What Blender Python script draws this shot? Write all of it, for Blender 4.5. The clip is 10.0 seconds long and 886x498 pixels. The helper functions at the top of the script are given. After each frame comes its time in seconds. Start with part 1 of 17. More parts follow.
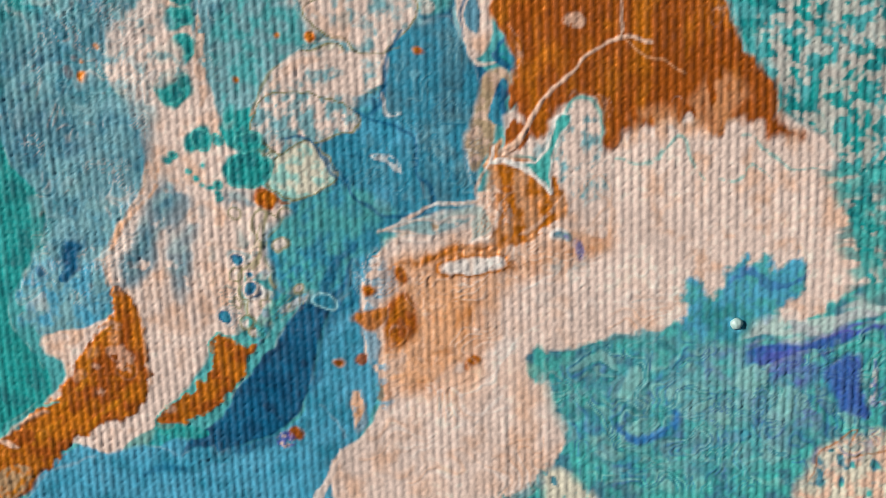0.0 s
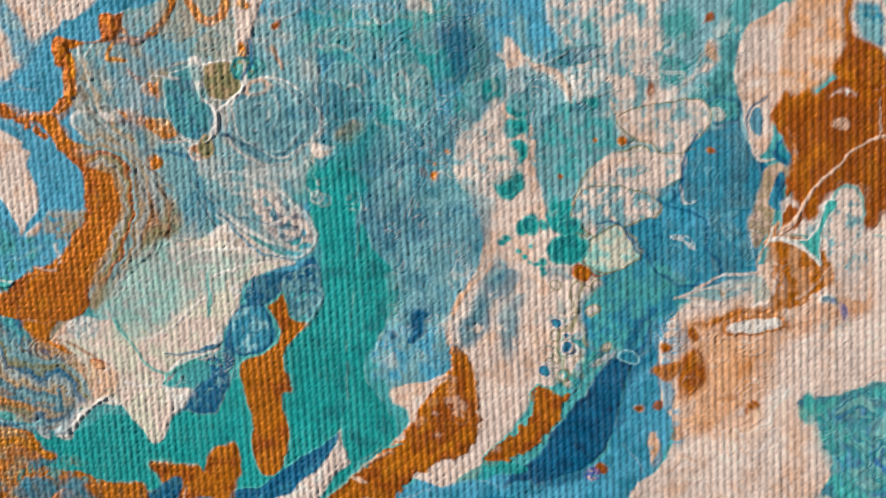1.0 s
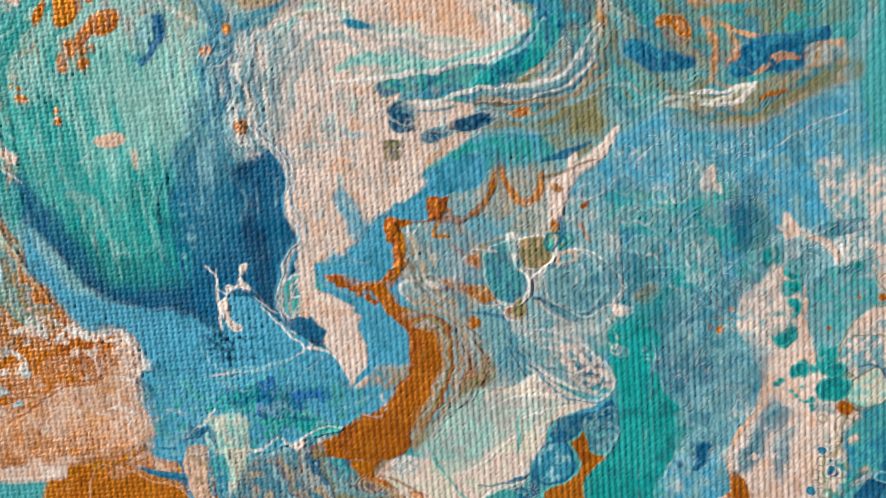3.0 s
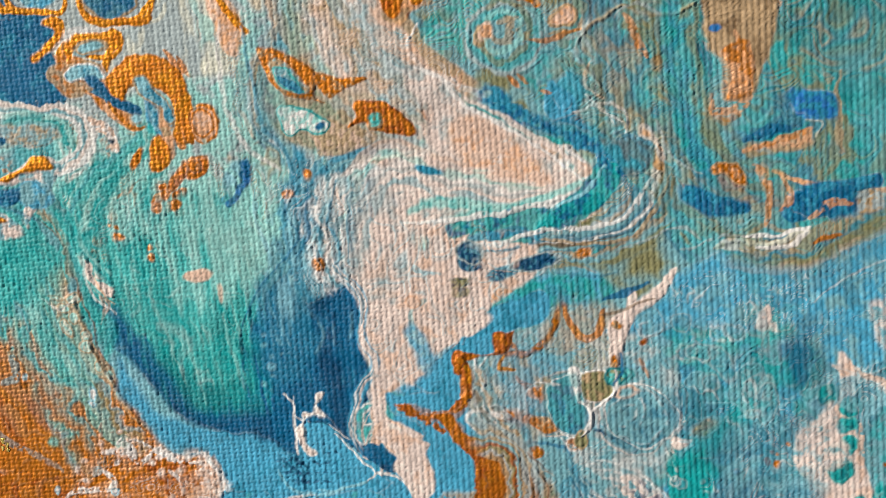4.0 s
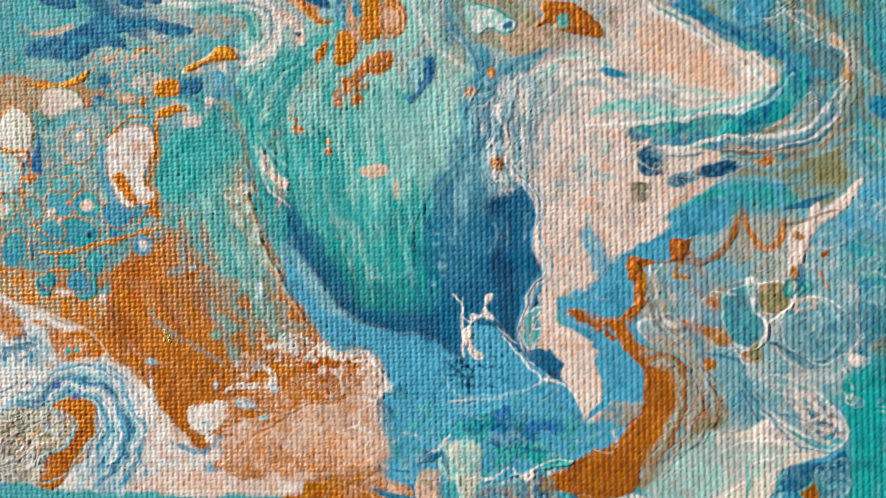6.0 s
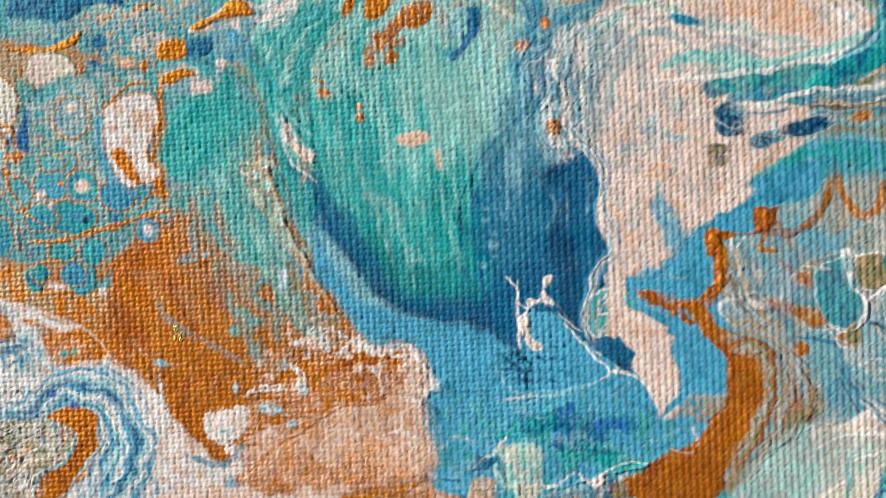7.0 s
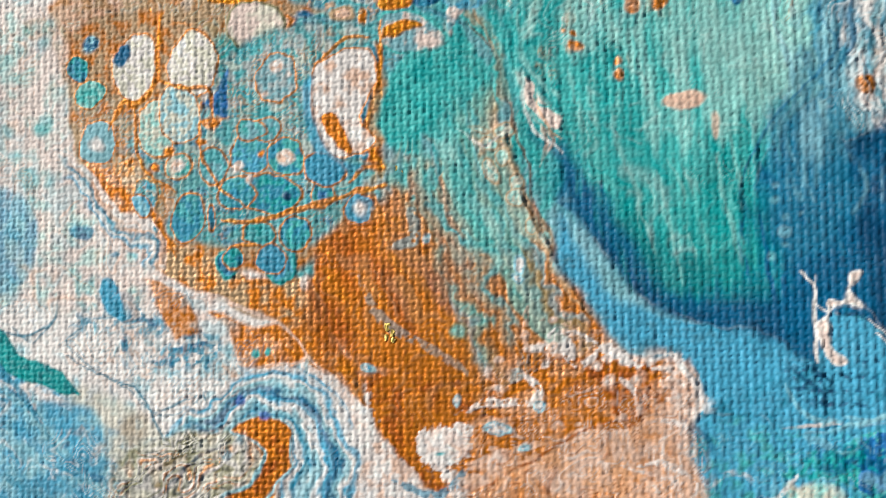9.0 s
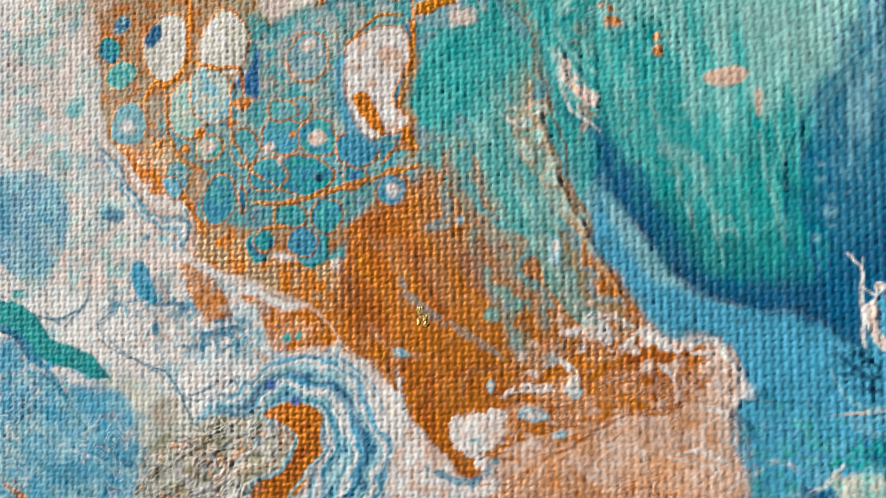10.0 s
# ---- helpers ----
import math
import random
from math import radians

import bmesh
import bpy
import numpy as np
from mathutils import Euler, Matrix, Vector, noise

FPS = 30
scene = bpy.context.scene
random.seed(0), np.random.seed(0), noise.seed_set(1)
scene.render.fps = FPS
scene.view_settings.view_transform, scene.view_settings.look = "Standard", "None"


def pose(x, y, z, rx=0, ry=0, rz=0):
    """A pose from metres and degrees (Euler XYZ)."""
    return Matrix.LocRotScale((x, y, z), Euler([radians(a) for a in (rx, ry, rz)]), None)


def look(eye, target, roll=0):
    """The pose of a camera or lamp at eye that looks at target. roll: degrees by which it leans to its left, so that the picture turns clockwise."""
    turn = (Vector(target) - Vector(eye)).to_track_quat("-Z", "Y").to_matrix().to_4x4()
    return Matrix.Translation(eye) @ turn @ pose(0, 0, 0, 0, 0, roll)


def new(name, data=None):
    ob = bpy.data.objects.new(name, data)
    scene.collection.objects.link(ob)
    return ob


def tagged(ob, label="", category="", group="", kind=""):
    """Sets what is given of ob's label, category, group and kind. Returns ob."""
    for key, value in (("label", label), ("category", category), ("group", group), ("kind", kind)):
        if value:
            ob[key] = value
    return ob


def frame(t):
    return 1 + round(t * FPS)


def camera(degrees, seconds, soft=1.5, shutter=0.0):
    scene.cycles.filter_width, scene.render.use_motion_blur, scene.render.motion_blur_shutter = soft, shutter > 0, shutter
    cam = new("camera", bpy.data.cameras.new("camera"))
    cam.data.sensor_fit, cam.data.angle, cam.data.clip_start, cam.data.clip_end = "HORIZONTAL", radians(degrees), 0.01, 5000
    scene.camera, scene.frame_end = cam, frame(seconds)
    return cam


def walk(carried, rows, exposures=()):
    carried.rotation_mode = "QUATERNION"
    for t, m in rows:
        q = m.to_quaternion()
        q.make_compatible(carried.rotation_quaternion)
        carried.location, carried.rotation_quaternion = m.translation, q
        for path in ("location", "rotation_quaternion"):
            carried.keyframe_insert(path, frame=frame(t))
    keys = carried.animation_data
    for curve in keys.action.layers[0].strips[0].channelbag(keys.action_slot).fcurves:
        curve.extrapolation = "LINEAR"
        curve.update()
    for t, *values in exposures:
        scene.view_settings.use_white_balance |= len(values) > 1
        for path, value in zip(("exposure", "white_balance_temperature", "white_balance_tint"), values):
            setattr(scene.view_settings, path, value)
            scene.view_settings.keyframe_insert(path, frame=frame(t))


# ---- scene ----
cam = camera(40.08, 10.0, soft=0.8)
mm = 0.001
PATH = [
    (0, (44.89, 14, 78.84), (41.82, -5.09, 0), -169.8),
    (0.5, (32.28, 16.77, 88.07), (27.13, -3.08, 0), -165.18),
    (1, (26.87, 16.78, 97.51), (18.69, -0.04, 0), -154.12),
    (1.5, (18.41, 17.39, 102.53), (11.5, -1.45, 0), -159.95),
    (2, (10.28, 17.44, 105.17), (5.04, -3.3, 0), -165.91),
    (2.5, (4.65, 23.91, 106.01), (-0.06, -0.03, 0), -169.44),
    (3, (-4.21, 35.36, 111.29), (-7.72, 14.17, 0), -171.92),
    (3.2, (-5.3, 39.27, 113.08), (-8.44, 19.64, 0), -172.54),
    (4.3, (-1.12, 43.28, 117.87), (-15.05, 29.57, 0), -135.11),
    (4.5, (-3.22, 45.62, 119.47), (-15.17, 28.1, 0), -145.71),
    (5, (-4.08, 40.08, 123.81), (-20.81, 25, 0), -131),
    (5.5, (-10.36, 32.93, 121.6), (-26.11, 22.65, 0), -121.43),
    (5.7, (-12.34, 27.35, 121.32), (-28.68, 21.52, 0), -107.81),
    (6.8, (-24.78, 19.84, 108.06), (-34.63, 15.48, 0), -113.8),
    (7, (-25.2, 19.91, 105.46), (-35.62, 15.42, 0), -113.15),
    (7.5, (-30.95, 18.72, 97.48), (-41.11, 13.84, 0), -115.32),
    (8, (-31.81, 14.37, 93.34), (-43.44, 14.1, 0), -90.97),
    (8.5, (-34.61, 11.57, 90.18), (-49.58, 15.12, 0), -75.74),
    (9, (-34.96, 10.97, 87.54), (-55.56, 14.09, 0), -80.02),
    (9.5, (-33.8, 11.13, 85.27), (-57.01, 12.56, 0), -84.88),
    (10, (-34.37, 9.9, 85.21), (-58.06, 12.72, 0), -81.72),
]
walk(cam, [(t, look(Vector(eye) * mm, Vector(target) * mm, roll)) for t, eye, target, roll in PATH],
     exposures=((0, -0.13, 6550, 10), (2, -0.09, 6400, 8), (4.5, -0.01, 6400, 8), (7.5, 0.01, 6250, 8), (9.3, 0.05, 6200, 7.5), (10, -0.11, 6200, 7.5)))

# ---- world and light: a soft window-like daylight from the upper left ----
world = bpy.data.worlds.new("daylight")
world.use_nodes = True
scene.world = world
wn = world.node_tree
sky = wn.nodes.new("ShaderNodeTexSky")
sky.sky_type = "NISHITA"
sky.sun_disc = False
SUN_EL, SUN_AZ = radians(33), radians(-70)
sky.sun_elevation, sky.sun_rotation = SUN_EL, SUN_AZ
wn.links.new(sky.outputs[0], wn.nodes["Background"].inputs[0])
wn.nodes["Background"].inputs[1].default_value = 0.030
sun = new("sun", bpy.data.lights.new("sun", "SUN"))
sun.data.energy, sun.data.angle, sun.data.color = 4.35, radians(5), (1.0, 0.94, 0.87)
way = Vector((math.sin(SUN_AZ) * math.cos(SUN_EL), math.cos(SUN_AZ) * math.cos(SUN_EL), math.sin(SUN_EL)))
sun.matrix_world = look(way * 0.6, (0, 0, 0))

# ---- the sheet of canvas: millimetres, x to the right, y up the picture ----
X0, X1, Y0, Y1, STEP = -101.0, 77.0, -29.0, 57.0, 0.115
NX, NY = int((X1 - X0) / STEP) + 1, int((Y1 - Y0) / STEP) + 1
gx = (X0 + STEP * np.arange(NX)).astype(np.float32)
gy = (Y0 + STEP * np.arange(NY)).astype(np.float32)
GX, GY = np.meshgrid(gx, gy)
LATTICE = np.random.RandomState(7).rand(8, 256, 256).astype(np.float32)


def value_noise(x, y, seed=0):
    """Smooth lattice noise, 0 to 1, one knot a unit."""
    fx, fy = np.floor(x), np.floor(y)
    i, j = fx.astype(np.int32), fy.astype(np.int32)
    u, v = x - fx, y - fy
    u, v = u * u * (3 - 2 * u), v * v * (3 - 2 * v)
    table = LATTICE[seed % 8]
    i, j = i + 37 * seed, j + 59 * seed
    a, b = table[j & 255, i & 255], table[j & 255, (i + 1) & 255]
    c, d = table[(j + 1) & 255, i & 255], table[(j + 1) & 255, (i + 1) & 255]
    return (a * (1 - u) + b * u) * (1 - v) + (c * (1 - u) + d * u) * v


def fractal(x, y, scale, seed=0, octaves=3, angle=0.0, stretch=1.0):
    """Layered noise, 0 to 1, drawn out along an angle by stretch."""
    a = radians(angle)
    p = (x * math.cos(a) + y * math.sin(a)) / (scale * stretch)
    q = (-x * math.sin(a) + y * math.cos(a)) / scale
    total, weight, sum_w = 0.0, 1.0, 0.0
    for k in range(octaves):
        total = total + weight * value_noise(p * 2 ** k, q * 2 ** k, seed + k)
        sum_w += weight
        weight *= 0.55
    return np.clip((total / sum_w - 0.5) * 1.7 + 0.5, 0, 1)


def ramp(x, a, b):
    u = np.clip((x - a) / (b - a), 0, 1)
    return u * u * (3 - 2 * u)


# paint edges wander a little: every shape is laid in these bent coordinates
BX = GX + 0.55 * (fractal(GX, GY, 2.6, 1) - 0.5) + 0.10 * (fractal(GX, GY, 0.6, 2, 2) - 0.5)
BY = GY + 0.55 * (fractal(GX, GY, 2.6, 3) - 0.5) + 0.10 * (fractal(GX, GY, 0.6, 4, 2) - 0.5)


def tone(r, g, b):
    """A paint's base colour from its swatch."""
    return np.array([(c / 255 / 12.92) if c < 10.3 else ((c / 255 + 0.055) / 1.055) ** 2.4 for c in (r, g, b)], np.float32)


PAINT = {
    "teal": tone(18, 166, 164), "pine": tone(10, 126, 132), "aqua": tone(76, 176, 180), "sky": tone(78, 171, 204),
    "pale": tone(150, 206, 216), "blue": tone(46, 146, 176), "deep": tone(0, 102, 144), "navy": tone(0, 70, 108),
    "mist": tone(124, 178, 186), "slate": tone(66, 132, 154), "pink": tone(242, 218, 204), "white": tone(246, 238, 230),
    "blush": tone(236, 196, 170), "peach": tone(238, 176, 128), "gold": tone(218, 140, 20), "bronze": tone(206, 120, 14),
    "rust": tone(176, 90, 14), "brown": tone(128, 66, 22), "mint": tone(156, 216, 206), "jade": tone(72, 188, 182),
    "violet": tone(88, 92, 184), "royal": tone(50, 96, 178), "grey": tone(176, 188, 186), "olive": tone(140, 136, 92), "tan": tone(190, 158, 118),
    "ink": tone(40, 62, 80), "umber": tone(120, 92, 60), "cobalt": tone(38, 120, 190), "cream": tone(226, 222, 200),
}
METAL = {"gold": 0.45, "bronze": 0.36, "rust": 0.30, "brown": 0.2}
LOOKS = {
    "teal": "glossy teal green acrylic paint", "pine": "dark teal green acrylic paint", "aqua": "soft aqua acrylic paint", "sky": "sky blue acrylic paint",
    "pale": "pale blue acrylic paint", "blue": "mid blue acrylic paint", "deep": "deep blue acrylic paint", "navy": "dark navy blue acrylic paint",
    "mist": "misty grey blue acrylic paint", "slate": "slate blue acrylic paint", "pink": "pale pinkish white acrylic paint", "white": "white acrylic paint",
    "blush": "blush pink acrylic paint", "peach": "peach coloured acrylic paint", "gold": "shimmering gold acrylic paint", "bronze": "metallic bronze orange acrylic paint",
    "rust": "metallic rust brown acrylic paint", "brown": "dark brown acrylic paint", "mint": "pale mint green acrylic paint", "jade": "jade green acrylic paint",
    "violet": "violet blue acrylic paint", "royal": "royal blue acrylic paint", "grey": "light grey acrylic paint", "olive": "olive green acrylic paint", "tan": "tan brown acrylic paint",
    "ink": "blackish blue acrylic paint", "umber": "umber brown acrylic paint", "cobalt": "cobalt blue acrylic paint", "cream": "cream white acrylic paint",
}

COLOUR = np.empty((NY, NX, 3), np.float32)
METALLIC = np.zeros((NY, NX), np.float32)
RELIEF = np.zeros((NY, NX), np.float32)
OWNER = np.zeros((NY, NX), np.int16)
OWNERS = [("ground_coat", "mottled blue and teal ground coat of paint")]
COLOUR[:] = PAINT["aqua"]
count = [0]


def spline(pts, closed, per=5):
    """A smooth line through a few guide points, x and y in turn."""
    p = np.array(pts, float).reshape(-1, 2)
    n = len(p)
    out = []
    for k in range(n if closed else n - 1):
        if closed:
            a, b, c, d = p[k - 1], p[k], p[(k + 1) % n], p[(k + 2) % n]
        else:
            a, b, c, d = p[max(k - 1, 0)], p[k], p[k + 1], p[min(k + 2, n - 1)]
        for i in range(per):
            t = i / per
            out.append(0.5 * (2 * b + (c - a) * t + (2 * a - 5 * b + 4 * c - d) * t * t + (3 * b - a - 3 * c + d) * t ** 3))
    if not closed:
        out.append(p[-1])
    return np.array(out, np.float32)


def window(line, margin):
    x0, y0 = line.min(0) - margin
    x1, y1 = line.max(0) + margin
    i0, i1 = max(int((x0 - X0) / STEP), 0), min(int((x1 - X0) / STEP) + 2, NX)
    j0, j1 = max(int((y0 - Y0) / STEP), 0), min(int((y1 - Y0) / STEP) + 2, NY)
    return (slice(j0, j1), slice(i0, i1)) if i1 > i0 and j1 > j0 else None


def lay(win, dist, col, soft, a, mot, ms, ang, st, thick, rim, rw, mix, part, fray=0.0, fine=0.12, fringe=0.25, flat=0.0):
    """Lays paint where dist (millimetres, positive inside) is above nought; its edge wanders, frays along ang and carries a broken fringe."""
    count[0] += 1
    seed = count[0]
    x, y = BX[win], BY[win]
    dist = dist + fine * (fractal(x, y, 0.8, seed, 3) - 0.5)
    if fray:
        dist = dist + fray * (fractal(x, y, ms, seed + 1, 3, ang, st) - 0.5)
    alpha = ramp(dist, -soft, soft)
    if mot:
        alpha = alpha * ramp(fractal(x, y, ms, seed, 3 if ms > 0.7 else 2, ang, st), mot - 0.16, mot + 0.16)
    alpha = (alpha * a)[..., None]
    shade = PAINT[col]
    if mix:
        second, share, size = mix
        m = ramp(fractal(x, y, size, seed + 3, 4, ang, st), 0.72 - share, 1.28 - share)[..., None]
        shade = shade * (1 - m) + PAINT[second] * m
    COLOUR[win] = COLOUR[win] * (1 - alpha) + shade * alpha
    METALLIC[win] = METALLIC[win] * (1 - alpha[..., 0]) + METAL.get(col, 0.0) * alpha[..., 0]
    RELIEF[win] *= 1 - flat * alpha[..., 0]
    RELIEF[win] += thick * ramp(dist, -0.15, 0.25) * alpha[..., 0]
    if rim:
        edge = np.exp(-((dist - rw * 0.3) / rw) ** 2)[..., None] * a
        COLOUR[win] = COLOUR[win] * (1 - edge) + PAINT[rim] * edge
        METALLIC[win] = METALLIC[win] * (1 - edge[..., 0]) + METAL.get(rim, 0.0) * edge[..., 0]
        RELIEF[win] += 0.02 * edge[..., 0]
    elif part and fringe:
        edge = np.exp(-((dist + 0.02) / 0.085) ** 2) * ramp(fractal(x, y, 1.4, seed + 5, 2), 0.42, 0.7) * fringe * a
        line = (PAINT["white"] if seed % 3 else PAINT["slate"]) * 0.65 + shade * 0.35
        COLOUR[win] = COLOUR[win] * (1 - edge[..., None]) + line * edge[..., None]
        RELIEF[win] += 0.025 * edge
    if part:
        hold = alpha[..., 0] > 0.5
        if hold.sum() > 90:
            OWNERS.append((part, LOOKS[col]))
            OWNER[win][hold] = len(OWNERS) - 1


def patch(col, pts, soft=0.12, a=1.0, mot=0.0, ms=1.5, ang=0.0, st=1.0, thick=0.03, rim=None, rw=0.14, mix=None, part="paint_patch", fray=0.0, fine=0.12, fringe=0.25, flat=0.0):
    """A pool of paint inside a smooth closed outline."""
    line = spline(pts, True)
    win = window(line, 1.0 + soft + fray)
    if win is None:
        return
    x, y = BX[win], BY[win]
    inside = np.zeros(x.shape, bool)
    near = np.full(x.shape, 1e9, np.float32)
    for (px, py), (qx, qy) in zip(line, np.roll(line, -1, 0)):
        dx, dy = qx - px, qy - py
        rx, ry = x - px, y - py
        t = np.clip((rx * dx + ry * dy) / (dx * dx + dy * dy + 1e-9), 0, 1)
        near = np.minimum(near, (rx - t * dx) ** 2 + (ry - t * dy) ** 2)
        if dy != 0:
            inside ^= ((py > y) != (qy > y)) & (rx < dx * ry / dy)
    dist = np.sqrt(near)
    lay(win, np.where(inside, dist, -dist), col, soft, a, mot, ms, ang, st, thick, rim, rw, mix, part, fray, fine, fringe, flat)


def vein(col, w, pts, soft=0.08, a=1.0, mot=0.0, ms=1.0, ang=0.0, st=1.0, thick=0.02, rim=None, rw=0.12, mix=None, part=None, w2=None):
    """A trail of paint along a smooth line; its width goes from w to w2 or tapers at both ends."""
    line = spline(pts, False)
    win = window(line, w + 1.0)
    if win is None:
        return
    x, y = BX[win], BY[win]
    best = np.full(x.shape, -1e9, np.float32)
    n = len(line) - 1
    for k in range(n):
        (px, py), (qx, qy) = line[k], line[k + 1]
        dx, dy = qx - px, qy - py
        rx, ry = x - px, y - py
        t = np.clip((rx * dx + ry * dy) / (dx * dx + dy * dy + 1e-9), 0, 1)
        s = (k + t) / n
        half = 0.5 * ((w + (w2 - w) * s) if w2 is not None else w * (0.45 + 0.55 * np.sin(np.pi * np.clip(s, 0, 1))))
        best = np.maximum(best, half - np.sqrt((rx - t * dx) ** 2 + (ry - t * dy) ** 2))
    lay(win, best, col, soft, a, mot, ms, ang, st, thick, rim, rw, mix, part, 0.0, min(0.15, w * 0.25))


def cell(col, cx, cy, rx, ry, ang=0.0, soft=0.12, a=1.0, mot=0.0, ms=1.0, rim=None, rw=0.14, mix=None, thick=0.02, part="paint_cell"):
    """A rounded cell, the kind that opens in poured paint."""
    r = max(rx, ry) + 0.6
    win = window(np.array([[cx - r, cy - r], [cx + r, cy + r]], np.float32), 0.5)
    if win is None:
        return
    x, y = BX[win] - cx, BY[win] - cy
    c, s = math.cos(radians(ang)), math.sin(radians(ang))
    u, v = (x * c + y * s) / rx, (-x * s + y * c) / ry
    d = np.sqrt(u * u + v * v) + 0.14 * (fractal(x + 9 * cx, y + 9 * cy, max(rx, ry) * 0.8, count[0], 2) - 0.5)
    lay(win, (1 - d) * min(rx, ry), col, soft, a, mot, ms, 0, 1, thick, rim, rw, mix, part, 0.0, min(0.14, 0.25 * min(rx, ry)))


def crease(pts, w=0.3, h=0.06, col=None, a=0.6):
    """A raised wrinkle in the paint skin, tinted or not."""
    line = spline(pts, False)
    win = window(line, w + 0.6)
    if win is None:
        return
    x, y = BX[win], BY[win]
    near = np.full(x.shape, 1e9, np.float32)
    for (px, py), (qx, qy) in zip(line[:-1], line[1:]):
        dx, dy = qx - px, qy - py
        rx, ry = x - px, y - py
        t = np.clip((rx * dx + ry * dy) / (dx * dx + dy * dy + 1e-9), 0, 1)
        near = np.minimum(near, (rx - t * dx) ** 2 + (ry - t * dy) ** 2)
    bump = np.exp(-near / (0.5 * w) ** 2)
    RELIEF[win] += h * bump
    if col:
        k = (bump * a)[..., None]
        COLOUR[win] = COLOUR[win] * (1 - k) + PAINT[col] * k
        METALLIC[win] *= 1 - k[..., 0]


def stream(cols, w, pts, w2=None, jitter=0.35, ms=1.2, a=1.0, crest=0.014):
    """A marbled stream: stripes of several paints running side by side along a smooth line."""
    count[0] += 1
    line = spline(pts, False)
    top = max(w, w2 or w)
    win = window(line, top)
    if win is None:
        return
    x, y = BX[win], BY[win]
    near = np.full(x.shape, 1e9, np.float32)
    side = np.zeros(x.shape, np.float32)
    along = np.zeros(x.shape, np.float32)
    n = len(line) - 1
    for k in range(n):
        (px, py), (qx, qy) = line[k], line[k + 1]
        dx, dy = qx - px, qy - py
        rx, ry = x - px, y - py
        t = np.clip((rx * dx + ry * dy) / (dx * dx + dy * dy + 1e-9), 0, 1)
        d = np.sqrt((rx - t * dx) ** 2 + (ry - t * dy) ** 2)
        m = d < near
        near = np.where(m, d, near)
        side = np.where(m, np.where(dx * ry - dy * rx > 0, d, -d), side)
        along = np.where(m, (k + t) / n, along)
    width = w + ((w2 if w2 is not None else w) - w) * along
    s = side / width + 0.5 + (jitter * (fractal(x, y, ms * 2.5, count[0], 3) - 0.5) * 3 + 1.1 * (fractal(side + 20, along * 9, 0.5, count[0] + 1, 2) - 0.5)) / len(cols)
    k = np.clip(s * len(cols) - 0.5, 0, len(cols) - 1)
    lo = np.floor(k).astype(int)
    f = ramp(k - lo, 0.1, 0.9)[..., None]
    table = np.array([PAINT[c] for c in cols], np.float32)
    shine = np.array([METAL.get(c, 0.0) for c in cols], np.float32)
    hi = np.minimum(lo + 1, len(cols) - 1)
    shade = table[lo] * (1 - f) + table[hi] * f
    ends = ramp(along, 0.0, 0.10) * (1 - ramp(along, 0.90, 1.0))
    alpha = (ramp(width / 2 - near, -0.12, 0.15) * ends * a)[..., None]
    COLOUR[win] = COLOUR[win] * (1 - alpha) + shade * alpha
    METALLIC[win] = METALLIC[win] * (1 - alpha[..., 0]) + (shine[lo] * (1 - f[..., 0]) + shine[hi] * f[..., 0]) * alpha[..., 0]
    RELIEF[win] += crest * alpha[..., 0] * (0.5 + 0.5 * np.cos(2 * np.pi * k))


def lace(cols, pts, scale=2.0, levels=6, w=0.16, a=0.6, h=0.03, ang=0.0, st=1.0, soft=0.6, bend=1.6, keep=0.45):
    """Fine marbled lines of several paints, like contours of a folded field, inside an outline."""
    count[0] += 1
    seed = count[0]
    line = spline(pts, True, 3)
    win = window(line, soft)
    if win is None:
        return
    x, y = BX[win], BY[win]
    inside = np.zeros(x.shape, bool)
    near = np.full(x.shape, 1e9, np.float32)
    for (px, py), (qx, qy) in zip(line, np.roll(line, -1, 0)):
        dx, dy = qx - px, qy - py
        rx, ry = x - px, y - py
        t = np.clip((rx * dx + ry * dy) / (dx * dx + dy * dy + 1e-9), 0, 1)
        near = np.minimum(near, (rx - t * dx) ** 2 + (ry - t * dy) ** 2)
        if dy != 0:
            inside ^= ((py > y) != (qy > y)) & (rx < dx * ry / dy)
    mask = ramp(np.where(inside, 1.0, -1.0) * np.sqrt(near), -soft, soft)
    u = x + bend * (fractal(x, y, scale * 1.3, seed + 1, 2) - 0.5) * scale
    v = y + bend * (fractal(x, y, scale * 1.3, seed + 2, 2) - 0.5) * scale
    f = fractal(u, v, scale, seed + 3, 1, ang, st) * levels
    for k, col in enumerate(cols):
        g = f + k / len(cols)
        d = np.abs(g - np.round(g))
        where = ramp(fractal(x, y, scale * 0.9, seed + 4 + k, 2), keep, keep + 0.25)
        bump = np.exp(-(d / w) ** 2) * mask * where
        k3 = (bump * a)[..., None]
        COLOUR[win] = COLOUR[win] * (1 - k3) + PAINT[col] * k3
        METALLIC[win] = METALLIC[win] * (1 - k3[..., 0]) + METAL.get(col, 0.0) * k3[..., 0]
        RELIEF[win] += h * bump


def speckle(col, pts, share=0.5, size=0.5, a=0.9, n=0.0):
    """Small flecks of a paint scattered inside an outline."""
    patch(col, pts, 0.5, a, 1.0 - share, size, thick=0.01, part=None)


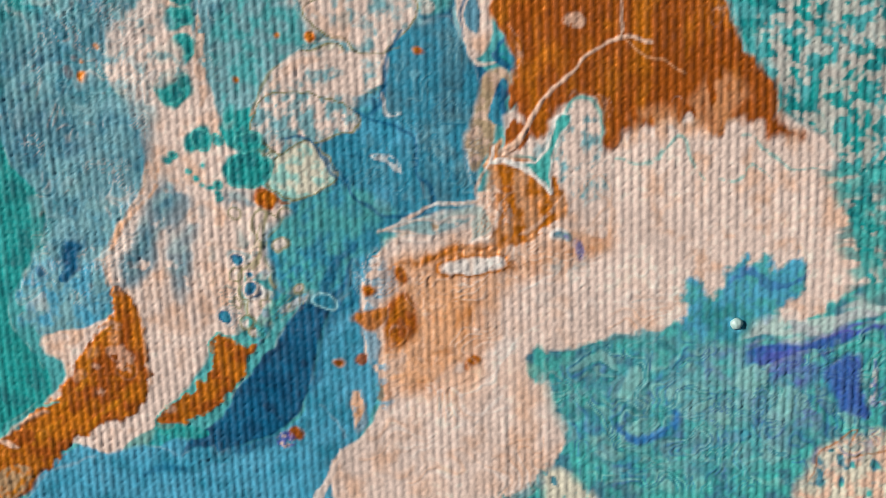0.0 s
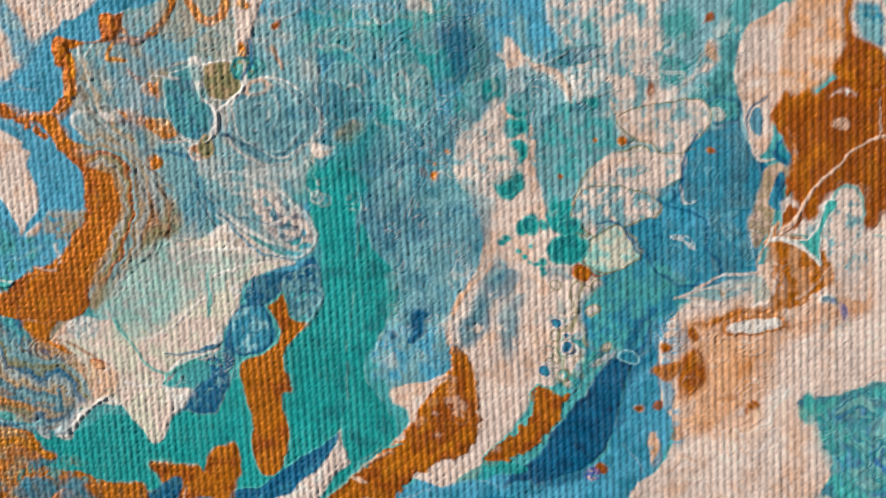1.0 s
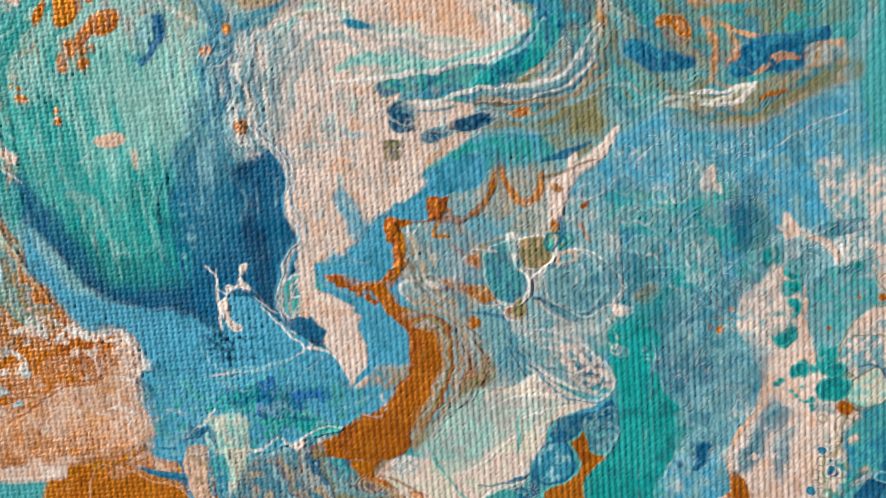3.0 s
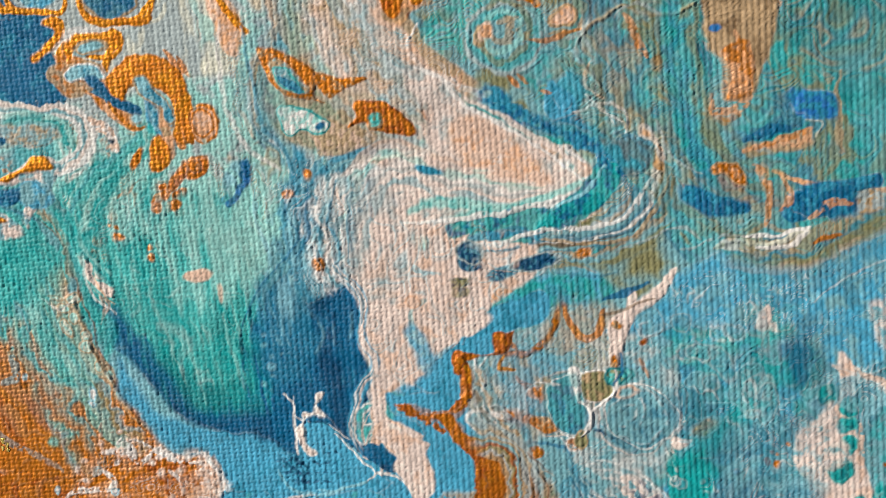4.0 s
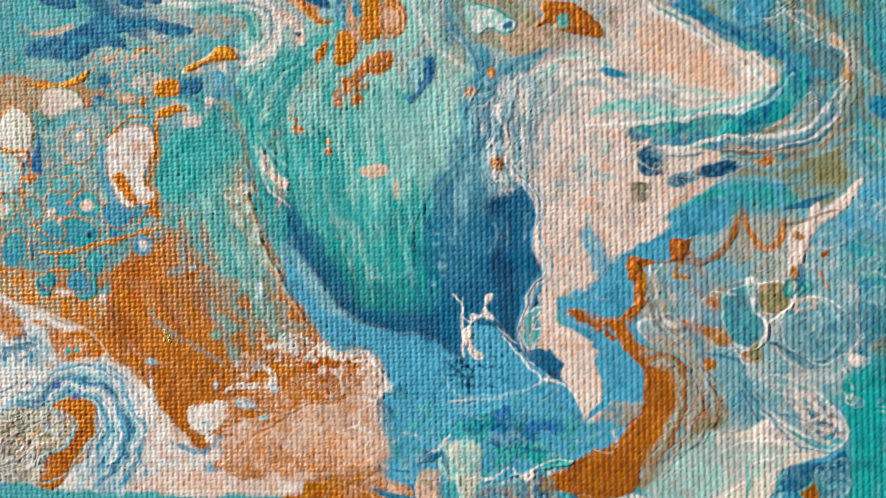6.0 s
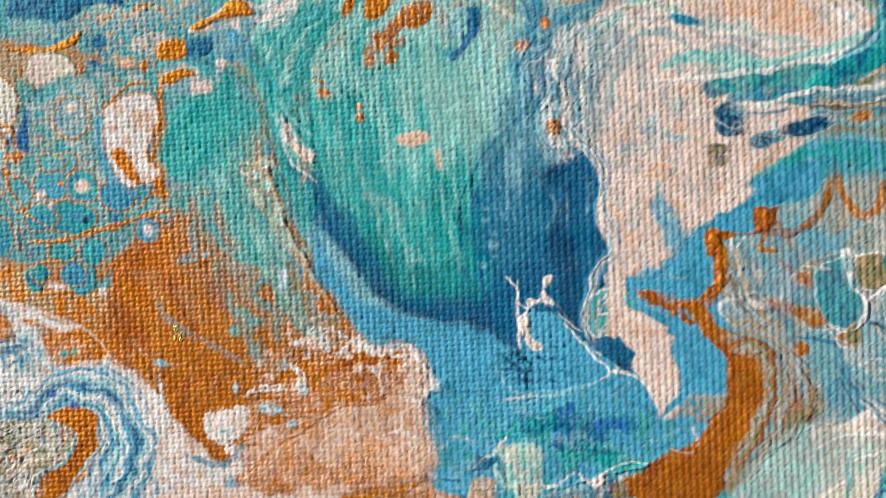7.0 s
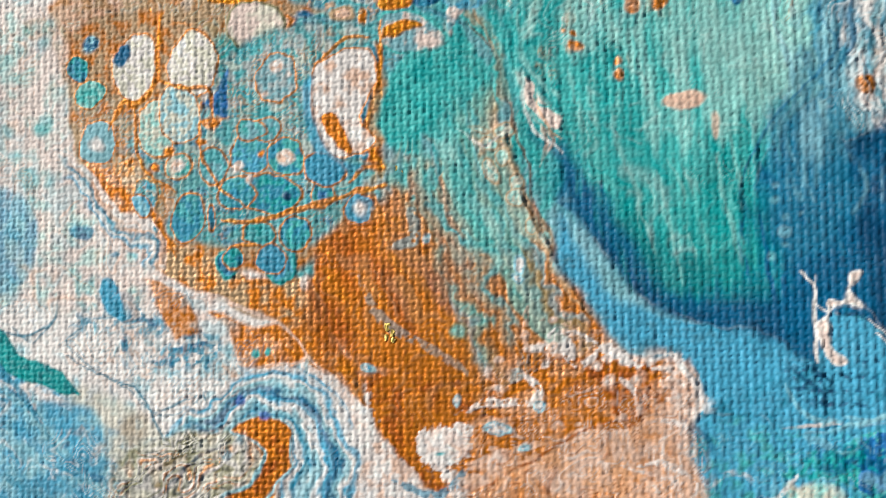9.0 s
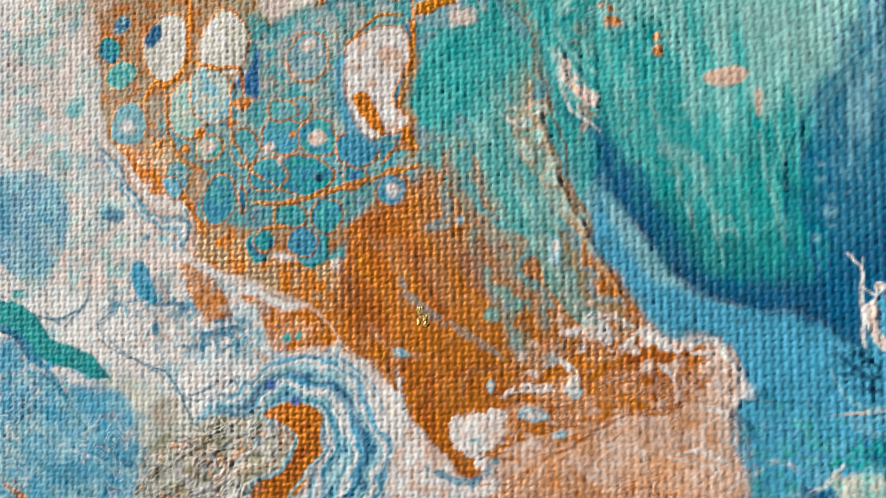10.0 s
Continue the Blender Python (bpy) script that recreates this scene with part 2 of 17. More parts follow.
# broad grounds of the whole sheet
patch("sky", (-1.7, 21.9, 17.8, 22.5, 28.4, 22.4, 42.3, 21.4, 43.2, 8.7, 44, -1.2, 37.7, -2.7, 33.3, -9.3, 24.1, -7.5, 14.7, -2.9, 0.6, -2, -1.4, 8.8), soft=0.6, mix=('aqua', 0.5, 1.6), part=None)
patch("mist", (18.7, 21.7, 42.3, 21.4, 43.2, 8.7, 39.7, 6.5, 28.6, 1, 24, 1, 19.5, 6.5, 21.3, 15.5), soft=0.8, mix=('pale', 0.4, 1.2), part=None)
patch("slate", (8.7, 17.4, 15.1, 18.2, 23.1, 17.2, 26.7, 11, 22.2, 0, 19.4, -2.8, 14.8, -1.9, 12, 1.8, 8.4, 7.4), soft=0.8, a=0.55, mot=0.35, ms=1.6, part=None)
patch("sky", (18.5, -0.9, 22.2, -1.4, 19.8, -8.5, 17.5, -11.5, 14.6, -12, 13, -10.1, 13.3, -7.2, 15.2, -4.8), soft=0.6, fray=1.5, ms=0.8, mix=('mist', 0.5, 0.8))
patch("sky", (32.2, 1.9, 36.7, 3.8, 43.4, 2, 43.5, -2.1, 38.2, -3.1, 37.8, -7.3, 34.7, -9.3, 31.5, -8.4, 28.7, -5.6, 31.4, -2.7), mix=('blue', 0.5, 1.4))
patch("sky", (34.7, -9.3, 36, -7.4, 38.2, -5.5, 38.5, -8.3, 37.1, -15, 35.4, -19.5, 33.5, -23, 12.5, -23.5, 17.4, -19.4, 21.7, -18.8, 26.4, -19.7, 31.1, -18.1, 32.9, -15.1), mix=('blue', 0.4, 1.2))
patch("sky", (-41.3, 11.6, -29.3, 9.4, -21.3, 7.3, -17.9, 13.3, -12.7, 19.1, -6.7, 21.9, -0.9, 23.7, 0.9, 12.1, -4.3, 1.1, -11.5, -2, -18.8, -4.1, -40.6, -1.9), soft=0.3, mix=('blue', 0.25, 1.2))
patch("mist", (-10.7, 19.1, -3.8, 23.3, 5.9, 23.6, 8.8, 12.1, 5.8, -0, 1.8, -0.5, -5.3, 1.1, -9.1, 8.3, -12, 12.3, -12.8, 16.2), soft=0.3, mix=('grey', 0.4, 1))
patch("bronze", (-43.7, -1.3, -34.6, -6.2, -25.5, -10.5, -13.9, -8.4, -12, -13.8, -15.4, -18.8, -6.9, -21.1, -6, -26.2, -47.3, -26.4), soft=0.4, mix=('gold', 0.4, 1.2))
patch("mint", (-51.5, 41.8, -40.7, 47.3, -27.4, 55.9, -8.6, 55.6, -16.4, 46, -8.6, 41.6, 1.3, 35, -3.1, 29.4, -16.5, 28.1, -23.5, 23.5, -32.8, 21, -41.7, 20.9, -49.5, 20.8, -50.9, 29.1), soft=0.8, mix=('grey', 0.45, 1.4))
patch("mist", (-16.3, 55.7, 28.2, 55, 29.5, 25.2, 24.3, 22.9, 7, 21.5, -3, 21.4, -8.6, 19, -5.3, 29.4, 1.3, 35, -9.7, 42.7, -15.3, 46), soft=0.6, mix=('olive', 0.3, 3.0))
patch("aqua", (7.4, 55.4, 28.2, 55, 29, 36.1, 18.7, 29.5, 7.8, 36.1), soft=1.2, a=0.7, mot=0.3, ms=3.0)
patch("sky", (7, 23.8, 13.4, 26.7, 29.4, 27.9, 30, 16.2, 16.4, 17.1, 2.6, 19.2, 0.4, 18), soft=0.4, mix=('mist', 0.5, 1.2))
patch("grey", (-63.1, 56.5, -28.5, 55.9, -31, 46.1, -40.8, 44, -49.8, 40.6, -64.3, 38.3), soft=0.5, mix=('cream', 0.4, 1.2), ang=95, st=3)
patch("tan", (-7, 55.6, 5.3, 55.4, 10.2, 49, 6.5, 45.8, -0.5, 50.2), soft=0.6, a=0.6, mot=0.35, ms=1.4, part=None)
patch("aqua", (-78.6, 29.3, -64.1, 32.6, -53.1, 28.2, -47.6, 23.1, -47.5, 14.9, -53, 14.6, -61, 19.1, -78.8, 13.5), soft=0.5, mix=('mist', 0.5, 0.9))
patch("bronze", (-66.7, 9.2, -63.5, 15.4, -58.6, 21, -53, 19.4, -47.5, 12.5, -41.4, 6.8, -35.3, 4.8, -36.4, -4.8, -54.7, -6, -57.2, -1.3, -65.4, 4.4), soft=0.3, mix=('rust', 0.3, 1.6), ang=100, st=3)
patch("white", (-99.6, 34.3, -83.9, 33.7, -86, 22.9, -80.3, 17.1, -71.6, 12.5, -64.1, 7.6, -58.7, 1.2, -56.8, -6.8, -69.9, -8.7, -79.3, -6, -95, 6.5, -98.2, 6.4), soft=0.3, mix=('pale', 0.15, 1.4))
patch("pink", (-62.2, 1.9, -57, 0.5, -48.8, 1, -38.7, 5.4, -36.4, 3.2, -37, -6, -63.6, -8.1), soft=0.3, mix=('blush', 0.4, 1.2))
patch("sky", (-98.2, 5.9, -86.6, 2.4, -82.5, -0.1, -75.6, -3.1, -77.8, -9.3, -97.3, -10.9), soft=0.4, mix=('white', 0.4, 1.0))

# teal lagoon
patch("teal", (7.7, 6.5, 11.2, 6.9, 12.5, 4.6, 11.8, 2.3, 12.9, -0, 14.3, -2.9, 15.7, -3.8, 14.2, -5.7, 11.9, -6.7, 11.8, -9.6, 12.7, -12, 14.2, -14, 14.2, -17, 11.6, -18.1, 9.6, -20.6, 6.7, -22.2, -1.2, -22.9, -8.6, -21, -15.6, -19.3, -20.1, -18.2, -19.9, -16.1, -13.4, -16, -10.8, -14.9, -7.8, -14.4, -4.3, -14.1, 1.2, -11, 2.2, -8.8, 6.1, -7.7, 8.3, -4.8, 8.7, -1.5, 8, 1.4, 7.6, 4.2), mix=('pine', 0.1, 2))
patch("teal", (15.1, 20.8, 18.2, 20.8, 18.2, 15.5, 17.7, 11, 14.9, 7.9, 11.2, 6.5, 7.7, 6, 8.4, 7.9, 12.2, 9.7, 14.5, 12.9), a=0.8, mot=0.3, ms=1.8, soft=0.5, ang=60, st=2)
patch("teal", (6, 19.6, 12.4, 19.5, 15.1, 18.2, 12.3, 17.3, 8.7, 17.8), a=0.7, mot=0.25, soft=0.4, ms=1)
patch("pine", (18.7, 19.5, 21.3, 18.1, 21.8, 15, 20, 14.2, 19.1, 16.4), a=0.6, mot=0.3, soft=0.5, ms=1.2)

# ringed cells
cell("mist", 4.3, 9.9, 3.61, 2.78, -20, rim='pink', a=0.75, mix=('slate', 0.4, 0.6), rw=0.1)
cell("slate", -2.7, 11.8, 3.24, 3.24, -10, rim='pink', a=0.75, mix=('olive', 0.4, 0.7), rw=0.1)
cell("olive", 0.5, 13.7, 1.58, 1.30, 0, rim='pink', mix=('tan', 0.5, 0.5), a=0.9)
cell("blue", -1.5, 10.9, 1.02, 1.30, 0, mix=('mist', 0.3, 0.5), a=0.7, soft=0.3)
cell("jade", 3.5, 14.7, 0.93, 0.83, 0, rim='pine', a=0.75, mix=('slate', 0.4, 0.6), rw=0.1)
cell("pink", 3.7, 13.0, 1.02, 0.56, 0, rim='mist', a=0.75, mix=('tan', 0.3, 0.4), rw=0.1)
cell("mist", 9.6, 16.9, 1.11, 1.02, 0, rim='grey', a=0.75, mix=('slate', 0.4, 0.6), rw=0.1)
cell("slate", 12.8, 16.9, 1.67, 1.39, 0, rim='grey', a=0.75, mix=('slate', 0.4, 0.6), rw=0.1)
cell("mist", 11.6, 14.0, 1.11, 0.93, 0, rim='grey', a=0.75, mix=('slate', 0.4, 0.6), rw=0.1)
cell("grey", 13.0, 18.9, 1.39, 0.46, -35, rim='white', a=0.75, mix=('slate', 0.4, 0.6), rw=0.1)
vein("grey", 0.56, (10.5, 17.6, 12.8, 17.5, 14.1, 16, 12.7, 15.1), a=0.7, mot=0.25, ms=0.5)
vein("white", 0.28, (12.4, 18.9, 13.7, 18, 14.2, 18.2), a=0.7)
cell("slate", 7.1, 19.4, 0.93, 0.46, 0, rim='grey', a=0.75, mix=('slate', 0.4, 0.6), rw=0.1)
cell("slate", 10.1, 19.3, 1.20, 0.46, 0, rim='grey', a=0.75, mix=('slate', 0.4, 0.6), rw=0.1)
cell("slate", 14.9, 6.5, 0.83, 1.02, 0, rim='slate', a=0.75, mix=('slate', 0.4, 0.6), rw=0.1)
cell("aqua", 8.3, 4.3, 0.56, 0.56, 0, rim='white', a=0.75, mix=('slate', 0.4, 0.6), rw=0.1)
cell("navy", 13.9, 5.3, 0.32, 0.46, -20, a=0.8)
cell("rust", 16.4, 6.6, 0.23, 0.23, 0)
cell("bronze", 17.7, 5.5, 0.37, 0.32, 0)
cell("olive", 11.0, 9.2, 1.30, 0.93, 30, a=0.7, mot=0.25, ms=0.5)
vein("gold", 0.37, (9.8, 8.8, 10.6, 9.6, 10.9, 9.2), a=0.8)
patch("pink", (8.5, 9.5, 9.2, 10.4, 8.9, 8.3, 9.8, 7.9, 8.4, 6.9, 8, 7.6), a=0.85, mot=0.25, ms=0.5, thick=0.05)
cell("mist", 8.9, 6.9, 0.32, 0.32, 0, rim='slate')
cell("grey", 16.3, 12.8, 1.58, 2.32, -20, mot=0.4, ms=0.6, a=0.8)
cell("grey", 15.6, 11.0, 0.74, 0.46, 0, rim='white', a=0.7)
cell("mist", 17.1, 17.3, 0.93, 1.67, 0, mot=0.35, a=0.8, ms=0.6)
patch("pink", (16, 19.9, 17.8, 19.9, 18.7, 19, 16.9, 19.3), a=0.8)
vein("grey", 0.37, (18, 19, 18.4, 17.7, 18.2, 16), a=0.7)
cell("slate", 13.4, 2.5, 1.20, 2.78, -10, a=0.4, soft=0.5)
cell("navy", 20.2, 17.9, 1.02, 2.78, -10, a=0.5, soft=0.5, mot=0.3)
cell("slate", 14.8, 2.1, 2.41, 2.08, -20, rim='navy', rw=0.08, mix=('mist', 0.5, 0.8), a=0.8)
cell("mist", 19.9, 0.9, 2.41, 2.32, 0, rim='slate', mix=('blue', 0.4, 0.8), a=0.85, rw=0.1)
cell("mist", 17.6, -0.9, 1.39, 1.85, 0, mot=0.35, a=0.6)
cell("slate", 17.6, 3.3, 1.85, 1.39, 0, mot=0.35, a=0.7, ms=0.8)
vein("slate", 0.32, (14.9, 6.5, 13.5, 5.1, 12.5, 3.2, 12.7, 1.4, 13.8, -1.4), a=0.6)
crease((12, 1.8, 12.5, 4.2, 14.4, 5.1), col='mist')
speckle("pale", (12.5, -0, 18.5, 0, 22.2, -2.8, 19.4, -9.5, 14.2, -9.6, 12.8, -5.7), share=0.35, size=0.9, a=0.45)

# grey fan between the gold and the lagoon
patch("pink", (2.2, 4.6, 4.1, 5.1, 6.4, 3.2, 7.8, 1.8, 7.8, -0.1, 6.3, -0.1, 4, 1.8), mot=0.3, ms=0.6, a=0.9, soft=0.3)
speckle("navy", (4.1, 4.2, 6.4, 3.7, 7.8, 1.4, 7.3, 0.4, 4.9, 0.9), share=0.4, size=0.4, a=0.7)
crease((5.5, 4.6, 7.8, 2.3, 8, 0.4, 6.3, -0.8, 2.6, 0.9, 0.3, 2.7), col='white', h=0.07)
vein("teal", 0.32, (-0.2, 2.7, 1.6, 1.3, 4, 0.4, 6.3, -1), a=0.8)
vein("white", 0.23, (0.3, 3.2, 2.6, 1.3, 5.4, 0.4), a=0.8)
vein("navy", 0.32, (-1.8, 4.6, -0.2, 2.3, 1.6, 0.4, 4.4, -1, 6.3, -1.3), a=0.8)
vein("blue", 1.11, (-1.4, 8.3, -1.5, 5.5, 0.3, 2.3), a=0.6, mot=0.3, w2=0.28)
cell("blue", -1.9, 3.0, 1.16, 1.62, 0, a=0.5, mot=0.3, ms=0.7)
vein("deep", 0.37, (-5.2, 8.1, -3.3, 7.6, -2.4, 7.4, -1.7, 6.5), a=0.7)

# deep blue shoulder, blue eye and bronze strip
patch("deep", (7.7, -0.8, 6.3, -2, 3.4, -2.5, 1.9, -3.9, 2.4, -5.1, 0.9, -5.9, 0.1, -7.8, 0, -9.8, 0.7, -10.3, 1.5, -7.8, 4.3, -5.8, 4.8, -3.9, 8.1, -3.9, 8.7, -2), mix=('slate', 0.3, 0.6))
patch("slate", (5.3, -2.9, 8.2, -1.5, 8.8, -3.9, 8.1, -5.8, 6.6, -6.3, 5.2, -5.8), mot=0.2, ms=0.5, mix=('mist', 0.4, 0.4))
cell("blue", 2.4, -7.0, 1.95, 2.22, -20, mix=('pale', 0.4, 0.5), rim='deep')
patch("bronze", (1.5, -9.7, 3.7, -8.8, 4.8, -6.8, 3.8, -5.1, 4.5, -4.4, 5.3, -3.9, 5.9, -5.8, 7.7, -6.7, 6.1, -7.7, 5.4, -8.7, 5.7, -10.2, 6.1, -12.1, 5.2, -12.7, 5.5, -15.6, 5.3, -17.6, 4.5, -19.6, 3.1, -19.6, 2.4, -17.7, 2.3, -14.7, 1.7, -12.2), thick=0.05, rim='jade', rw=0.1, mix=('rust', 0.35, 1.2))
crease((7.3, -6.8, 8.5, -4.8, 8.7, -3.1), col='mist', h=0.08)
patch("deep", (-4.7, -12.3, -3.3, -12.8, -0, -10.3, 0.4, -12.2, -0.9, -14.3, -3.3, -14, -4.8, -14.6), mix=('slate', 0.35, 0.5))
patch("deep", (-4.6, -8.6, -2.1, -8.6, -0.2, -9.8, 0.4, -12.2, -1.8, -12.3, -1.2, -10.3, -3.6, -9.6), mot=0.2, ms=0.6, mix=('mist', 0.3, 0.4))
cell("deep", 16.6, -5.9, 0.93, 1.39, -10, soft=0.15, mix=('navy', 0.3, 0.5))
vein("deep", 0.28, (16.1, -3.8, 16.5, -5), a=0.9)
vein("deep", 0.23, (17.5, -4.7, 16.7, -5.5), a=0.8)
vein("deep", 0.56, (15.9, -7.6, 16.3, -6.9), w2=0.93)
cell("slate", 14.2, -7.2, 0.46, 0.37, 0, a=0.6)

# white finger and blue shadow in the lagoon
patch("deep", (0.1, -21.3, 3.3, -20.2, 6.8, -17.6, 9.3, -16.1, 9.7, -17, 8.2, -19.1, 4.7, -21.2, 1.3, -22.5), rim='jade', rw=0.08)
patch("pink", (3.7, -22.2, 7.7, -19.6, 9.7, -16.5, 11.2, -15.4, 11.9, -16.5, 11.2, -18, 8.7, -20.1, 7.7, -21.6, 5.7, -23.2), thick=0.05, rim='white', rw=0.1)
patch("bronze", (-2.6, -19.8, -1.1, -19.3, -0.5, -17.5, 0.7, -17, 1.2, -18.2, 0.8, -20.8, -0.2, -22.3, -2.2, -22.4), thick=0.04)
vein("bronze", 0.74, (-6.3, -18.9, -4.6, -19.4, -3.1, -20.3), a=0.9)
patch("deep", (-5.6, -20.4, -4.1, -19.9, -3.9, -21.4, -5.5, -22.5), mot=0.2)
vein("bronze", 0.93, (-2.9, -21.4, -3.7, -22.9), a=0.9)

# bronze tongues in the pale river
patch("pink", (23.6, 16.8, 25.4, 15, 25.2, 11, 26.1, 6.5, 27, 3.8, 29.1, -0.4, 30.7, -1.8, 32.1, -3.6, 31.4, -5.1, 29.1, -7.5, 29.2, -10.3, 26.4, -11.8, 25.2, -14.3, 23.1, -16.8, 20.3, -20.3, 15.5, -19.4, 14.1, -17, 15.5, -14.7, 14.1, -12, 17.5, -11, 19.4, -9.5, 18.9, -5.7, 20.8, -2.8, 22.2, 0, 21.8, 2.8, 20.4, 5.1, 20.2, 7.4, 22.2, 9.7, 23.6, 12.8), mix=('blush', 0.3, 1.5), soft=0.15)
patch("bronze", (9.1, -22.9, 11.6, -19.5, 14.6, -16.4, 17, -13.2, 18.9, -10.5, 19.4, -8.3, 20.1, -8.3, 20.8, -10.2, 21.8, -12.4, 21.6, -15.3, 20, -17.9, 17.9, -18.3, 15.7, -19.9, 13, -22.5), thick=0.06, mix=('rust', 0.45, 1), fray=0.5, ms=0.6)
patch("bronze", (22.1, -18.4, 23.2, -16.5, 25.5, -14.5, 26.2, -11.8, 26.9, -11.3, 28.7, -11.8, 29.6, -11.3, 28.7, -13, 28.1, -14.9, 26, -17.2, 24.1, -18, 22.9, -18.8), thick=0.06, mix=('rust', 0.45, 0.8), rim='jade', rw=0.1, fray=0.5, ms=0.5)
patch("deep", (23.1, -21.2, 24.1, -19.2, 26.4, -17.7, 28.7, -14.2, 31.5, -10.3, 33.7, -7.4, 35.1, -5.5, 36, -6.4, 34.7, -9.3, 33.4, -12.2, 32.7, -15.6, 30.7, -18.1, 27.4, -19.6, 24.1, -21.2), mix=('navy', 0.4, 1.6), thick=0.04)
vein("teal", 1.2, (18.3, -21.4, 20.7, -19.8, 23.1, -18.7, 25.5, -18.7), a=0.8, mot=0.2)
cell("rust", 31.6, -18.5, 0.69, 0.46, 0)
cell("violet", 30.9, -19.0, 0.60, 0.56, 0, a=0.85, mot=0.25, ms=0.3, mix=('blush', 0.4, 0.25))
patch("blue", (22.2, -21.8, 24.1, -19.7, 26.9, -20.2, 25, -22.2), a=0.8, mot=0.3)
vein("navy", 0.37, (22.6, -21.3, 24.1, -19.7, 26, -19.2), a=0.6)
vein("bronze", 0.42, (19.4, -8.1, 19.2, -5.7, 20.1, -3.8, 21.7, -1.8), a=0.35)
vein("peach", 0.23, (18.9, -7.1, 18.7, -5.7, 20.1, -3.8, 21.7, -1.4, 22.4, 0.5), a=0.6)
cell("slate", 21.3, -6.1, 1.16, 2.32, -30, a=0.8, mot=0.28, ms=0.8, soft=0.4)
cell("slate", 23.6, -2.8, 1.02, 1.85, -25, a=0.75, mot=0.3, soft=0.4)
cell("slate", 24.3, -7.5, 0.56, 1.85, -10, a=0.75, mot=0.3, soft=0.4)
cell("slate", 28.4, -2.5, 1.02, 0.56, 0, a=0.6, mot=0.3)

# teal beads
cell("teal", 24.3, 5.2, 1.16, 1.30, 0, mix=('pine', 0.3, 0.5))
cell("teal", 24.4, 9.8, 0.83, 0.93, 0, mix=('pine', 0.3, 0.5))
cell("teal", 24.9, 11.7, 1.20, 0.93, 0, mix=('pine', 0.3, 0.5))
cell("teal", 22.6, 12.8, 0.83, 1.02, -20, mix=('pine', 0.3, 0.5))
cell("teal", 28.5, 2.9, 1.30, 1.39, -30, mix=('pine', 0.3, 0.5))
cell("teal", 29.4, 1.9, 1.02, 0.83, 0, mix=('pine', 0.3, 0.5))
cell("teal", 27.6, 4.0, 0.37, 0.93, 0, mix=('pine', 0.3, 0.5))
cell("teal", 28.5, 0.1, 1.25, 1.11, 0, mix=('pine', 0.3, 0.5))
cell("teal", 25.2, 1.7, 0.60, 0.56, 0, mix=('pine', 0.3, 0.5))
cell("teal", 26.1, 2.3, 0.56, 0.46, 30, mix=('pine', 0.3, 0.5))
cell("teal", 24.7, 7.6, 0.74, 1.11, -10, mix=('pine', 0.3, 0.5))
cell("teal", 23.6, 0.7, 0.32, 0.32, 0, mix=('pine', 0.3, 0.5))
cell("teal", 22.7, 5.4, 0.19, 0.19, 0, mix=('pine', 0.3, 0.5))
cell("teal", 25.6, -0.5, 0.28, 0.28, 0, mix=('pine', 0.3, 0.5))
cell("teal", 26.5, -1.2, 0.32, 0.23, 0, mix=('pine', 0.3, 0.5))
cell("teal", 26.9, -1.6, 0.28, 0.28, 0, mix=('pine', 0.3, 0.5))
cell("teal", 30.3, 11.9, 0.65, 0.93, -30, mix=('pine', 0.3, 0.5))
cell("teal", 26.1, 0.6, 0.19, 0.19, 0, mix=('pine', 0.3, 0.5))
cell("jade", 23.6, 7.2, 0.56, 0.65, 0, a=0.6)
vein("white", 0.46, (23.4, 15.7, 25.8, 15, 27.4, 14.1, 28.5, 12.6, 28.7, 11), a=0.6)
vein("peach", 0.37, (29, 3.8, 29.9, 4.5, 31.3, 5.1, 32.6, 5.1), a=0.8)
cell("rust", 29.9, -1.9, 0.69, 0.65, 0)
vein("rust", 0.37, (30.5, -1.9, 31.5, -2.1), a=0.8)
vein("olive", 0.28, (29.8, -2.5, 30, -4.1, 29.4, -6, 28.7, -7), a=0.7)
vein("olive", 0.23, (31.4, -2.1, 33.2, -1.5, 34.1, -1.3), a=0.6)

# pale pebbles and blue cells
cell("slate", 29.0, 9.9, 2.32, 2.08, 20, mix=('teal', 0.4, 0.8), mot=0.1, a=0.8)
cell("mist", 25.4, 12.8, 2.32, 1.85, 0, mix=('slate', 0.4, 0.6), a=0.7)
cell("slate", 28.9, 15.4, 2.78, 1.20, 10, a=0.6, mot=0.2)
cell("teal", 27.9, 8.5, 1.02, 1.85, -25, a=0.5, mot=0.3)
cell("deep", 30.8, 9.9, 1.85, 0.65, -10, a=0.6, mot=0.25)
patch("pink", (30.2, 21.5, 36.3, 21.4, 35.7, 18, 37, 16.3, 36, 14.1, 38.4, 13.6, 39.6, 16.7, 40.5, 16.2, 39.9, 14.3, 37.1, 12.3, 38.5, 10.8, 38.1, 8.8, 36.6, 8.1, 35.2, 9.4, 33.9, 8.7, 32.3, 9.4, 31.4, 12.3, 31.8, 15, 30.7, 17.2), mix=('mist', 0.45, 0.9), soft=0.25)
patch("mist", (26.7, 21.6, 31, 21.5, 31.5, 17.2, 30.7, 15.4, 28.5, 15.9), a=0.8, mix=('pink', 0.5, 0.7), soft=0.4)
cell("mist", 30.0, 14.1, 1.39, 1.67, 0, rim='white', mix=('pink', 0.4, 0.5), a=0.8)
cell("slate", 29.4, 15.7, 1.58, 0.74, 10, a=0.8, rim='pine', rw=0.08)
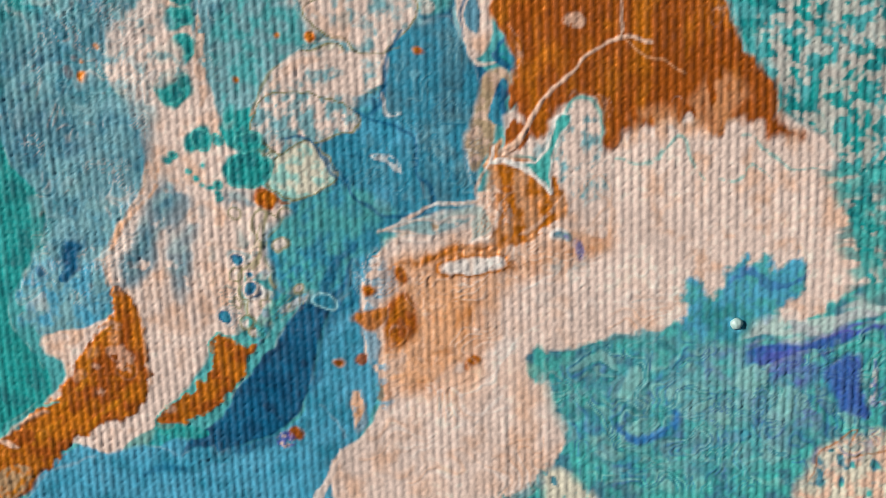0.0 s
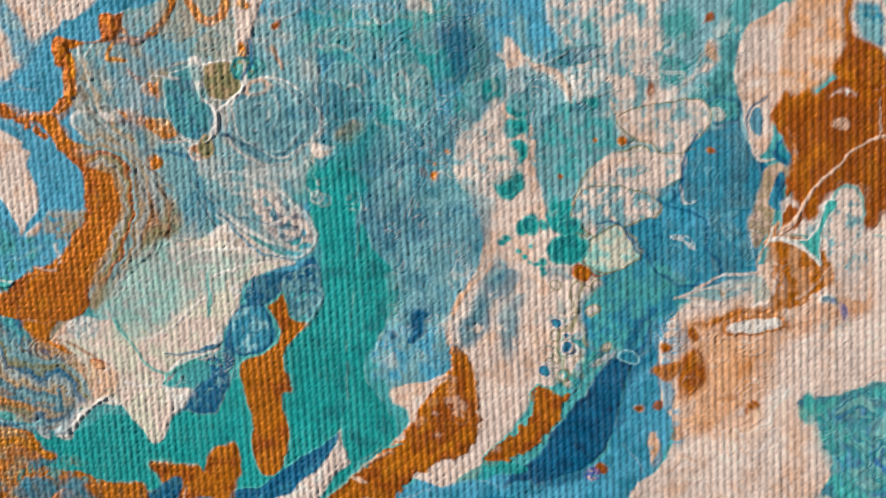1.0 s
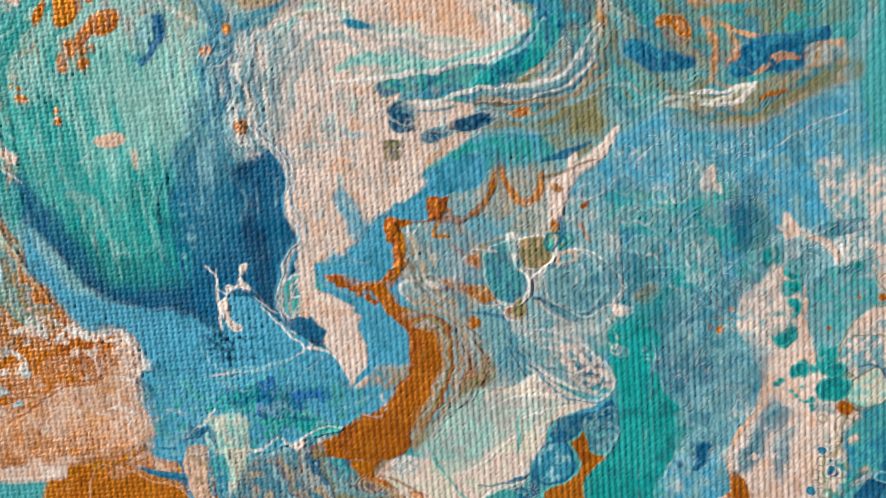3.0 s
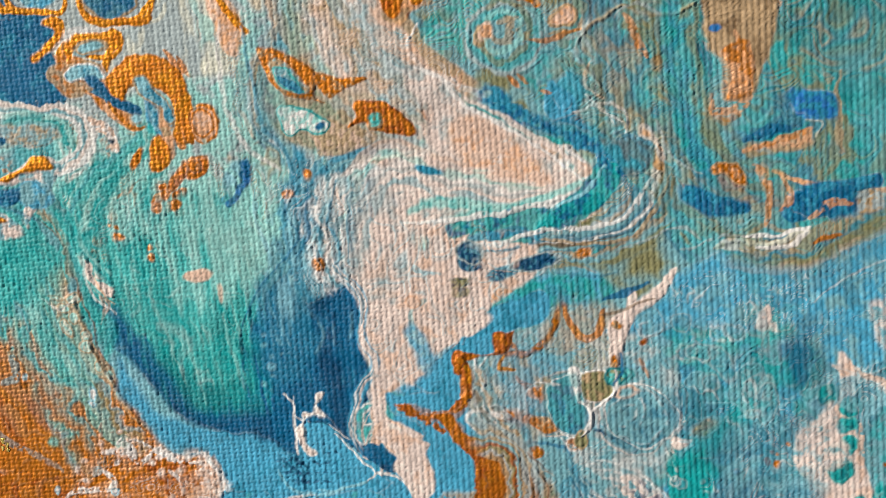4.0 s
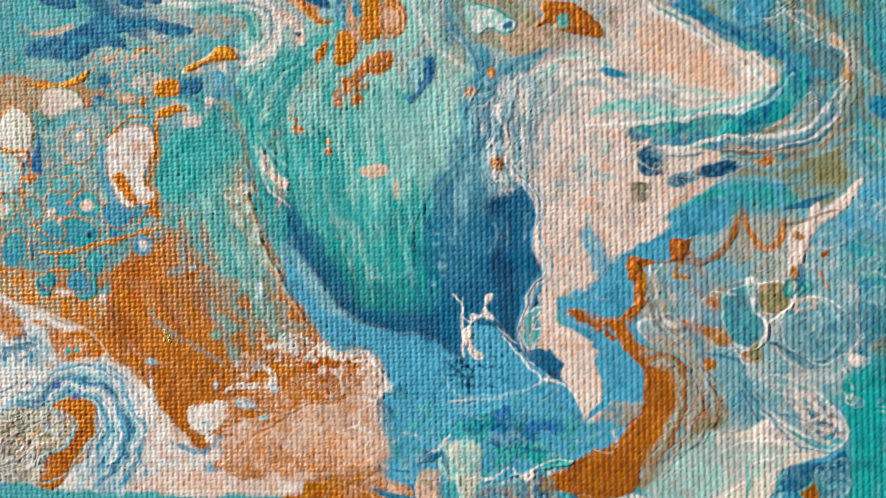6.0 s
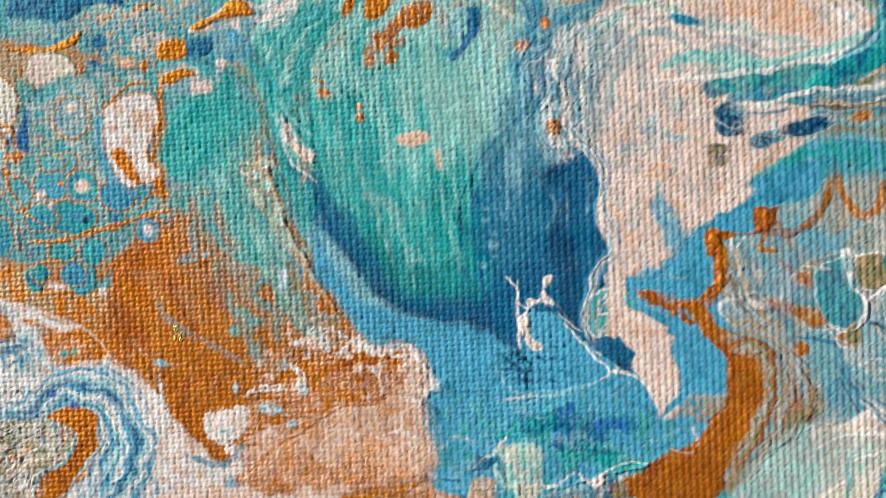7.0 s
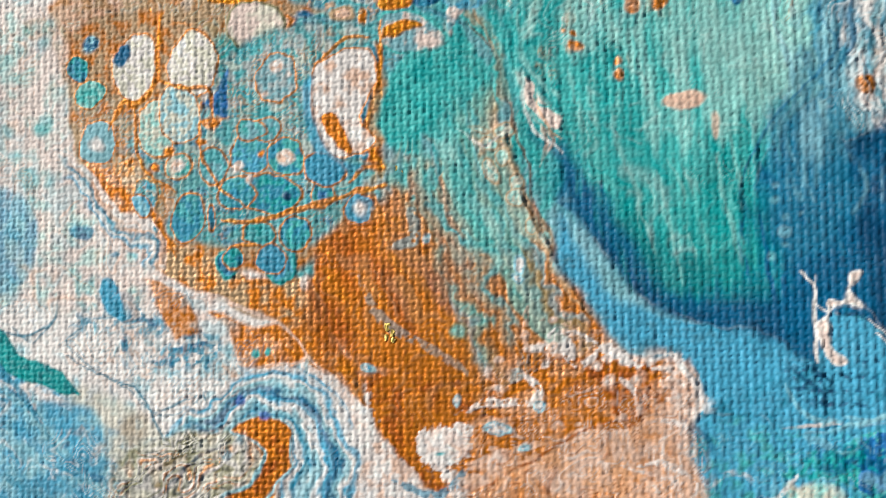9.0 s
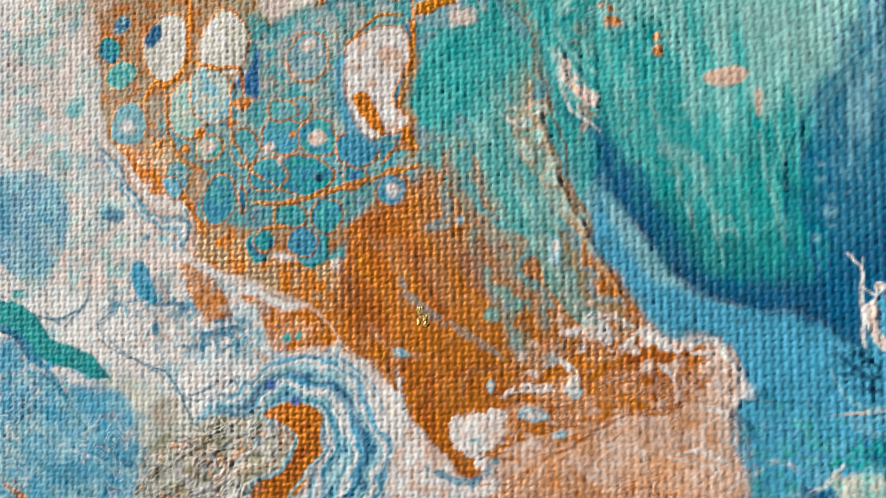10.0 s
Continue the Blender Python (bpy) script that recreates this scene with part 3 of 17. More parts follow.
cell("teal", 37.2, 17.8, 1.20, 1.58, -10, a=0.6, mot=0.2, soft=0.4, ms=0.8)
cell("aqua", 37.1, 14.3, 1.20, 0.93, 0, a=0.6, mot=0.1, rim='teal')
patch("aqua", (40.3, 18, 42.8, 20.5, 42.5, 14.9, 41.8, 10.3, 39.1, 11, 37.8, 11.9, 40.4, 14.5), soft=0.4, a=0.8, mix=('pine', 0.4, 0.9))
vein("pink", 1.39, (36.5, 11.4, 37.4, 9.2, 36.6, 7.9, 35.2, 9.2), a=0.9, mot=0.15)
cell("rust", 39.4, 18.6, 0.46, 0.37, 0, a=0.9)
vein("rust", 0.37, (38.9, 18.2, 39.6, 18.8, 39.8, 18.4), a=0.7)
cell("rust", 35.0, 13.0, 0.28, 0.65, 0, a=0.9)
cell("peach", 40.0, 15.8, 0.37, 0.83, 20, a=0.8)
vein("teal", 0.28, (36.9, 13.6, 37.8, 14.1, 39, 15.4), a=0.7)
vein("jade", 0.23, (36, 15.8, 36.9, 15, 37.3, 14.1, 36.4, 13.6), a=0.7)
cell("teal", 30.7, 17.8, 0.83, 0.93, 0, a=0.5, mot=0.3)
crease((28.5, 15.9, 26.7, 15, 25.4, 14.6, 26.7, 14.1, 28.5, 12.8, 30.3, 12.3, 32.9, 12.8), col='grey', w=0.2)
crease((23.1, 15.9, 25.4, 15.2, 27.8, 14.3, 28.7, 12.6), col='blush', w=0.3)
patch("pink", (30.2, 4.9, 31.2, 7, 33.5, 8.3, 35, 8.3, 34.8, 6.1, 33.1, 5.1, 31.3, 4.9), thick=0.04, rim='olive', rw=0.08, mix=('cream', 0.4, 0.7))
cell("mist", 32.6, 4.5, 3.06, 1.30, 8, rim='slate', mix=('pink', 0.4, 0.5))
cell("pink", 34.9, 4.7, 1.39, 1.02, 0, rim='slate', a=0.8, mix=('mist', 0.4, 0.4))
cell("pink", 35.9, 7.0, 0.93, 1.20, 0, rim='pine', mix=('mist', 0.4, 0.4))
cell("pink", 31.8, 0.1, 2.41, 1.30, -5, rim='olive', rw=0.1, mix=('mint', 0.4, 0.5))
cell("pink", 37.7, 7.2, 0.65, 1.85, -10, rim='pine', a=0.8, mix=('mist', 0.5, 0.4))
cell("blush", 38.2, 4.9, 0.42, 0.83, 0, rim='pine')
cell("blue", 37.4, 0.6, 3.61, 3.06, 0, rim='deep', rw=0.14, mix=('sky', 0.4, 0.9))
patch("blue", (38.2, 4.7, 38.6, 7.9, 40.1, 9.2, 41.4, 8.7, 42.8, 6.5, 43.4, 2.9, 42.5, 1.1, 40.7, 2, 38.9, 3.3), rim='deep', mix=('slate', 0.3, 0.8))
cell("mist", 37.9, 1.0, 1.16, 0.56, 10, a=0.6, mot=0.3, ms=0.4)
vein("deep", 0.74, (41.8, 10.3, 42.6, 7.4, 43.9, 6.7, 44.6, 6.1), a=0.95, w2=1.02)
vein("deep", 1.02, (41.4, 10.1, 42.3, 8.3, 43.2, 6.5, 43.1, 3.8), a=0.8)
cell("aqua", 40.9, 11.0, 1.58, 1.11, 0, a=0.7, rim='deep', mix=('pine', 0.3, 0.5))
cell("pink", 40.5, 10.7, 0.65, 0.65, 0, a=0.6, mot=0.2)
vein("navy", 0.32, (34.5, 1, 36.3, -1.3, 38.6, -2.4, 41.3, -2.6), a=0.85)
vein("navy", 0.32, (39.8, 3.3, 40.6, 0.6, 41.3, -1.7), a=0.85)
vein("deep", 0.37, (35.2, 8.8, 37.5, 7.9, 38.8, 8.3), a=0.8)
vein("pine", 0.28, (31.2, 7.4, 33.5, 8.8, 34.8, 9, 36.1, 8.1), a=0.7)
vein("deep", 0.37, (37.3, 4.7, 37.6, 3.3, 39.4, 3.1), a=0.7)
vein("teal", 0.23, (29.5, 1.5, 32.2, 1.7, 34, 0.6), a=0.7)
cell("mist", 42.1, 0.6, 0.93, 0.93, 0, a=0.7, mot=0.25, ms=0.5)
vein("pink", 0.32, (42.9, 11, 43.2, 8.3, 44.1, 7.2, 45.2, 7.4), a=0.9, thick=0.05)
patch("pink", (41.7, 13.6, 42, 17.1, 44.1, 18.4, 45.8, 19.2, 46.1, 12.7, 44.8, 11.4, 44.9, 9.2, 43.4, 7.4, 42.7, 10.1), mix=('blush', 0.4, 1.2))
vein("blue", 1.02, (43.5, 11, 43.8, 9.4), a=0.9)
cell("teal", 46.0, 7.9, 0.93, 0.93, 0, rim='deep', mix=('blue', 0.5, 0.5))
vein("deep", 0.56, (44.9, 7.9, 45.9, 7), a=0.9)
patch("tan", (42.9, 2.9, 43.3, 5.2, 45, 7, 45.9, 6.1, 45.1, 4.3, 44.7, 2, 43.9, 0.2), mix=('blush', 0.4, 0.6), a=0.9)
vein("blue", 0.93, (45.4, 6.1, 45.1, 4.3, 45.8, 3.4), mix=('deep', 0.4, 0.5))
vein("deep", 0.46, (45.3, 5.2, 45.7, 4), a=0.9)
patch("rust", (45.1, 10.7, 47.4, 11.8, 49.5, 13.6, 53.7, 14.8, 54.1, 6.5, 48.1, 5.2, 46.3, 7.4, 45.6, 8.7), mix=('bronze', 0.3, 1))
cell("aqua", 50.2, 11.7, 0.93, 0.83, 0, rim='white', rw=0.16)
cell("tan", 49.6, 10.0, 0.42, 0.42, 0, rim='blush', a=0.8)
patch("blush", (45.8, 19.2, 49.6, 20.4, 50.2, 17, 49.4, 14.4, 46.1, 11.4, 44.8, 10.5), soft=0.3, mix=('peach', 0.4, 1))
patch("mist", (50.5, 19.6, 53, 19.6, 53.2, 15.7, 51, 17), mix=('blue', 0.4, 0.6), rim='pink', rw=0.3)
patch("rust", (49, 14.4, 50, 16.2, 50, 20.4, 50.6, 20.4, 50.8, 17.4, 53.2, 15.3, 53.4, 11.8, 50.3, 13.1), mix=('bronze', 0.4, 0.8), soft=0.2)

# speckled cells along the dark diagonal
patch("pine", (31.8, -2.7, 35.5, -2.2, 36.4, -4.1, 34.2, -5.5, 31.5, -9.3, 29.6, -11.3, 28.7, -10.8, 29.6, -7.4, 31.4, -5.5), a=0.8, mot=0.2, mix=('slate', 0.4, 0.6))
vein("teal", 0.56, (33.2, -2.7, 34.5, -1.7, 35.5, -2.7), a=0.5)
cell("pink", 32.1, -7.9, 0.65, 0.55, 0, rim='olive', a=0.7, mot=0.15, ms=0.5)
cell("pink", 30.8, -7.4, 0.74, 0.63, 0, rim='olive', a=0.7, mot=0.15, ms=0.5)
cell("pink", 30.5, -6.5, 0.56, 0.47, 0, rim='olive', a=0.7, mot=0.15, ms=0.5)
cell("pink", 32.8, -5.5, 0.42, 0.35, 0, rim='olive', a=0.7, mot=0.15, ms=0.5)
cell("pink", 33.2, -3.9, 0.65, 0.55, 0, rim='olive', a=0.7, mot=0.15, ms=0.5)
cell("blue", 34.7, -8.3, 1.39, 1.18, 0, rim='deep', a=0.7, mot=0.15, ms=0.5)
cell("pink", 29.6, -9.4, 0.74, 1.02, 20, rim='jade', thick=0.05)
cell("navy", 29.2, -8.2, 0.56, 0.42, -20)
cell("deep", 27.1, -10.0, 0.60, 0.51, -20)
vein("deep", 0.32, (28, -6, 28.2, -5.6), a=0.8)
cell("mist", 28.1, -5.8, 0.74, 0.46, 0, a=0.7)
vein("jade", 0.28, (28.7, -7, 28.7, -9.4, 29.6, -10.8), a=0.8)
speckle("pink", (28.2, -5.6, 32.3, -4.6, 33.7, -7.4, 31.5, -9.8, 28.7, -9.8), share=0.4, size=0.7, a=0.5)
patch("teal", (31.4, -5.5, 34.1, -3.6, 34.6, -5.5, 32.4, -7.4), a=0.5, mot=0.3, ms=0.6, part=None)
cell("slate", 35.1, -7.4, 0.65, 1.39, -10, a=0.7, soft=0.3)
cell("blue", 34.4, -7.6, 1.11, 0.56, 20, a=0.7)

# broad grounds
patch("teal", (59.6, 12.2, 63.5, 12.2, 69.7, 12.3, 71.6, 0.9, 72.6, -9, 67.9, -6.7, 66.2, 0.8, 63.4, 3.7, 61.4, 7.3), mot=0.3, ms=1.2, mix=('pine', 0.5, 1.0))
speckle("pink", (61.5, 10.8, 69.5, 11, 71.5, -9, 68.8, -7.5, 66.9, 0.8, 63.7, 5.2), share=0.46, size=0.5, a=0.6)
patch("pink", (53.8, 0.9, 56.9, 3.9, 60.5, 4.4, 64.2, 3, 66.1, 1.9, 67.4, -0.7, 68.7, -2.9, 69.5, -7.5, 66.3, -9.1, 62.7, -10.8, 57.8, -10.9, 52.1, -11.5, 48.7, -12.8, 49.9, -15.2, 50.5, -18.5, 48.7, -23.2, 33.1, -24.2, 34.7, -20.7, 37.9, -15.6, 36.4, -11.5, 37.1, -6.3, 41.6, -2.4, 44.6, -1.1, 48.3, -0.7, 49.6, 3.1, 52.6, 1.6), mix=('blush', 0.3, 2.5))
patch("mist", (48.7, -12.8, 52.5, -11.1, 57.7, -10.5, 62.6, -10.4, 68.1, -8.3, 72.4, -7.4, 74, -22.8, 48.3, -23.7, 50.5, -19.3, 49.9, -15.2), soft=0.2, mix=('pine', 0.42, 1.3), fray=0.8, ms=0.8)
patch("aqua", (49.5, -12.8, 57.8, -10.9, 61.3, -12.4, 58.1, -17.4, 51.2, -18.5), soft=0.8, a=0.7, mot=0.2, ms=1.5, mix=('teal', 0.4, 0.8), part=None)
patch("mist", (58, -14.2, 65.6, -14.8, 68.6, -18.4, 64.7, -22.3, 57.6, -21.6, 54.4, -19.2), soft=0.6, a=0.8, mot=0.4, ms=1.4)
patch("slate", (57.9, -7.4, 60.8, -5, 63.4, -4.9, 65.7, -6.4, 65.9, -9.1, 62.7, -10.8, 59.3, -10.5, 57.9, -9.4), soft=0.15, mix=('aqua', 0.4, 0.7))
patch("royal", (60.8, -5.8, 62.6, -4.9, 65.6, -5.6, 65, -6.8, 62.4, -7.7), mot=0.45, ms=0.5, part=None)
patch("white", (61.9, -10.8, 68.9, -9.1, 69.2, -12.2, 64.1, -14.4, 61.7, -13.6), a=0.55, mot=0.3, ms=0.6, soft=0.4, part=None)
patch("violet", (61.7, -12.8, 63, -10.8, 66.8, -11.1, 69, -9.8, 72.6, -8.6, 72.7, -10.1, 69.1, -11.4, 66.7, -13.9, 64.1, -14.8), soft=0.5, a=0.85, mot=0.35, ms=1.1, fray=1.5)
patch("royal", (68.4, -12.2, 70.3, -12.2, 71.7, -14.6, 71.1, -16.2, 69.5, -15.5, 68.4, -14.3), mot=0.3, ms=0.8)
patch("white", (62.6, -9.2, 68.1, -8.7, 66.4, -10.3, 64.6, -11.6), soft=0.4, a=0.7, mot=0.5, ms=0.5, part=None)
patch("mist", (67, -18, 73.3, -16.2, 74, -22.8, 67.1, -23), mix=('mint', 0.4, 0.8), soft=0.3)
vein("royal", 0.6, (54.2, -16.5, 55.5, -17.9, 56.7, -18.3, 57.7, -16.6), a=0.8, mot=0.3, ms=0.8)
vein("royal", 0.76, (55.6, -20.4, 58.2, -18.7, 61.6, -17.7), a=0.7, mot=0.35, ms=0.8)
vein("royal", 0.53, (56.5, -14.6, 57.5, -13, 57.8, -11.7), a=0.6, mot=0.4)
patch("royal", (66.9, -16.3, 68.4, -16.3, 68.6, -17.9, 65.9, -18.9, 65.5, -18), a=0.7, mot=0.3, ms=0.6, soft=0.3)
patch("deep", (52.8, -19.3, 55.1, -19.2, 56, -21.3, 53.7, -21.8), a=0.6, mot=0.35, soft=0.3)
vein("pine", 0.6, (68.5, -12.6, 67.5, -14.7, 67.3, -16.3, 69.6, -17.1, 71.3, -18.3, 73.5, -17.4), a=0.8)
vein("blush", 0.45, (66.3, -22.6, 67.6, -20.1, 69, -18.8, 70, -17.5, 70.5, -18.7, 73.5, -18.2), a=0.8)
vein("rust", 0.23, (69.4, -18.3, 70, -17.3, 70.5, -18.5), a=0.9)
vein("pine", 0.38, (64.1, -20.2, 66, -20.1, 67.7, -21.7), a=0.5)
patch("pine", (65.9, -8.4, 68.7, -6.7, 71, -7.4, 68.9, -8.7), a=0.7, mot=0.4, soft=0.2)
vein("teal", 0.19, (62.1, 2.6, 63.6, 1.5, 64.4, 0.4, 65.8, 0.8), a=0.5)
vein("teal", 0.26, (65.1, -3.7, 66.2, -4.1, 67.4, -4.4), a=0.7)
vein("teal", 0.23, (65.8, -3.3, 66.6, -3.7), a=0.6)
cell("blue", 58.9, -4.6, 0.83, 0.98, 0, rim='teal', a=0.8, mot=0.3, ms=0.4)
vein("slate", 0.19, (60.8, -0.2, 62.2, 0.4, 62.7, 0.7), a=0.6)
vein("teal", 0.15, (57.1, 1, 58.2, 0.3, 59.5, 0.5), a=0.4)
vein("grey", 0.15, (54.6, -8.6, 55.4, -8.4, 55.7, -8.2), a=0.6)
vein("aqua", 0.38, (65.7, 1.9, 67.4, -0.3, 68.2, -1.8), a=0.5, mot=0.3, ms=0.5)
patch("teal", (68.3, -2.5, 70.5, -2.5, 71, -4.4, 69.2, -4), a=0.7, mot=0.3, ms=0.6)

# rust headland
patch("pink", (45.6, 4.1, 49.6, 4.9, 56.8, 6.1, 64.1, 4.4, 67.3, 0.8, 60.8, -0.8, 53.5, -1, 49.8, -1.8, 47.2, -1.1), mix=('mist', 0.3, 1), soft=0.3)
patch("rust", (45.4, 11.6, 49.3, 12, 54.6, 12.1, 58.9, 11.8, 60.5, 8.7, 62.5, 5.9, 63.2, 3.7, 65.7, 2.3, 63.1, 3, 60.5, 4, 59.5, 2.5, 58.4, 2.7, 57.6, 4, 55.8, 4.3, 54.1, 2, 53, 1.7, 51.4, 4.2, 49.6, 4.5, 48.2, 3.4, 46.7, 1.9, 45.6, 2.6, 46.7, 4.1, 45.9, 5.6, 47, 7, 46.2, 9.2), soft=0.18, mix=('bronze', 0.3, 2), ang=93, st=4, fray=1.0, ms=0.6)
patch("bronze", (45.4, 12, 49, 12, 49.4, 9.2, 48.1, 6.3, 47, 5.2, 46.2, 7.4, 46.4, 9.5), soft=0.3, a=0.8, mix=('blush', 0.25, 1))
vein("blush", 0.34, (45.7, 1.1, 47.1, 3, 48.1, 4.9, 49.9, 7.1, 51.9, 8.9, 53.4, 9.3, 55.2, 9), thick=0.06)
vein("blush", 0.19, (53, 9.3, 52.8, 10.7, 52.5, 11.7), a=0.8)
vein("peach", 0.15, (52.7, 8.2, 54.9, 7.5, 56.7, 6.8), a=0.6)
patch("tan", (57.8, 6.9, 59.9, 7.3, 59.7, 5.8, 58.6, 5.4), mot=0.45, ms=0.8, soft=0.3, a=0.8, part=None)
patch("tan", (53.3, 3.1, 55.4, 4.6, 58, 4, 61.5, 4.8, 63, 3.9, 60.5, 4, 59.1, 2.9, 56.2, 3.6), a=0.7, mot=0.25, ms=0.7, soft=0.7, part=None, ang=93, st=4, fray=2)
patch("pink", (49.7, 2.7, 49.8, 4.5, 51, 5.3, 51.8, 4.2, 51.9, 2, 53.4, 0.5, 52.9, -3.2, 50.6, -2.2, 49.4, -0.7), mix=('mist', 0.3, 0.8))
vein("teal", 0.45, (49.2, 0.1, 49.5, 2.3, 50.1, 4.5, 51, 5.1, 51.6, 4.2, 51.5, 3.1), a=0.65, mot=0.25, ms=0.8)
vein("teal", 0.34, (46.2, 1.3, 47.9, 1.2, 48.8, 0.4, 49.2, 1.6), a=0.8)
vein("white", 0.26, (46.6, 0.8, 47.9, 0.2, 49.2, -0.9, 49.8, 0.1), thick=0.07)
vein("white", 0.23, (47.8, -2.4, 49.2, -0.9), thick=0.05)
vein("mist", 0.38, (53.4, 0.9, 54.4, 2.4, 55.8, 3.2, 57.3, 3.6), a=0.6, mot=0.35)
vein("aqua", 0.38, (51.8, 3.8, 52.4, 2.2, 53.6, 0.9), a=0.6)
cell("blush", 49.9, 10.1, 0.53, 0.53, 0, a=0.8)

# bronze bay below the headland
patch("bronze", (44.6, -1.5, 45.6, 2.2, 46.4, 1.5, 47.9, 0.8, 49, -0.3, 49.8, -1.4, 48.4, -3, 46.2, -4.9, 44.7, -5, 45, -3.4), soft=0.3, a=0.85, mot=0.25, ms=1.2, mix=('blush', 0.4, 0.8))
vein("blush", 0.53, (45.3, 2.1, 45.1, 1.1, 45.9, 0.6), thick=0.06, rim='peach')
patch("blush", (37.9, -7.1, 40.2, -5.5, 44.7, -4.6, 49.9, -3.3, 52.9, -4.4, 50, -6, 46.2, -6.5, 44, -9.7, 41, -15.1, 38.3, -15.6, 37.9, -11.5), soft=0.5, a=0.8, mix=('peach', 0.4, 1.2))
patch("peach", (38.7, -8.3, 42.4, -6.2, 43.6, -9.7, 43.3, -12.1, 41, -14.6, 38.3, -13.9), soft=0.4, a=0.7, mot=0.3, ms=0.8)
patch("rust", (38.3, -9.1, 39.4, -8.4, 40, -9.8, 39.6, -11.4, 38.3, -12.3, 37.9, -11.1), soft=0.2, mix=('bronze', 0.4, 0.5))
vein("bronze", 0.68, (39.1, -11.5, 38.7, -13.1, 38.3, -13.9), a=0.6, mot=0.3)
vein("bronze", 0.34, (42.5, -8.2, 43.6, -9.7, 43.1, -11.3), a=0.7)
vein("bronze", 0.42, (38.3, -6.7, 40.9, -5.5, 43.6, -4.6, 46.2, -4.6, 48.4, -3.4, 49.4, -1.4), a=0.75, mot=0.2, ms=0.8, mix=('rust', 0.3, 0.6))
vein("bronze", 0.38, (41.7, -5.1, 44.3, -4.5, 45.8, -4.8, 45.4, -3.8, 45.7, -2.3), a=0.8)
patch("white", (42.2, -5.8, 43, -5.1, 44.7, -5.4, 45.8, -5.8, 45.1, -6.3, 43.2, -6.4), rim='bronze', thick=0.06)
patch("tan", (38.6, -4, 40.1, -3.3, 42, -2.9, 41.7, -3.5, 39.4, -4.3), a=0.9, rim='white')
patch("aqua", (38.3, -4, 40.9, -2.8, 43.9, -2.3, 45, -3.4, 43.5, -4.2, 43.5, -3.3, 41.3, -3.1), a=0.5, part=None)
crease((38.3, -5.1, 37.9, -4.4, 38.6, -3.4, 40.9, -2.8, 42.4, -2.4), col='white', w=0.35)
crease((43.5, -4.2, 45, -4, 45.2, -2.5), col='white')
crease((38.3, -4.7, 40.5, -4.5, 41.3, -3.5), col='white', a=0.4)
cell("rust", 45.7, -0.7, 0.34, 0.34, 0, a=0.9)
cell("slate", 49.5, -3.8, 0.49, 0.49, 0, rim='white')
cell("royal", 50.9, -4.8, 0.34, 0.83, 15, a=0.8)
cell("rust", 43.7, -13.3, 0.53, 0.53, 0, a=0.9)
cell("blush", 50.3, -5.4, 1.51, 1.13, 0, mix=('grey', 0.4, 0.5), a=0.6)
cell("rust", 36.4, -12.7, 0.42, 0.42, 0, a=0.9)
cell("bronze", 37.1, -8.3, 0.45, 0.53, 0, a=0.8)
cell("bronze", 36.7, -9.9, 0.94, 0.60, 20, mot=0.3, a=0.9)
patch("blush", (35.6, -15.6, 36.3, -15.2, 36.7, -17.3, 35.9, -18.1), mix=('peach', 0.4, 0.6))
cell("bronze", 37.9, -15.2, 0.68, 0.68, 0, a=0.5, mot=0.3)
vein("sky", 0.83, (38.7, -6.7, 36.7, -9.9, 37.3, -12.3, 37.1, -15.6, 35.5, -19.4), a=0.75, mot=0.3, ms=0.8)
speckle("sky", (36.4, -6.4, 38.7, -7.1, 38.3, -9.1, 36.4, -11.5, 38.7, -13.5, 38.3, -16.4, 35.6, -16.5), share=0.35, size=0.5, a=0.8)

# deep blue pool
patch("deep", (-42.2, 12.6, -40, 24.3, -32.5, 25.1, -21.7, 25, -23, 20.2, -22.2, 16.8, -21.4, 13.4, -22.5, 11.6, -23, 8.9, -21.8, 7.9, -24.2, 8.9, -26.2, 10.4, -27.5, 8.9, -28.1, 7.4, -29.9, 7.4, -31.3, 9, -33.9, 9.4, -36.9, 9.4, -40.9, 10.3), mix=('navy', 0.35, 2.2), ang=100, st=3)
patch("deep", (-49.6, 19, -45.9, 20.9, -41.7, 20.9, -32.8, 22.2, -28.1, 24.6, -23.5, 22.3, -22.1, 21.2, -22.4, 18.8, -21.6, 15.3, -21.3, 12.9, -22.5, 11.1, -23.1, 9, -21.4, 7.6, -17.9, 5.4, -20.2, 6.1, -23.2, 7.5, -26, 10.5, -27.8, 9.2, -28.8, 6.8, -30.8, 7.3, -33.2, 9.1, -35.6, 9, -38.5, 9.9, -41.5, 11.9, -43.8, 14.9, -46.7, 17.3), mix=('navy', 0.35, 2.2), ang=100, st=3)
patch("navy", (-42, 13.1, -37.9, 11.4, -30.7, 11.6, -28.4, 8.6, -33.2, 9.4, -37.9, 9.9, -41.5, 11.8), a=0.6, soft=0.5, part=None)
patch("mint", (-53.3, 35.7, -33.3, 36.3, -27.5, 35.4, -27.9, 28.3, -31.4, 23.9, -35.9, 22.1, -40.4, 22.5, -45.9, 23, -49.6, 27.1), soft=1.0, mix=('grey', 0.35, 1.0), ang=98, st=4, fray=2, ms=0.8, part=None)
patch("teal", (-51.5, 31.2, -48.7, 33, -45, 26.6, -42.2, 24.8, -35.9, 23, -33.1, 18.9, -32.7, 14.9, -34.9, 12.6, -37.6, 12.1, -40.4, 13, -43.1, 15.7, -45.4, 18.9, -47.8, 21.6, -50.1, 24.8), soft=1.3, fray=3.4, ms=0.38, ang=99, st=12, mix=('jade', 0.2, 0.5), part='paint_pool')
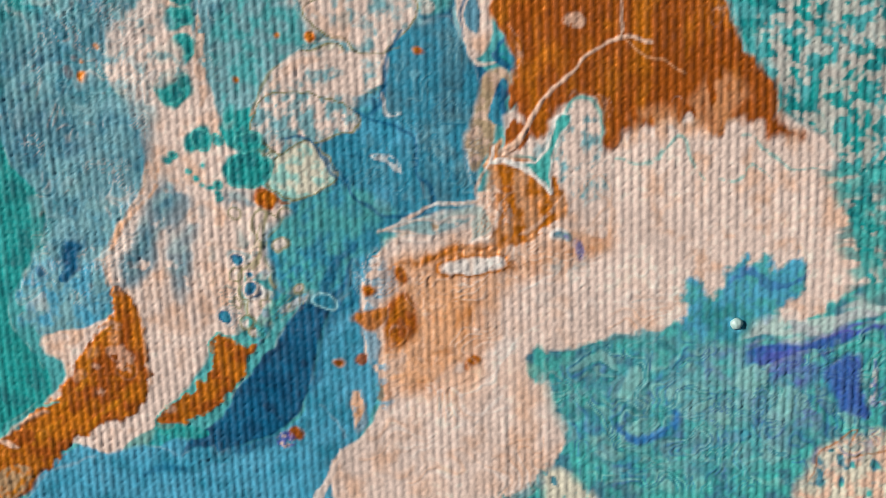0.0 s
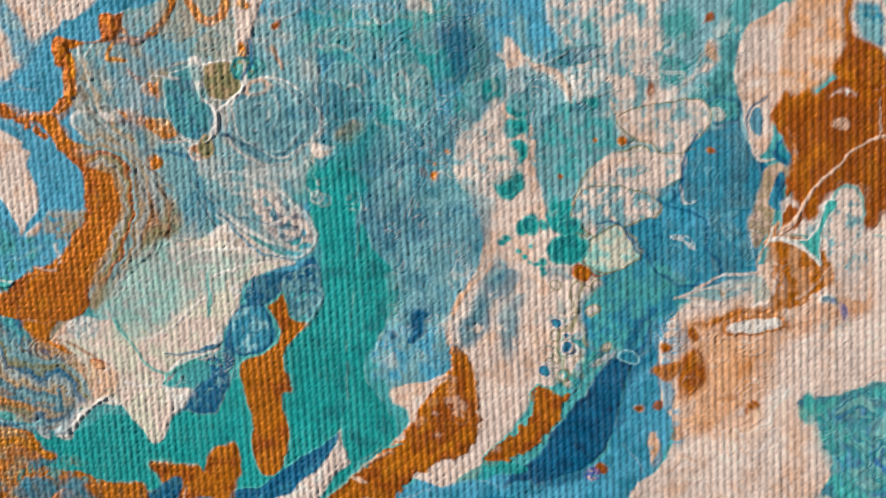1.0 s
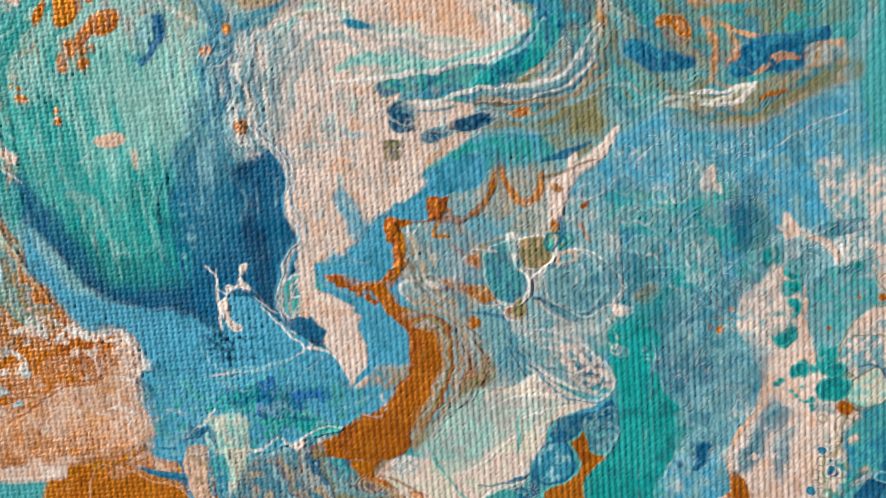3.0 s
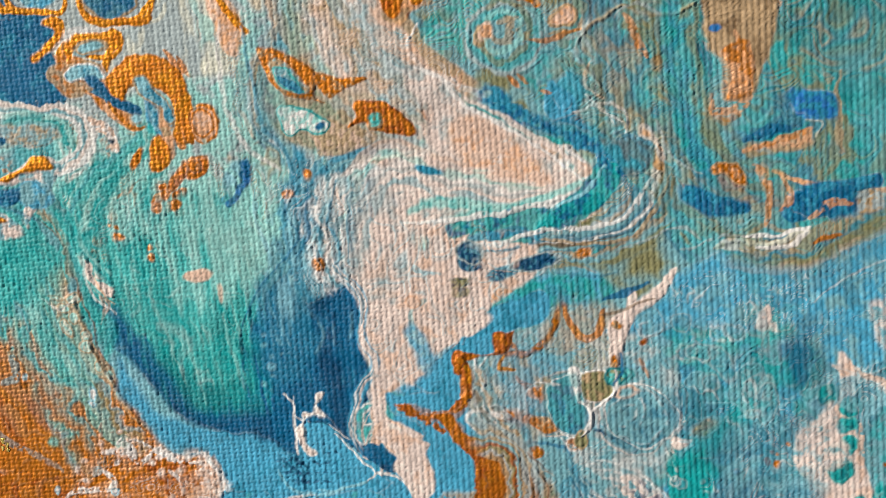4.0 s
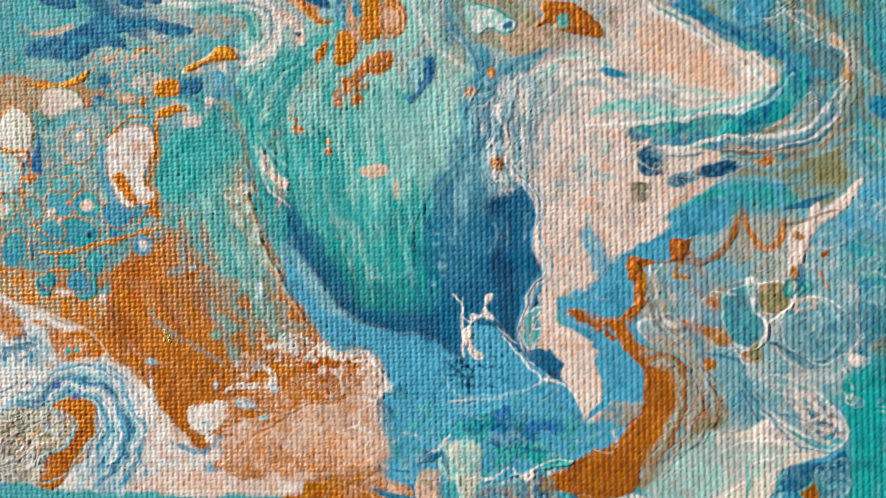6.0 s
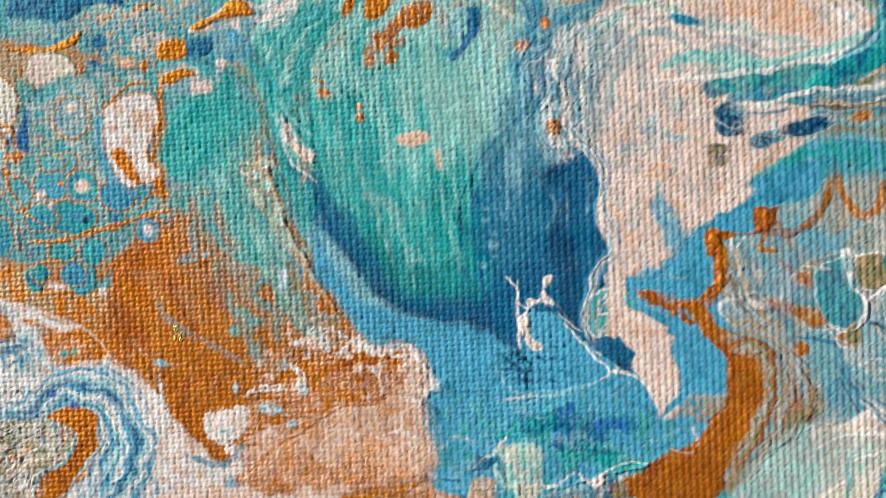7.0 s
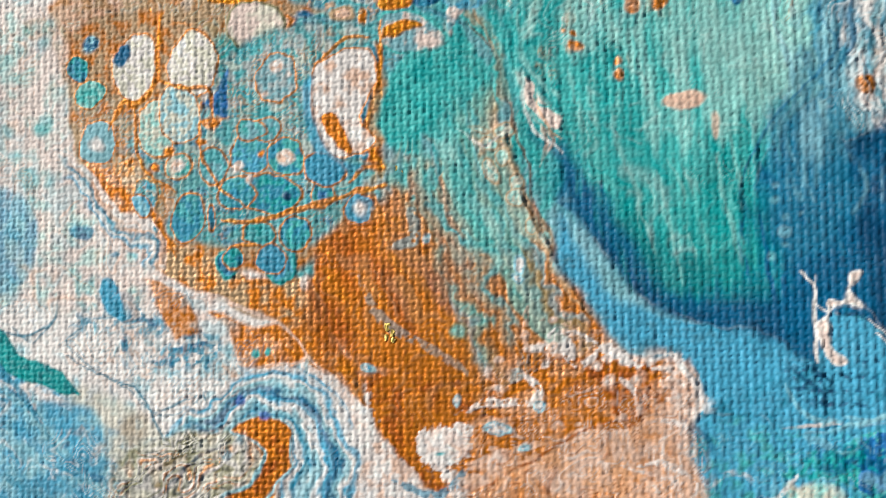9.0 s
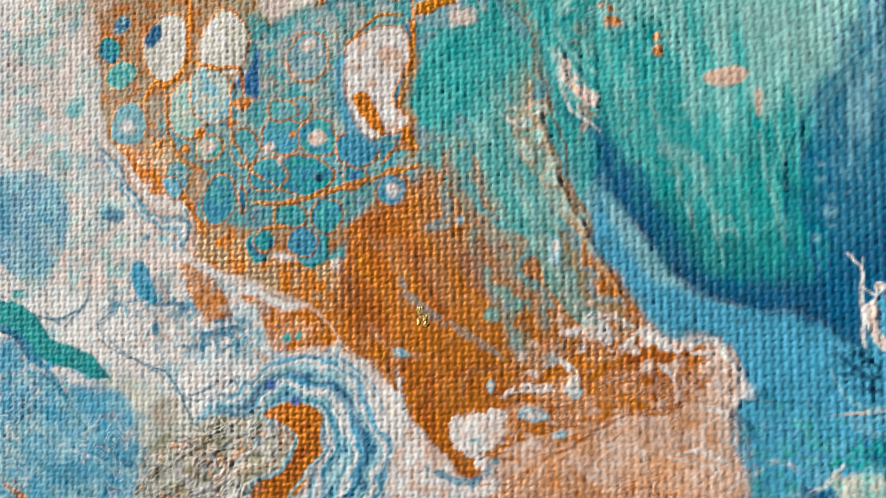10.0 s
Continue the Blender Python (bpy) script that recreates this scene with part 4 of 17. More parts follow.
patch("jade", (-45.5, 25.7, -40.4, 26.1, -36.8, 24.8, -36.8, 22.1, -38.6, 20.3, -41.3, 20.7, -44.1, 22.5), soft=1.2, a=0.6, fray=6, ms=0.5, ang=100, st=12, mix=('mint', 0.5, 0.4), part=None)
patch("mint", (-43.2, 32.9, -35.9, 32.8, -33.2, 27.4, -35.9, 24.3, -40.4, 25.7, -42.7, 27.5), soft=1.2, a=0.9, fray=6, ms=0.6, ang=100, st=10, part=None)
patch("pine", (-35.9, 22.5, -33.2, 23, -31.3, 18.9, -31.7, 14, -33.5, 13.5, -34.5, 17.6), soft=0.9, a=0.6, fray=5, ms=0.4, ang=102, st=14, part=None)
patch("jade", (-40.9, 23, -39, 23, -37.2, 18.5, -35.8, 13.5, -38.1, 15.7, -39.9, 19.4), soft=0.6, a=0.35, fray=4, ms=0.3, ang=102, st=16, part=None)
patch("teal", (-35.9, 27.5, -31.4, 26.5, -28.7, 25.6, -30.5, 22.1, -33.2, 20.3, -35.9, 22.1), soft=1.0, a=0.6, fray=3, ms=0.6, ang=100, st=8, part=None)
patch("deep", (-51.5, 26.2, -47.8, 22.1, -45, 18.4, -41.3, 13.9, -37.6, 11.2, -33.1, 10.3, -29.5, 12.2, -27.2, 11.3, -28.5, 6.8, -31.2, 7.2, -34, 8.9, -36.7, 9, -40.4, 10.7, -43.6, 13.4, -46.8, 17), soft=0.5, a=0.9, fray=1.5, ms=0.5, ang=100, st=6, mix=('navy', 0.4, 1.2), part=None)
patch("blue", (-31.4, 24.8, -27.4, 25.6, -26.5, 21.2, -27.7, 14.9, -29.5, 16.7, -30.9, 21.2), soft=0.8, a=0.7, fray=4, ms=0.5, ang=98, st=10, mix=('slate', 0.5, 0.5), part=None)
patch("mist", (-30.9, 23.4, -29.2, 23.4, -28.6, 17.1, -30, 17.6), soft=0.5, a=0.7, fray=3, ms=0.35, ang=98, st=12, part=None)
patch("navy", (-27.4, 22.1, -24.3, 22.5, -22.1, 21.2, -22.2, 14.9, -23.2, 10.4, -26.8, 12.2, -28.6, 11.3, -28.6, 15.8), soft=0.7, a=0.2, fray=4, ms=0.6, ang=98, st=10, part=None)
patch("pale", (-47.3, 16.7, -44.4, 15.5, -42.1, 11.9, -38, 9.6, -30.8, 7.9, -28.5, 5, -35.7, 3.6, -36.9, 5.4, -42.3, 7.1, -45.2, 10.1, -47.2, 13), soft=0.6, a=0.85, mix=('mist', 0.5, 1.5), part=None)
patch("sky", (-42.2, 8.9, -38, 9, -30.8, 7.6, -28.5, 6.2, -23.8, 6.9, -20.2, 5.8, -17.9, 5.2, -20.3, 3.4, -23.8, 2.1, -35.8, 1.1, -36.9, 4.8), soft=0.3, mix=('blue', 0.3, 1.0))
vein("blue", 2.75, (-49.2, 22.5, -47.3, 19.8, -45, 16.4, -42.2, 13.2, -39.4, 10.9), soft=1.6, a=0.5, mix=('pale', 0.3, 1.5), w2=0.64)
vein("deep", 1.56, (-47.3, 21.6, -45.4, 18.4, -43.1, 15.2, -40.4, 12.5, -37.2, 10.5), soft=1.2, a=0.8)
patch("pale", (-49.2, 20.2, -46.8, 17, -44, 13.4, -42.2, 11.1, -45, 12, -47.8, 15.7), soft=1.2, a=0.4, part=None)
patch("sky", (-40.5, 9.4, -36.4, 9.1, -32.8, 9.2, -30.4, 7.4, -27.4, 7.4, -27.3, 8.9, -26.4, 10.2, -24.2, 8.6, -22.4, 6.3, -20.9, 4.8, -22, 4, -27.2, 2.5, -35.1, 1.3, -37, 2.3, -35.3, 4.9, -38.2, 7), soft=0.15, mix=('blue', 0.35, 1.0))
# navy flecks and sunken creases put the dark shading of these bumps into colour
speckle("navy", (-32, 6.9, -29.5, 6.9, -24.8, 7.4, -24.5, 5.3, -27.7, 3.3, -30.1, 4.9), share=0.28, size=0.35, a=0.8)
crease((-31.5, 6.7, -30, 5.9, -28.1, 4.6), w=0.28, h=-0.07, col='navy', a=0.8)
crease((-29.2, 6.4, -27, 5.3, -26, 5.1), w=0.28, h=-0.07, col='navy', a=0.8)
crease((-27.5, 5.9, -24.9, 6.4), w=0.28, h=-0.07, col='navy', a=0.8)
crease((-27, 4.8, -24.5, 5.1), w=0.28, h=-0.07, col='navy', a=0.8)
crease((-26.1, 7.1, -24.3, 7.4), w=0.28, h=-0.07, col='navy', a=0.8)
crease((-31, 6.9, -30.3, 6.4), w=0.28, h=-0.07, col='navy', a=0.8)
crease((-30.5, 6.9, -28.8, 5.9), w=0.3, h=0.09)
crease((-28.6, 5.1, -26.6, 4.1), w=0.3, h=0.09)
crease((-25.4, 5.9, -23.4, 5.8), w=0.3, h=0.09)
crease((-34.8, 4.4, -34.6, 3.9), w=0.3, h=0.09)
crease((-29, 6.1, -27.8, 5.4), w=0.3, h=0.09)
crease((-24.5, 4.6, -23.5, 5.1), w=0.3, h=0.09)
crease((-26.9, 6.9, -25.7, 6.4), w=0.3, h=0.09)
vein("pink", 0.46, (-30, 13.5, -29, 12.7, -28.8, 11.9, -29.3, 11.2, -29.2, 10.2, -28.8, 9.4, -29.2, 8.2, -28.7, 7.4), thick=0.07, part='paint_thread')
vein("pink", 0.4, (-26.9, 13.4, -26.5, 12.7, -26.3, 11.7, -27.4, 11.2, -28.1, 10.2, -28.2, 8.4, -27.4, 7.4), thick=0.07, part='paint_thread')
cell("pink", -29.5, 13.5, 0.61, 0.35, -30)
cell("pink", -26.3, 11.1, 0.51, 0.30, 0)
patch("pink", (-28, 9.4, -27.4, 10.2, -27.3, 9.2, -27.7, 8.2), a=0.9)
cell("pale", -31.2, 16.7, 0.40, 0.40, 0)
cell("pale", -30.7, 15.3, 0.30, 0.30, 0)
cell("pale", -31.1, 18.1, 0.25, 0.25, 0)
cell("pale", -32.3, 18.4, 0.30, 0.30, 0)
cell("pale", -31.8, 18.9, 0.15, 0.15, 0)
cell("pale", -29.5, 17.9, 0.15, 0.15, 0)
vein("navy", 0.4, (-26.4, 10.5, -24.2, 8.9, -22.3, 7.4, -20.3, 6.8), a=0.95)
vein("white", 0.2, (-25.7, 10.2, -23.7, 8.5, -21.8, 7.6, -21, 7.9), a=0.9, thick=0.05)
patch("deep", (-22.3, 7.1, -21, 7.9, -20.7, 8.6, -20, 7.6, -18.1, 5.5, -17.8, 5.1, -19.3, 5.5, -21.3, 6.3), thick=0.04)
vein("mist", 0.81, (-21.5, 12.4, -22.3, 10.9, -22.4, 9.4, -21.7, 8.1), a=0.9)
vein("deep", 0.25, (-21.8, 12.1, -22.7, 10.6, -22.7, 9.1, -21.8, 7.9), a=0.8)
vein("blue", 0.51, (-21.4, 11.9, -21.6, 10.4, -21.4, 8.9), a=0.8)

# pale strait
patch("pink", (-22, 24, -18.3, 24.9, -10.5, 24.8, -11.4, 20.5, -13.7, 18.7, -15.3, 16.7, -15.9, 14.8, -18.9, 13.9, -19.9, 12.9, -19.8, 10.9, -18.1, 9.8, -16.1, 8.8, -15.3, 6.3, -14.1, 4.7, -14.1, 2.9, -15.5, 1.1, -16.3, 0.4, -16.5, 1.9, -15.4, 2.7, -17.4, 3.7, -17.9, 5, -19.3, 6.8, -20.2, 8.1, -21, 7.3, -21.5, 7.9, -20.6, 10.4, -21.4, 13.4, -21.5, 16.3, -22.7, 19.3), mix=('blush', 0.35, 1.6), thick=0.04)
vein("mist", 0.35, (-21.6, 19.2, -21.4, 17.3, -20.5, 15.8, -21.2, 13.4), a=0.8)
vein("white", 0.3, (-22, 20.7, -21.4, 17.8, -21.2, 14.8, -21.5, 12.9, -20.9, 9.9), a=0.7)
vein("mist", 0.81, (-17.4, 19.2, -16.7, 17.2, -15.3, 16.2, -15.9, 18.2), a=0.5, mot=0.2)
vein("pink", 0.51, (-20.6, 5, -17.9, 4.8, -15.9, 3), a=0.95)
vein("pink", 0.4, (-20.4, 4.8, -20.3, 6.1, -22.1, 6.8), a=0.9, thick=0.05)
vein("pink", 0.3, (-20.9, 4.3, -23.5, 3.8, -26.7, 2.8, -29.8, 2.5, -32.9, 1.8), a=0.8, mix=('mist', 0.4, 0.6))
vein("pink", 0.4, (-15.4, 2.4, -16.3, 1.1, -16.5, 0.1), a=0.9)
cell("white", -12.0, 5.0, 0.51, 0.71, -20, mot=0.3, ms=0.3, a=0.8)
cell("sky", -16.4, 3.5, 0.51, 0.25, -20)
cell("blush", -16.0, 16.3, 0.40, 0.40, 0, a=0.9)
patch("teal", (-10.6, 22, -5.7, 23.8, -2.8, 23.3, -3.8, 20.4, -6.8, 19, -9.3, 19.1, -12.8, 17.7, -11.7, 19.6), a=0.7, soft=0.5, mot=0.2, ms=1.5)
patch("sky", (-11.5, 19.1, -8.3, 18.6, -7.8, 17.6, -10.8, 17.2, -13.8, 15.3, -16.9, 13.3, -19.4, 13.3, -19.4, 13.8, -15.9, 14.3, -14.3, 16.7), a=0.9, soft=0.25)

# gold river
vein("bronze", 0.76, (-12.6, 16, -12.3, 16.9, -10.8, 17.3, -8.8, 17.1, -5.9, 16.9, -4.4, 17.8, -3.1, 20, -2.6, 22.8), thick=0.05, mix=('rust', 0.3, 0.5), part='gold_vein', rim='umber', rw=0.08, w2=0.46)
vein("gold", 1.01, (-12.4, 16.7, -11.9, 15.5, -11.7, 14.2, -11.9, 13.3, -12, 12.3, -13.5, 11.5, -15, 11.1), thick=0.05, mix=('rust', 0.3, 0.5), part='gold_vein')
vein("bronze", 1.11, (-8, 19.1, -8.1, 17.4), thick=0.04, part='gold_vein')
cell("tan", -7.4, 19.9, 0.46, 0.46, 0, rim='bronze', a=0.7)
vein("bronze", 0.46, (-7.8, 18.1, -6.9, 17.4), a=0.8)
vein("bronze", 0.91, (-18.5, 11.8, -17, 11.6, -15.5, 11.4, -14.3, 10.7, -13.1, 9, -11.7, 8, -9.2, 7.5, -7.2, 6.7), thick=0.05, part='gold_vein', mix=('rust', 0.4, 0.5), w2=1.32)
patch("bronze", (-9.7, 7.5, -7.2, 7, -6.2, 4.7, -5.3, 2.6, -4.8, 0.6, -6.4, -1.5, -9.5, -3.1, -13.7, -5.2, -14.9, -8.4, -16.4, -8.1, -17.4, -6.2, -17.1, -4.6, -17.8, -3.6, -15.7, -2.5, -12.5, -0.4, -11.4, 0.6, -10.6, 2.1, -10, 4.7), thick=0.05, mix=('gold', 0.3, 1), ang=95, st=3)
patch("rust", (-8.2, 6.7, -6.7, 5.7, -5.3, 2.1, -6.4, 0.1, -7.3, 3.2), a=0.6, soft=0.5, mot=0.2, ms=0.8, ang=95, st=4, part=None)
patch("rust", (-9.2, 6.7, -7.2, 6.2, -6.3, 3.2, -7.4, 0.1, -8.9, 0.6), a=0.5, soft=0.6, mot=0.3, ms=0.8, ang=95, st=4, part=None)
patch("tan", (-7.4, 0.1, -4.8, 2.1, -4.1, 0.6, -5.4, -2, -8.5, -4.7, -10.1, -5.7, -11.6, -4.1, -9.5, -2.5), a=0.85, soft=0.4, mix=('grey', 0.5, 0.5), ang=60, st=4)
patch("olive", (-6.8, 1.1, -4.8, 1.1, -6.4, -1.5, -8.5, -2), a=0.6, mot=0.3, soft=0.5, part=None, ang=60, st=4)
vein("umber", 0.2, (-4.7, 5.7, -4.3, 2.1, -5.3, 0, -7.4, -1.5), a=0.5)
crease((-6.2, 6.7, -4.7, 4.2, -4.3, 1.6, -5.9, -1.5, -8.5, -4.1), col='umber', a=0.4)
crease((-7.2, 7.2, -5.2, 5.2, -3.5, 2.6), col='mist', w=0.25)
crease((-6.9, -2, -4.8, 1.1), col='umber', a=0.4, w=0.2)
patch("tan", (-12.6, 3.2, -10.6, 3.7, -10.4, 1.6, -12, 0.1, -13, 0.1), a=0.7, mot=0.3, ms=0.5, soft=0.4, part=None)
speckle("olive", (-12.8, 3.7, -9.3, 4.2, -9.4, 0.1, -13, -0.4), share=0.3, size=0.4, a=0.6)

# olive cells beside the river
patch("tan", (-8.8, 16.7, -4.4, 16.1, -3, 13.2, -5.1, 8.2, -8.1, 7.7, -11.1, 9.8, -12, 12.8, -10.9, 15.7), a=0.45, mot=0.3, ms=0.9, soft=0.6, part=None)
patch("tan", (-3.3, 21.9, 1.1, 23.2, 3.4, 19.9, 2.4, 15.6, -1, 15.6, -3.9, 17.6), a=0.45, mot=0.3, ms=0.8, soft=0.6, part=None)
crease((-10.8, 16.7, -11.2, 14.2, -10.5, 12.3, -9.1, 10.3, -7.1, 9.2), col='white', w=0.24, h=0.05)
crease((-11.4, 14.7, -11, 11.8, -9.6, 10.3), col='white', w=0.24, h=0.05)
crease((-3.1, 9.2, -2.1, 7.7, -0.6, 7.7), col='white', w=0.24, h=0.05)
crease((-8.6, 8.8, -7.1, 10.2, -6.5, 12.2), col='white', w=0.24, h=0.05)
cell("mist", -10.3, 10.0, 1.52, 1.11, -20, rim='white', a=0.8, mix=('slate', 0.3, 0.4))
cell("pink", -8.4, 10.8, 0.66, 0.40, -20, rim='bronze')
cell("bronze", -8.0, 11.0, 1.52, 0.81, -20, a=0.5, mot=0.3, ms=0.5)
vein("gold", 0.51, (-7.1, 10.7, -6.6, 9.5, -7.1, 8.2), a=0.7, mot=0.2)
cell("bronze", -4.9, 7.0, 0.71, 0.71, 0, mix=('gold', 0.3, 0.3))
vein("bronze", 1.01, (-6.1, 10.5, -4.6, 9.7, -3.1, 9.5), a=0.85, mot=0.25, ms=0.6)
vein("bronze", 0.71, (-6.7, 14.7, -5.5, 13.2, -4.5, 12.7), a=0.8, mot=0.3, ms=0.5)
cell("mist", -5.0, 12.9, 0.61, 0.61, 0, rim='white', a=0.9)
vein("bronze", 0.51, (-4.2, 13.7, -4.5, 12), a=0.8)
cell("bronze", -1.4, 7.9, 0.91, 0.81, 0, rim='white', a=0.8, mot=0.2, ms=0.5)
vein("bronze", 0.91, (-2.3, 22.3, -1.7, 19.9, -0.5, 18.5, 1, 18.9, 1.5, 21.3), a=0.85, mix=('gold', 0.4, 0.5))
vein("pink", 0.81, (4.4, 22.7, 3.4, 18.9, 2.8, 15.5, 2.4, 14.3), a=0.95, w2=0.3, thick=0.06)
cell("bronze", 2.6, 19.9, 0.61, 0.61, 0, a=0.8, rim='pink')
cell("bronze", 2.7, 17.0, 0.56, 0.56, 0, rim='pink', a=0.8)
cell("rust", 5.5, 18.2, 0.35, 0.35, 0)
vein("bronze", 0.4, (5.1, 16.5, 5.8, 14.5), a=0.6)
vein("white", 0.3, (-2, 14.6, -1.3, 12.7, 0.2, 11.2, 0.1, 10.2, -0.6, 8.9, -2.1, 8.8, -4.1, 10.2), thick=0.07)
vein("white", 0.25, (0.2, 11.2, 2.4, 13.1, 2.8, 14.6, 2.4, 15.6), thick=0.07)
patch("white", (-2.1, 14.6, -1.5, 15.1, -0.5, 13.9, -1.1, 12.7), thick=0.06)
patch("white", (-0.3, 11.4, 0.7, 11.4, 0.4, 9.7, -0.2, 9.4), thick=0.06)
vein("grey", 0.2, (-2, 14.1, -4, 13.9, -6, 14.2), a=0.6)
vein("slate", 0.3, (0.4, 9.7, 1.9, 8.7, 3.8, 7.1), a=0.8)
vein("slate", 0.3, (2.9, 14.6, 3.4, 16, 3.4, 18.9), a=0.8)

# white apron
patch("white", (-9.6, -4.7, -7.5, -3.1, -4.3, 0.6, -1.3, 0.8, 0.8, 2.1, 3.8, -0, 6.3, -1.1, 4.3, -2.1, 2.2, -2.9, 1.4, -5.2, 0.1, -6.8, -0.7, -9, -3.5, -10.6, -4.9, -11.9, -2.8, -12.2, -3.6, -13.8, -4.7, -14.9, -5.2, -16.6, -6.3, -16.9, -7, -15.5, -8.3, -13.8, -9.9, -13.8, -12, -13.8, -13.1, -14.9, -13.9, -16.3, -14.7, -16.3, -14.1, -14.9, -13, -13.8, -12.4, -11.6, -12.9, -10, -14.4, -8.9, -13.8, -6.8, -11.7, -6.2, -9.6, -6.3), mix=('pink', 0.5, 1.2), thick=0.05)
patch("mint", (-7.5, -3.6, -4.3, 0, -0.8, 0.3, 3.3, -1, 0.7, -3.1, -1.4, -6.3, -3.5, -10.6, -6.6, -8.9, -8.6, -6.3), a=0.55, mot=0.35, ms=1, soft=0.6, part=None)
vein("teal", 0.35, (-4.8, 0, -6.4, -1.5, -9, -3.9, -9.5, -4.9, -8.6, -6.3, -8.1, -7.9), a=0.9)
vein("jade", 0.25, (-8.1, -7.9, -6.1, -8.9, -5.1, -10.6, -5.1, -11.7, -6.7, -13.8, -7.8, -14.1), a=0.8)
vein("teal", 0.4, (-9.1, -6, -8.3, -6.8, -8, -7.9), a=0.8)
vein("teal", 0.3, (-4.8, 0.6, -2.3, 0.5, 0.2, -0.5), a=0.5)
vein("aqua", 0.51, (0.2, -3.1, -1.1, -4.2, -1.4, -6.3, -1.9, -8.4), a=0.7, mot=0.2, ms=0.5)
vein("jade", 0.25, (3.8, -1, 0.2, -2.1, -1.3, -3.1), a=0.6)
vein("deep", 0.4, (-4.5, -8.7, -2.5, -8.7, -0.9, -8.4), a=0.9)
vein("jade", 0.4, (-4.6, -11.1, -2.5, -10, -0.9, -10), a=0.6, mot=0.2)
crease((-2.3, 0, -3.4, -3.1, -2.7, -6.3), col='white')
cell("mist", -11.2, -7.1, 1.11, 1.01, 0, a=0.6, mot=0.2, ms=0.4, soft=0.3)
cell("jade", -8.1, -10.8, 0.40, 0.35, 0, a=0.7)
patch("blush", (-14.4, -8.9, -11.8, -9.5, -10.3, -9.5, -9.8, -11.1, -10.9, -13.3, -13, -13.8, -12.4, -11.6), a=0.8, mix=('tan', 0.4, 0.5), soft=0.3)
vein("bronze", 0.46, (-14.9, -8.1, -13.4, -9.2, -11.8, -9.7, -10.3, -10, -10.8, -10.6), a=0.9)
cell("bronze", -10.9, -9.9, 0.66, 0.40, 0)
crease((-10.3, -10.6, -9.8, -11.6, -10.4, -13.3, -12, -13.8), col='white')
vein("jade", 0.4, (-9.9, -13.3, -12, -13.3, -12.8, -14.7), a=0.8)
cell("white", -14.0, -16.3, 0.71, 0.56, -30, thick=0.08)
cell("white", -15.9, -16.1, 0.61, 0.40, -20, a=0.9)
vein("white", 0.4, (-13.9, -16.1, -12.8, -14.9, -12, -14.1), thick=0.07)
vein("white", 0.25, (-16.8, -15.8, -15.8, -15.9), a=0.9)
patch("pink", (-7.8, -14.1, -4.6, -13.3, -5.2, -16, -6.2, -17, -7.1, -15.8), thick=0.05)

# marbled shore
patch("slate", (-22, -4.6, -19, -6.2, -17.5, -8.4, -12.9, -10.6, -13, -13.8, -16.8, -16.1, -22.6, -15.5, -25.8, -16.1, -28.8, -12.7, -23.9, -10.5, -25.3, -8.4), soft=0.5, mix=('mist', 0.4, 0.6), ang=-20, st=3)
stream(('mist', 'slate', 'pale', 'slate', 'mist', 'deep'), 3.04, (-22, -4.1, -21.6, -6.8, -19.6, -9.5, -16.6, -11.1, -13.4, -11.1), a=0.9, w2=2.02)
vein("umber", 3.04, (-21.2, -8.4, -17.6, -10.5, -13.9, -10.6), a=0.5, mot=0.3)
patch("tan", (-20, -6.2, -18, -7.8, -14.9, -8.4, -12.9, -9.5, -13.9, -10.6, -17.1, -10, -20.1, -8.9), a=0.7, mot=0.2, ms=0.7, ang=-30, st=3, soft=0.4)
patch("pink", (-23, -4.6, -22.2, -3.8, -21.4, -4.1, -22, -5.4), thick=0.05)
patch("cream", (-30.7, -3, -28.6, -2.2, -26.8, -3, -26.7, -4.6, -28.6, -5.4, -28.2, -7.8, -27.8, -10, -28.4, -10.3, -29, -7.8, -29.1, -5.7, -30.6, -5.1), thick=0.05, mix=('mint', 0.4, 0.6))
vein("white", 0.61, (-28.3, -6.2, -28, -8.4, -27.9, -10.5), a=0.8)
patch("deep", (-32.3, -3, -30.7, -2.5, -30.3, -4, -31.4, -4.8, -32.4, -4.3), mix=('slate', 0.3, 0.5))
patch("blue", (-27, -5.1, -23.6, -5.1, -21.6, -6.8, -22.7, -7.8, -25.8, -7.3), mix=('pale', 0.5, 0.5), a=0.9)
patch("grey", (-28.4, -6.7, -24.2, -6.2, -21.7, -8.4, -22.3, -10.5, -26.5, -10.5, -28, -8.9), mix=('slate', 0.5, 0.5), ang=-20, st=3, a=0.9, soft=0.3)
patch("teal", (-30, -0.6, -26.8, 1.2, -24.7, 1.5, -24.9, -0.9, -23.4, -2.5, -17.7, -2, -15.7, -3, -19.9, -3.8, -23.5, -4.6, -25.1, -5.1, -26.6, -4.1, -27.1, -3, -29.1, -1.9), mix=('deep', 0.3, 0.9), thick=0.05)
patch("deep", (-25.2, 1.2, -22.6, 1.7, -23.3, -0.9, -19.2, -1.2, -21.3, -2.5, -23.9, -2.5, -24.9, -0.9), mix=('blue', 0.5, 0.8))
vein("deep", 0.61, (-22.2, 0.4, -19.6, 0.1, -17.6, 0.9), a=0.9)
patch("jade", (-30, -0.9, -27.9, 0.2, -26.5, -1.4, -25, -3, -27.1, -3.5, -29.1, -1.9), a=0.9, mix=('mint', 0.4, 0.5))
crease((-15.7, -2.5, -18.3, -3.3, -22, -4.3, -24.1, -5.1), w=0.3, h=0.08, col='pine')
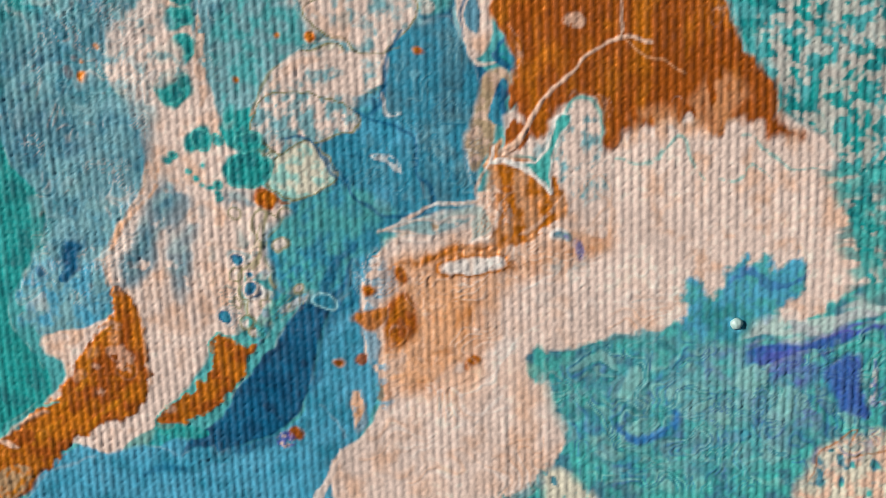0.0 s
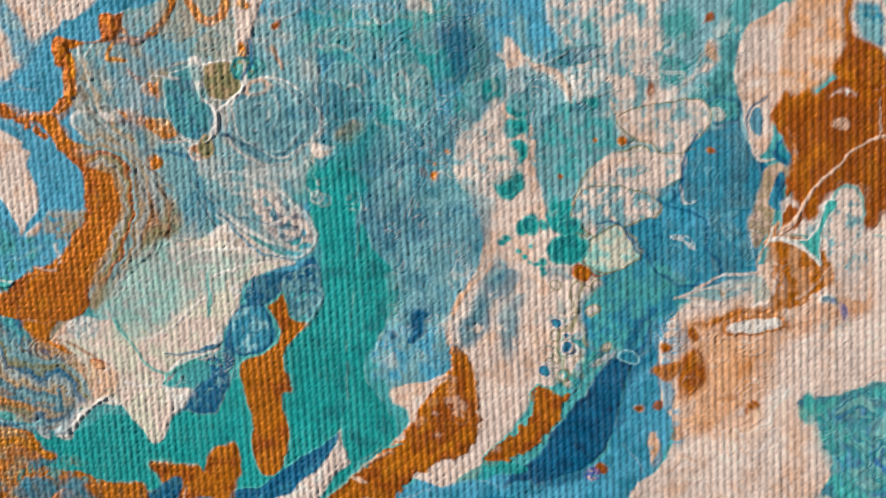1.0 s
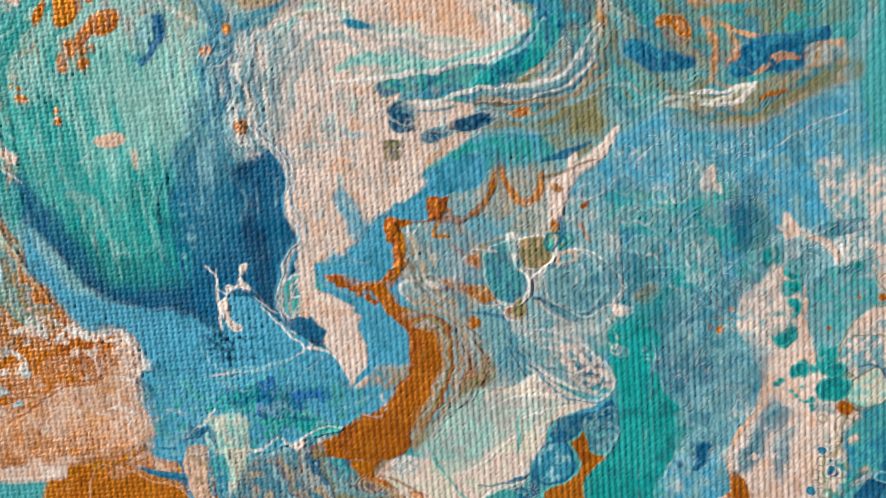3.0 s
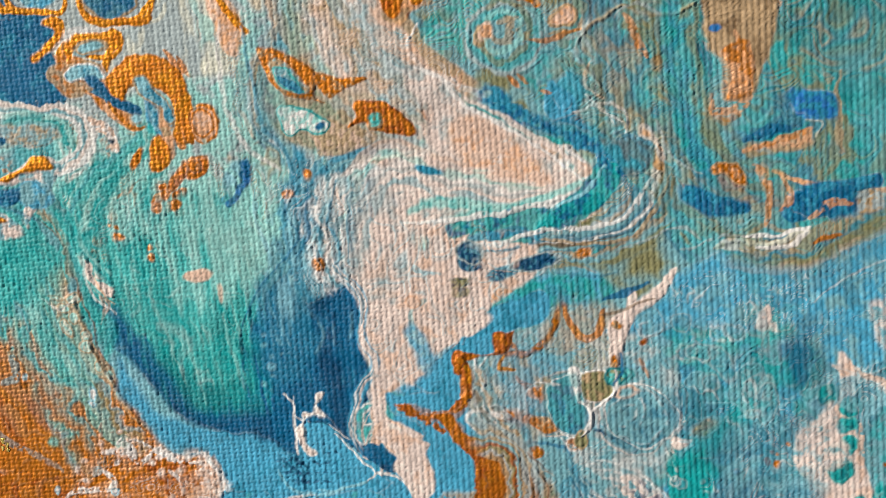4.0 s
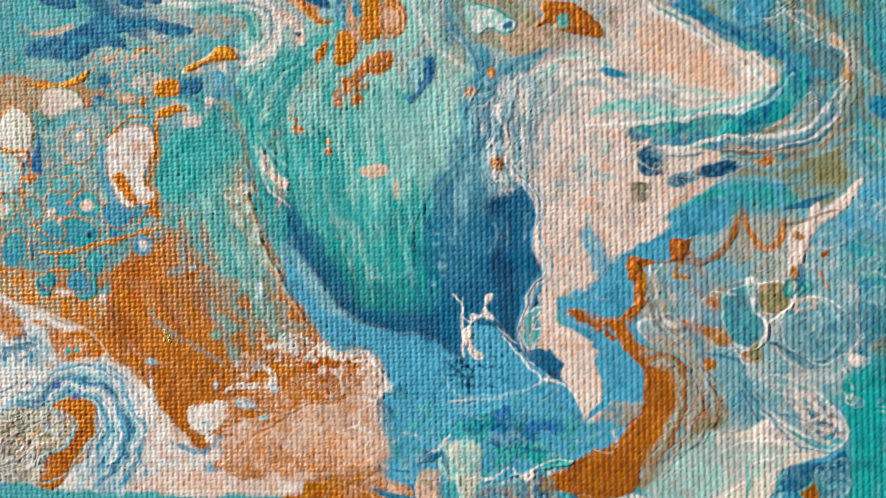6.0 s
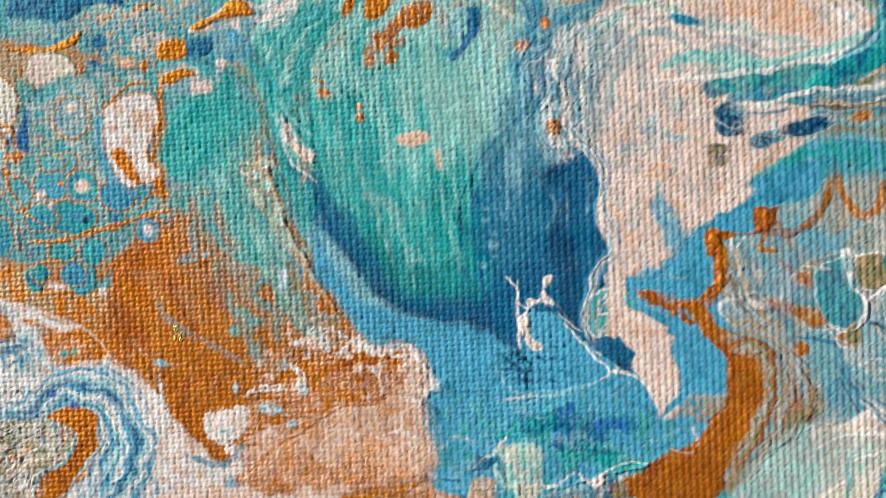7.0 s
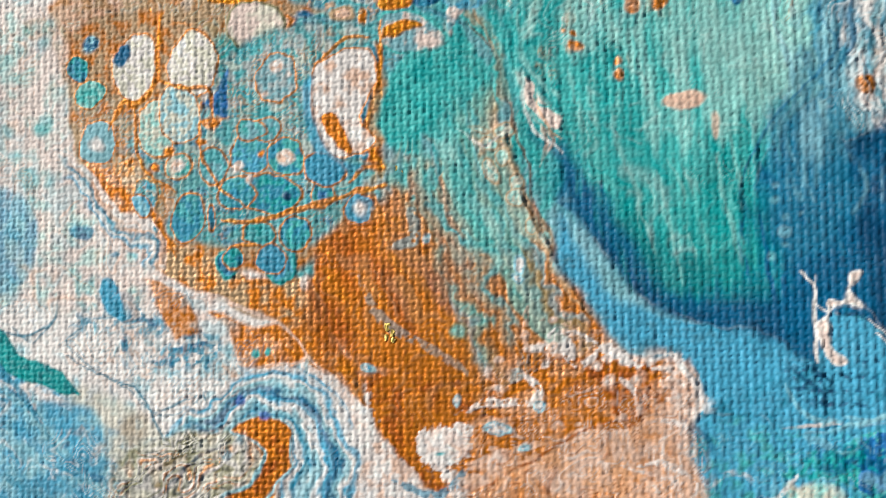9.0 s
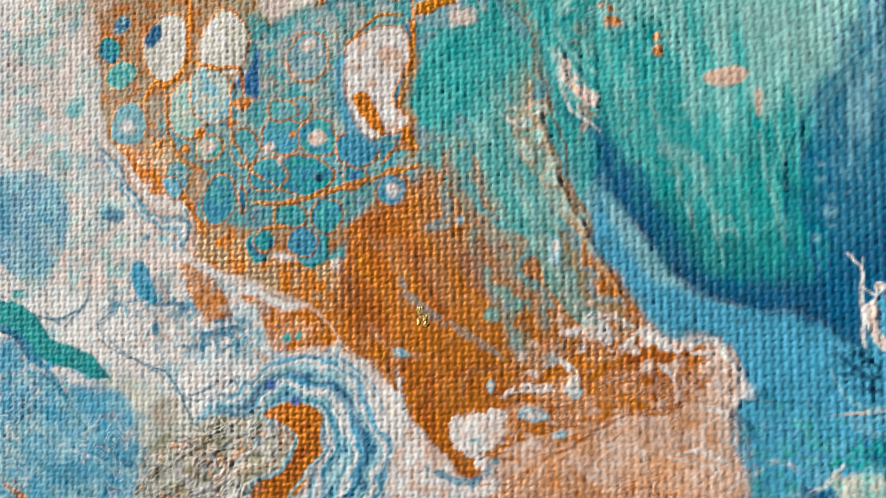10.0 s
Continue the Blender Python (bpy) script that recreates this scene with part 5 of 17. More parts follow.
crease((-28.4, -0.1, -25.2, 1.7, -23.1, 2), w=0.3, col='pine')
vein("white", 0.25, (-15.2, -2.8, -17.8, -3, -19.9, -4.1), a=0.7)
cell("pink", -12.2, -0.7, 1.11, 0.71, 30, a=0.9, mot=0.15)
vein("teal", 0.35, (-18.4, -5.2, -19.5, -6.2), a=0.8)
cell("deep", -17.4, -6.5, 0.51, 0.91, 0, a=0.8)
cell("blush", -16.4, -6.2, 0.51, 0.30, 0)
patch("sky", (-37.2, 0.7, -31.5, 0.2, -32.8, -2.4, -35, -4.6, -36.5, -3.5, -36.9, -1.4), mix=('pale', 0.4, 0.6))
patch("mist", (-33.8, -2.4, -31.6, -1.4, -30.7, -2.5, -32.9, -3.5, -34, -4.6), a=0.8)

# gold shore
patch("gold", (-43.7, -1.3, -38.9, -1.4, -37.1, -4, -37.8, -5.6, -39, -7.2, -36.4, -7.8, -33.9, -9.4, -33.7, -11.1, -35.2, -12.7, -36.7, -14.1, -38.5, -13.8, -39.4, -11.6, -41.5, -11.1, -44.7, -11.1), mix=('bronze', 0.4, 1.2))
patch("bronze", (-45.1, -15, -40.3, -16.1, -38.8, -17.2, -39.5, -19.2, -42.3, -19.5, -45.5, -19.5), mix=('peach', 0.4, 1))
patch("bronze", (-41.4, -10.5, -38.5, -13.3, -37.8, -15.5, -38.8, -17.2, -42, -17.2, -43.9, -13.8), mix=('gold', 0.4, 0.8))
patch("peach", (-40.8, 6.5, -37.7, 6.5, -36.3, 4.9, -36.5, 2.8, -38.6, 2.3, -41.1, 2.9), mix=('white', 0.5, 0.6))
patch("peach", (-43.2, 2.9, -37, 2.3, -36.8, -0.3, -39, -1.9, -43.7, -1.9), mix=('bronze', 0.4, 0.6))
patch("blush", (-37.5, -3, -36.1, -4.6, -34.1, -6.2, -34.2, -7.3, -36.3, -6.7, -37.7, -5.1), mix=('bronze', 0.4, 0.5))
vein("blue", 0.46, (-39.2, -4.3, -38.4, -3.7, -38.2, -4.6, -37.1, -4), a=0.9)
vein("deep", 0.71, (-37.4, -7.2, -35.3, -7.4, -33.2, -8.1, -32.6, -10, -31.8, -10.5), mix=('blue', 0.4, 0.4))
vein("deep", 0.81, (-34.6, -5.4, -33.1, -6.5, -33.2, -7.8), a=0.9)
vein("blue", 0.61, (-34, -4.6, -31.9, -4, -30.9, -5.1, -30, -6.7), a=0.8)
patch("blush", (-33.1, -6.2, -31.4, -5.1, -30.8, -7.3, -30.8, -10.5, -32.4, -11.1, -33, -8.3), mix=('peach', 0.4, 0.6))
patch("deep", (-32.8, -10, -31.5, -9.7, -31.6, -10.8, -32.4, -11.6), mix=('blue', 0.3, 0.4))
patch("blue", (-30.6, -7.8, -29.3, -8.4, -28.1, -10.5, -28.7, -11.6, -30, -10.5), mix=('pale', 0.3, 0.5))
patch("blush", (-37.9, -15.8, -35.4, -14.9, -33.3, -16.1, -31.9, -18.9, -30.6, -19.4, -31.5, -20.1, -33.1, -19.4, -35.6, -17.5, -37.2, -17.2), mix=('pink', 0.5, 0.8), rim='white', thick=0.05)
patch("blush", (-33.6, -13.3, -29.3, -12.2, -29.7, -13.8, -31.2, -16.1, -31.6, -18.3, -32.9, -17.2, -33.2, -14.9), mix=('tan', 0.4, 0.7), thick=0.04)
vein("blue", 0.81, (-37.8, -17.8, -38.2, -16.1, -37, -14.7, -34.2, -14.1, -33.6, -13.3, -30.9, -11.9, -28.7, -11.6), mix=('deep', 0.5, 0.5))
vein("blue", 0.61, (-33.2, -13.8, -33.3, -15.5, -32.9, -17.2), mix=('pale', 0.4, 0.5))
patch("peach", (-34.3, -11.6, -32.6, -10.5, -32.2, -12.2, -34.2, -13.3), mix=('white', 0.3, 0.5))
vein("grey", 0.25, (-31.6, -18.3, -30.3, -15.5, -28.9, -13.8), a=0.8)
cell("blue", -37.7, -14.1, 0.46, 0.51, 0, mot=0.2)
stream(('teal', 'deep', 'blue', 'teal', 'aqua'), 2.33, (-35.1, -17.8, -33.6, -19.4, -30.4, -20.3, -27.2, -20, -27, -17.7), w2=1.52)
stream(('aqua', 'teal', 'jade'), 1.32, (-37.4, -20, -35.4, -21.7, -29.5, -21.7, -26.1, -20, -26.6, -18.9), w2=0.71, a=0.8)
cell("blush", -29.0, -19.2, 0.71, 1.32, 0, a=0.7, mot=0.2)
vein("teal", 1.11, (-26.5, -17.7, -27.7, -19.4, -30.4, -20), mix=('deep', 0.4, 0.5))
patch("gold", (-29.4, -13.3, -27.7, -12.2, -25.6, -12.7, -26.8, -14.4, -28.4, -13.8), mix=('bronze', 0.4, 0.6))
patch("gold", (-25, -10.8, -22.9, -10.5, -20.2, -10, -19, -11.6, -19.9, -14.4, -22.5, -13.8, -24.7, -14.9, -26.8, -14.9, -24.1, -13.3), mot=0.15, ms=0.8, mix=('bronze', 0.5, 0.6))
vein("deep", 0.35, (-28.7, -11.6, -26.6, -11.1, -25, -11.4, -26.7, -12.7), a=0.8)
stream(('umber', 'slate', 'tan', 'olive', 'slate'), 2.02, (-31.3, -17.2, -29.5, -14.9, -26.3, -14.7, -22.6, -14.9, -18.9, -15.5), a=0.8)
patch("tan", (-30.4, -16.6, -28.5, -15.5, -25.9, -17.2, -28.8, -19.4, -30.3, -18.9), mix=('olive', 0.4, 0.7))
patch("slate", (-18.7, -11.6, -16.1, -11.1, -13.5, -12.7, -14.1, -14.9, -18.3, -14.9), mix=('grey', 0.5, 0.5), ang=10, st=3)
cell("pink", -16.9, -12.7, 0.51, 0.61, 0, a=0.8)
vein("deep", 0.46, (-14.6, -13.3, -16.8, -14.9, -19.5, -15.8, -21.6, -16.3), a=0.7)
vein("pale", 0.35, (-20.5, -16.1, -17.8, -15.2, -15.1, -13.8), a=0.7)
patch("bronze", (-25.4, -17.7, -23.8, -17.2, -18.4, -16.1, -16.9, -17.7, -19.6, -18.9, -21.7, -17.7, -23.4, -19.4, -25, -19.4), mix=('gold', 0.5, 0.8))
patch("bronze", (-23.9, -19.4, -20.7, -19.4, -19.8, -22.3, -24, -21.1), mix=('gold', 0.4, 0.6))
patch("slate", (-23.4, -18.9, -22.2, -17.7, -21.8, -19.4, -23.4, -20), mix=('teal', 0.4, 0.4))
vein("teal", 0.71, (-23.9, -19.4, -23.8, -21.7, -20.9, -23.4, -19.9, -25.1), mix=('slate', 0.4, 0.5))
vein("slate", 0.91, (-19.6, -18.9, -15.3, -18.3, -17.5, -19.4), mix=('umber', 0.5, 0.5))
patch("gold", (-13.3, -21.1, -8, -21.1, -7.5, -23.4, -13.4, -23.9), mix=('umber', 0.5, 0.6))
patch("slate", (-19.8, -22.3, -17.1, -21.1, -13.4, -22.2, -14.6, -25.1, -19.9, -25.1), mix=('umber', 0.5, 0.5))
patch("deep", (-19.2, -21.7, -18.1, -21.1, -18.8, -24), a=0.7)
patch("grey", (-14.4, -22.2, -11.2, -22.8, -10.3, -25.1, -14.6, -25.1), mix=('white', 0.5, 0.5))
speckle("teal", (-24.3, -17.2, -16.3, -16.6, -10.2, -22.2, -21, -24), share=0.3, size=0.5, a=0.7)
speckle("pine", (-32.7, -21.2, -25.1, -21.7, -16.5, -21.1, -8, -21.1, -7.6, -25.6, -33, -25.8), share=0.3, size=0.8, a=0.5)
patch("bronze", (-6.9, -18.8, -4.8, -18.8, -3.7, -19.4, -1.6, -21.1, -2.8, -24.5, -4.9, -25.1, -4.8, -22.2, -5.9, -20.5), mix=('rust', 0.4, 0.6), rim='jade')
patch("deep", (-7.5, -22.2, -5.3, -21.1, -4.9, -24.5, -7, -25.1), mix=('slate', 0.4, 0.5))
cell("deep", -2.5, -22.8, 1.52, 1.32, 0, mix=('slate', 0.4, 0.5))
patch("blush", (-43, -21.2, -39.2, -21.7, -38.4, -24.6, -42.8, -25.2), mix=('peach', 0.5, 0.6))
patch("olive", (-37.9, -19.5, -34.3, -21.2, -35.7, -25.2, -37.9, -25.2, -38.7, -22.3), a=0.7, mix=('teal', 0.5, 0.6))
speckle("bronze", (-41.4, 0.8, -37.2, 0.2, -33.1, -6.2, -36.3, -6.7, -39.4, -6.2), share=0.35, size=0.6, a=0.7)
speckle("white", (-40.8, 6.5, -36.3, 4.9, -36, 2.3, -38.3, 0.2, -41.4, 0.8), share=0.35, size=0.5, a=0.8)

# olive and teal marbling at the top
patch("mist", (-14.7, 49.3, -11.4, 51.4, -5.4, 51.3, -3.7, 47, -6.4, 44.3, -10.8, 44.9, -14.2, 46.5), mix=('jade', 0.5, 0.6))
stream(('mist', 'teal', 'grey', 'aqua', 'mist'), 5.1, (-0, 54.4, 1.7, 49.1, 0.1, 45.9, -3.2, 42.7, 0.1, 39.9, 5.6, 38.3), jitter=0.9, a=0.8)
stream(('slate', 'aqua', 'olive', 'slate', 'teal', 'aqua', 'mist'), 13.04, (6.4, 54.3, 7.1, 45.8, 7.7, 39.9, 10.5, 34.4, 15, 29.5), jitter=1.0, a=0.85)
stream(('aqua', 'slate', 'olive', 'teal', 'aqua'), 14.74, (22, 55.1, 19.8, 45.7, 23.7, 38.2, 19.8, 30.6, 24.3, 24), jitter=1.1, a=0.8)
stream(('teal', 'slate', 'aqua', 'slate'), 3.97, (9.7, 49, 10.1, 43.7, 9.9, 38.8, 12.1, 35.5, 15.9, 34.4, 19.6, 35.5), jitter=0.8, a=0.9, w2=2.27)
patch("pine", (17, 48.9, 28.4, 50.9, 28.8, 40.4, 23.6, 40.4, 22.5, 43.6, 19.2, 45.7), soft=0.6, a=0.6, mot=0.3, ms=1.5)
patch("tan", (10.6, 54.3, 19, 54.2, 17.6, 48.9, 17.2, 45.2, 15.6, 43.6, 15.2, 41.5, 13, 41.2, 13, 44.2, 11.3, 46.3, 11, 49.5), mix=('peach', 0.5, 0.8), soft=0.25)
patch("bronze", (12.9, 45.8, 15.3, 46.3, 15.4, 43.1, 14.6, 41.2, 13.3, 41.2, 13.8, 43.6), mix=('peach', 0.4, 0.6), a=0.9)
vein("bronze", 1.13, (11.7, 41.5, 11.5, 40.2, 12.6, 39.1, 13.6, 39.3), mix=('tan', 0.5, 0.5), a=0.85)
vein("teal", 1.02, (10.4, 53.2, 10.3, 49.5, 10.7, 47.4), a=0.9)
vein("aqua", 0.79, (7.6, 48.5, 9.7, 49, 10.2, 47.4, 11.9, 46.3, 14, 44.7), a=0.9)
patch("blue", (19.4, 40.9, 20.4, 41.7, 22.6, 41.2, 23.2, 39.3, 21.1, 38.8, 19.7, 39.3), mix=('sky', 0.4, 0.5))
vein("blue", 1.02, (13.7, 37.7, 15.8, 37.4, 18.5, 38), mix=('deep', 0.4, 0.5))
vein("deep", 0.91, (11, 36.1, 13.8, 35, 15.4, 33.3), a=0.7, mot=0.2)
vein("tan", 1.25, (14.8, 36.1, 18.5, 36.6, 21.1, 37.7), a=0.8, mix=('peach', 0.4, 0.5), mot=0.15)
vein("peach", 0.45, (17.5, 34.4, 19.1, 33.6, 21.3, 33.1), a=0.8)
vein("tan", 0.91, (16.4, 34.4, 17.1, 31.7, 18.2, 30.6), a=0.7, mot=0.2)
vein("tan", 0.57, (18.6, 33.9, 18.4, 30.6), a=0.6)
vein("tan", 0.79, (21.9, 43.6, 23.1, 41.5, 23.8, 36.1), a=0.6, mot=0.3)
patch("deep", (18.2, 30.6, 19.7, 32.5, 21.3, 32.3, 23.9, 33.4, 27.1, 33.9, 27.1, 32.6, 22.4, 31.4, 19.8, 29.5), mix=('blue', 0.5, 0.6))
stream(('tan', 'grey', 'peach'), 2.27, (23.5, 30.1, 25.1, 31.2, 29.2, 31.7), a=0.85)
vein("tan", 0.79, (20.8, 30.6, 22.9, 31.2, 25, 31.5), a=0.7, mot=0.2)
cell("bronze", 13.7, 33.6, 1.59, 1.25, -40, mix=('rust', 0.3, 0.5))
cell("slate", 14.1, 33.6, 0.51, 0.68, 30, a=0.9)
vein("bronze", 0.79, (11.6, 34.4, 13, 34.4), a=0.9, mot=0.2)
patch("deep", (8.7, 32.5, 10, 32.8, 11.1, 31.7, 12.2, 31.1, 14.9, 31.4, 13.9, 30, 11.7, 30.3, 9.5, 31.1), mix=('slate', 0.3, 0.5))
vein("cream", 0.57, (12.9, 27.2, 15, 27.5, 17.7, 27.3, 19.8, 28.4, 20.9, 28.7), thick=0.05)
vein("tan", 0.57, (15, 27.5, 16.6, 28.9, 19.3, 28.4), a=0.8)
vein("slate", 0.57, (16.7, 27.5, 19.3, 28.1), a=0.9)
vein("bronze", 0.79, (21, 27.3, 22.5, 27.9, 23.6, 28.4), a=0.85)
stream(('tan', 'olive', 'slate', 'tan'), 3.4, (12.9, 26.7, 18.9, 26.2, 24.1, 28.4, 29.3, 30.7), a=0.75, jitter=0.9)
vein("cream", 0.45, (12.3, 27, 15.1, 26.7), a=0.9)
vein("olive", 0.51, (18.9, 25.1, 22.1, 26.5, 25.2, 28.4, 29.3, 30.7), a=0.7)
patch("sky", (7.5, 23.2, 12.4, 26.1, 20, 25.1, 29.4, 29, 29.5, 25.7, 24.3, 24, 21.7, 21.7, 19, 21.7, 13.6, 21.6, 8.1, 19.3), a=0.6, soft=0.5, mix=('pale', 0.3, 1))
vein("white", 0.23, (21.2, 21.7, 24.3, 24, 29.5, 26.3), a=0.5)
vein("slate", 1.36, (24.3, 24, 24.9, 21.8, 26.6, 20.1), a=0.6, mot=0.25)
crease((0.1, 48, 2.2, 49.1, 3.8, 49.9, 5.4, 49.1, 8.1, 49, 10.2, 49.8), col='tan', w=0.4, h=0.07)
crease((0.6, 48, -0.5, 46.4, 0.1, 44.3, 1.5, 42.6, 0.9, 41.6, -1.5, 41.8), col='tan', w=0.3, h=0.06)
vein("bronze", 0.68, (4.3, 48.5, 4.9, 46.4, 5.5, 45.3), a=0.8, mot=0.15)
cell("blue", 4.4, 45.9, 0.51, 0.51, 0, a=0.8)
cell("bronze", 6.8, 44.5, 0.57, 0.79, -20, a=0.7, mot=0.15)
cell("blue", 12.1, 47.4, 0.45, 0.45, 0)
patch("blue", (9.2, 45.8, 10.3, 46.3, 11.1, 45.3, 10.3, 43.7, 9.2, 44.8), a=0.8, mot=0.1)
crease((12.3, 48.5, 14.4, 49, 17.1, 48.4), col='umber', w=0.2, a=0.5)
cell("aqua", -7.3, 47.3, 3.69, 3.40, 0, rim='grey', mix=('mist', 0.5, 0.6), rw=0.2)
cell("jade", -7.3, 47.3, 2.72, 2.38, 0, a=0.6, rim='mist', mot=0.15, ms=0.8)
cell("blush", -9.6, 47.5, 0.51, 0.68, 0, rim='tan')
cell("tan", -6.2, 47.8, 1.02, 1.13, 0, a=0.6, mot=0.2)
crease((-3.7, 45.4, -5.3, 44.3, -7, 44, -9.7, 44.9, -10.7, 46.5, -10.3, 49.2), col='pine', w=0.3)
patch("tan", (-7, 51.9, -4.8, 51.6, -4, 50.2, -5.4, 50, -6.7, 50.5), mix=('bronze', 0.5, 0.5))
patch("bronze", (-7, 51.6, -4.6, 51.3, -4.8, 50.3, -6.5, 50.5), mix=('rust', 0.4, 0.4))
patch("blush", (-3.2, 49.1, -1.6, 50.2, -0.5, 49.7, -1, 48.3, -2.9, 48.1), mix=('peach', 0.4, 0.5), rim='tan')
vein("tan", 0.45, (-3.2, 47.5, -0.5, 47.8, 0, 49.1), a=0.8)
vein("teal", 0.91, (-15.2, 48.2, -14.1, 49.3, -11.9, 50.3), a=0.7)
patch("bronze", (-19.6, 54.7, -12.5, 54.6, -13.6, 51.9, -15.8, 50.4, -16.9, 48.7, -18.6, 49.3, -19.1, 51.5), mix=('rust', 0.3, 0.8))
patch("peach", (-17.4, 51.5, -14.7, 52.2, -14.1, 50.9, -16.3, 49.8, -17.5, 49.3), a=0.8, mix=('tan', 0.5, 0.5), mot=0.1)
stream(('mist', 'slate', 'aqua'), 2.27, (-15.2, 49.3, -16.4, 47.1, -14.7, 44.4, -11.4, 42.7), a=0.8)

# the white comet
patch("blush", (-25.8, 52.6, -19.6, 53.6, -18.6, 49.3, -14.2, 46.5, -8.6, 42.1, -3.1, 38.3, 0.8, 35, 0.2, 33.3, -4.2, 31, -10.9, 30.4, -16.5, 31, -19.9, 29.3, -21.2, 23.5, -23.4, 24.6, -22.2, 28.1, -24.5, 29.2, -23.3, 33.8, -18.7, 34.9, -12.5, 33.8, -12, 34.9, -15.3, 38.3, -16.4, 40.5, -20.9, 42.7, -25.3, 46.1), soft=0.3, mix=('pink', 0.5, 1.4), thick=0.04)
patch("tan", (-25.2, 51.6, -19.6, 52.6, -16.4, 47.1, -8.6, 41.6, -10.9, 40.5, -15.3, 42.2, -23.1, 45.5), a=0.6, mix=('grey', 0.5, 0.8), ang=-25, st=3, soft=0.5)
patch("peach", (-12.5, 41.6, -8.6, 39.9, -3.7, 36.6, -3.1, 34.4, -8.6, 33.3, -11.4, 34.9, -12.5, 38.3), a=0.7, soft=0.6, mix=('blush', 0.5, 0.7))
stream(('grey', 'pink', 'tan', 'white', 'mist', 'blush', 'tan'), 9.64, (-25.2, 54.3, -20.8, 48.2, -14.7, 42.7, -7.5, 38.8, 0.2, 34.7), w2=3.4, a=0.8, jitter=0.8)
stream(('white', 'pink', 'mist', 'white', 'slate', 'blush', 'white'), 6.24, (1.3, 34.1, -3.6, 31.9, -8.6, 31.3, -14.2, 32.4, -18.8, 31.3, -21.1, 27.5, -22.9, 22.3), w2=3.4, a=0.8, jitter=0.6)
patch("blush", (-11.4, 38.8, -7.5, 38.8, -3.1, 36.1, -3.1, 34.1, -8.6, 33.3, -10.9, 35.5), soft=0.7, mix=('peach', 0.5, 0.7), a=0.85)
vein("white", 0.51, (-15.8, 48.7, -16.4, 47.1, -14.7, 44.4, -10.8, 42.7, -6.4, 40.5, -2.6, 37.7, 0.2, 35.5), thick=0.06)
stream(('teal', 'slate', 'deep', 'aqua'), 2.27, (-9.7, 42.1, -6.4, 39.4, -3.1, 38.3, 0.2, 38.3), a=0.9)
patch("blue", (-3.2, 42.7, -0.4, 43.7, 0.1, 41.6, -0.9, 39.9, -3.1, 39.4, -3.7, 41), mix=('pale', 0.4, 0.6))
vein("bronze", 0.57, (-7, 43.8, -5.9, 42.7), a=0.8)
patch("deep", (-3.1, 39.4, -0.9, 39.9, 1.2, 38.8, 0.2, 38, -2.6, 38.3), mix=('blue', 0.4, 0.4))
vein("white", 0.28, (0.1, 41, 2.3, 39.9, 2.9, 38.8), a=0.8)
patch("aqua", (-4.8, 45.9, -1, 46.4, -0.4, 43.7, -3.7, 42.7), mix=('mist', 0.5, 0.5), soft=0.3, a=0.8)
patch("deep", (1.8, 36.6, 4, 37.4, 5.6, 37.4, 6.5, 36.1, 5.7, 34.4, 4, 33.9, 2.4, 34.4, 1.3, 36.1), mix=('blue', 0.4, 0.5))
vein("white", 0.34, (5.6, 37.7, 6.7, 37.2, 7, 35.5, 6.5, 34.4), thick=0.06)
vein("bronze", 0.45, (6.7, 36.6, 7.3, 35), a=0.7)
cell("rust", 6.1, 38.0, 0.34, 0.34, 0)
patch("deep", (-4.7, 28.8, -3.1, 30.8, -0.9, 32.5, 1.3, 32.7, 1.3, 31.1, -0.9, 30.5, -3.6, 28.8), mix=('teal', 0.5, 0.6))
patch("teal", (-2, 31.6, -0.3, 33.3, 0.8, 32.7, 0.2, 31.1), a=0.8, mix=('aqua', 0.4, 0.4))
vein("slate", 1.7, (4.1, 32.2, 3, 30, 0.3, 28.8, -4.2, 28.2), mix=('grey', 0.5, 0.5), ang=10, st=3)
stream(('mist', 'tan', 'slate', 'mist', 'umber'), 2.83, (7.3, 34.4, 6.3, 31.1, 3, 28.8, -3, 27.7, -8.6, 27.6), a=0.85, w2=1.93, jitter=0.6)
vein("teal", 0.68, (-0.9, 35.5, -2, 33.8, -3.1, 33.3), a=0.6, mot=0.2)
vein("white", 0.91, (0.8, 34.4, -2, 32.5, -5.3, 30.8, -9.8, 30.2, -14.8, 30.1), a=0.9)
stream(('teal', 'deep', 'teal', 'aqua'), 1.93, (-12.8, 29, -9.8, 29.6, -5.8, 28.8, -3.1, 29.4), a=0.95, w2=1.25)
patch("deep", (-13.1, 29, -10.9, 29.6, -7, 29.1, -5.3, 28.2, -8.6, 27.9, -12, 28.5), mix=('teal', 0.5, 0.5))
vein("jade", 1.02, (-16.5, 31, -14.2, 31.3, -9.8, 30.7), a=0.7, mot=0.2, mix=('mint', 0.4, 0.5))
vein("mint", 1.36, (-17.6, 30.4, -14.3, 29.9, -8.6, 30.2, -4.2, 30.8), a=0.6, mot=0.2)
cell("navy", -10.6, 26.6, 1.36, 0.74, -5, rim='white', mix=('deep', 0.4, 0.4))
patch("navy", (-7.5, 26.2, -6.4, 26.8, -3.9, 27.1, -3.6, 26.5, -5.3, 25.8, -7.2, 25.5), rim='white', mix=('deep', 0.4, 0.4))
cell("navy", -11.5, 23.6, 0.79, 0.45, 20, a=0.7, mot=0.1, mix=('tan', 0.5, 0.3))
vein("tan", 0.34, (-12, 25.3, -9.8, 25.9, -8.6, 27.1), a=0.8)
cell("bronze", -0.5, 26.7, 0.51, 0.40, 0, rim='tan')
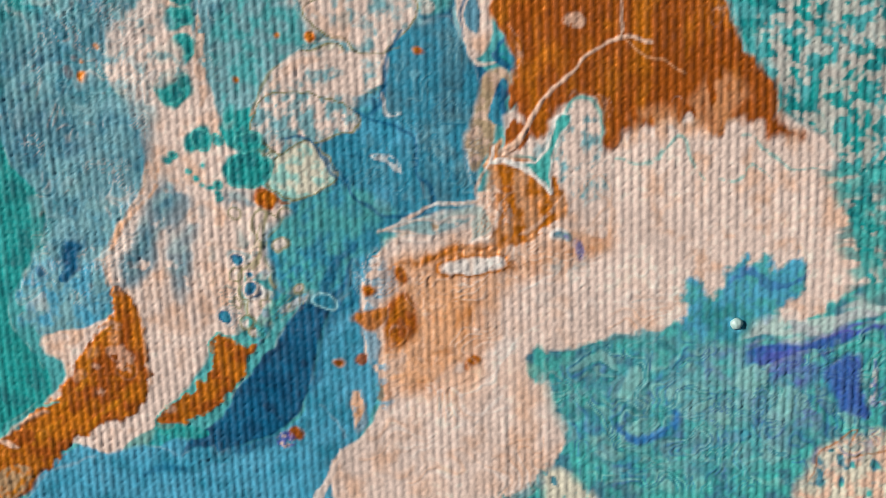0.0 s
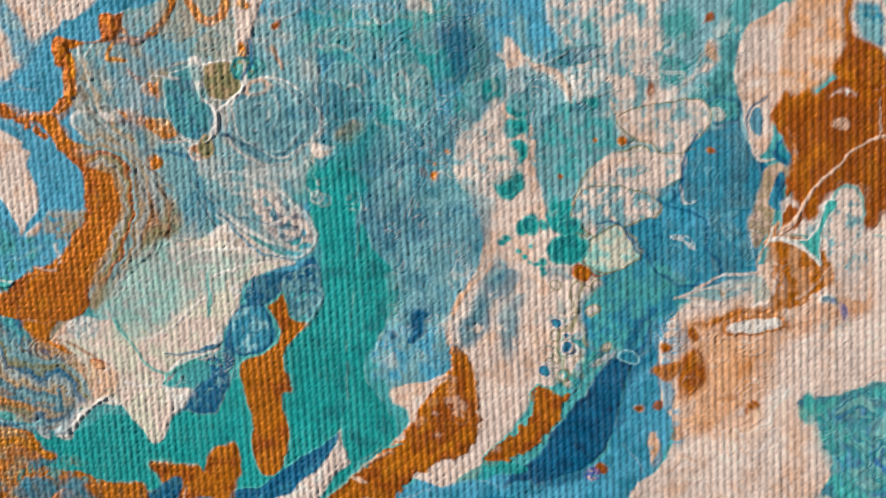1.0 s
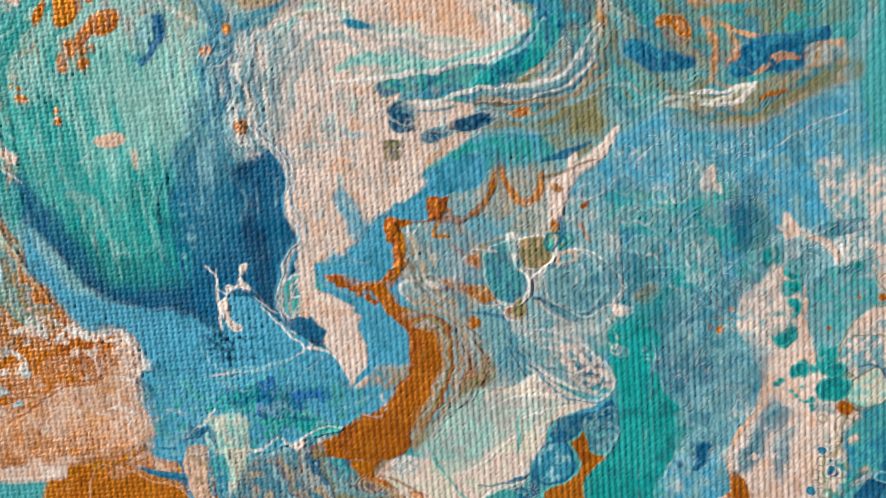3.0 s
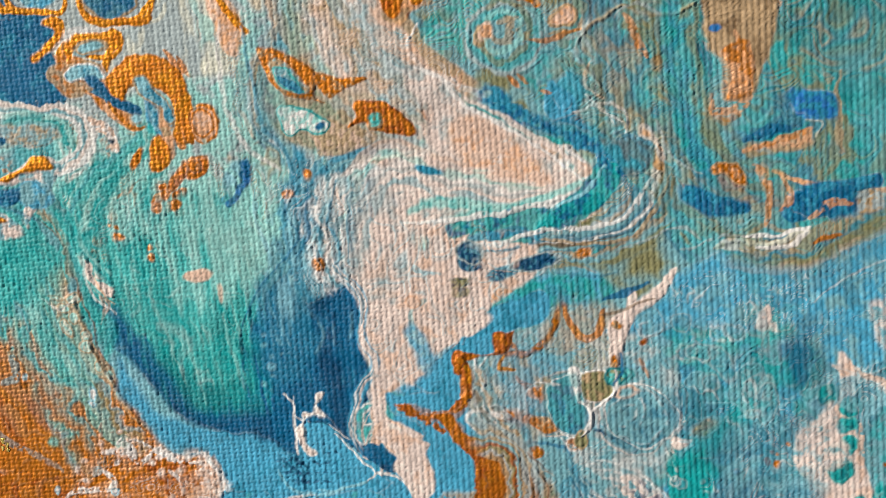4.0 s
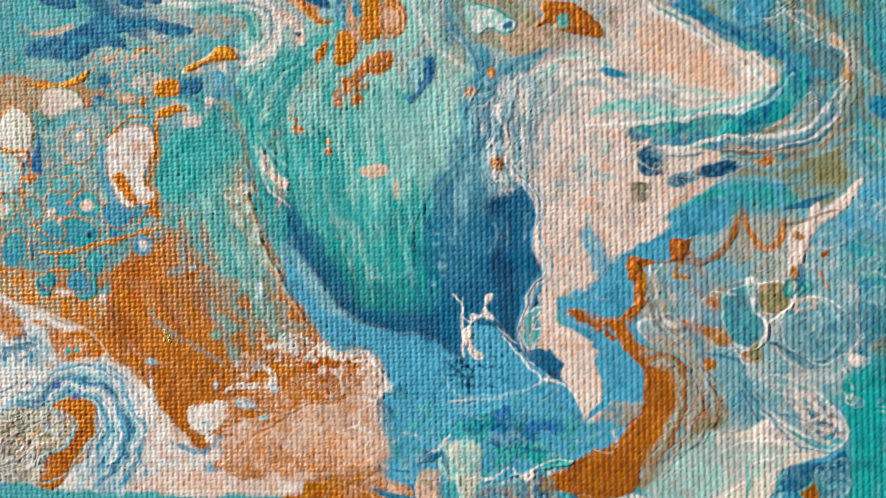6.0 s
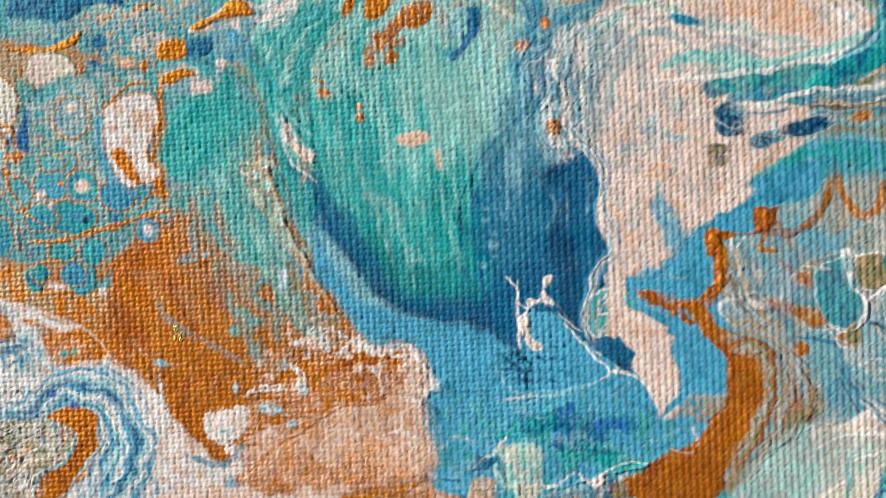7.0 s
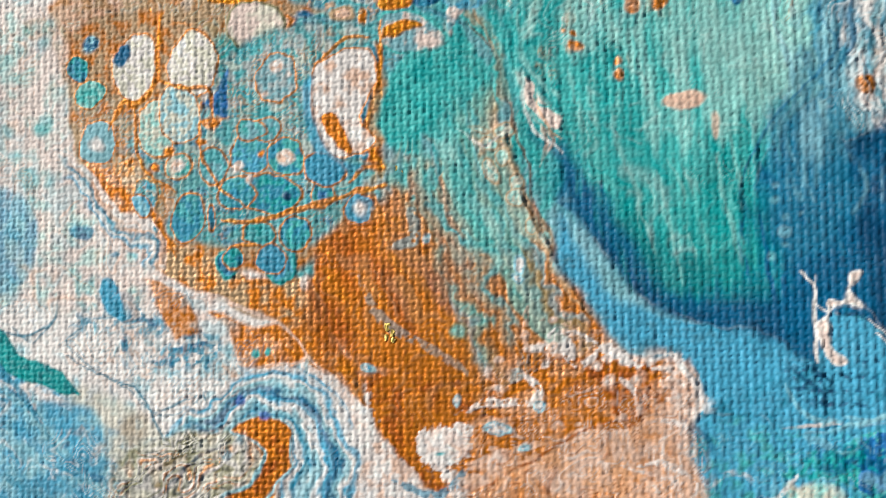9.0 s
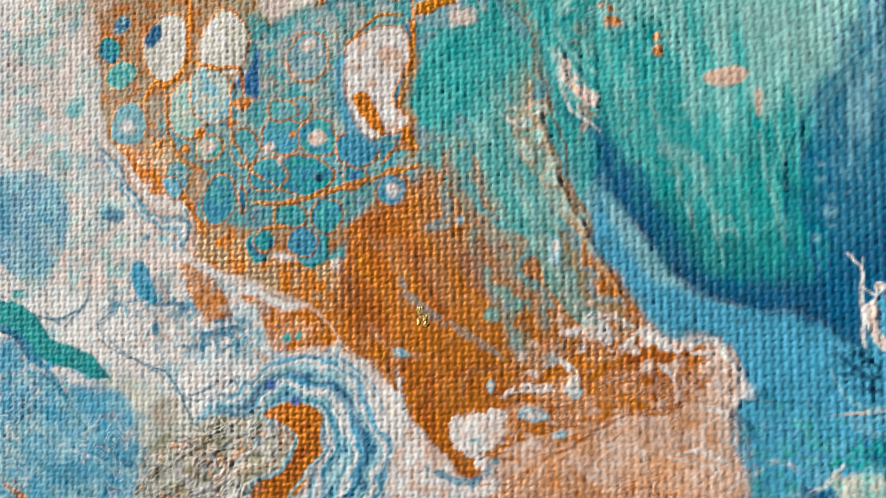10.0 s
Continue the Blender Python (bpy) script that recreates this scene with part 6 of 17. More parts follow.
vein("peach", 0.79, (-8.3, 23.1, -6.9, 23.9), a=0.9)
vein("white", 0.28, (-8.6, 22.8, -6.7, 23.4, -6.4, 24.3), a=0.8)
vein("tan", 0.28, (-3, 26, -0.2, 25.4, 1.1, 24.9), a=0.7)
vein("slate", 0.79, (-9.2, 25.3, -8.1, 25.9, -8.6, 24.8), a=0.8)
stream(('olive', 'mist', 'tan', 'teal', 'olive'), 2.61, (-4.1, 26.5, 0.3, 26.9, 4.1, 27.7, 7.9, 31.1), a=0.75, jitter=0.7)
patch("teal", (-8.6, 21.3, -5.3, 24.2, -1.9, 24.8, 1.4, 24.9, 2.6, 22.6, -0.2, 22, -3, 21.4, -6.4, 19.6, -9.8, 19), soft=0.6, a=0.85, mot=0.12, ms=1.2, mix=('sky', 0.5, 0.9))
patch("sky", (-14.3, 15.4, -11.5, 18.4, -8.6, 20.8, -5.2, 20.8, -8.6, 18.4, -12, 16.6, -12.6, 13.7, -15.5, 13.1, -19, 13.6, -16.7, 14.5), soft=0.25)

# pale strait, upper part
patch("pink", (-23.5, 23.5, -22.2, 28.1, -19.9, 29.8, -14.3, 29.9, -11.4, 28.2, -13.1, 25.3, -8.6, 24.8, -7.5, 23.7, -9.8, 21.3, -12, 19, -13.8, 16.6, -16.7, 14.8, -20.1, 14.2, -20.7, 11.8, -20.2, 9.4, -21.3, 10.6, -21.3, 14.1, -20.7, 16.5, -21.8, 19.4, -21.2, 21.2, -22.9, 22.9), soft=0.15, mix=('blush', 0.4, 1.2), thick=0.04)
cell("blush", -17.0, 21.9, 0.74, 0.68, 0, rim='tan', rw=0.1)
cell("blush", -13.3, 22.1, 0.51, 0.40, 0, a=0.8, rim='tan', rw=0.08)
vein("aqua", 0.79, (-16.3, 18.3, -15.8, 16.6, -14.9, 18.4, -15.2, 20.1), a=0.7, mot=0.1)
vein("mint", 0.4, (-17.4, 26.4, -16, 28.7, -14.3, 29.3), a=0.6)
cell("jade", -16.1, 28.4, 0.91, 0.68, 0, a=0.4, mot=0.2)
vein("slate", 0.34, (-20.6, 20, -21, 17.7, -20.4, 15.3, -20.7, 13), a=0.7)
vein("white", 0.34, (-21.2, 18.8, -20.7, 15.9, -20.1, 13), a=0.8)

# flowing veils left of the strait
stream(('mint', 'slate', 'mist', 'blue', 'grey'), 6.24, (-30.9, 51.6, -29.9, 46.1, -31.7, 41.7, -28.9, 37.2, -27.9, 31.5, -28, 26.9, -29.3, 22.2), a=0.75, jitter=0.8, w2=3.97)
stream(('blue', 'mist', 'slate', 'mist', 'blue', 'grey'), 6.8, (-16.5, 34.9, -21, 34.4, -24.5, 32.7, -25.7, 28.7, -24.6, 24.6, -23.5, 22.3), a=0.85, jitter=0.5, w2=3.4)
stream(('slate', 'blue', 'slate'), 1.93, (-27.2, 37.2, -27.9, 33.8, -26.8, 29.8, -27.5, 25.8, -28.7, 22.3), a=0.85, jitter=0.6)
crease((-26.1, 34.4, -25.6, 30.4, -26.9, 27.5), w=0.3, h=0.08, col='slate')
crease((-24.4, 33.2, -25.1, 28.7, -23.4, 24.6), w=0.3, h=0.08, col='slate')
crease((-29, 36.6, -28.2, 33.8, -29.4, 30.4), w=0.25, h=0.08, col='slate')
cell("pink", -38.9, 24.7, 1.25, 0.91, 25, mix=('blush', 0.4, 0.4))
cell("white", -26.4, 25.6, 0.79, 1.25, -10, thick=0.05)
cell("bronze", -26.3, 25.9, 0.45, 0.62, -10, mix=('peach', 0.4, 0.3))
vein("blush", 0.51, (-36.3, 25.1, -36.1, 22.2), a=0.7)
vein("blush", 0.51, (-32.9, 41.1, -31.8, 38.6), a=0.6)
speckle("blush", (-41.5, 26.2, -35, 28, -28, 28.6, -32.8, 23.4, -37.6, 21), share=0.2, size=0.5, a=0.5)
cell("pale", -30.9, 15.4, 0.40, 0.40, 0)
cell("pale", -32.2, 18.4, 0.34, 0.34, 0)
cell("pale", -30.2, 14.0, 0.23, 0.23, 0)
cell("pale", -31.5, 16.3, 0.23, 0.23, 0)
cell("pale", -39.6, 17.9, 0.17, 0.17, 0)
cell("blue", -33.3, 34.3, 0.91, 1.93, -15, mix=('mist', 0.4, 0.6))
cell("deep", -32.7, 35.2, 0.45, 1.25, -10, a=0.9)
cell("pale", -34.2, 33.8, 0.51, 1.47, -15, a=0.7)
cell("deep", -34.7, 32.4, 0.79, 0.45, 10, a=0.85)
patch("tan", (-31.6, 46.7, -27.6, 46.7, -23.1, 43.3, -19.8, 41.6, -21, 37.7, -27.8, 37.7, -30, 40, -31.1, 42.8), a=0.75, soft=0.4, mix=('olive', 0.5, 0.6))
patch("bronze", (-31.1, 47.3, -28.2, 46.4, -25.6, 44.4, -26, 42.2, -25.4, 41.7, -27.7, 42.5, -29.9, 43.6, -30.7, 45.6), thick=0.04)
patch("mist", (-29.9, 45.6, -27.9, 45.5, -26.8, 43.1, -26.3, 42.5, -28.2, 43.1, -29.6, 44.2), rim='jade', mix=('blue', 0.4, 0.4))
patch("bronze", (-25.9, 44.4, -23.1, 44.1, -20.6, 43.6, -23.1, 43, -24.8, 42.5), mix=('tan', 0.3, 0.4))
vein("deep", 0.68, (-29, 44.7, -27.9, 43.3), a=0.8)
patch("mint", (-29.4, 41.1, -27.7, 41.4, -25.4, 40.3, -24.3, 39.7, -24.9, 38.9, -27.2, 39.1, -28.6, 38.9), rim='jade', thick=0.04, mix=('white', 0.5, 0.4))
patch("bronze", (-22, 41.6, -20.3, 41.9, -18.7, 41.4, -17, 40.2, -16.3, 38.4, -18.7, 38.6, -20.4, 38.9, -21.2, 39.7, -22.6, 39.4, -22, 40.3), thick=0.04, mix=('rust', 0.4, 0.5))
cell("teal", -19.9, 39.4, 0.68, 0.51, 0)
cell("bronze", -15.0, 40.4, 0.68, 0.85, 30, a=0.9)
patch("tan", (-25.5, 40, -22.1, 39.4, -19.8, 38.3, -21, 37.2, -25.5, 36.6), mix=('blush', 0.4, 0.5), a=0.8)
patch("bronze", (-20.4, 35.8, -17.6, 36.5, -14.8, 36.3, -12.8, 35.1, -13.7, 34.5, -15.9, 35.2, -18.7, 35.4), thick=0.04)
cell("blue", -15.2, 35.2, 1.13, 0.51, -15, rim='mist')
cell("tan", -28.7, 33.3, 0.45, 0.57, 0, a=0.9)
cell("bronze", -27.0, 34.6, 0.45, 0.45, 0, a=0.7)
cell("bronze", -28.6, 33.2, 0.34, 0.45, 0, a=0.8)
patch("peach", (-35.9, 52.8, -34.2, 53.3, -32.6, 48.9, -33.3, 46.7, -34.4, 47.8, -35.5, 49.5), mix=('blush', 0.4, 0.4), soft=0.3)
vein("gold", 0.74, (-35.1, 53.3, -33.7, 50.6, -32.4, 48.6), a=0.9)
vein("blush", 1.47, (-30, 53.8, -29.5, 49.4), a=0.6, mot=0.1)
stream(('mint', 'jade', 'aqua', 'mint'), 1.7, (-27.4, 53.7, -27.8, 49.4, -27.6, 46.1), a=0.5)
crease((-31, 46.7, -31.6, 43.4, -30, 40), w=0.3, h=0.06, col='olive', a=0.4)

# blue islands with gold shores, upper edge
patch("deep", (-63.1, 55.4, -56.1, 54.7, -55.1, 51.9, -51, 50.7, -51.5, 48, -52.4, 46.6, -50.9, 42.6, -53.2, 42.2, -56.8, 42.6, -59.4, 43.8, -58.4, 46.3, -58.7, 49.7, -63.5, 49.8), mix=('blue', 0.2, 0.8), thick=0.03)
vein("gold", 0.79, (-56.1, 53.6, -55.4, 51.6, -53.3, 51.3, -50.4, 51.4, -50, 53.5), a=0.95)
vein("gold", 0.91, (-51, 50.7, -50.5, 49.6, -51.5, 48, -53, 46.9), a=0.95, mix=('bronze', 0.3, 0.4))
cell("slate", -45.4, 52.3, 2.72, 2.15, 0, mix=('deep', 0.5, 0.7))
vein("gold", 0.74, (-48.5, 54, -48.4, 51.3, -47, 50.2, -43.5, 50, -42, 51.5, -40.7, 53.9), thick=0.04)
vein("cream", 0.51, (-44.6, 50.1, -41.2, 50.1, -40, 51.7), a=0.7)
vein("gold", 0.96, (-51.3, 45.7, -50.6, 47.7, -48.2, 48.9, -45.3, 48.7, -45, 47.6, -46.3, 46.5, -48.3, 46.8), thick=0.04, mix=('bronze', 0.4, 0.4))
cell("mist", -48.2, 47.8, 1.93, 0.91, 8, mix=('blue', 0.4, 0.5))
vein("white", 0.68, (-53.7, 44.6, -51.2, 48, -48.2, 49.6, -44.1, 49.3), a=0.6)

# gold hooks
patch("peach", (-54.4, 47.3, -49, 46.8, -46.6, 44.5, -44.8, 42.3, -43, 40, -44.2, 39.4, -46.6, 41.1, -49, 43.4, -52.6, 43.9, -54.4, 45.6), mix=('bronze', 0.5, 0.5))
patch("sky", (-51.7, 45.9, -49.3, 46.2, -48.1, 44.8, -46, 42.8, -43.6, 41.7, -43.3, 40.7, -45.1, 41.4, -47.8, 43.1, -49.9, 44.8, -51.4, 45), mix=('pale', 0.5, 0.5), rim='deep', rw=0.1)
vein("deep", 0.69, (-49.3, 44.8, -46.6, 42.8, -43.9, 41.1), a=0.95)
patch("bronze", (-46.6, 44, -45.5, 45.7, -43.1, 46.8, -40.5, 46.3, -39, 44, -38.5, 41.8, -37.8, 39.5, -38.6, 38.1, -40.1, 38.4, -39.8, 40.6, -40.7, 42.9, -42.5, 44, -44.3, 43.4, -44.8, 42), thick=0.04, mix=('gold', 0.5, 0.8))
patch("sky", (-44, 44.8, -42.8, 44.9, -41.3, 42.3, -40, 40.9, -40.1, 39.5, -41.3, 40.6, -42.8, 42.6), mix=('deep', 0.35, 0.4), rim='tan')
patch("sky", (-42.8, 42.3, -41.6, 40.9, -41.2, 38.9, -42.1, 38.9, -42.7, 40.6), mix=('deep', 0.4, 0.4))
patch("bronze", (-42.7, 38.9, -40.9, 38.9, -40.3, 37.2, -41.2, 36, -42.7, 35.6, -42.3, 37.2), mix=('gold', 0.4, 0.5))
patch("peach", (-42.2, 41.2, -40.4, 39.5, -40, 37.5, -40.6, 36.6, -41.2, 38.9), a=0.8)
vein("tan", 0.52, (-44.8, 41.7, -43.6, 39.7, -42.7, 40), a=0.7)
cell("peach", -37.0, 40.2, 1.56, 1.61, 0, rim='bronze', mix=('bronze', 0.4, 0.4), rw=0.16)
vein("bronze", 0.69, (-39.8, 38.9, -39.3, 37.8, -39.8, 38.1), a=0.9)
vein("bronze", 0.92, (-44.3, 35.7, -43.6, 37.4), a=0.9, mix=('peach', 0.4, 0.4))
vein("bronze", 0.52, (-40.5, 47.1, -38.7, 44.9), a=0.8)
cell("bronze", -38.0, 35.8, 1.61, 0.92, 35, mix=('rust', 0.3, 0.4))
cell("bronze", -40.0, 34.4, 1.96, 0.52, 60, mix=('rust', 0.3, 0.4))
cell("bronze", -42.0, 32.5, 0.81, 0.46, 40, mix=('rust', 0.3, 0.4))
cell("bronze", -39.8, 32.8, 0.81, 0.46, 40, mix=('rust', 0.3, 0.4))
cell("bronze", -40.8, 31.8, 0.52, 0.40, 20, mix=('rust', 0.3, 0.4))
cell("bronze", -39.5, 31.3, 0.46, 0.46, 0, mix=('rust', 0.3, 0.4))
cell("bronze", -41.8, 33.7, 0.58, 0.46, 30, mix=('rust', 0.3, 0.4))

# teal drapery
patch("teal", (-54.9, 28.2, -52.5, 30.6, -51.3, 33.5, -48.9, 36.5, -46.5, 37.1, -44.7, 34.2, -46.5, 30.7, -46.4, 26.7, -45.2, 23.2, -47, 22.6, -49.4, 23.1, -50.6, 20.1, -51.8, 23, -53.1, 25.9), soft=0.5, mix=('jade', 0.5, 1.0), ang=80, st=2)
patch("teal", (-42.9, 33.1, -40.5, 30.3, -41.7, 27.4, -42.9, 28.5), a=0.8, soft=0.5, mix=('jade', 0.4, 0.6))
patch("teal", (-47.1, 30.7, -44.1, 30.2, -41.1, 27.4, -41.6, 23.3, -44.6, 23.2, -46.4, 26.7), a=0.6, soft=0.7, mot=0.2, ms=0.8, ang=80, st=3)
patch("teal", (-60.7, 25.1, -58, 28.1, -54.3, 28.8, -52.5, 25.9, -52.4, 23, -54.9, 22.3, -58.6, 21.9, -60.7, 22.1), mix=('jade', 0.35, 1), soft=0.25)
patch("jade", (-54.9, 23.5, -48.8, 21.9, -47.5, 17.2, -48.7, 14.8, -52.4, 18.2, -54.9, 20.5), a=0.7, soft=0.5, mix=('mist', 0.5, 0.6), ang=70, st=3)
patch("mist", (-57.9, 21.6, -53, 22.4, -50, 16.6, -52.3, 9.9, -54.8, 14.6), a=0.7, soft=0.6, mot=0.15, mix=('teal', 0.5, 0.7), ang=112, st=4)
stream(('mint', 'jade', 'teal', 'mint'), 2.65, (-53.2, 41, -50.8, 39.9, -49.5, 36.5, -51.3, 34.1, -52.5, 30.6, -51.9, 26.5, -50, 21.9), a=0.85, jitter=0.6, w2=1.38)
stream(('white', 'mist', 'pink'), 1.5, (-55.6, 40.4, -52, 41.6, -49, 39.9, -48.9, 37, -51.9, 34.7), a=0.8)
stream(('mint', 'teal', 'jade', 'mint', 'teal'), 4.04, (-44.7, 36, -42.9, 31.4, -44, 26.7, -41.6, 23.3), a=0.45, jitter=0.9)
crease((-50.7, 33, -51.3, 30, -50, 26, -48.2, 22.5), col='mint', w=0.4)
vein("pink", 0.81, (-50.6, 26.5, -49.1, 24.2, -47.6, 23.1), a=0.9, mix=('peach', 0.4, 0.4))
vein("pink", 0.4, (-50.7, 27.7, -50, 24.8), a=0.8)
cell("pine", -49.2, 35.6, 0.35, 0.58, 0, a=0.5)
vein("pale", 0.81, (-49.2, 37, -48.9, 35.3, -49.8, 34.1), a=0.7, mot=0.1)
vein("blush", 1.27, (-48.7, 40.8, -47.2, 39.1, -46.6, 37.4), a=0.9, mix=('mist', 0.4, 0.4))
cell("ink", -46.6, 38.5, 0.29, 0.17, 0)
vein("peach", 0.52, (-46.5, 32.8, -44.7, 33.7, -44.4, 34.5), a=0.8)
vein("peach", 0.46, (-50.4, 32.1, -48.3, 33), a=0.6)
cell("peach", -46.5, 31.0, 0.46, 0.46, 0, a=0.7)
cell("bronze", -46.6, 28.7, 0.35, 0.35, 0)
cell("peach", -42.8, 27.4, 0.63, 0.63, 0)
cell("bronze", -42.8, 27.4, 0.29, 0.29, 0)
vein("peach", 0.4, (-46.8, 33, -46.4, 28.4), a=0.4)
patch("tan", (-55.6, 40.4, -52.3, 40.7, -51.4, 39.3, -53.2, 38.1, -55.6, 38.4), a=0.8, mix=('mist', 0.4, 0.4))
vein("teal", 1.15, (-52, 41, -50.9, 39.9, -51, 37.9), a=0.8)
patch("mist", (-54.9, 22.3, -51.8, 23, -50.6, 21.8, -52.4, 21.2, -54.3, 21.7), a=0.8)
cell("tan", -51.3, 22.5, 0.69, 0.58, 0, rim='white')
cell("white", -54.2, 23.3, 0.69, 0.29, 0, a=0.8)
vein("olive", 0.29, (-55.5, 22.9, -54.3, 22, -52.4, 21.8), a=0.7)

# islands at the left
lace(('mist', 'white', 'deep', 'tan', 'blue'), (-77.2, 48.3, -59.9, 48.4, -56.2, 41.5, -52.5, 36.4, -61.1, 33.9, -77.3, 32.9), scale=2.2, levels=7, w=0.13, a=0.4, h=0.03, ang=-20, st=2.5)
lace(('tan', 'white', 'blue', 'peach'), (-77.3, 36.5, -58.6, 35.7, -58, 28.7, -66, 27.3, -77.4, 27.5), scale=1.5, levels=6, w=0.12, a=0.35, h=0.03)
patch("deep", (-59.6, 49.6, -52.6, 49.6, -51.1, 45, -50.8, 43.3, -53.2, 42.4, -55.6, 43, -58.6, 43.8, -59.6, 45.5), mix=('blue', 0.2, 0.8), thick=0.03)
vein("white", 0.58, (-58, 43.2, -55.6, 42.4, -52.6, 42.3, -50.8, 42.8), a=0.7, mot=0.2)
stream(('deep', 'mist', 'blue', 'mist', 'deep'), 6.34, (-75.9, 48.3, -69.7, 45.4, -64.8, 42.6, -59.8, 39.7), a=0.8, jitter=1)
patch("deep", (-67.2, 46, -63.5, 44.3, -61.7, 42, -62.9, 40.9, -65.4, 42.3, -67.8, 44.3), mix=('blue', 0.4, 0.6))
cell("deep", -61.1, 42.2, 0.92, 0.69, -30)
stream(('grey', 'mint', 'white', 'mist'), 5.19, (-66, 49.5, -62.3, 44.9, -58.6, 42.1, -53.2, 41.6), a=0.8, jitter=0.8)
vein("deep", 1.38, (-63.2, 47.2, -61.7, 45.5, -61.1, 44.4), a=0.7, mot=0.1)
patch("deep", (-74.7, 43.6, -71.6, 43.1, -69.7, 41.3, -71, 40.7, -73.5, 41.9), mix=('blue', 0.4, 0.6))
cell("bronze", -71.0, 43.4, 0.52, 0.81, 0, a=0.6)
patch("deep", (-69.7, 38.7, -66.6, 40.5, -64.1, 40, -59.8, 39.7, -57.4, 39.2, -59.2, 38.3, -62.3, 39.1, -65.4, 38.5, -64.1, 37, -67.9, 37, -69.1, 35.8, -72.3, 36, -71, 37.8), mix=('blue', 0.3, 0.6))
stream(('mist', 'grey', 'mint', 'mist'), 2.88, (-74.8, 34.2, -68.5, 36.1, -62.3, 36.2, -56.2, 38.1), a=0.6)
patch("deep", (-74.8, 37.1, -71.6, 38.1, -70.4, 36.3, -74.8, 35.7), mix=('blue', 0.4, 0.5))
vein("peach", 0.81, (-74.1, 38.3, -71.6, 38.5, -69.7, 39), a=0.6, mot=0.2)
vein("gold", 0.58, (-63.5, 36.5, -61.7, 36.8), a=0.7)
patch("pink", (-58, 34.5, -56.8, 35.7, -53.8, 36.9, -51.9, 36.4, -52.5, 34.7, -54.3, 32.3, -55.5, 29.9, -55.5, 32.8, -54.3, 34.6), mix=('mist', 0.5, 0.6))
patch("gold", (-58, 35.1, -56.8, 35.7, -55.6, 36, -54.7, 37, -53.5, 37.1, -52.7, 36.1, -54.3, 35.6, -56.2, 35.2, -57.7, 34.7), thick=0.04, mix=('bronze', 0.3, 0.4))
cell("sky", -54.6, 33.4, 2.08, 1.50, 0, mix=('mist', 0.5, 0.5))
patch("bronze", (-60.8, 33.6, -58.6, 33.9, -58.1, 33.1, -58.6, 32.1, -60.8, 32), mix=('gold', 0.4, 0.4))
patch("deep", (-58.1, 33.8, -56.5, 34, -56.3, 32.7, -57.7, 32.2, -58.2, 32.8))
crease((-57.7, 32.2, -55.5, 31.4, -54.3, 30.8), col='slate')
vein("slate", 0.23, (-54.6, 34.6, -53.7, 33.8), a=0.8)
cell("mist", -58.6, 30.3, 2.88, 1.50, -10, rim='jade', mix=('jade', 0.4, 0.4))
patch("gold", (-61.1, 30.2, -59.5, 31, -57.7, 30.9, -57.5, 30.5, -59.2, 30, -60.7, 29.8), mix=('bronze', 0.4, 0.4))
cell("pink", -57.1, 29.6, 1.04, 0.46, -10)
vein("gold", 0.69, (-74.8, 33, -71, 33.1, -68.8, 34, -68.2, 34.6), thick=0.04)
cell("pink", -71.0, 31.0, 2.42, 1.96, 0, rim='tan', mix=('cream', 0.4, 0.7))
vein("olive", 0.23, (-72.3, 32.4, -69.8, 32.2, -68.2, 30.8, -69.8, 28.9), a=0.5)
cell("blush", -69.1, 29.0, 0.69, 0.40, 0)
cell("deep", -66.5, 33.8, 0.58, 0.69, 0)
cell("deep", -66.9, 31.9, 0.58, 0.29, 0)
cell("peach", -64.1, 31.9, 0.92, 0.58, 0, a=0.8, mix=('pink', 0.5, 0.4))
cell("pink", -61.7, 33.6, 1.96, 0.81, 10, a=0.7, mot=0.1)
vein("peach", 0.58, (-67.9, 31.1, -65.4, 31.9), a=0.8)
vein("gold", 0.46, (-67.3, 29.8, -66, 30), a=0.8)
cell("bronze", -62.6, 31.8, 0.35, 0.58, 0, a=0.7)
cell("blush", -68.5, 27.2, 0.63, 0.63, 0, a=0.8, rim='bronze')
vein("peach", 0.29, (-65.1, 29.7, -62.9, 30.3, -62.3, 31.5), a=0.7)
cell("bronze", -64.8, 29.6, 0.29, 0.29, 0)
cell("pale", -66.0, 29.3, 1.15, 0.81, 0, a=0.5, mot=0.1)
vein("bronze", 0.52, (-71.7, 27.7, -71, 26.5, -71.7, 23.5, -73, 22.6), a=0.7, mix=('tan', 0.4, 0.4))
patch("deep", (-74.8, 25.2, -72.3, 26.5, -71.7, 24.7, -73, 23.8, -74.9, 23.4), mix=('blue', 0.4, 0.4))
speckle("peach", (-67.2, 36.7, -57.4, 37.5, -58, 33.4, -66, 30.2, -69.8, 33.1), share=0.28, size=0.45, a=0.7)
speckle("blue", (-69.7, 36.1, -58.6, 33.9, -58.6, 28.1, -67.3, 26, -72.3, 28.3), share=0.25, size=0.5, a=0.6)

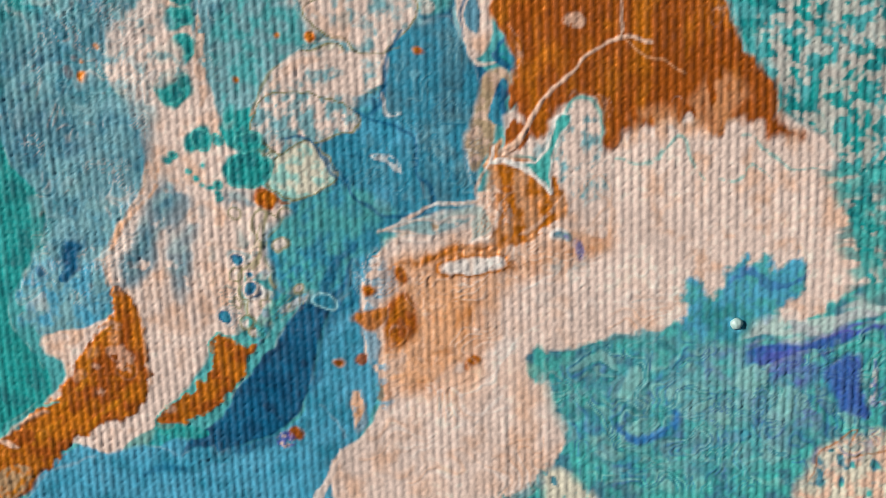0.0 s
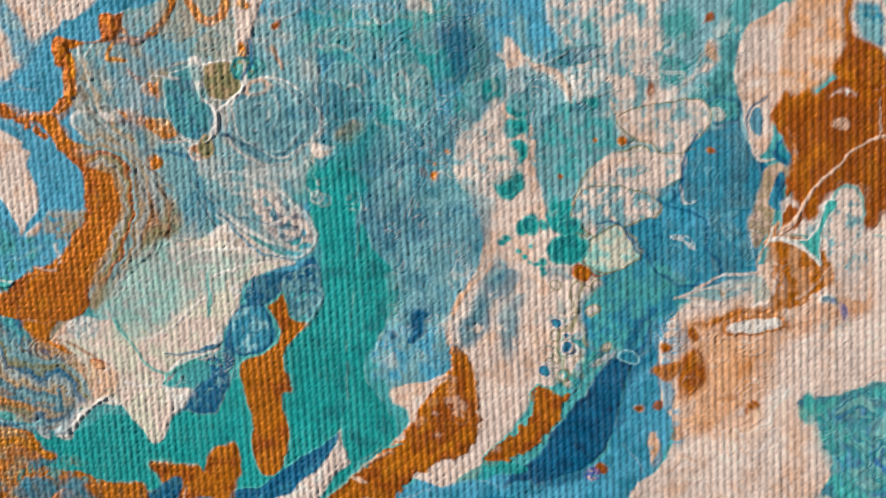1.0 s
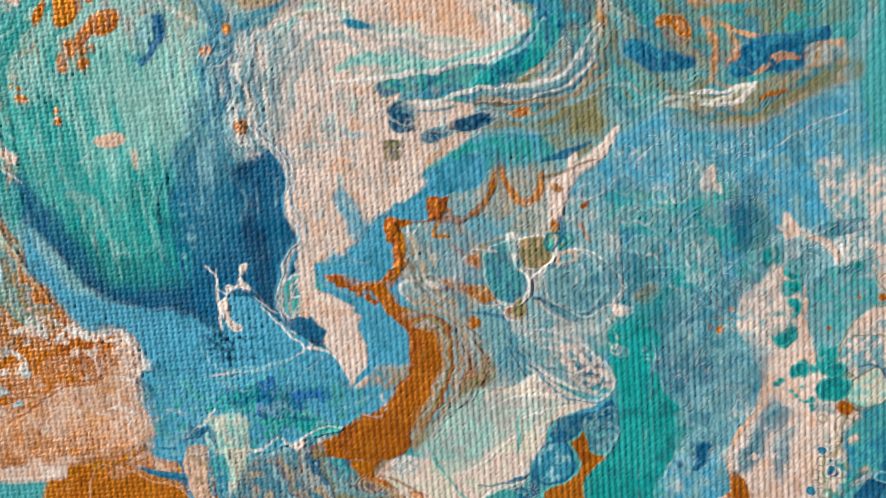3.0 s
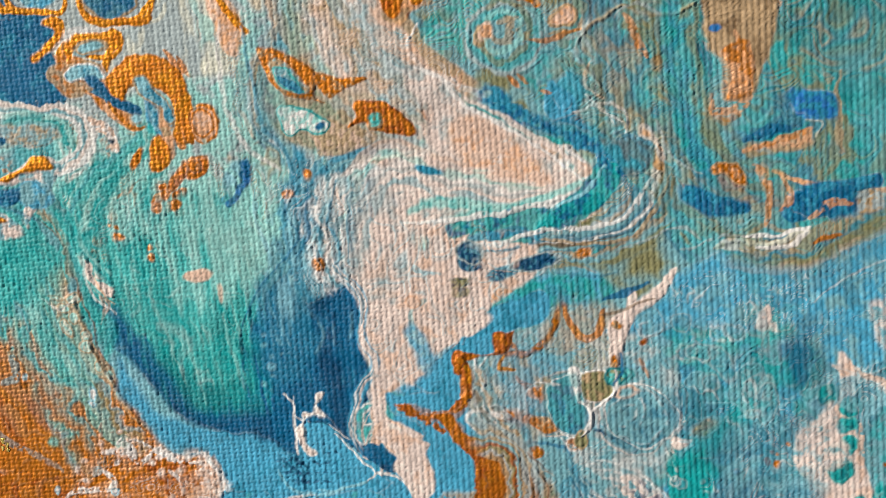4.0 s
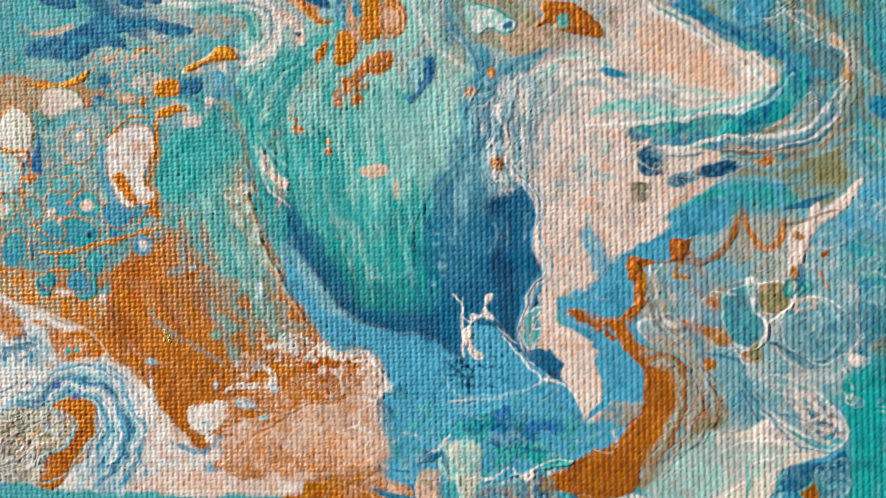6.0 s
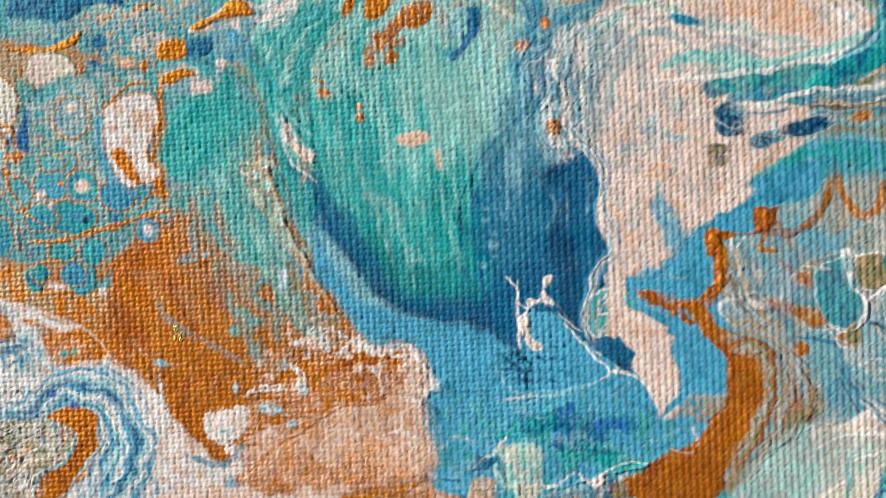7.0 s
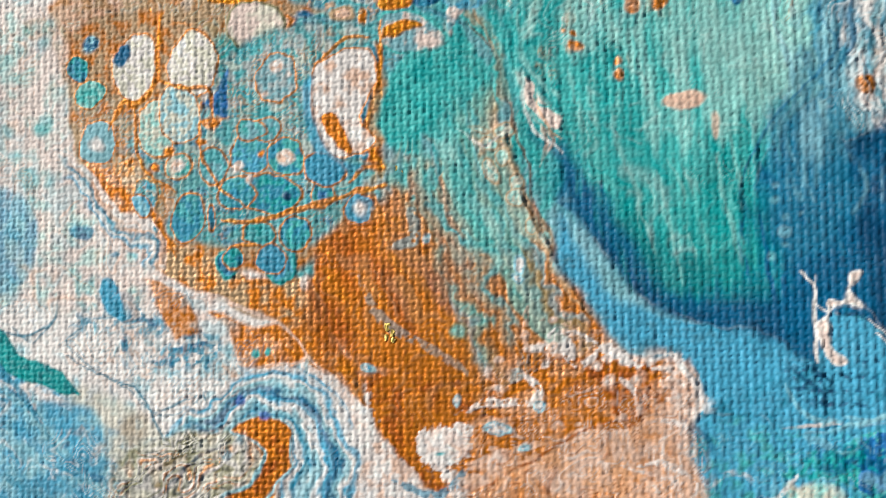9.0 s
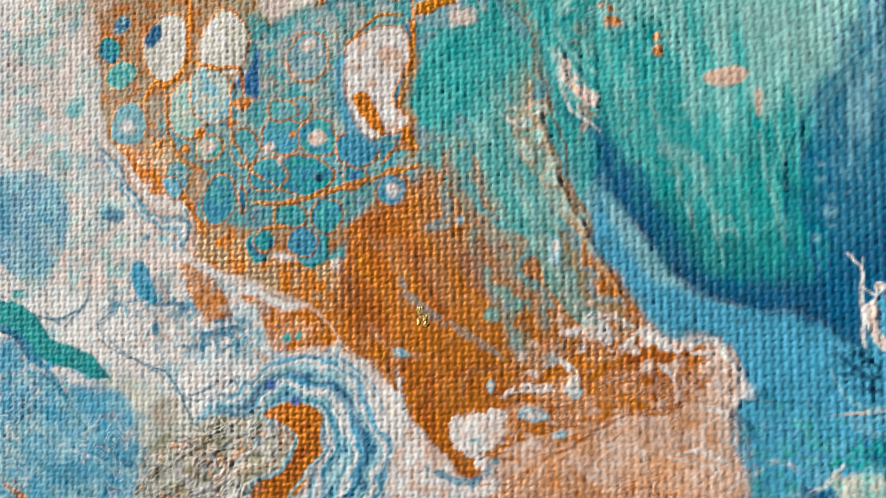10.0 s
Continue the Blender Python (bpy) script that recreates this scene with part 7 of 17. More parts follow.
# honeycomb of cells
patch("tan", (-87.5, 33.8, -68.6, 33.1, -61.3, 28.6, -60.2, 21.4, -65.2, 13.5, -70.6, 10.8, -78.7, 12.8, -78.8, 15.8, -84.4, 20.2, -87.2, 26.6), soft=0.4, mix=('bronze', 0.4, 0.9))
patch("blush", (-87.5, 33.8, -81, 33.6, -82.8, 29.2, -83.6, 25.2, -85.4, 20.7, -86.8, 25.2, -87.5, 29.3), a=0.6, mix=('tan', 0.5, 0.9), soft=0.6)
patch("aqua", (-74.6, 29.8, -70.4, 30.1, -66.7, 30.4, -64, 29.5, -66.6, 27.4, -67, 24.5, -66, 21.5, -64.6, 19.8, -67.2, 18.1, -70.8, 16.8, -74.1, 17.6, -74.7, 20.7, -72.4, 23.7), soft=0.3, mix=('teal', 0.5, 0.6))
patch("aqua", (-69, 31.4, -63.2, 32, -64.9, 29.5, -67.1, 27.9, -69.4, 28.8), mix=('mist', 0.4, 0.5), soft=0.3)
speckle("deep", (-69.5, 31.4, -65, 31.2, -66.6, 26.2, -68.4, 26.2), share=0.3, size=0.4, a=0.7)
lace(('tan', 'mint', 'olive', 'white'), (-87.4, 32.9, -72.3, 32.4, -74.7, 21.1, -84.3, 19.3), scale=2.0, levels=4, w=0.1, a=0.4, h=0.03)
patch("bronze", (-65.2, 13.5, -66.3, 17.2, -64.1, 19.4, -60.2, 21.4, -58, 20.2, -57.4, 13.6, -56.4, 7.9, -58, 4.6, -59.6, 1.2, -61.4, 4.4, -64.1, 7.6, -66, 9.2), soft=0.3, mix=('rust', 0.4, 1.4), ang=100, st=4)
patch("tan", (-61, 19.4, -58.4, 19.8, -54.9, 13.6, -53, 8, -51.3, 4.1, -52.9, 4.4, -55.6, 8.7, -58.2, 11.5, -60, 14.4), soft=0.6, a=0.7, mot=0.2, ms=0.8, ang=108, st=6, mix=('mist', 0.4, 0.6))
patch("tan", (-62.1, 12.7, -59.1, 13.2, -54.7, 6.3, -53.8, 4.3, -57.1, 5.4, -59.8, 8.6), soft=0.5, a=0.6, mot=0.3, ms=0.7, ang=118, st=6, part=None)
vein("gold", 0.43, (-80, 32.6, -78.6, 29.1, -78.5, 26.8, -79.7, 25.5, -81.6, 25.1), thick=0.04, mix=('bronze', 0.5, 0.4))
vein("gold", 0.38, (-78.5, 26.4, -77.2, 25.5, -75.3, 24.6), thick=0.04, mix=('bronze', 0.4, 0.4))
vein("bronze", 0.68, (-61.8, 30.3, -60.9, 28.2, -61.4, 25.2, -61.8, 23.1, -61.1, 21, -59.3, 19.8), thick=0.04, mix=('gold', 0.5, 0.4))
vein("bronze", 0.51, (-81.6, 25.1, -81, 22, -80.4, 20.7), a=0.8)
vein("tan", 0.34, (-80.4, 20.7, -78, 20.2, -74.7, 21.1), a=0.7)
vein("bronze", 0.3, (-71.7, 16.6, -68.9, 16.4, -66.3, 17.5, -65, 18.5), a=0.9, mix=('gold', 0.5, 0.3))
vein("bronze", 0.3, (-71, 21.7, -69.5, 20.2, -70.4, 18.5), a=0.7)
cell("pink", -80.8, 28.0, 1.62, 2.30, -10, rim='tan', mix=('mist', 0.4, 0.6), rw=0.12)
cell("deep", -81.8, 29.0, 0.73, 0.43, 35, soft=0.15)
cell("slate", -82.2, 28.9, 0.38, 0.38, 0, a=0.7)
cell("pink", -76.2, 28.3, 1.96, 2.56, -15, rim='tan', mix=('cream', 0.5, 0.7), rw=0.12)
cell("mint", -77.5, 24.6, 2.05, 1.96, -20, rim='olive', mix=('pink', 0.5, 0.5), rw=0.12)
cell("cream", -79.6, 23.3, 1.02, 1.88, 10, rim='olive', mix=('aqua', 0.4, 0.5), rw=0.12, a=0.8)
cell("pink", -76.0, 23.9, 0.94, 1.28, 0, rim='aqua', mix=('mist', 0.4, 0.5), rw=0.12)
cell("teal", -86.3, 27.8, 0.81, 0.77, 0)
cell("jade", -85.3, 25.7, 1.37, 0.94, 10, rim='teal', mix=('pink', 0.5, 0.5), rw=0.12)
cell("jade", -83.1, 25.6, 0.34, 0.60, 20)
cell("mist", -83.8, 22.0, 1.71, 2.30, 0, rim='aqua', mix=('pale', 0.5, 0.4), rw=0.12)
cell("jade", -88.8, 23.2, 0.68, 0.55, 0, a=0.8)
cell("deep", -84.7, 29.8, 0.68, 0.43, 30, a=0.9, mix=('pale', 0.4, 0.3))
cell("blue", -89.4, 29.7, 0.51, 0.51, 0, a=0.6, mot=0.1)
cell("jade", -89.9, 31.2, 1.28, 0.77, 0, rim='olive', mix=('tan', 0.5, 0.5), a=0.8)
patch("white", (-75.4, 25.9, -74, 27.2, -72.6, 28, -72.3, 26.7, -72.7, 25, -73.9, 24.1, -74.8, 24.6), a=0.9)
patch("deep", (-74.6, 25.9, -73.7, 26.5, -72.8, 28, -72.6, 27.4, -73.2, 26.3, -73, 25, -74.4, 24.7, -74.8, 25.2), mix=('cobalt', 0.5, 0.4))
vein("bronze", 0.55, (-75.3, 25, -74.6, 23.9, -73.4, 23.7, -72.7, 24.6), a=0.9, mix=('tan', 0.4, 0.4))
cell("pink", -69.2, 31.0, 1.45, 0.60, 20, rim='bronze', mix=('peach', 0.4, 0.4))
cell("pink", -68.9, 28.1, 0.60, 0.85, 0, rim='tan', a=0.8, mix=('peach', 0.4, 0.3))
patch("pink", (-66.4, 27, -64, 29.1, -62.2, 29.7, -61.2, 28.2, -61.5, 25.6, -61.8, 23.6, -61.3, 21.5, -61.9, 20.6, -62.9, 21.7, -64.2, 23.6, -65.3, 22.3, -66.5, 24.5, -66.8, 26.2), thick=0.05, rim='blue', rw=0.2, mix=('white', 0.4, 0.8))
patch("blush", (-62.6, 27.8, -61.3, 27.7, -61.6, 25.2, -62.3, 25.2), a=0.7, soft=0.4, part=None)
vein("bronze", 0.6, (-65.4, 24.2, -64.5, 23, -63.5, 21.9), a=0.95)
patch("sky", (-67.3, 26.6, -66.6, 26.6, -66.3, 24.5, -65.3, 22.3, -64.6, 21.5, -66, 21.5, -67, 24), mix=('pale', 0.5, 0.4))
cell("blue", -62.7, 21.0, 0.60, 0.51, 0, mix=('pale', 0.4, 0.3))
cell("blue", -64.4, 21.1, 0.85, 0.38, -15, mix=('pale', 0.4, 0.3), rim='teal')
vein("deep", 0.34, (-66.6, 27.4, -64.9, 28.7), a=0.7)
cell("aqua", -79.6, 17.9, 1.20, 1.28, 20, rim='teal', mix=('mist', 0.4, 0.5), rw=0.12)
cell("slate", -76.2, 16.3, 1.11, 1.62, -5, rim='teal', mix=('sky', 0.4, 0.4), rw=0.12)
cell("teal", -70.7, 15.3, 1.54, 0.94, -5, rim='tan', mix=('mist', 0.4, 0.5), rw=0.12)
cell("teal", -71.7, 16.4, 0.60, 0.43, 0)
cell("teal", -67.0, 15.5, 1.54, 1.45, 0, rim='tan', mix=('sky', 0.5, 0.4), rw=0.12)
cell("sky", -72.5, 12.5, 0.81, 1.11, 0, rim='teal', mix=('deep', 0.5, 0.4), rw=0.12)
cell("sky", -68.3, 12.7, 1.45, 1.37, 0, rim='teal', mix=('aqua', 0.5, 0.4), rw=0.12)
cell("sky", -65.5, 17.8, 1.02, 1.02, 0, rim='teal', mix=('deep', 0.5, 0.3), rw=0.12)
cell("aqua", -68.8, 18.3, 1.71, 1.20, 0, rim='tan', mix=('sky', 0.5, 0.4), rw=0.12)
cell("navy", -68.0, 18.0, 0.34, 0.30, 0)
cell("aqua", -72.3, 18.5, 1.96, 1.37, 0, rim='tan', mix=('sky', 0.5, 0.4), rw=0.12)
cell("slate", -74.5, 15.9, 0.60, 1.02, -10, rim='tan', mix=('mist', 0.4, 0.5), rw=0.12)
cell("peach", -67.5, 21.1, 0.60, 0.77, -20, rim='bronze', mix=('white', 0.5, 0.3))
cell("pink", -72.5, 20.1, 0.38, 0.38, 0, rim='bronze')
cell("blush", -71.5, 19.6, 0.30, 0.21, 0)
cell("teal", -66.4, 21.5, 1.71, 1.45, 0, rim='tan', mix=('sky', 0.4, 0.5), rw=0.12, a=0.8)
cell("aqua", -69.1, 21.3, 1.11, 1.28, 0, rim='tan', mix=('mist', 0.4, 0.5), rw=0.12, a=0.7)
cell("pink", -76.6, 19.7, 0.60, 0.34, 0, rim='tan')
cell("bronze", -77.8, 21.8, 0.68, 0.38, 20, mot=0.1)
cell("slate", -76.0, 21.4, 0.34, 0.60, 0, a=0.9)
cell("mist", -77.7, 19.4, 1.28, 0.94, 0, a=0.6, mot=0.1, rim='olive')
cell("teal", -76.1, 20.9, 0.85, 0.60, 0, a=0.5, mot=0.2)
patch("slate", (-63.1, 16.6, -62.5, 18.1, -60.8, 18.5, -60.5, 17.7, -60.9, 16.9, -62.2, 16.3), rim='teal', mix=('blue', 0.5, 0.3))
cell("white", -61.7, 17.4, 0.51, 0.43, -20, soft=0.2, mot=0.1)
vein("teal", 0.34, (-63.3, 18.9, -61.9, 19.4, -61, 19.7), a=0.9)
vein("teal", 0.21, (-64.6, 20.1, -63.5, 20.4, -62.4, 20), a=0.8)
speckle("gold", (-78.7, 15, -74, 14.2, -73.4, 12, -78.2, 12.8), share=0.25, size=0.3, a=0.7)
patch("bronze", (-84.1, 20, -80.9, 20.7, -80.4, 18.9, -78.8, 16.3, -77.7, 12.4, -75.3, 12.4, -78.6, 12.1, -78.3, 15.4, -80.3, 16.7, -83.3, 18), mix=('tan', 0.5, 0.5), soft=0.3)
cell("bronze", -78.2, 13.7, 1.28, 1.45, 0, mix=('gold', 0.4, 0.5), a=0.9)

# rivulets down the middle
patch("mist", (-60.2, 21.4, -58.1, 22.7, -55.1, 22.2, -53.3, 17.7, -50.7, 13.7, -51.8, 8, -50.5, 4.9, -53, 6.4, -54.8, 11.6, -57.5, 15.2, -59.3, 18.5), soft=0.5, a=0.8, mix=('teal', 0.5, 0.7), ang=112, st=5)
patch("jade", (-60.7, 23.1, -59.6, 27.7, -55.4, 30.1, -51.9, 27.5, -51, 23.4, -53.5, 22.6, -55.2, 23.9, -57.3, 22.7, -58, 20.6), soft=0.25, mix=('teal', 0.5, 1))
stream(('mist', 'teal', 'tan', 'mist', 'teal'), 3.84, (-53.4, 20.2, -52, 16.1, -50.3, 12.5, -47.4, 8.2), a=0.7, jitter=0.9)
vein("mint", 1.28, (-54.7, 22.6, -51.7, 20.2, -49.6, 17, -47.5, 13.8), a=0.85, mix=('teal', 0.4, 0.6))
vein("tan", 0.38, (-55.2, 23.1, -53.4, 22, -51.8, 22.6, -51, 23.4), a=0.8)
cell("white", -54.3, 23.5, 0.68, 0.26, -10, a=0.8)
cell("tan", -51.2, 23.1, 0.60, 0.51, 0, rim='white', a=0.8)
vein("slate", 0.17, (-55.2, 23.5, -54.3, 22, -52.6, 20.6), a=0.7)
cell("tan", -50.1, 17.8, 0.55, 0.60, 0, rim='olive', a=0.9)
cell("mint", -47.9, 14.4, 0.43, 0.94, 20, rim='white', thick=0.05)
crease((-51, 22.6, -49.9, 19, -48.8, 15.8, -47.1, 13.4, -45, 9.9), col='tan', w=0.3, h=0.06)
vein("blush", 0.34, (-51.4, 22.2, -50.7, 20.6, -49.8, 18.2), a=0.6, mot=0.1)
cell("aqua", -57.4, 17.7, 0.51, 1.11, -5, a=0.9)
cell("pale", -57.5, 15.2, 0.38, 0.43, 0, rim='tan')
vein("aqua", 0.77, (-52.8, 13.3, -51.9, 10.5, -51, 8.1), a=0.8, mot=0.1)
cell("pine", -53.3, 7.7, 0.64, 0.60, 0, a=0.8, rim='bronze')
cell("jade", -50.3, 12.0, 0.38, 0.38, 0, a=0.8)
cell("pale", -47.6, 16.2, 0.26, 0.26, 0)
speckle("blush", (-51.9, 12.9, -49.1, 13.3, -48.6, 9.8, -50.6, 9.7), share=0.32, size=0.4, a=0.8)
speckle("bronze", (-53.2, 14.5, -49.1, 13.7, -47.4, 8.2, -50.5, 4.9, -53, 8), share=0.35, size=0.5, a=0.7)
speckle("tan", (-50.7, 13.7, -46.7, 13, -44.2, 8.3, -47.3, 6.6, -49.8, 8.9), share=0.4, size=0.5, a=0.6)
patch("bronze", (-50.7, 11.3, -47.5, 13, -45.5, 11.4, -43.4, 8, -44.1, 6.4, -47.3, 7, -49.4, 8.9), soft=0.4, a=0.9, mix=('tan', 0.5, 0.7), ang=120, st=2)
patch("rust", (-47.3, 6.8, -44.1, 6.4, -41, 5.3, -39.7, 5.8, -39.5, 3.8, -40.2, 3.4, -42.2, 4.9, -44.9, 5.7, -47.3, 6.2), mix=('bronze', 0.4, 0.6))
patch("bronze", (-50.5, 4.1, -46.5, 5.1, -42.5, 4.9, -40.2, 3, -44.8, 0, -48.7, -1, -52.8, -0, -53.7, 2.3), soft=0.3, mix=('rust', 0.35, 1), a=0.9)
patch("rust", (-53.8, 4.3, -51.6, 2.4, -52.8, -0.8, -54.5, 2.3, -57.1, 4.6, -58.1, 7.8, -55.5, 7.9), a=0.6, soft=0.6, mix=('bronze', 0.5, 0.8), part=None)
speckle("white", (-48.5, 7.4, -45, 7.9, -41.8, 6.4, -39.5, 3.8, -42.6, 5.2, -46.5, 5.9), share=0.42, size=0.5, a=0.9)
speckle("blush", (-49.1, 12.9, -45.1, 13, -43.4, 7.6, -48.1, 7), share=0.3, size=0.4, a=0.6)
patch("white", (-47.7, 7.4, -46.5, 7.6, -45.7, 7.1, -46.9, 6.6), mot=0.1)
patch("pink", (-43.8, 6.8, -41.1, 6.7, -38.7, 5.8, -37.2, 5.5, -36.8, 3.6, -39.1, 3.5, -39.7, 5.4, -41.4, 6.1, -43.4, 6), mix=('white', 0.4, 0.5), thick=0.04, soft=0.2)
cell("white", -47.5, 5.8, 0.38, 0.51, 0, a=0.9)
cell("pale", -49.7, 4.9, 0.60, 0.51, 0, rim='white')
cell("white", -48.8, 4.0, 1.28, 0.94, 0, rim='grey', a=0.8, mot=0.05)
cell("aqua", -48.6, 3.4, 0.55, 0.60, 0, a=0.8, mot=0.1, ms=0.4)
cell("pink", -51.7, 5.0, 0.30, 0.43, 0)
vein("blush", 0.21, (-46.5, 5.9, -44.1, 5.6, -41.8, 4.9, -39.8, 3.1, -41.7, 2.2, -45.6, 2), a=0.8)
vein("tan", 0.21, (-53.3, 2.7, -51.3, 4.1, -48.9, 4.4), a=0.7)
crease((-47.5, -0.1, -44.8, 1.2, -41.7, 2.2, -39.8, 3.4), col='blush', w=0.25)
vein("bronze", 0.38, (-39.8, 3.1, -42.9, 1.3, -46.3, -0, -47.9, -1.3, -48.6, -3.4), a=0.9, mix=('gold', 0.4, 0.4))
cell("blush", -40.4, 2.6, 0.68, 0.34, 0, a=0.8)

# blush delta
patch("blush", (-46.3, -1.2, -43.2, 0.1, -39.4, 0.4, -37.8, -2.6, -38.5, -5.3, -47, -6.4, -45.5, -3.5), mix=('peach', 0.5, 1), soft=0.4)
patch("bronze", (-52.7, -4.8, -50.3, -1.5, -47.1, -0.9, -46.7, -2.8, -48.6, -5.3, -51.8, -6.8), mix=('peach', 0.4, 0.7), a=0.8, mot=0.05)
patch("bronze", (-42.7, -3.3, -39.7, -2.3, -38.5, -3.4, -39.6, -5.8, -43.8, -6.1), a=0.8, mix=('peach', 0.4, 0.6), soft=0.4)
patch("bronze", (-59.6, 2, -57, 1.3, -55.7, -1.8, -54.8, -3.4, -56.9, -3.5, -57.8, -0.3), mix=('rust', 0.3, 0.6))
patch("white", (-55.9, -0.2, -54.9, 1, -53.6, 0.5, -53.2, -0.9, -51.9, -1.2, -53.5, -2.9, -52.7, -3.6, -54.3, -4.2, -55.2, -2.6, -56.1, -1.5), thick=0.05, mix=('pink', 0.4, 0.5))
patch("sky", (-55.5, -1.4, -54, -1, -54.2, -1.5, -55, -1.8))
patch("white", (-52, 0.4, -50.4, 1.3, -48.8, 1, -50.3, -0.3, -51.9, -1.6), mot=0.05, mix=('pink', 0.4, 0.5))
cell("sky", -51.0, 0.9, 0.68, 0.34, 20)
vein("sky", 0.38, (-49.5, -1, -48.3, -0.2, -47.9, 0.2), a=0.8)
vein("sky", 0.6, (-53.5, -3.7, -52.3, -2.8, -51.5, -2.4), a=0.85, mot=0.1)
vein("sky", 0.51, (-41.2, -1.7, -39.3, -1.9), mix=('deep', 0.4, 0.4))
vein("sky", 0.38, (-41.6, -0.7, -40.5, -0.8, -39.3, -1), a=0.85)
vein("sky", 0.3, (-43.6, -1.6, -41.6, -1.7), a=0.7)
cell("sky", -40.3, 0.3, 0.60, 0.21, 0, a=0.7)
vein("sky", 0.68, (-37.5, 2.4, -38.3, 0.8, -37.8, -0.7, -38.6, -2.3, -37, -3.3), a=0.85, mot=0.1)
cell("sky", -37.5, -1.8, 1.71, 1.54, 0, mix=('mist', 0.4, 0.6))
patch("blue", (-36.8, 1.7, -36, 1.7, -35.8, -0.2, -36.6, -0.2), a=0.9)
vein("rust", 0.26, (-36.4, -0.4, -35.3, 0.1), a=0.8)
speckle("white", (-39.8, 3.8, -36.8, 3.6, -36.7, -0.6, -39.4, -0.8), share=0.42, size=0.5, a=0.9)
speckle("white", (-51.2, 0.9, -44.8, 0.4, -39.4, 0.8, -38.5, -3, -44.7, -3.5, -50.3, -3.1), share=0.22, size=0.5, a=0.7)
vein("white", 0.38, (-38.7, 5.4, -36.8, 3.6, -37.5, 1.6, -38.2, -0.3), a=0.8, thick=0.05)
speckle("sky", (-63.9, -0.7, -58.6, -3.2, -51.9, -3.2, -52.6, -5.6, -63.7, -6.5), share=0.42, size=0.8, a=0.85)
patch("white", (-63.8, -1.9, -60.3, -2.1, -58.5, -4.5, -61, -7.1, -64.5, -6.6), a=0.8, mix=('sky', 0.4, 0.6), soft=0.3)

# white lace, far shore
patch("pink", (-79.6, 11.4, -74.4, 12.4, -66, 10.9, -65, 7.6, -67.8, 8.3, -71.4, 9.1, -73.3, 9.4, -75.1, 7.2, -78.5, 8), soft=0.3, mix=('white', 0.5, 0.6))
patch("bronze", (-79.6, 11.4, -78.1, 10.6, -75.7, 9.4, -75.1, 7.2, -76.5, 7.4, -78.2, 8.4, -79, 10.1), mix=('peach', 0.4, 0.6), soft=0.25)
patch("bronze", (-73.3, 9, -70.5, 8, -67.7, 7.5, -66.7, 5.4, -67.6, 4.3, -69.4, 4.9, -70.9, 6.5, -71.9, 8), mix=('tan', 0.4, 0.6), rim='white', soft=0.15)
cell("teal", -70.3, 6.0, 0.26, 0.26, 0)
cell("teal", -68.8, 5.6, 0.26, 0.26, 0)
vein("bronze", 0.51, (-71.3, 5.7, -70.3, 4), a=0.5, mot=0.2)
patch("tan", (-73.8, 10.7, -68.7, 10, -66, 8.4, -65, 5.9, -66.3, 6.3, -67.7, 8.1, -71.4, 9.1), a=0.8, mix=('bronze', 0.4, 0.5), soft=0.3)
patch("bronze", (-67.3, 7.1, -65, 5.9, -62.3, 5.6, -61.4, 4, -64, 4.7, -66.3, 5.4), a=0.9, mix=('tan', 0.3, 0.5))
patch("white", (-67.1, 4.1, -64.1, 5.9, -62.3, 4.4, -61.3, 1.9, -59.5, -0.4, -61.7, -1, -63.9, 1.8, -65.8, 3.4), mix=('pink', 0.5, 0.6))
speckle("white", (-71.3, 6.1, -65.9, 5.5, -62.2, 2.7, -63.9, 1, -70.3, 3.1), share=0.4, size=0.6, a=0.9)
patch("white", (-61.4, 3.6, -59.6, 3.2, -58.7, 1.2, -60.4, 0.3, -61.8, 1.9), mot=0.1, soft=0.3)
cell("white", -60.6, 4.8, 1.02, 0.30, 10, a=0.9)
patch("sky", (-86.9, 20.9, -85.3, 19.3, -83.7, 17.1, -80.2, 14.1, -79.1, 12.3, -80.1, 12.7, -83.2, 15.3, -85.2, 17.6), mix=('blue', 0.4, 0.4), soft=0.2)
vein("blue", 0.38, (-85.8, 19.6, -83.2, 16.2, -80.6, 13.8), a=0.9)
vein("blue", 0.55, (-78.8, 15.4, -78.9, 12.8), mix=('pale', 0.4, 0.4))
vein("white", 0.38, (-84.3, 18, -81.7, 16.3, -78.8, 15.8, -78, 14.1, -78.2, 12.3), thick=0.05)
vein("bronze", 0.6, (-80.2, 15.4, -79.2, 14.1, -79.6, 13.2), a=0.9, mix=('peach', 0.4, 0.4))
cell("sky", -93.0, 14.3, 2.65, 2.22, -30, mix=('blue', 0.5, 0.6), a=0.95)
patch("blue", (-95.5, 17.5, -93.4, 17.3, -93.9, 16.4, -96.6, 16.3), mix=('sky', 0.4, 0.4))
cell("mist", -90.4, 18.9, 1.11, 0.85, 0, a=0.7, mot=0.1, mix=('aqua', 0.5, 0.5))
cell("mint", -93.6, 21.4, 1.71, 2.56, 0, rim='blush', a=0.7, mix=('white', 0.4, 0.6))
vein("pale", 0.85, (-94.7, 22.6, -91.6, 23.5, -90.5, 21.2), a=0.6, mot=0.15)
cell("mist", -92.9, 28.1, 2.56, 1.71, 0, a=0.5, mot=0.2, soft=0.6)
cell("pale", -85.1, 14.9, 0.85, 1.02, 0, a=0.6, mot=0.2)
vein("blue", 0.26, (-86.2, 15.8, -84.2, 15.3), a=0.8)
cell("aqua", -85.4, 14.4, 0.68, 0.51, 0, a=0.5)
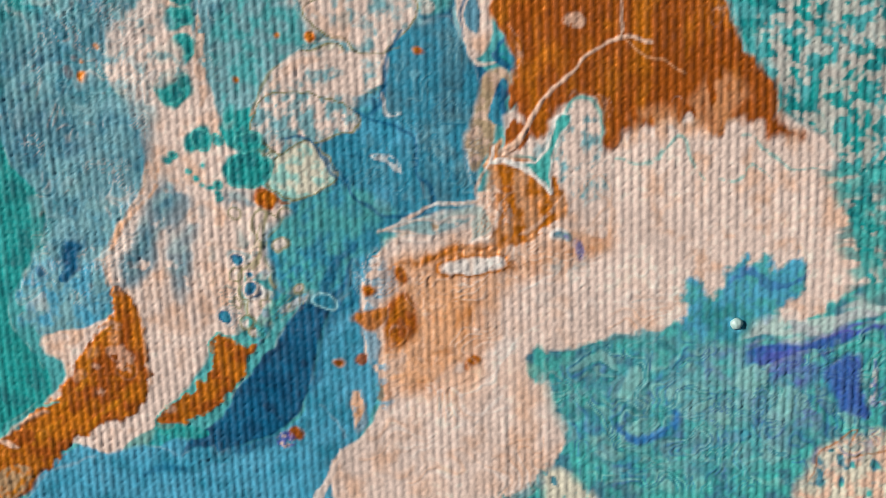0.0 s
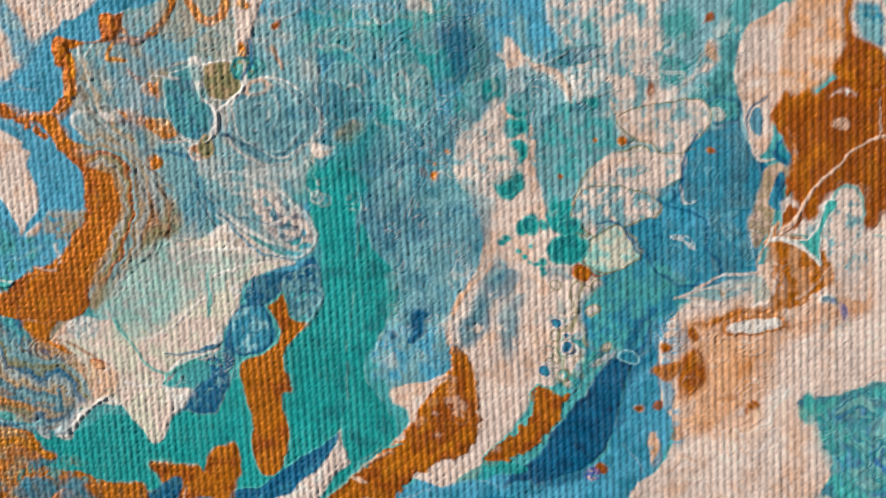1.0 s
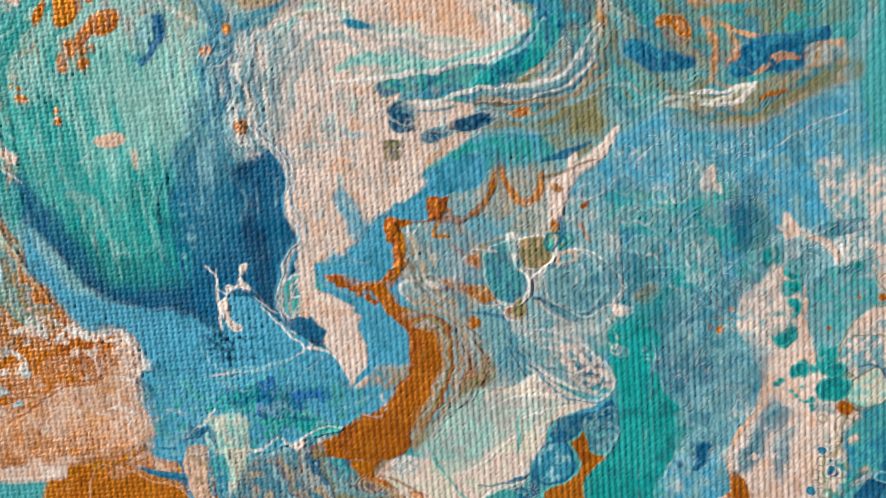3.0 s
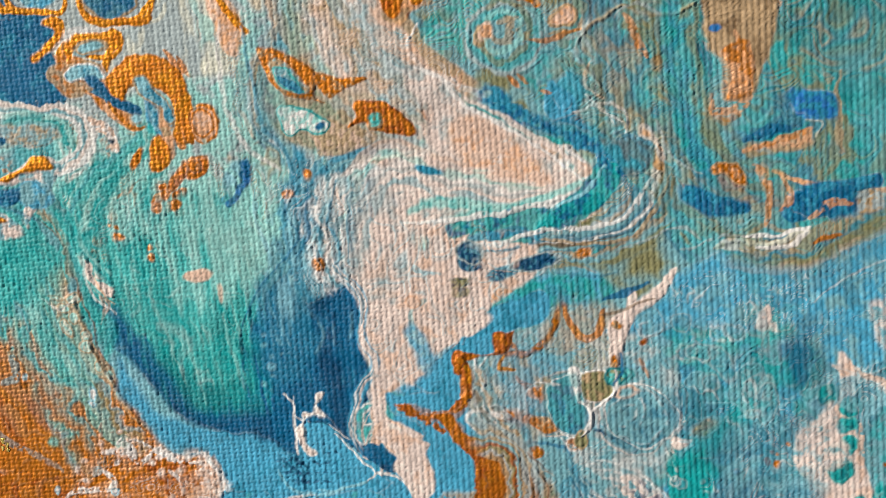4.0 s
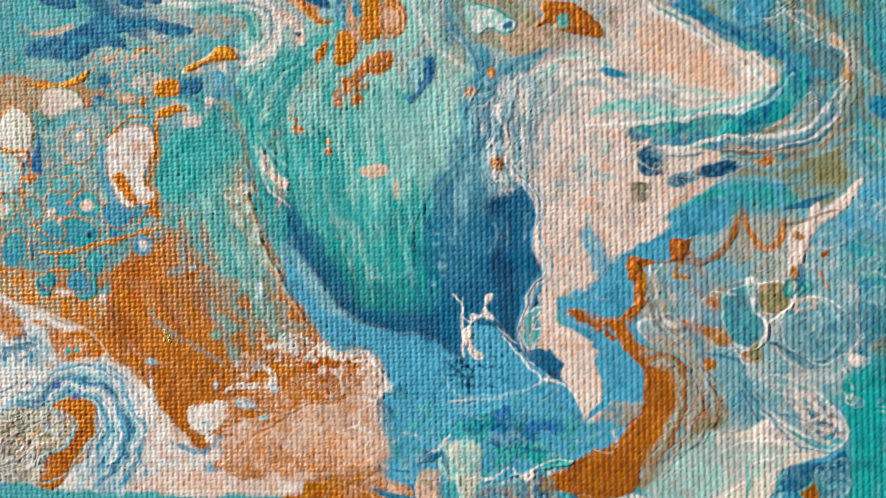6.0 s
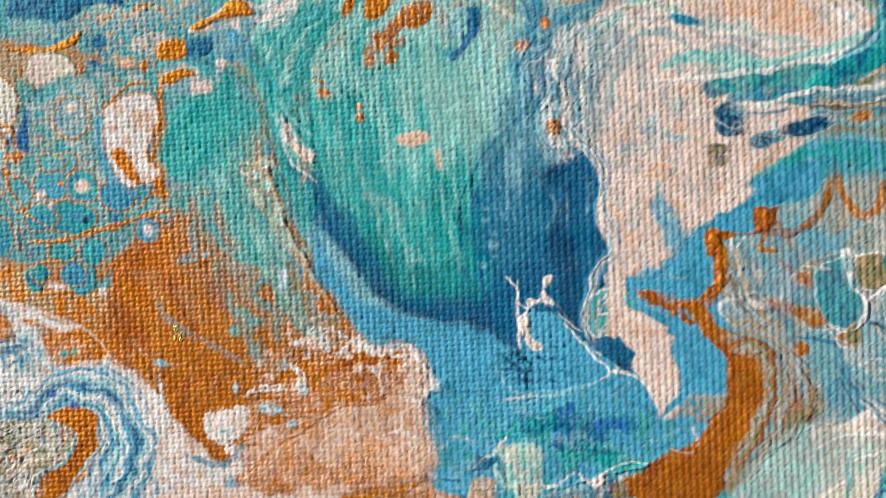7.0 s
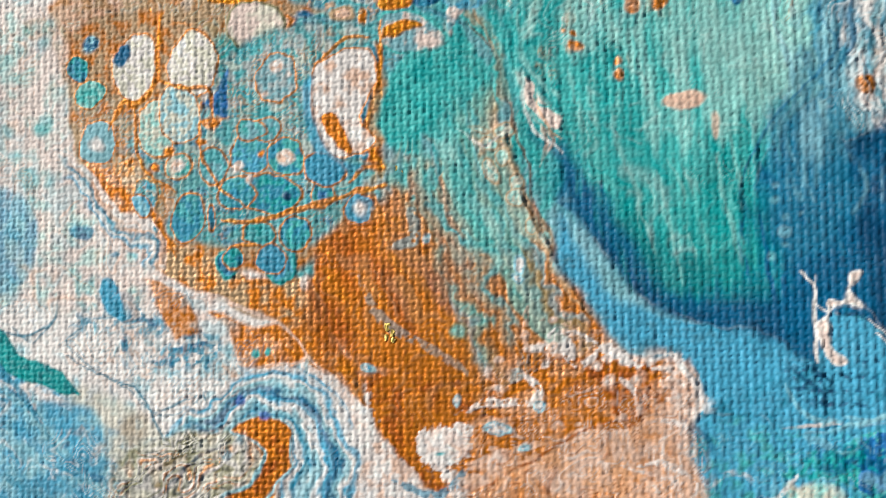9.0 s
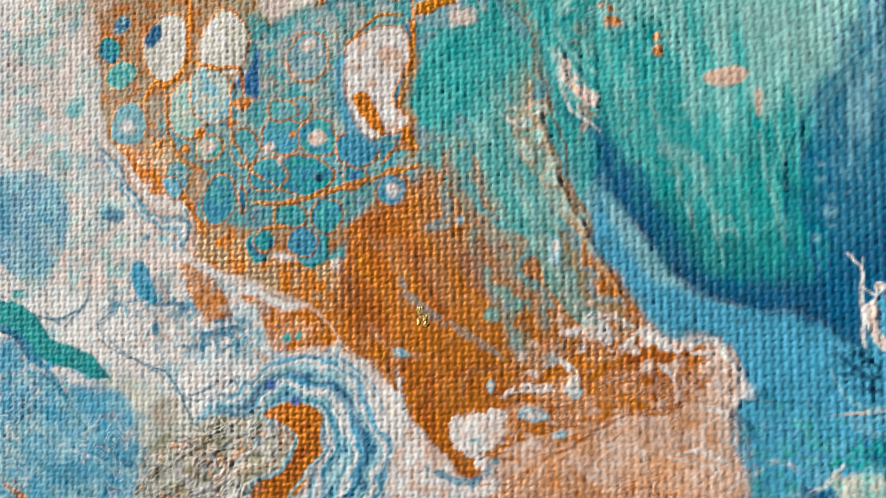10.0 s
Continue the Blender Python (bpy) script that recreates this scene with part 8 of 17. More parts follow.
vein("jade", 1.71, (-88.2, 16.2, -85.6, 14.4), a=0.3, mot=0.2)
patch("teal", (-98.3, 7.8, -93, 7.3, -90.8, 5.8, -90, 4.4, -87.1, 3.5, -85.6, 2.4, -86.6, 1.9, -89.1, 3.1, -91.8, 3.9, -93.9, 5.6, -98.2, 5.9), mix=('pine', 0.3, 0.7), thick=0.04)
cell("jade", -93.3, 8.4, 0.60, 0.34, 0, a=0.9)
cell("aqua", -92.1, 10.2, 1.28, 1.54, 0, a=0.6, mot=0.1, mix=('mint', 0.5, 0.6))
crease((-91.9, 6.6, -89.3, 6.5, -87.3, 7.7, -86.9, 9.5), col='slate', w=0.2, h=0.03)
vein("blue", 0.77, (-96, 5.6, -92.8, 4.8, -90.6, 2.2, -87.5, 0.1, -85.4, -1.1), mix=('deep', 0.5, 0.5))
vein("deep", 0.38, (-93.4, 4.8, -91.2, 2.6, -89, 0.9), a=0.9)
patch("white", (-91.7, 3, -88.6, 2.3, -84.5, 0.7, -83.4, -1, -87.5, 0.5, -90.6, 2.2), a=0.8, mix=('pink', 0.4, 0.5))
cell("sky", -93.8, 2.9, 1.28, 1.54, 0, a=0.8, mot=0.05)
speckle("deep", (-96.9, 1, -88.5, 0.5, -82.4, -2.7, -80.8, -5.6, -84.1, -8.9, -96.3, -9.9), share=0.4, size=0.8, a=0.8)
speckle("white", (-97, 2.8, -87.5, -0.3, -86.3, -4.7, -89.1, -8.5, -96.6, -4.5), share=0.4, size=0.8, a=0.8)
patch("blue", (-89, 0.9, -84.5, 1.1, -82.4, -1.8, -81.3, -6.1, -84.2, -5.4, -87.4, -2.1), a=0.7, mix=('deep', 0.4, 0.5), soft=0.3)
vein("bronze", 0.94, (-95.5, -5.8, -93.3, -6.5, -91.2, -8.2), a=0.95, mix=('rust', 0.3, 0.5))
vein("deep", 1.71, (-95.4, -7.6, -92.2, -9.1), a=0.9)
speckle("cream", (-82.4, -2.3, -77.6, -1.5, -76.5, -4.9, -80.3, -6, -82.8, -4.5), share=0.5, size=0.6, a=0.7)
cell("grey", -79.8, -0.1, 0.77, 0.85, 0, a=0.6, soft=0.4)
patch("cream", (-86.1, 2.8, -81.6, 1.7, -78.1, 0.2, -77.6, -1.5, -81.4, -2.6, -84.5, -0.6), a=0.7, mix=('grey', 0.3, 0.7), soft=0.5)
patch("blue", (-81.5, 10.1, -80.5, 10.1, -80.6, 7.9, -81.6, 7.7, -81.9, 9.2), a=0.8, mot=0.1)
speckle("blue", (-85, 11.3, -78.6, 10.6, -77.5, 7.1, -81.8, 7, -85.3, 6.9), share=0.32, size=0.45, a=0.8)
speckle("blue", (-76, 6.8, -73.2, 7.1, -73.1, 5.1, -78.8, 4.5, -79.3, 5.8), share=0.42, size=0.4, a=0.9)
cell("deep", -81.0, 6.0, 0.34, 0.30, 0)
vein("deep", 0.26, (-76.5, 6.1, -75.1, 6.4, -73.9, 6.6), a=0.8)
vein("deep", 0.26, (-78.4, 5.4, -77.2, 5.2), a=0.8)
vein("slate", 0.17, (-85.4, 5.1, -85.7, 6, -84.8, 7.3, -85, 10.9), a=0.7)
vein("slate", 0.17, (-85, 5.3, -82.6, 3.4, -79.7, 2.3, -78.1, 0.2, -77.1, -1.5), a=0.7)
vein("slate", 0.17, (-77.9, 1.3, -76.3, 2, -74.9, 2.7), a=0.7)
vein("slate", 0.17, (-75.1, 7.2, -75.4, 9.4, -76.2, 10.2), a=0.7)
vein("slate", 0.17, (-73.5, 1.3, -74.5, 2.9), a=0.7)
speckle("blush", (-81.8, 7, -77.9, 6.3, -78.3, 3.6, -82.7, 4.3), share=0.35, size=0.6, a=0.6)

# the great curl
stream(('white', 'sky', 'white', 'pale', 'deep', 'white', 'sky', 'white', 'blue', 'white', 'pale', 'white', 'sky'), 5.12, (-75.6, -2.7, -73.4, -0.6, -70.2, 1.2, -67.1, 2, -64.8, 0.1, -64.2, -2.8, -65.9, -5.4, -67.2, -8), jitter=0.5, w2=6.4)
patch("blue", (-63.1, 1.8, -61.6, -2.2, -63.2, -7.7, -67.2, -8.4, -65.9, -5, -64.3, -2, -63.9, 1), a=0.8, mix=('sky', 0.5, 0.7), soft=0.4, ang=80, st=3, mot=0.1)
vein("white", 1.11, (-65.8, 3.8, -63.1, 1.8, -62.1, -1.8, -63.2, -6.5), a=0.85, mot=0.1, mix=('sky', 0.3, 0.5))
vein("deep", 0.6, (-71.1, 0.8, -70.2, 1.5, -69.3, 1.9), a=0.9)
cell("deep", -67.9, 2.8, 0.60, 0.68, 30, a=0.9, mot=0.1)
cell("deep", -69.0, 0.9, 0.30, 0.34, 0)
vein("deep", 0.21, (-76.2, -0.8, -73.9, -0, -71.1, 0.8), a=0.8)
vein("blue", 0.68, (-76.9, -0.8, -74.8, -0.1, -72.9, 0), a=0.8, mix=('pale', 0.4, 0.4))
vein("deep", 0.21, (-64.8, 2.2, -63.9, -0.7, -64.4, -3.6), a=0.6)
vein("ink", 0.17, (-70.3, 2.1, -68.5, 2.7), a=0.7)
patch("bronze", (-70.2, -0, -68.4, 0.4, -66.7, -0.9, -66.5, -2.5, -67.7, -4.7, -69.9, -6.6, -70.8, -8.3, -73.1, -8.5, -72.3, -5.5, -70, -3.6, -71, -1.6), thick=0.05, mix=('gold', 0.4, 0.8))
stream(('olive', 'grey', 'white', 'tan', 'umber', 'grey', 'tan'), 5.55, (-70.6, -1.1, -73.3, -2.6, -76.1, -4.4, -79.3, -6.4, -83.1, -8), jitter=0.8, w2=4.7)
stream(('olive', 'white', 'umber', 'grey', 'tan'), 2.56, (-69.6, -2.3, -71.9, -3.3, -74.6, -5.6, -77.3, -8), jitter=0.7)
vein("ink", 0.3, (-73.6, -1.1, -74.7, -2.6, -76.1, -3.6), a=0.8)
vein("deep", 0.34, (-72.8, -3.4, -73.7, -3.9, -74.6, -4.6), a=0.8)
vein("deep", 0.3, (-70.5, -3.9, -71.8, -4.8), a=0.7)
cell("slate", -72.2, -1.6, 0.38, 0.26, 0, a=0.9)
vein("white", 0.21, (-67.4, -0.9, -67.1, -2.6, -68.2, -4.3, -70, -5.3), a=0.7)
crease((-71.1, -0.7, -74.2, -2.6, -77, -4.1), w=0.28, h=0.08, col='white', a=0.5)
crease((-70.1, -1.3, -72.8, -2.9, -75.6, -4.8), w=0.28, h=0.08, col='white', a=0.5)
crease((-78, -2.9, -75.7, -1.8, -73.4, -0.6), w=0.28, h=0.08, col='white', a=0.5)
crease((-77.5, -5, -79.8, -6), w=0.28, h=0.08, col='white', a=0.5)
crease((-71.8, -5, -73.6, -6.4, -76.4, -7.5), w=0.28, h=0.08, col='white', a=0.5)
crease((-66.2, 2.1, -63.9, 0.1, -63.4, -2.3), w=0.28, h=0.08, col='white', a=0.4)
crease((-67.5, 1.6, -65.2, -0.4, -65.1, -3.3, -66.8, -5.9), w=0.28, h=0.08, col='white', a=0.4)
crease((-73.4, 0.2, -70.2, 1.7), w=0.28, h=0.08, col='white', a=0.4)
crease((-67.3, -4.7, -65.9, -5.8, -64.6, -5.3), w=0.28, h=0.08, col='white', a=0.4)

# fine marbling
lace(('white', 'slate', 'sky'), (-9, 17.5, 1.4, 18.3, 8.6, 14.7, 8.4, 6.9, 1.8, 5.5, -3.9, 5.1, -8.5, 9.3), scale=3.2, levels=5, w=0.09, a=0.35, h=0.03)
lace(('tan', 'olive'), (-10.4, 16.6, -3.3, 18.4, 2.7, 17.4, 1.1, 12.9, -6.2, 7.4, -10.3, 10.2), scale=1.8, levels=4, w=0.14, a=0.5)
lace(('pale', 'slate', 'white', 'navy', 'blue'), (5.1, 19.2, 16, 19.5, 22.2, 18.1, 26.7, 15.5, 22.2, 9.2, 14.9, 6.5, 8.4, 8.3, 4.9, 14.7), scale=2.4, levels=4, w=0.1, a=0.35, h=0.04)
lace(('pine', 'teal', 'navy'), (8.7, 17.4, 22.2, 17.3, 22.2, 5.1, 12, 2.8, 8.4, 7.4), scale=3.2, levels=3, w=0.2, a=0.5, h=0.04)
lace(('white', 'mist', 'slate'), (12.1, 5.1, 22.2, 5.1, 22.2, -1.8, 18.9, -9.5, 13.7, -9.6, 12.3, -5.7, 14.3, -2.9, 12, 0.9), scale=2.2, levels=5, w=0.1, a=0.4, h=0.04)
lace(('white', 'slate', 'pine'), (23.1, 15.5, 31.1, 16.3, 41.5, 18.4, 41.8, 10.1, 35.7, 7.4, 28.6, 5.6, 25.8, 8.8), scale=2.4, levels=5, w=0.1, a=0.45, h=0.04)
lace(('navy', 'olive', 'white'), (26.7, 9.2, 37.4, 9.2, 43.3, 5.2, 43.5, -1.2, 37.7, -2.7, 31.4, -1.8, 28.6, 1.9), scale=2.0, levels=4, w=0.06, a=0.55, h=0.03)
lace(('pine', 'olive'), (26.8, -4.6, 33.2, -2.7, 36, -4.5, 32.4, -9.8, 28.7, -11.8, 26.8, -9.4), scale=1.6, levels=4, w=0.09, a=0.6, h=0.04)
lace(('tan', 'olive', 'mist', 'umber'), (-6.8, 5.1, -3.9, 5.5, 0.7, 1.8, 5.3, -1.5, -2.9, -4, -9.1, -2.1, -7.9, 1.7), scale=2.2, levels=6, w=0.1, a=0.5, h=0.05, ang=50, st=2.5)
lace(('mist', 'jade', 'white'), (-4.2, -1.6, 0.6, -0.1, 5.3, -1.5, 0.4, -5.9, -1.6, -8.8, -7.5, -8.9, -9.3, -5), scale=2.2, levels=5, w=0.1, a=0.5, h=0.04, ang=60, st=2)
lace(('white', 'blush'), (-15.3, -7.5, -7.4, -6, 1.2, -9.8, -3.3, -12.8, -12.2, -14), scale=1.8, levels=5, w=0.09, a=0.5, h=0.06)
lace(('blush', 'bronze', 'white'), (36.9, -4.5, 43.5, -1.7, 50.1, 0.2, 48.6, -5.3, 42.4, -9.2, 37, -9.3), scale=1.6, levels=5, w=0.1, a=0.55, h=0.05)
lace(('slate', 'pale', 'umber', 'deep', 'blue'), (-23.6, -5.1, -11.9, -10.6, -15.2, -16.1, -29.1, -16.1, -29.8, -11.6, -25.3, -8.4), scale=2.2, levels=7, w=0.12, a=0.7, h=0.04, ang=-20, st=3)
lace(('blue', 'bronze', 'slate', 'tan', 'teal'), (-32, -12.7, -24.1, -13.3, -16.3, -17.2, -10.1, -21.7, -19.9, -24.5, -32.8, -22.9, -34.1, -19.4), scale=2.0, levels=6, w=0.12, a=0.65, h=0.04)
lace(('white', 'pale'), (-37.2, 0.7, -23.2, 1.2, -13.5, -1, -15.7, -4.1, -27.8, -6.2, -35.6, -5.1), scale=1.6, levels=5, w=0.1, a=0.6, h=0.05)
lace(('tan', 'white', 'blue'), (-41.4, 0.2, -33.4, -4, -29.7, -10.5, -33.2, -14.9, -37.8, -6.2), scale=1.6, levels=5, w=0.1, a=0.6, h=0.05)
lace(('olive', 'mist', 'umber', 'teal', 'slate', 'tan'), (-14.7, 51.4, -3.2, 53.4, 10.1, 53.2, 10.8, 45.8, 7.8, 36.1, 2.4, 37.7, -8.6, 43.2, -14.2, 46.5), scale=4.0, levels=7, w=0.13, a=0.5, bend=2.4, h=0.05)
lace(('olive', 'aqua', 'slate', 'tan', 'teal', 'mist'), (6.5, 49, 26.7, 50.9, 27.8, 27.4, 15.6, 27.3, 9, 30.6, 6.7, 38.3), scale=5.0, levels=7, w=0.15, a=0.5, bend=2.6, h=0.04)
lace(('slate', 'white', 'mist', 'tan'), (-10.9, 30.4, 1.3, 32.2, 7.3, 36.1, 7.9, 31.7, 2.5, 27.2, -8.6, 23.6, -13.1, 26.5), scale=2.0, levels=7, w=0.1, a=0.65, h=0.05, ang=10, st=3)
lace(('white', 'mist', 'tan', 'peach'), (-24.1, 49.4, -17.5, 49.3, -8.6, 41.6, -0.4, 35.5, -8.6, 33.3, -15.3, 38.3, -23.1, 45), scale=2.4, levels=7, w=0.1, a=0.55, h=0.03, ang=-35, st=4)
lace(('blue', 'slate', 'white', 'mist'), (-27.8, 37.2, -19.9, 35.5, -13.1, 33.8, -19.9, 32.7, -23.4, 28.1, -23.5, 22.3, -27, 22.3, -29.2, 28.1), scale=1.8, levels=7, w=0.1, a=0.6, h=0.05, ang=90, st=3)
lace(('mint', 'mist', 'tan', 'grey', 'white'), (-37.6, 53.9, -27.4, 53.7, -31.1, 41.7, -29, 36, -33.3, 25.7, -37.3, 29.2, -35.7, 41.7), scale=2.2, levels=7, w=0.12, a=0.6, h=0.03, ang=95, st=5)
lace(('mint', 'white', 'jade'), (-49.9, 37.2, -41.2, 34.9, -32.7, 26.9, -36.4, 21, -41.6, 24.5, -49.1, 29.1), scale=2.4, levels=6, w=0.12, a=0.5, h=0.02, ang=80, st=4)
lace(('mist', 'white', 'slate'), (5.9, 23.8, 20, 25.1, 27.8, 26.3, 28.2, 17.3, 18, 18.3, 8.2, 17), scale=1.6, levels=5, w=0.09, a=0.5, h=0.04)
lace(('mint', 'teal', 'mist', 'tan'), (-50.4, 40.6, -41.1, 38.3, -41.4, 29.1, -48.2, 24.4, -52.1, 29.1), scale=2.0, levels=6, w=0.13, a=0.55, h=0.03, ang=75, st=3)
lace(('mint', 'jade', 'tan', 'white'), (-55.6, 41.5, -47.8, 41.7, -45.3, 32.5, -51.2, 20.6, -56.1, 22.2, -53.1, 32.3), scale=2.0, levels=6, w=0.12, a=0.6, h=0.03, ang=70, st=3)
lace(('tan', 'teal', 'mist', 'bronze', 'olive'), (-59.8, 21.4, -53.4, 21.8, -49.1, 14.5, -45, 8.3, -48.9, 5, -53, 5.6, -57.4, 13.6), scale=2.6, levels=6, w=0.14, a=0.35, bend=0.6, h=0.03, ang=113, st=5)
lace(('gold', 'umber', 'tan', 'rust'), (-65.2, 13.5, -60.1, 18.5, -53, 6.4, -41, 4.5, -48.7, -0.6, -57, 2.1), scale=2.2, levels=6, w=0.12, a=0.4, h=0.02, ang=112, st=4)
lace(('blush', 'white', 'gold'), (-51.3, 5.7, -44.2, 7.9, -37.2, 5.5, -38.6, 0.8, -48.7, -0.6, -52.9, 1.6), scale=1.8, levels=6, w=0.09, a=0.6, h=0.04)
lace(('white', 'bronze', 'sky', 'white', 'peach'), (-54.5, -0.1, -39.4, 1.5, -37.8, -4.5, -54.3, -5.8), scale=2.0, levels=6, w=0.11, a=0.7, h=0.04)
lace(('white', 'sky', 'blue', 'pale', 'deep'), (-96.9, 1.9, -86.5, 1.5, -81.4, -3.5, -79.2, -8.6, -96.3, -9.9), scale=1.7, levels=6, w=0.14, a=0.65, h=0.05)
lace(('white', 'pale', 'blue'), (-77.1, -1.9, -70.2, 1.9, -64.9, 2.6, -61.2, -1.4, -63.2, -7.3, -67.2, -7.6, -64.7, -2.4, -67.5, 0.8, -72.9, -1.2), scale=1.6, levels=7, w=0.12, a=0.6, h=0.05, ang=60, st=2)
lace(('white', 'ink', 'grey', 'olive', 'slate'), (-82.3, -4.9, -73.8, -1.3, -69.2, -1.4, -70, -4.9, -77.3, -8.4, -84.1, -8.1), scale=1.6, levels=8, w=0.12, a=0.65, h=0.07, ang=28, st=4)
lace(('pale', 'blue', 'white', 'blush'), (-98, 24, -86.4, 21.1, -79.1, 11.5, -72.3, 7.3, -64.1, 5.9, -64, 2.6, -74.8, 0.4, -84.6, 3.3, -89.9, 8.5, -97.2, 8.3), scale=2.0, levels=5, w=0.07, a=0.55, h=0.03)
lace(('royal', 'pine', 'mist', 'teal'), (52.5, -12.7, 62.7, -11.2, 71.5, -9.4, 72.7, -22, 53, -22.7), scale=2.2, levels=6, w=0.13, a=0.55, h=0.06)
lace(('tan', 'mist'), (52.9, 4.2, 65.7, 2.6, 67.4, -0.3, 57.2, -0.5, 52, 0.5), scale=2.4, levels=4, w=0.07, a=0.25, h=0.04)
lace(('pine', 'white', 'slate'), (58.2, -5, 65.6, -5.6, 66, -9.5, 58.5, -10.1), scale=1.2, levels=5, w=0.12, a=0.5, h=0.05)
patch("sky", (-9, 16.2, -3.3, 17.5, -2.1, 14.7, -3.6, 11.1, -6.6, 9.3, -8.3, 12), soft=0.8, a=0.4, mot=0.2, part=None)

# accents over the marbling
stream(('jade', 'teal', 'mint', 'teal', 'jade', 'aqua'), 3.97, (-51.7, 25.5, -49.7, 30.8, -47.4, 34.9, -43.4, 37.8, -42.7, 40.6), w2=1.7, a=0.85, jitter=0.6)
stream(('mint', 'teal', 'jade', 'mint'), 3.17, (-40.4, 25.6, -41.7, 29.7, -43, 33.7, -41.1, 36.6), w2=1.47, a=0.7, jitter=0.5)
vein("teal", 1.47, (-48.2, 29.1, -47.5, 33.2, -45.3, 36), a=0.85, soft=0.3)
vein("teal", 1.36, (-41.5, 26.2, -42.1, 30.3, -43.6, 33.2), a=0.75, soft=0.3)
vein("mint", 0.68, (-46.8, 28.5, -46, 32, -44.1, 34.9), a=0.7, soft=0.2)
stream(('white', 'mist', 'pink', 'white'), 1.7, (-61.6, 42.1, -55, 41.8, -50.3, 41.5, -48.6, 39.5, -49.7, 36.9, -53.6, 35.5), a=0.85, jitter=0.4)
stream(('jade', 'teal', 'mint'), 1.25, (-58.1, 41.1, -53.3, 40.7, -51, 39.8, -50.8, 37.8), a=0.85)
patch("tan", (-57.5, 40.4, -52.7, 40.3, -51.6, 38.9, -54.1, 38.2, -57, 38.9), a=0.7, mix=('mist', 0.5, 0.5), soft=0.3)
vein("blush", 1.13, (-48.3, 40.9, -46.6, 39.2, -45.8, 37.5), a=0.9, mix=('white', 0.4, 0.4))
cell("ink", -46.5, 38.5, 0.34, 0.23, 0)
patch("gold", (-57.5, 35.2, -56, 35.7, -54.4, 36.6, -52.9, 36.9, -52.4, 36, -54.2, 35.6, -56.3, 35), thick=0.04, mix=('bronze', 0.3, 0.4))
vein("white", 0.45, (-57.3, 34.6, -54.2, 35, -51.8, 35.7, -50.5, 37.8), a=0.7)
cell("bronze", -37.7, 35.6, 1.70, 0.85, 40, mix=('rust', 0.35, 0.4), soft=0.08)
cell("bronze", -40.0, 34.3, 1.93, 0.45, 58, mix=('rust', 0.35, 0.4), soft=0.08)
cell("bronze", -41.9, 32.7, 0.79, 0.45, 40, mix=('rust', 0.35, 0.4), soft=0.08)
cell("bronze", -39.7, 33.1, 0.79, 0.40, 40, mix=('rust', 0.35, 0.4), soft=0.08)
cell("bronze", -40.7, 32.0, 0.51, 0.40, 20, mix=('rust', 0.35, 0.4), soft=0.08)
cell("bronze", -39.6, 31.3, 0.45, 0.45, 0, mix=('rust', 0.35, 0.4), soft=0.08)
cell("bronze", -41.2, 33.8, 0.51, 0.40, 40, mix=('rust', 0.35, 0.4), soft=0.08)
cell("bronze", -43.8, 36.6, 1.13, 0.40, 60, mix=('rust', 0.35, 0.4), soft=0.08)
cell("pale", -33.9, 34.3, 1.02, 2.04, -15, rim='mist', mix=('mist', 0.5, 0.5))
cell("deep", -32.9, 35.0, 0.51, 1.47, -12, soft=0.1)
cell("blue", -34.7, 32.5, 1.13, 0.51, 15, soft=0.1, mix=('deep', 0.5, 0.3))
cell("pale", -34.3, 34.3, 0.40, 1.13, -10, a=0.8)
patch("bronze", (-31.1, 47.3, -28.2, 46.4, -25.6, 44.4, -26, 42.2, -25.1, 41.7, -27.7, 42.3, -29.8, 43.6, -30.7, 45.6), thick=0.05, mix=('tan', 0.25, 0.5), fringe=0.6)
patch("mist", (-29.8, 45.7, -28.1, 45.4, -27, 43.2, -26.3, 42.4, -28.1, 43, -29.5, 44.2), rim='white', rw=0.1, mix=('jade', 0.4, 0.4))
vein("deep", 0.68, (-29, 44.9, -28.3, 44, -27.1, 42.7), a=0.9, part='paint_streak')
patch("bronze", (-25.9, 44.4, -23.1, 44.1, -20.4, 43.6, -23.1, 42.9, -24.7, 42.2), mix=('tan', 0.3, 0.4), soft=0.1)
patch("mint", (-29.5, 41.2, -27.7, 41.4, -25.4, 40.3, -24.2, 39.5, -24.9, 38.7, -27.2, 39.1, -28.6, 38.8), rim='teal', rw=0.1, thick=0.05, mix=('white', 0.5, 0.4))
cell("deep", -25.1, 39.4, 0.45, 0.34, 0)
patch("rust", (-22.1, 41.6, -20.3, 41.9, -18.5, 41.4, -16.9, 40.2, -16.2, 38.4, -18.6, 38.5, -20.4, 38.9, -21.2, 39.6, -22.6, 39.3, -21.9, 40.3), thick=0.04, mix=('bronze', 0.4, 0.5))
cell("jade", -19.9, 39.4, 0.68, 0.51, 0, rim='tan')
cell("bronze", -15.0, 40.4, 0.57, 0.85, 30, mix=('tan', 0.4, 0.4))
patch("rust", (-20.5, 35.8, -17.6, 36.5, -14.8, 36.3, -12.7, 35.1, -13.6, 34.5, -15.9, 35.2, -18.7, 35.3), thick=0.04, rim='blush', rw=0.12, mix=('bronze', 0.4, 0.5))
cell("blue", -15.2, 35.2, 1.02, 0.45, -15, rim='pale')
cell("tan", -28.7, 33.3, 0.45, 0.57, 0, rim='bronze')
cell("tan", -26.9, 34.6, 0.45, 0.51, 0, mix=('bronze', 0.4, 0.3))
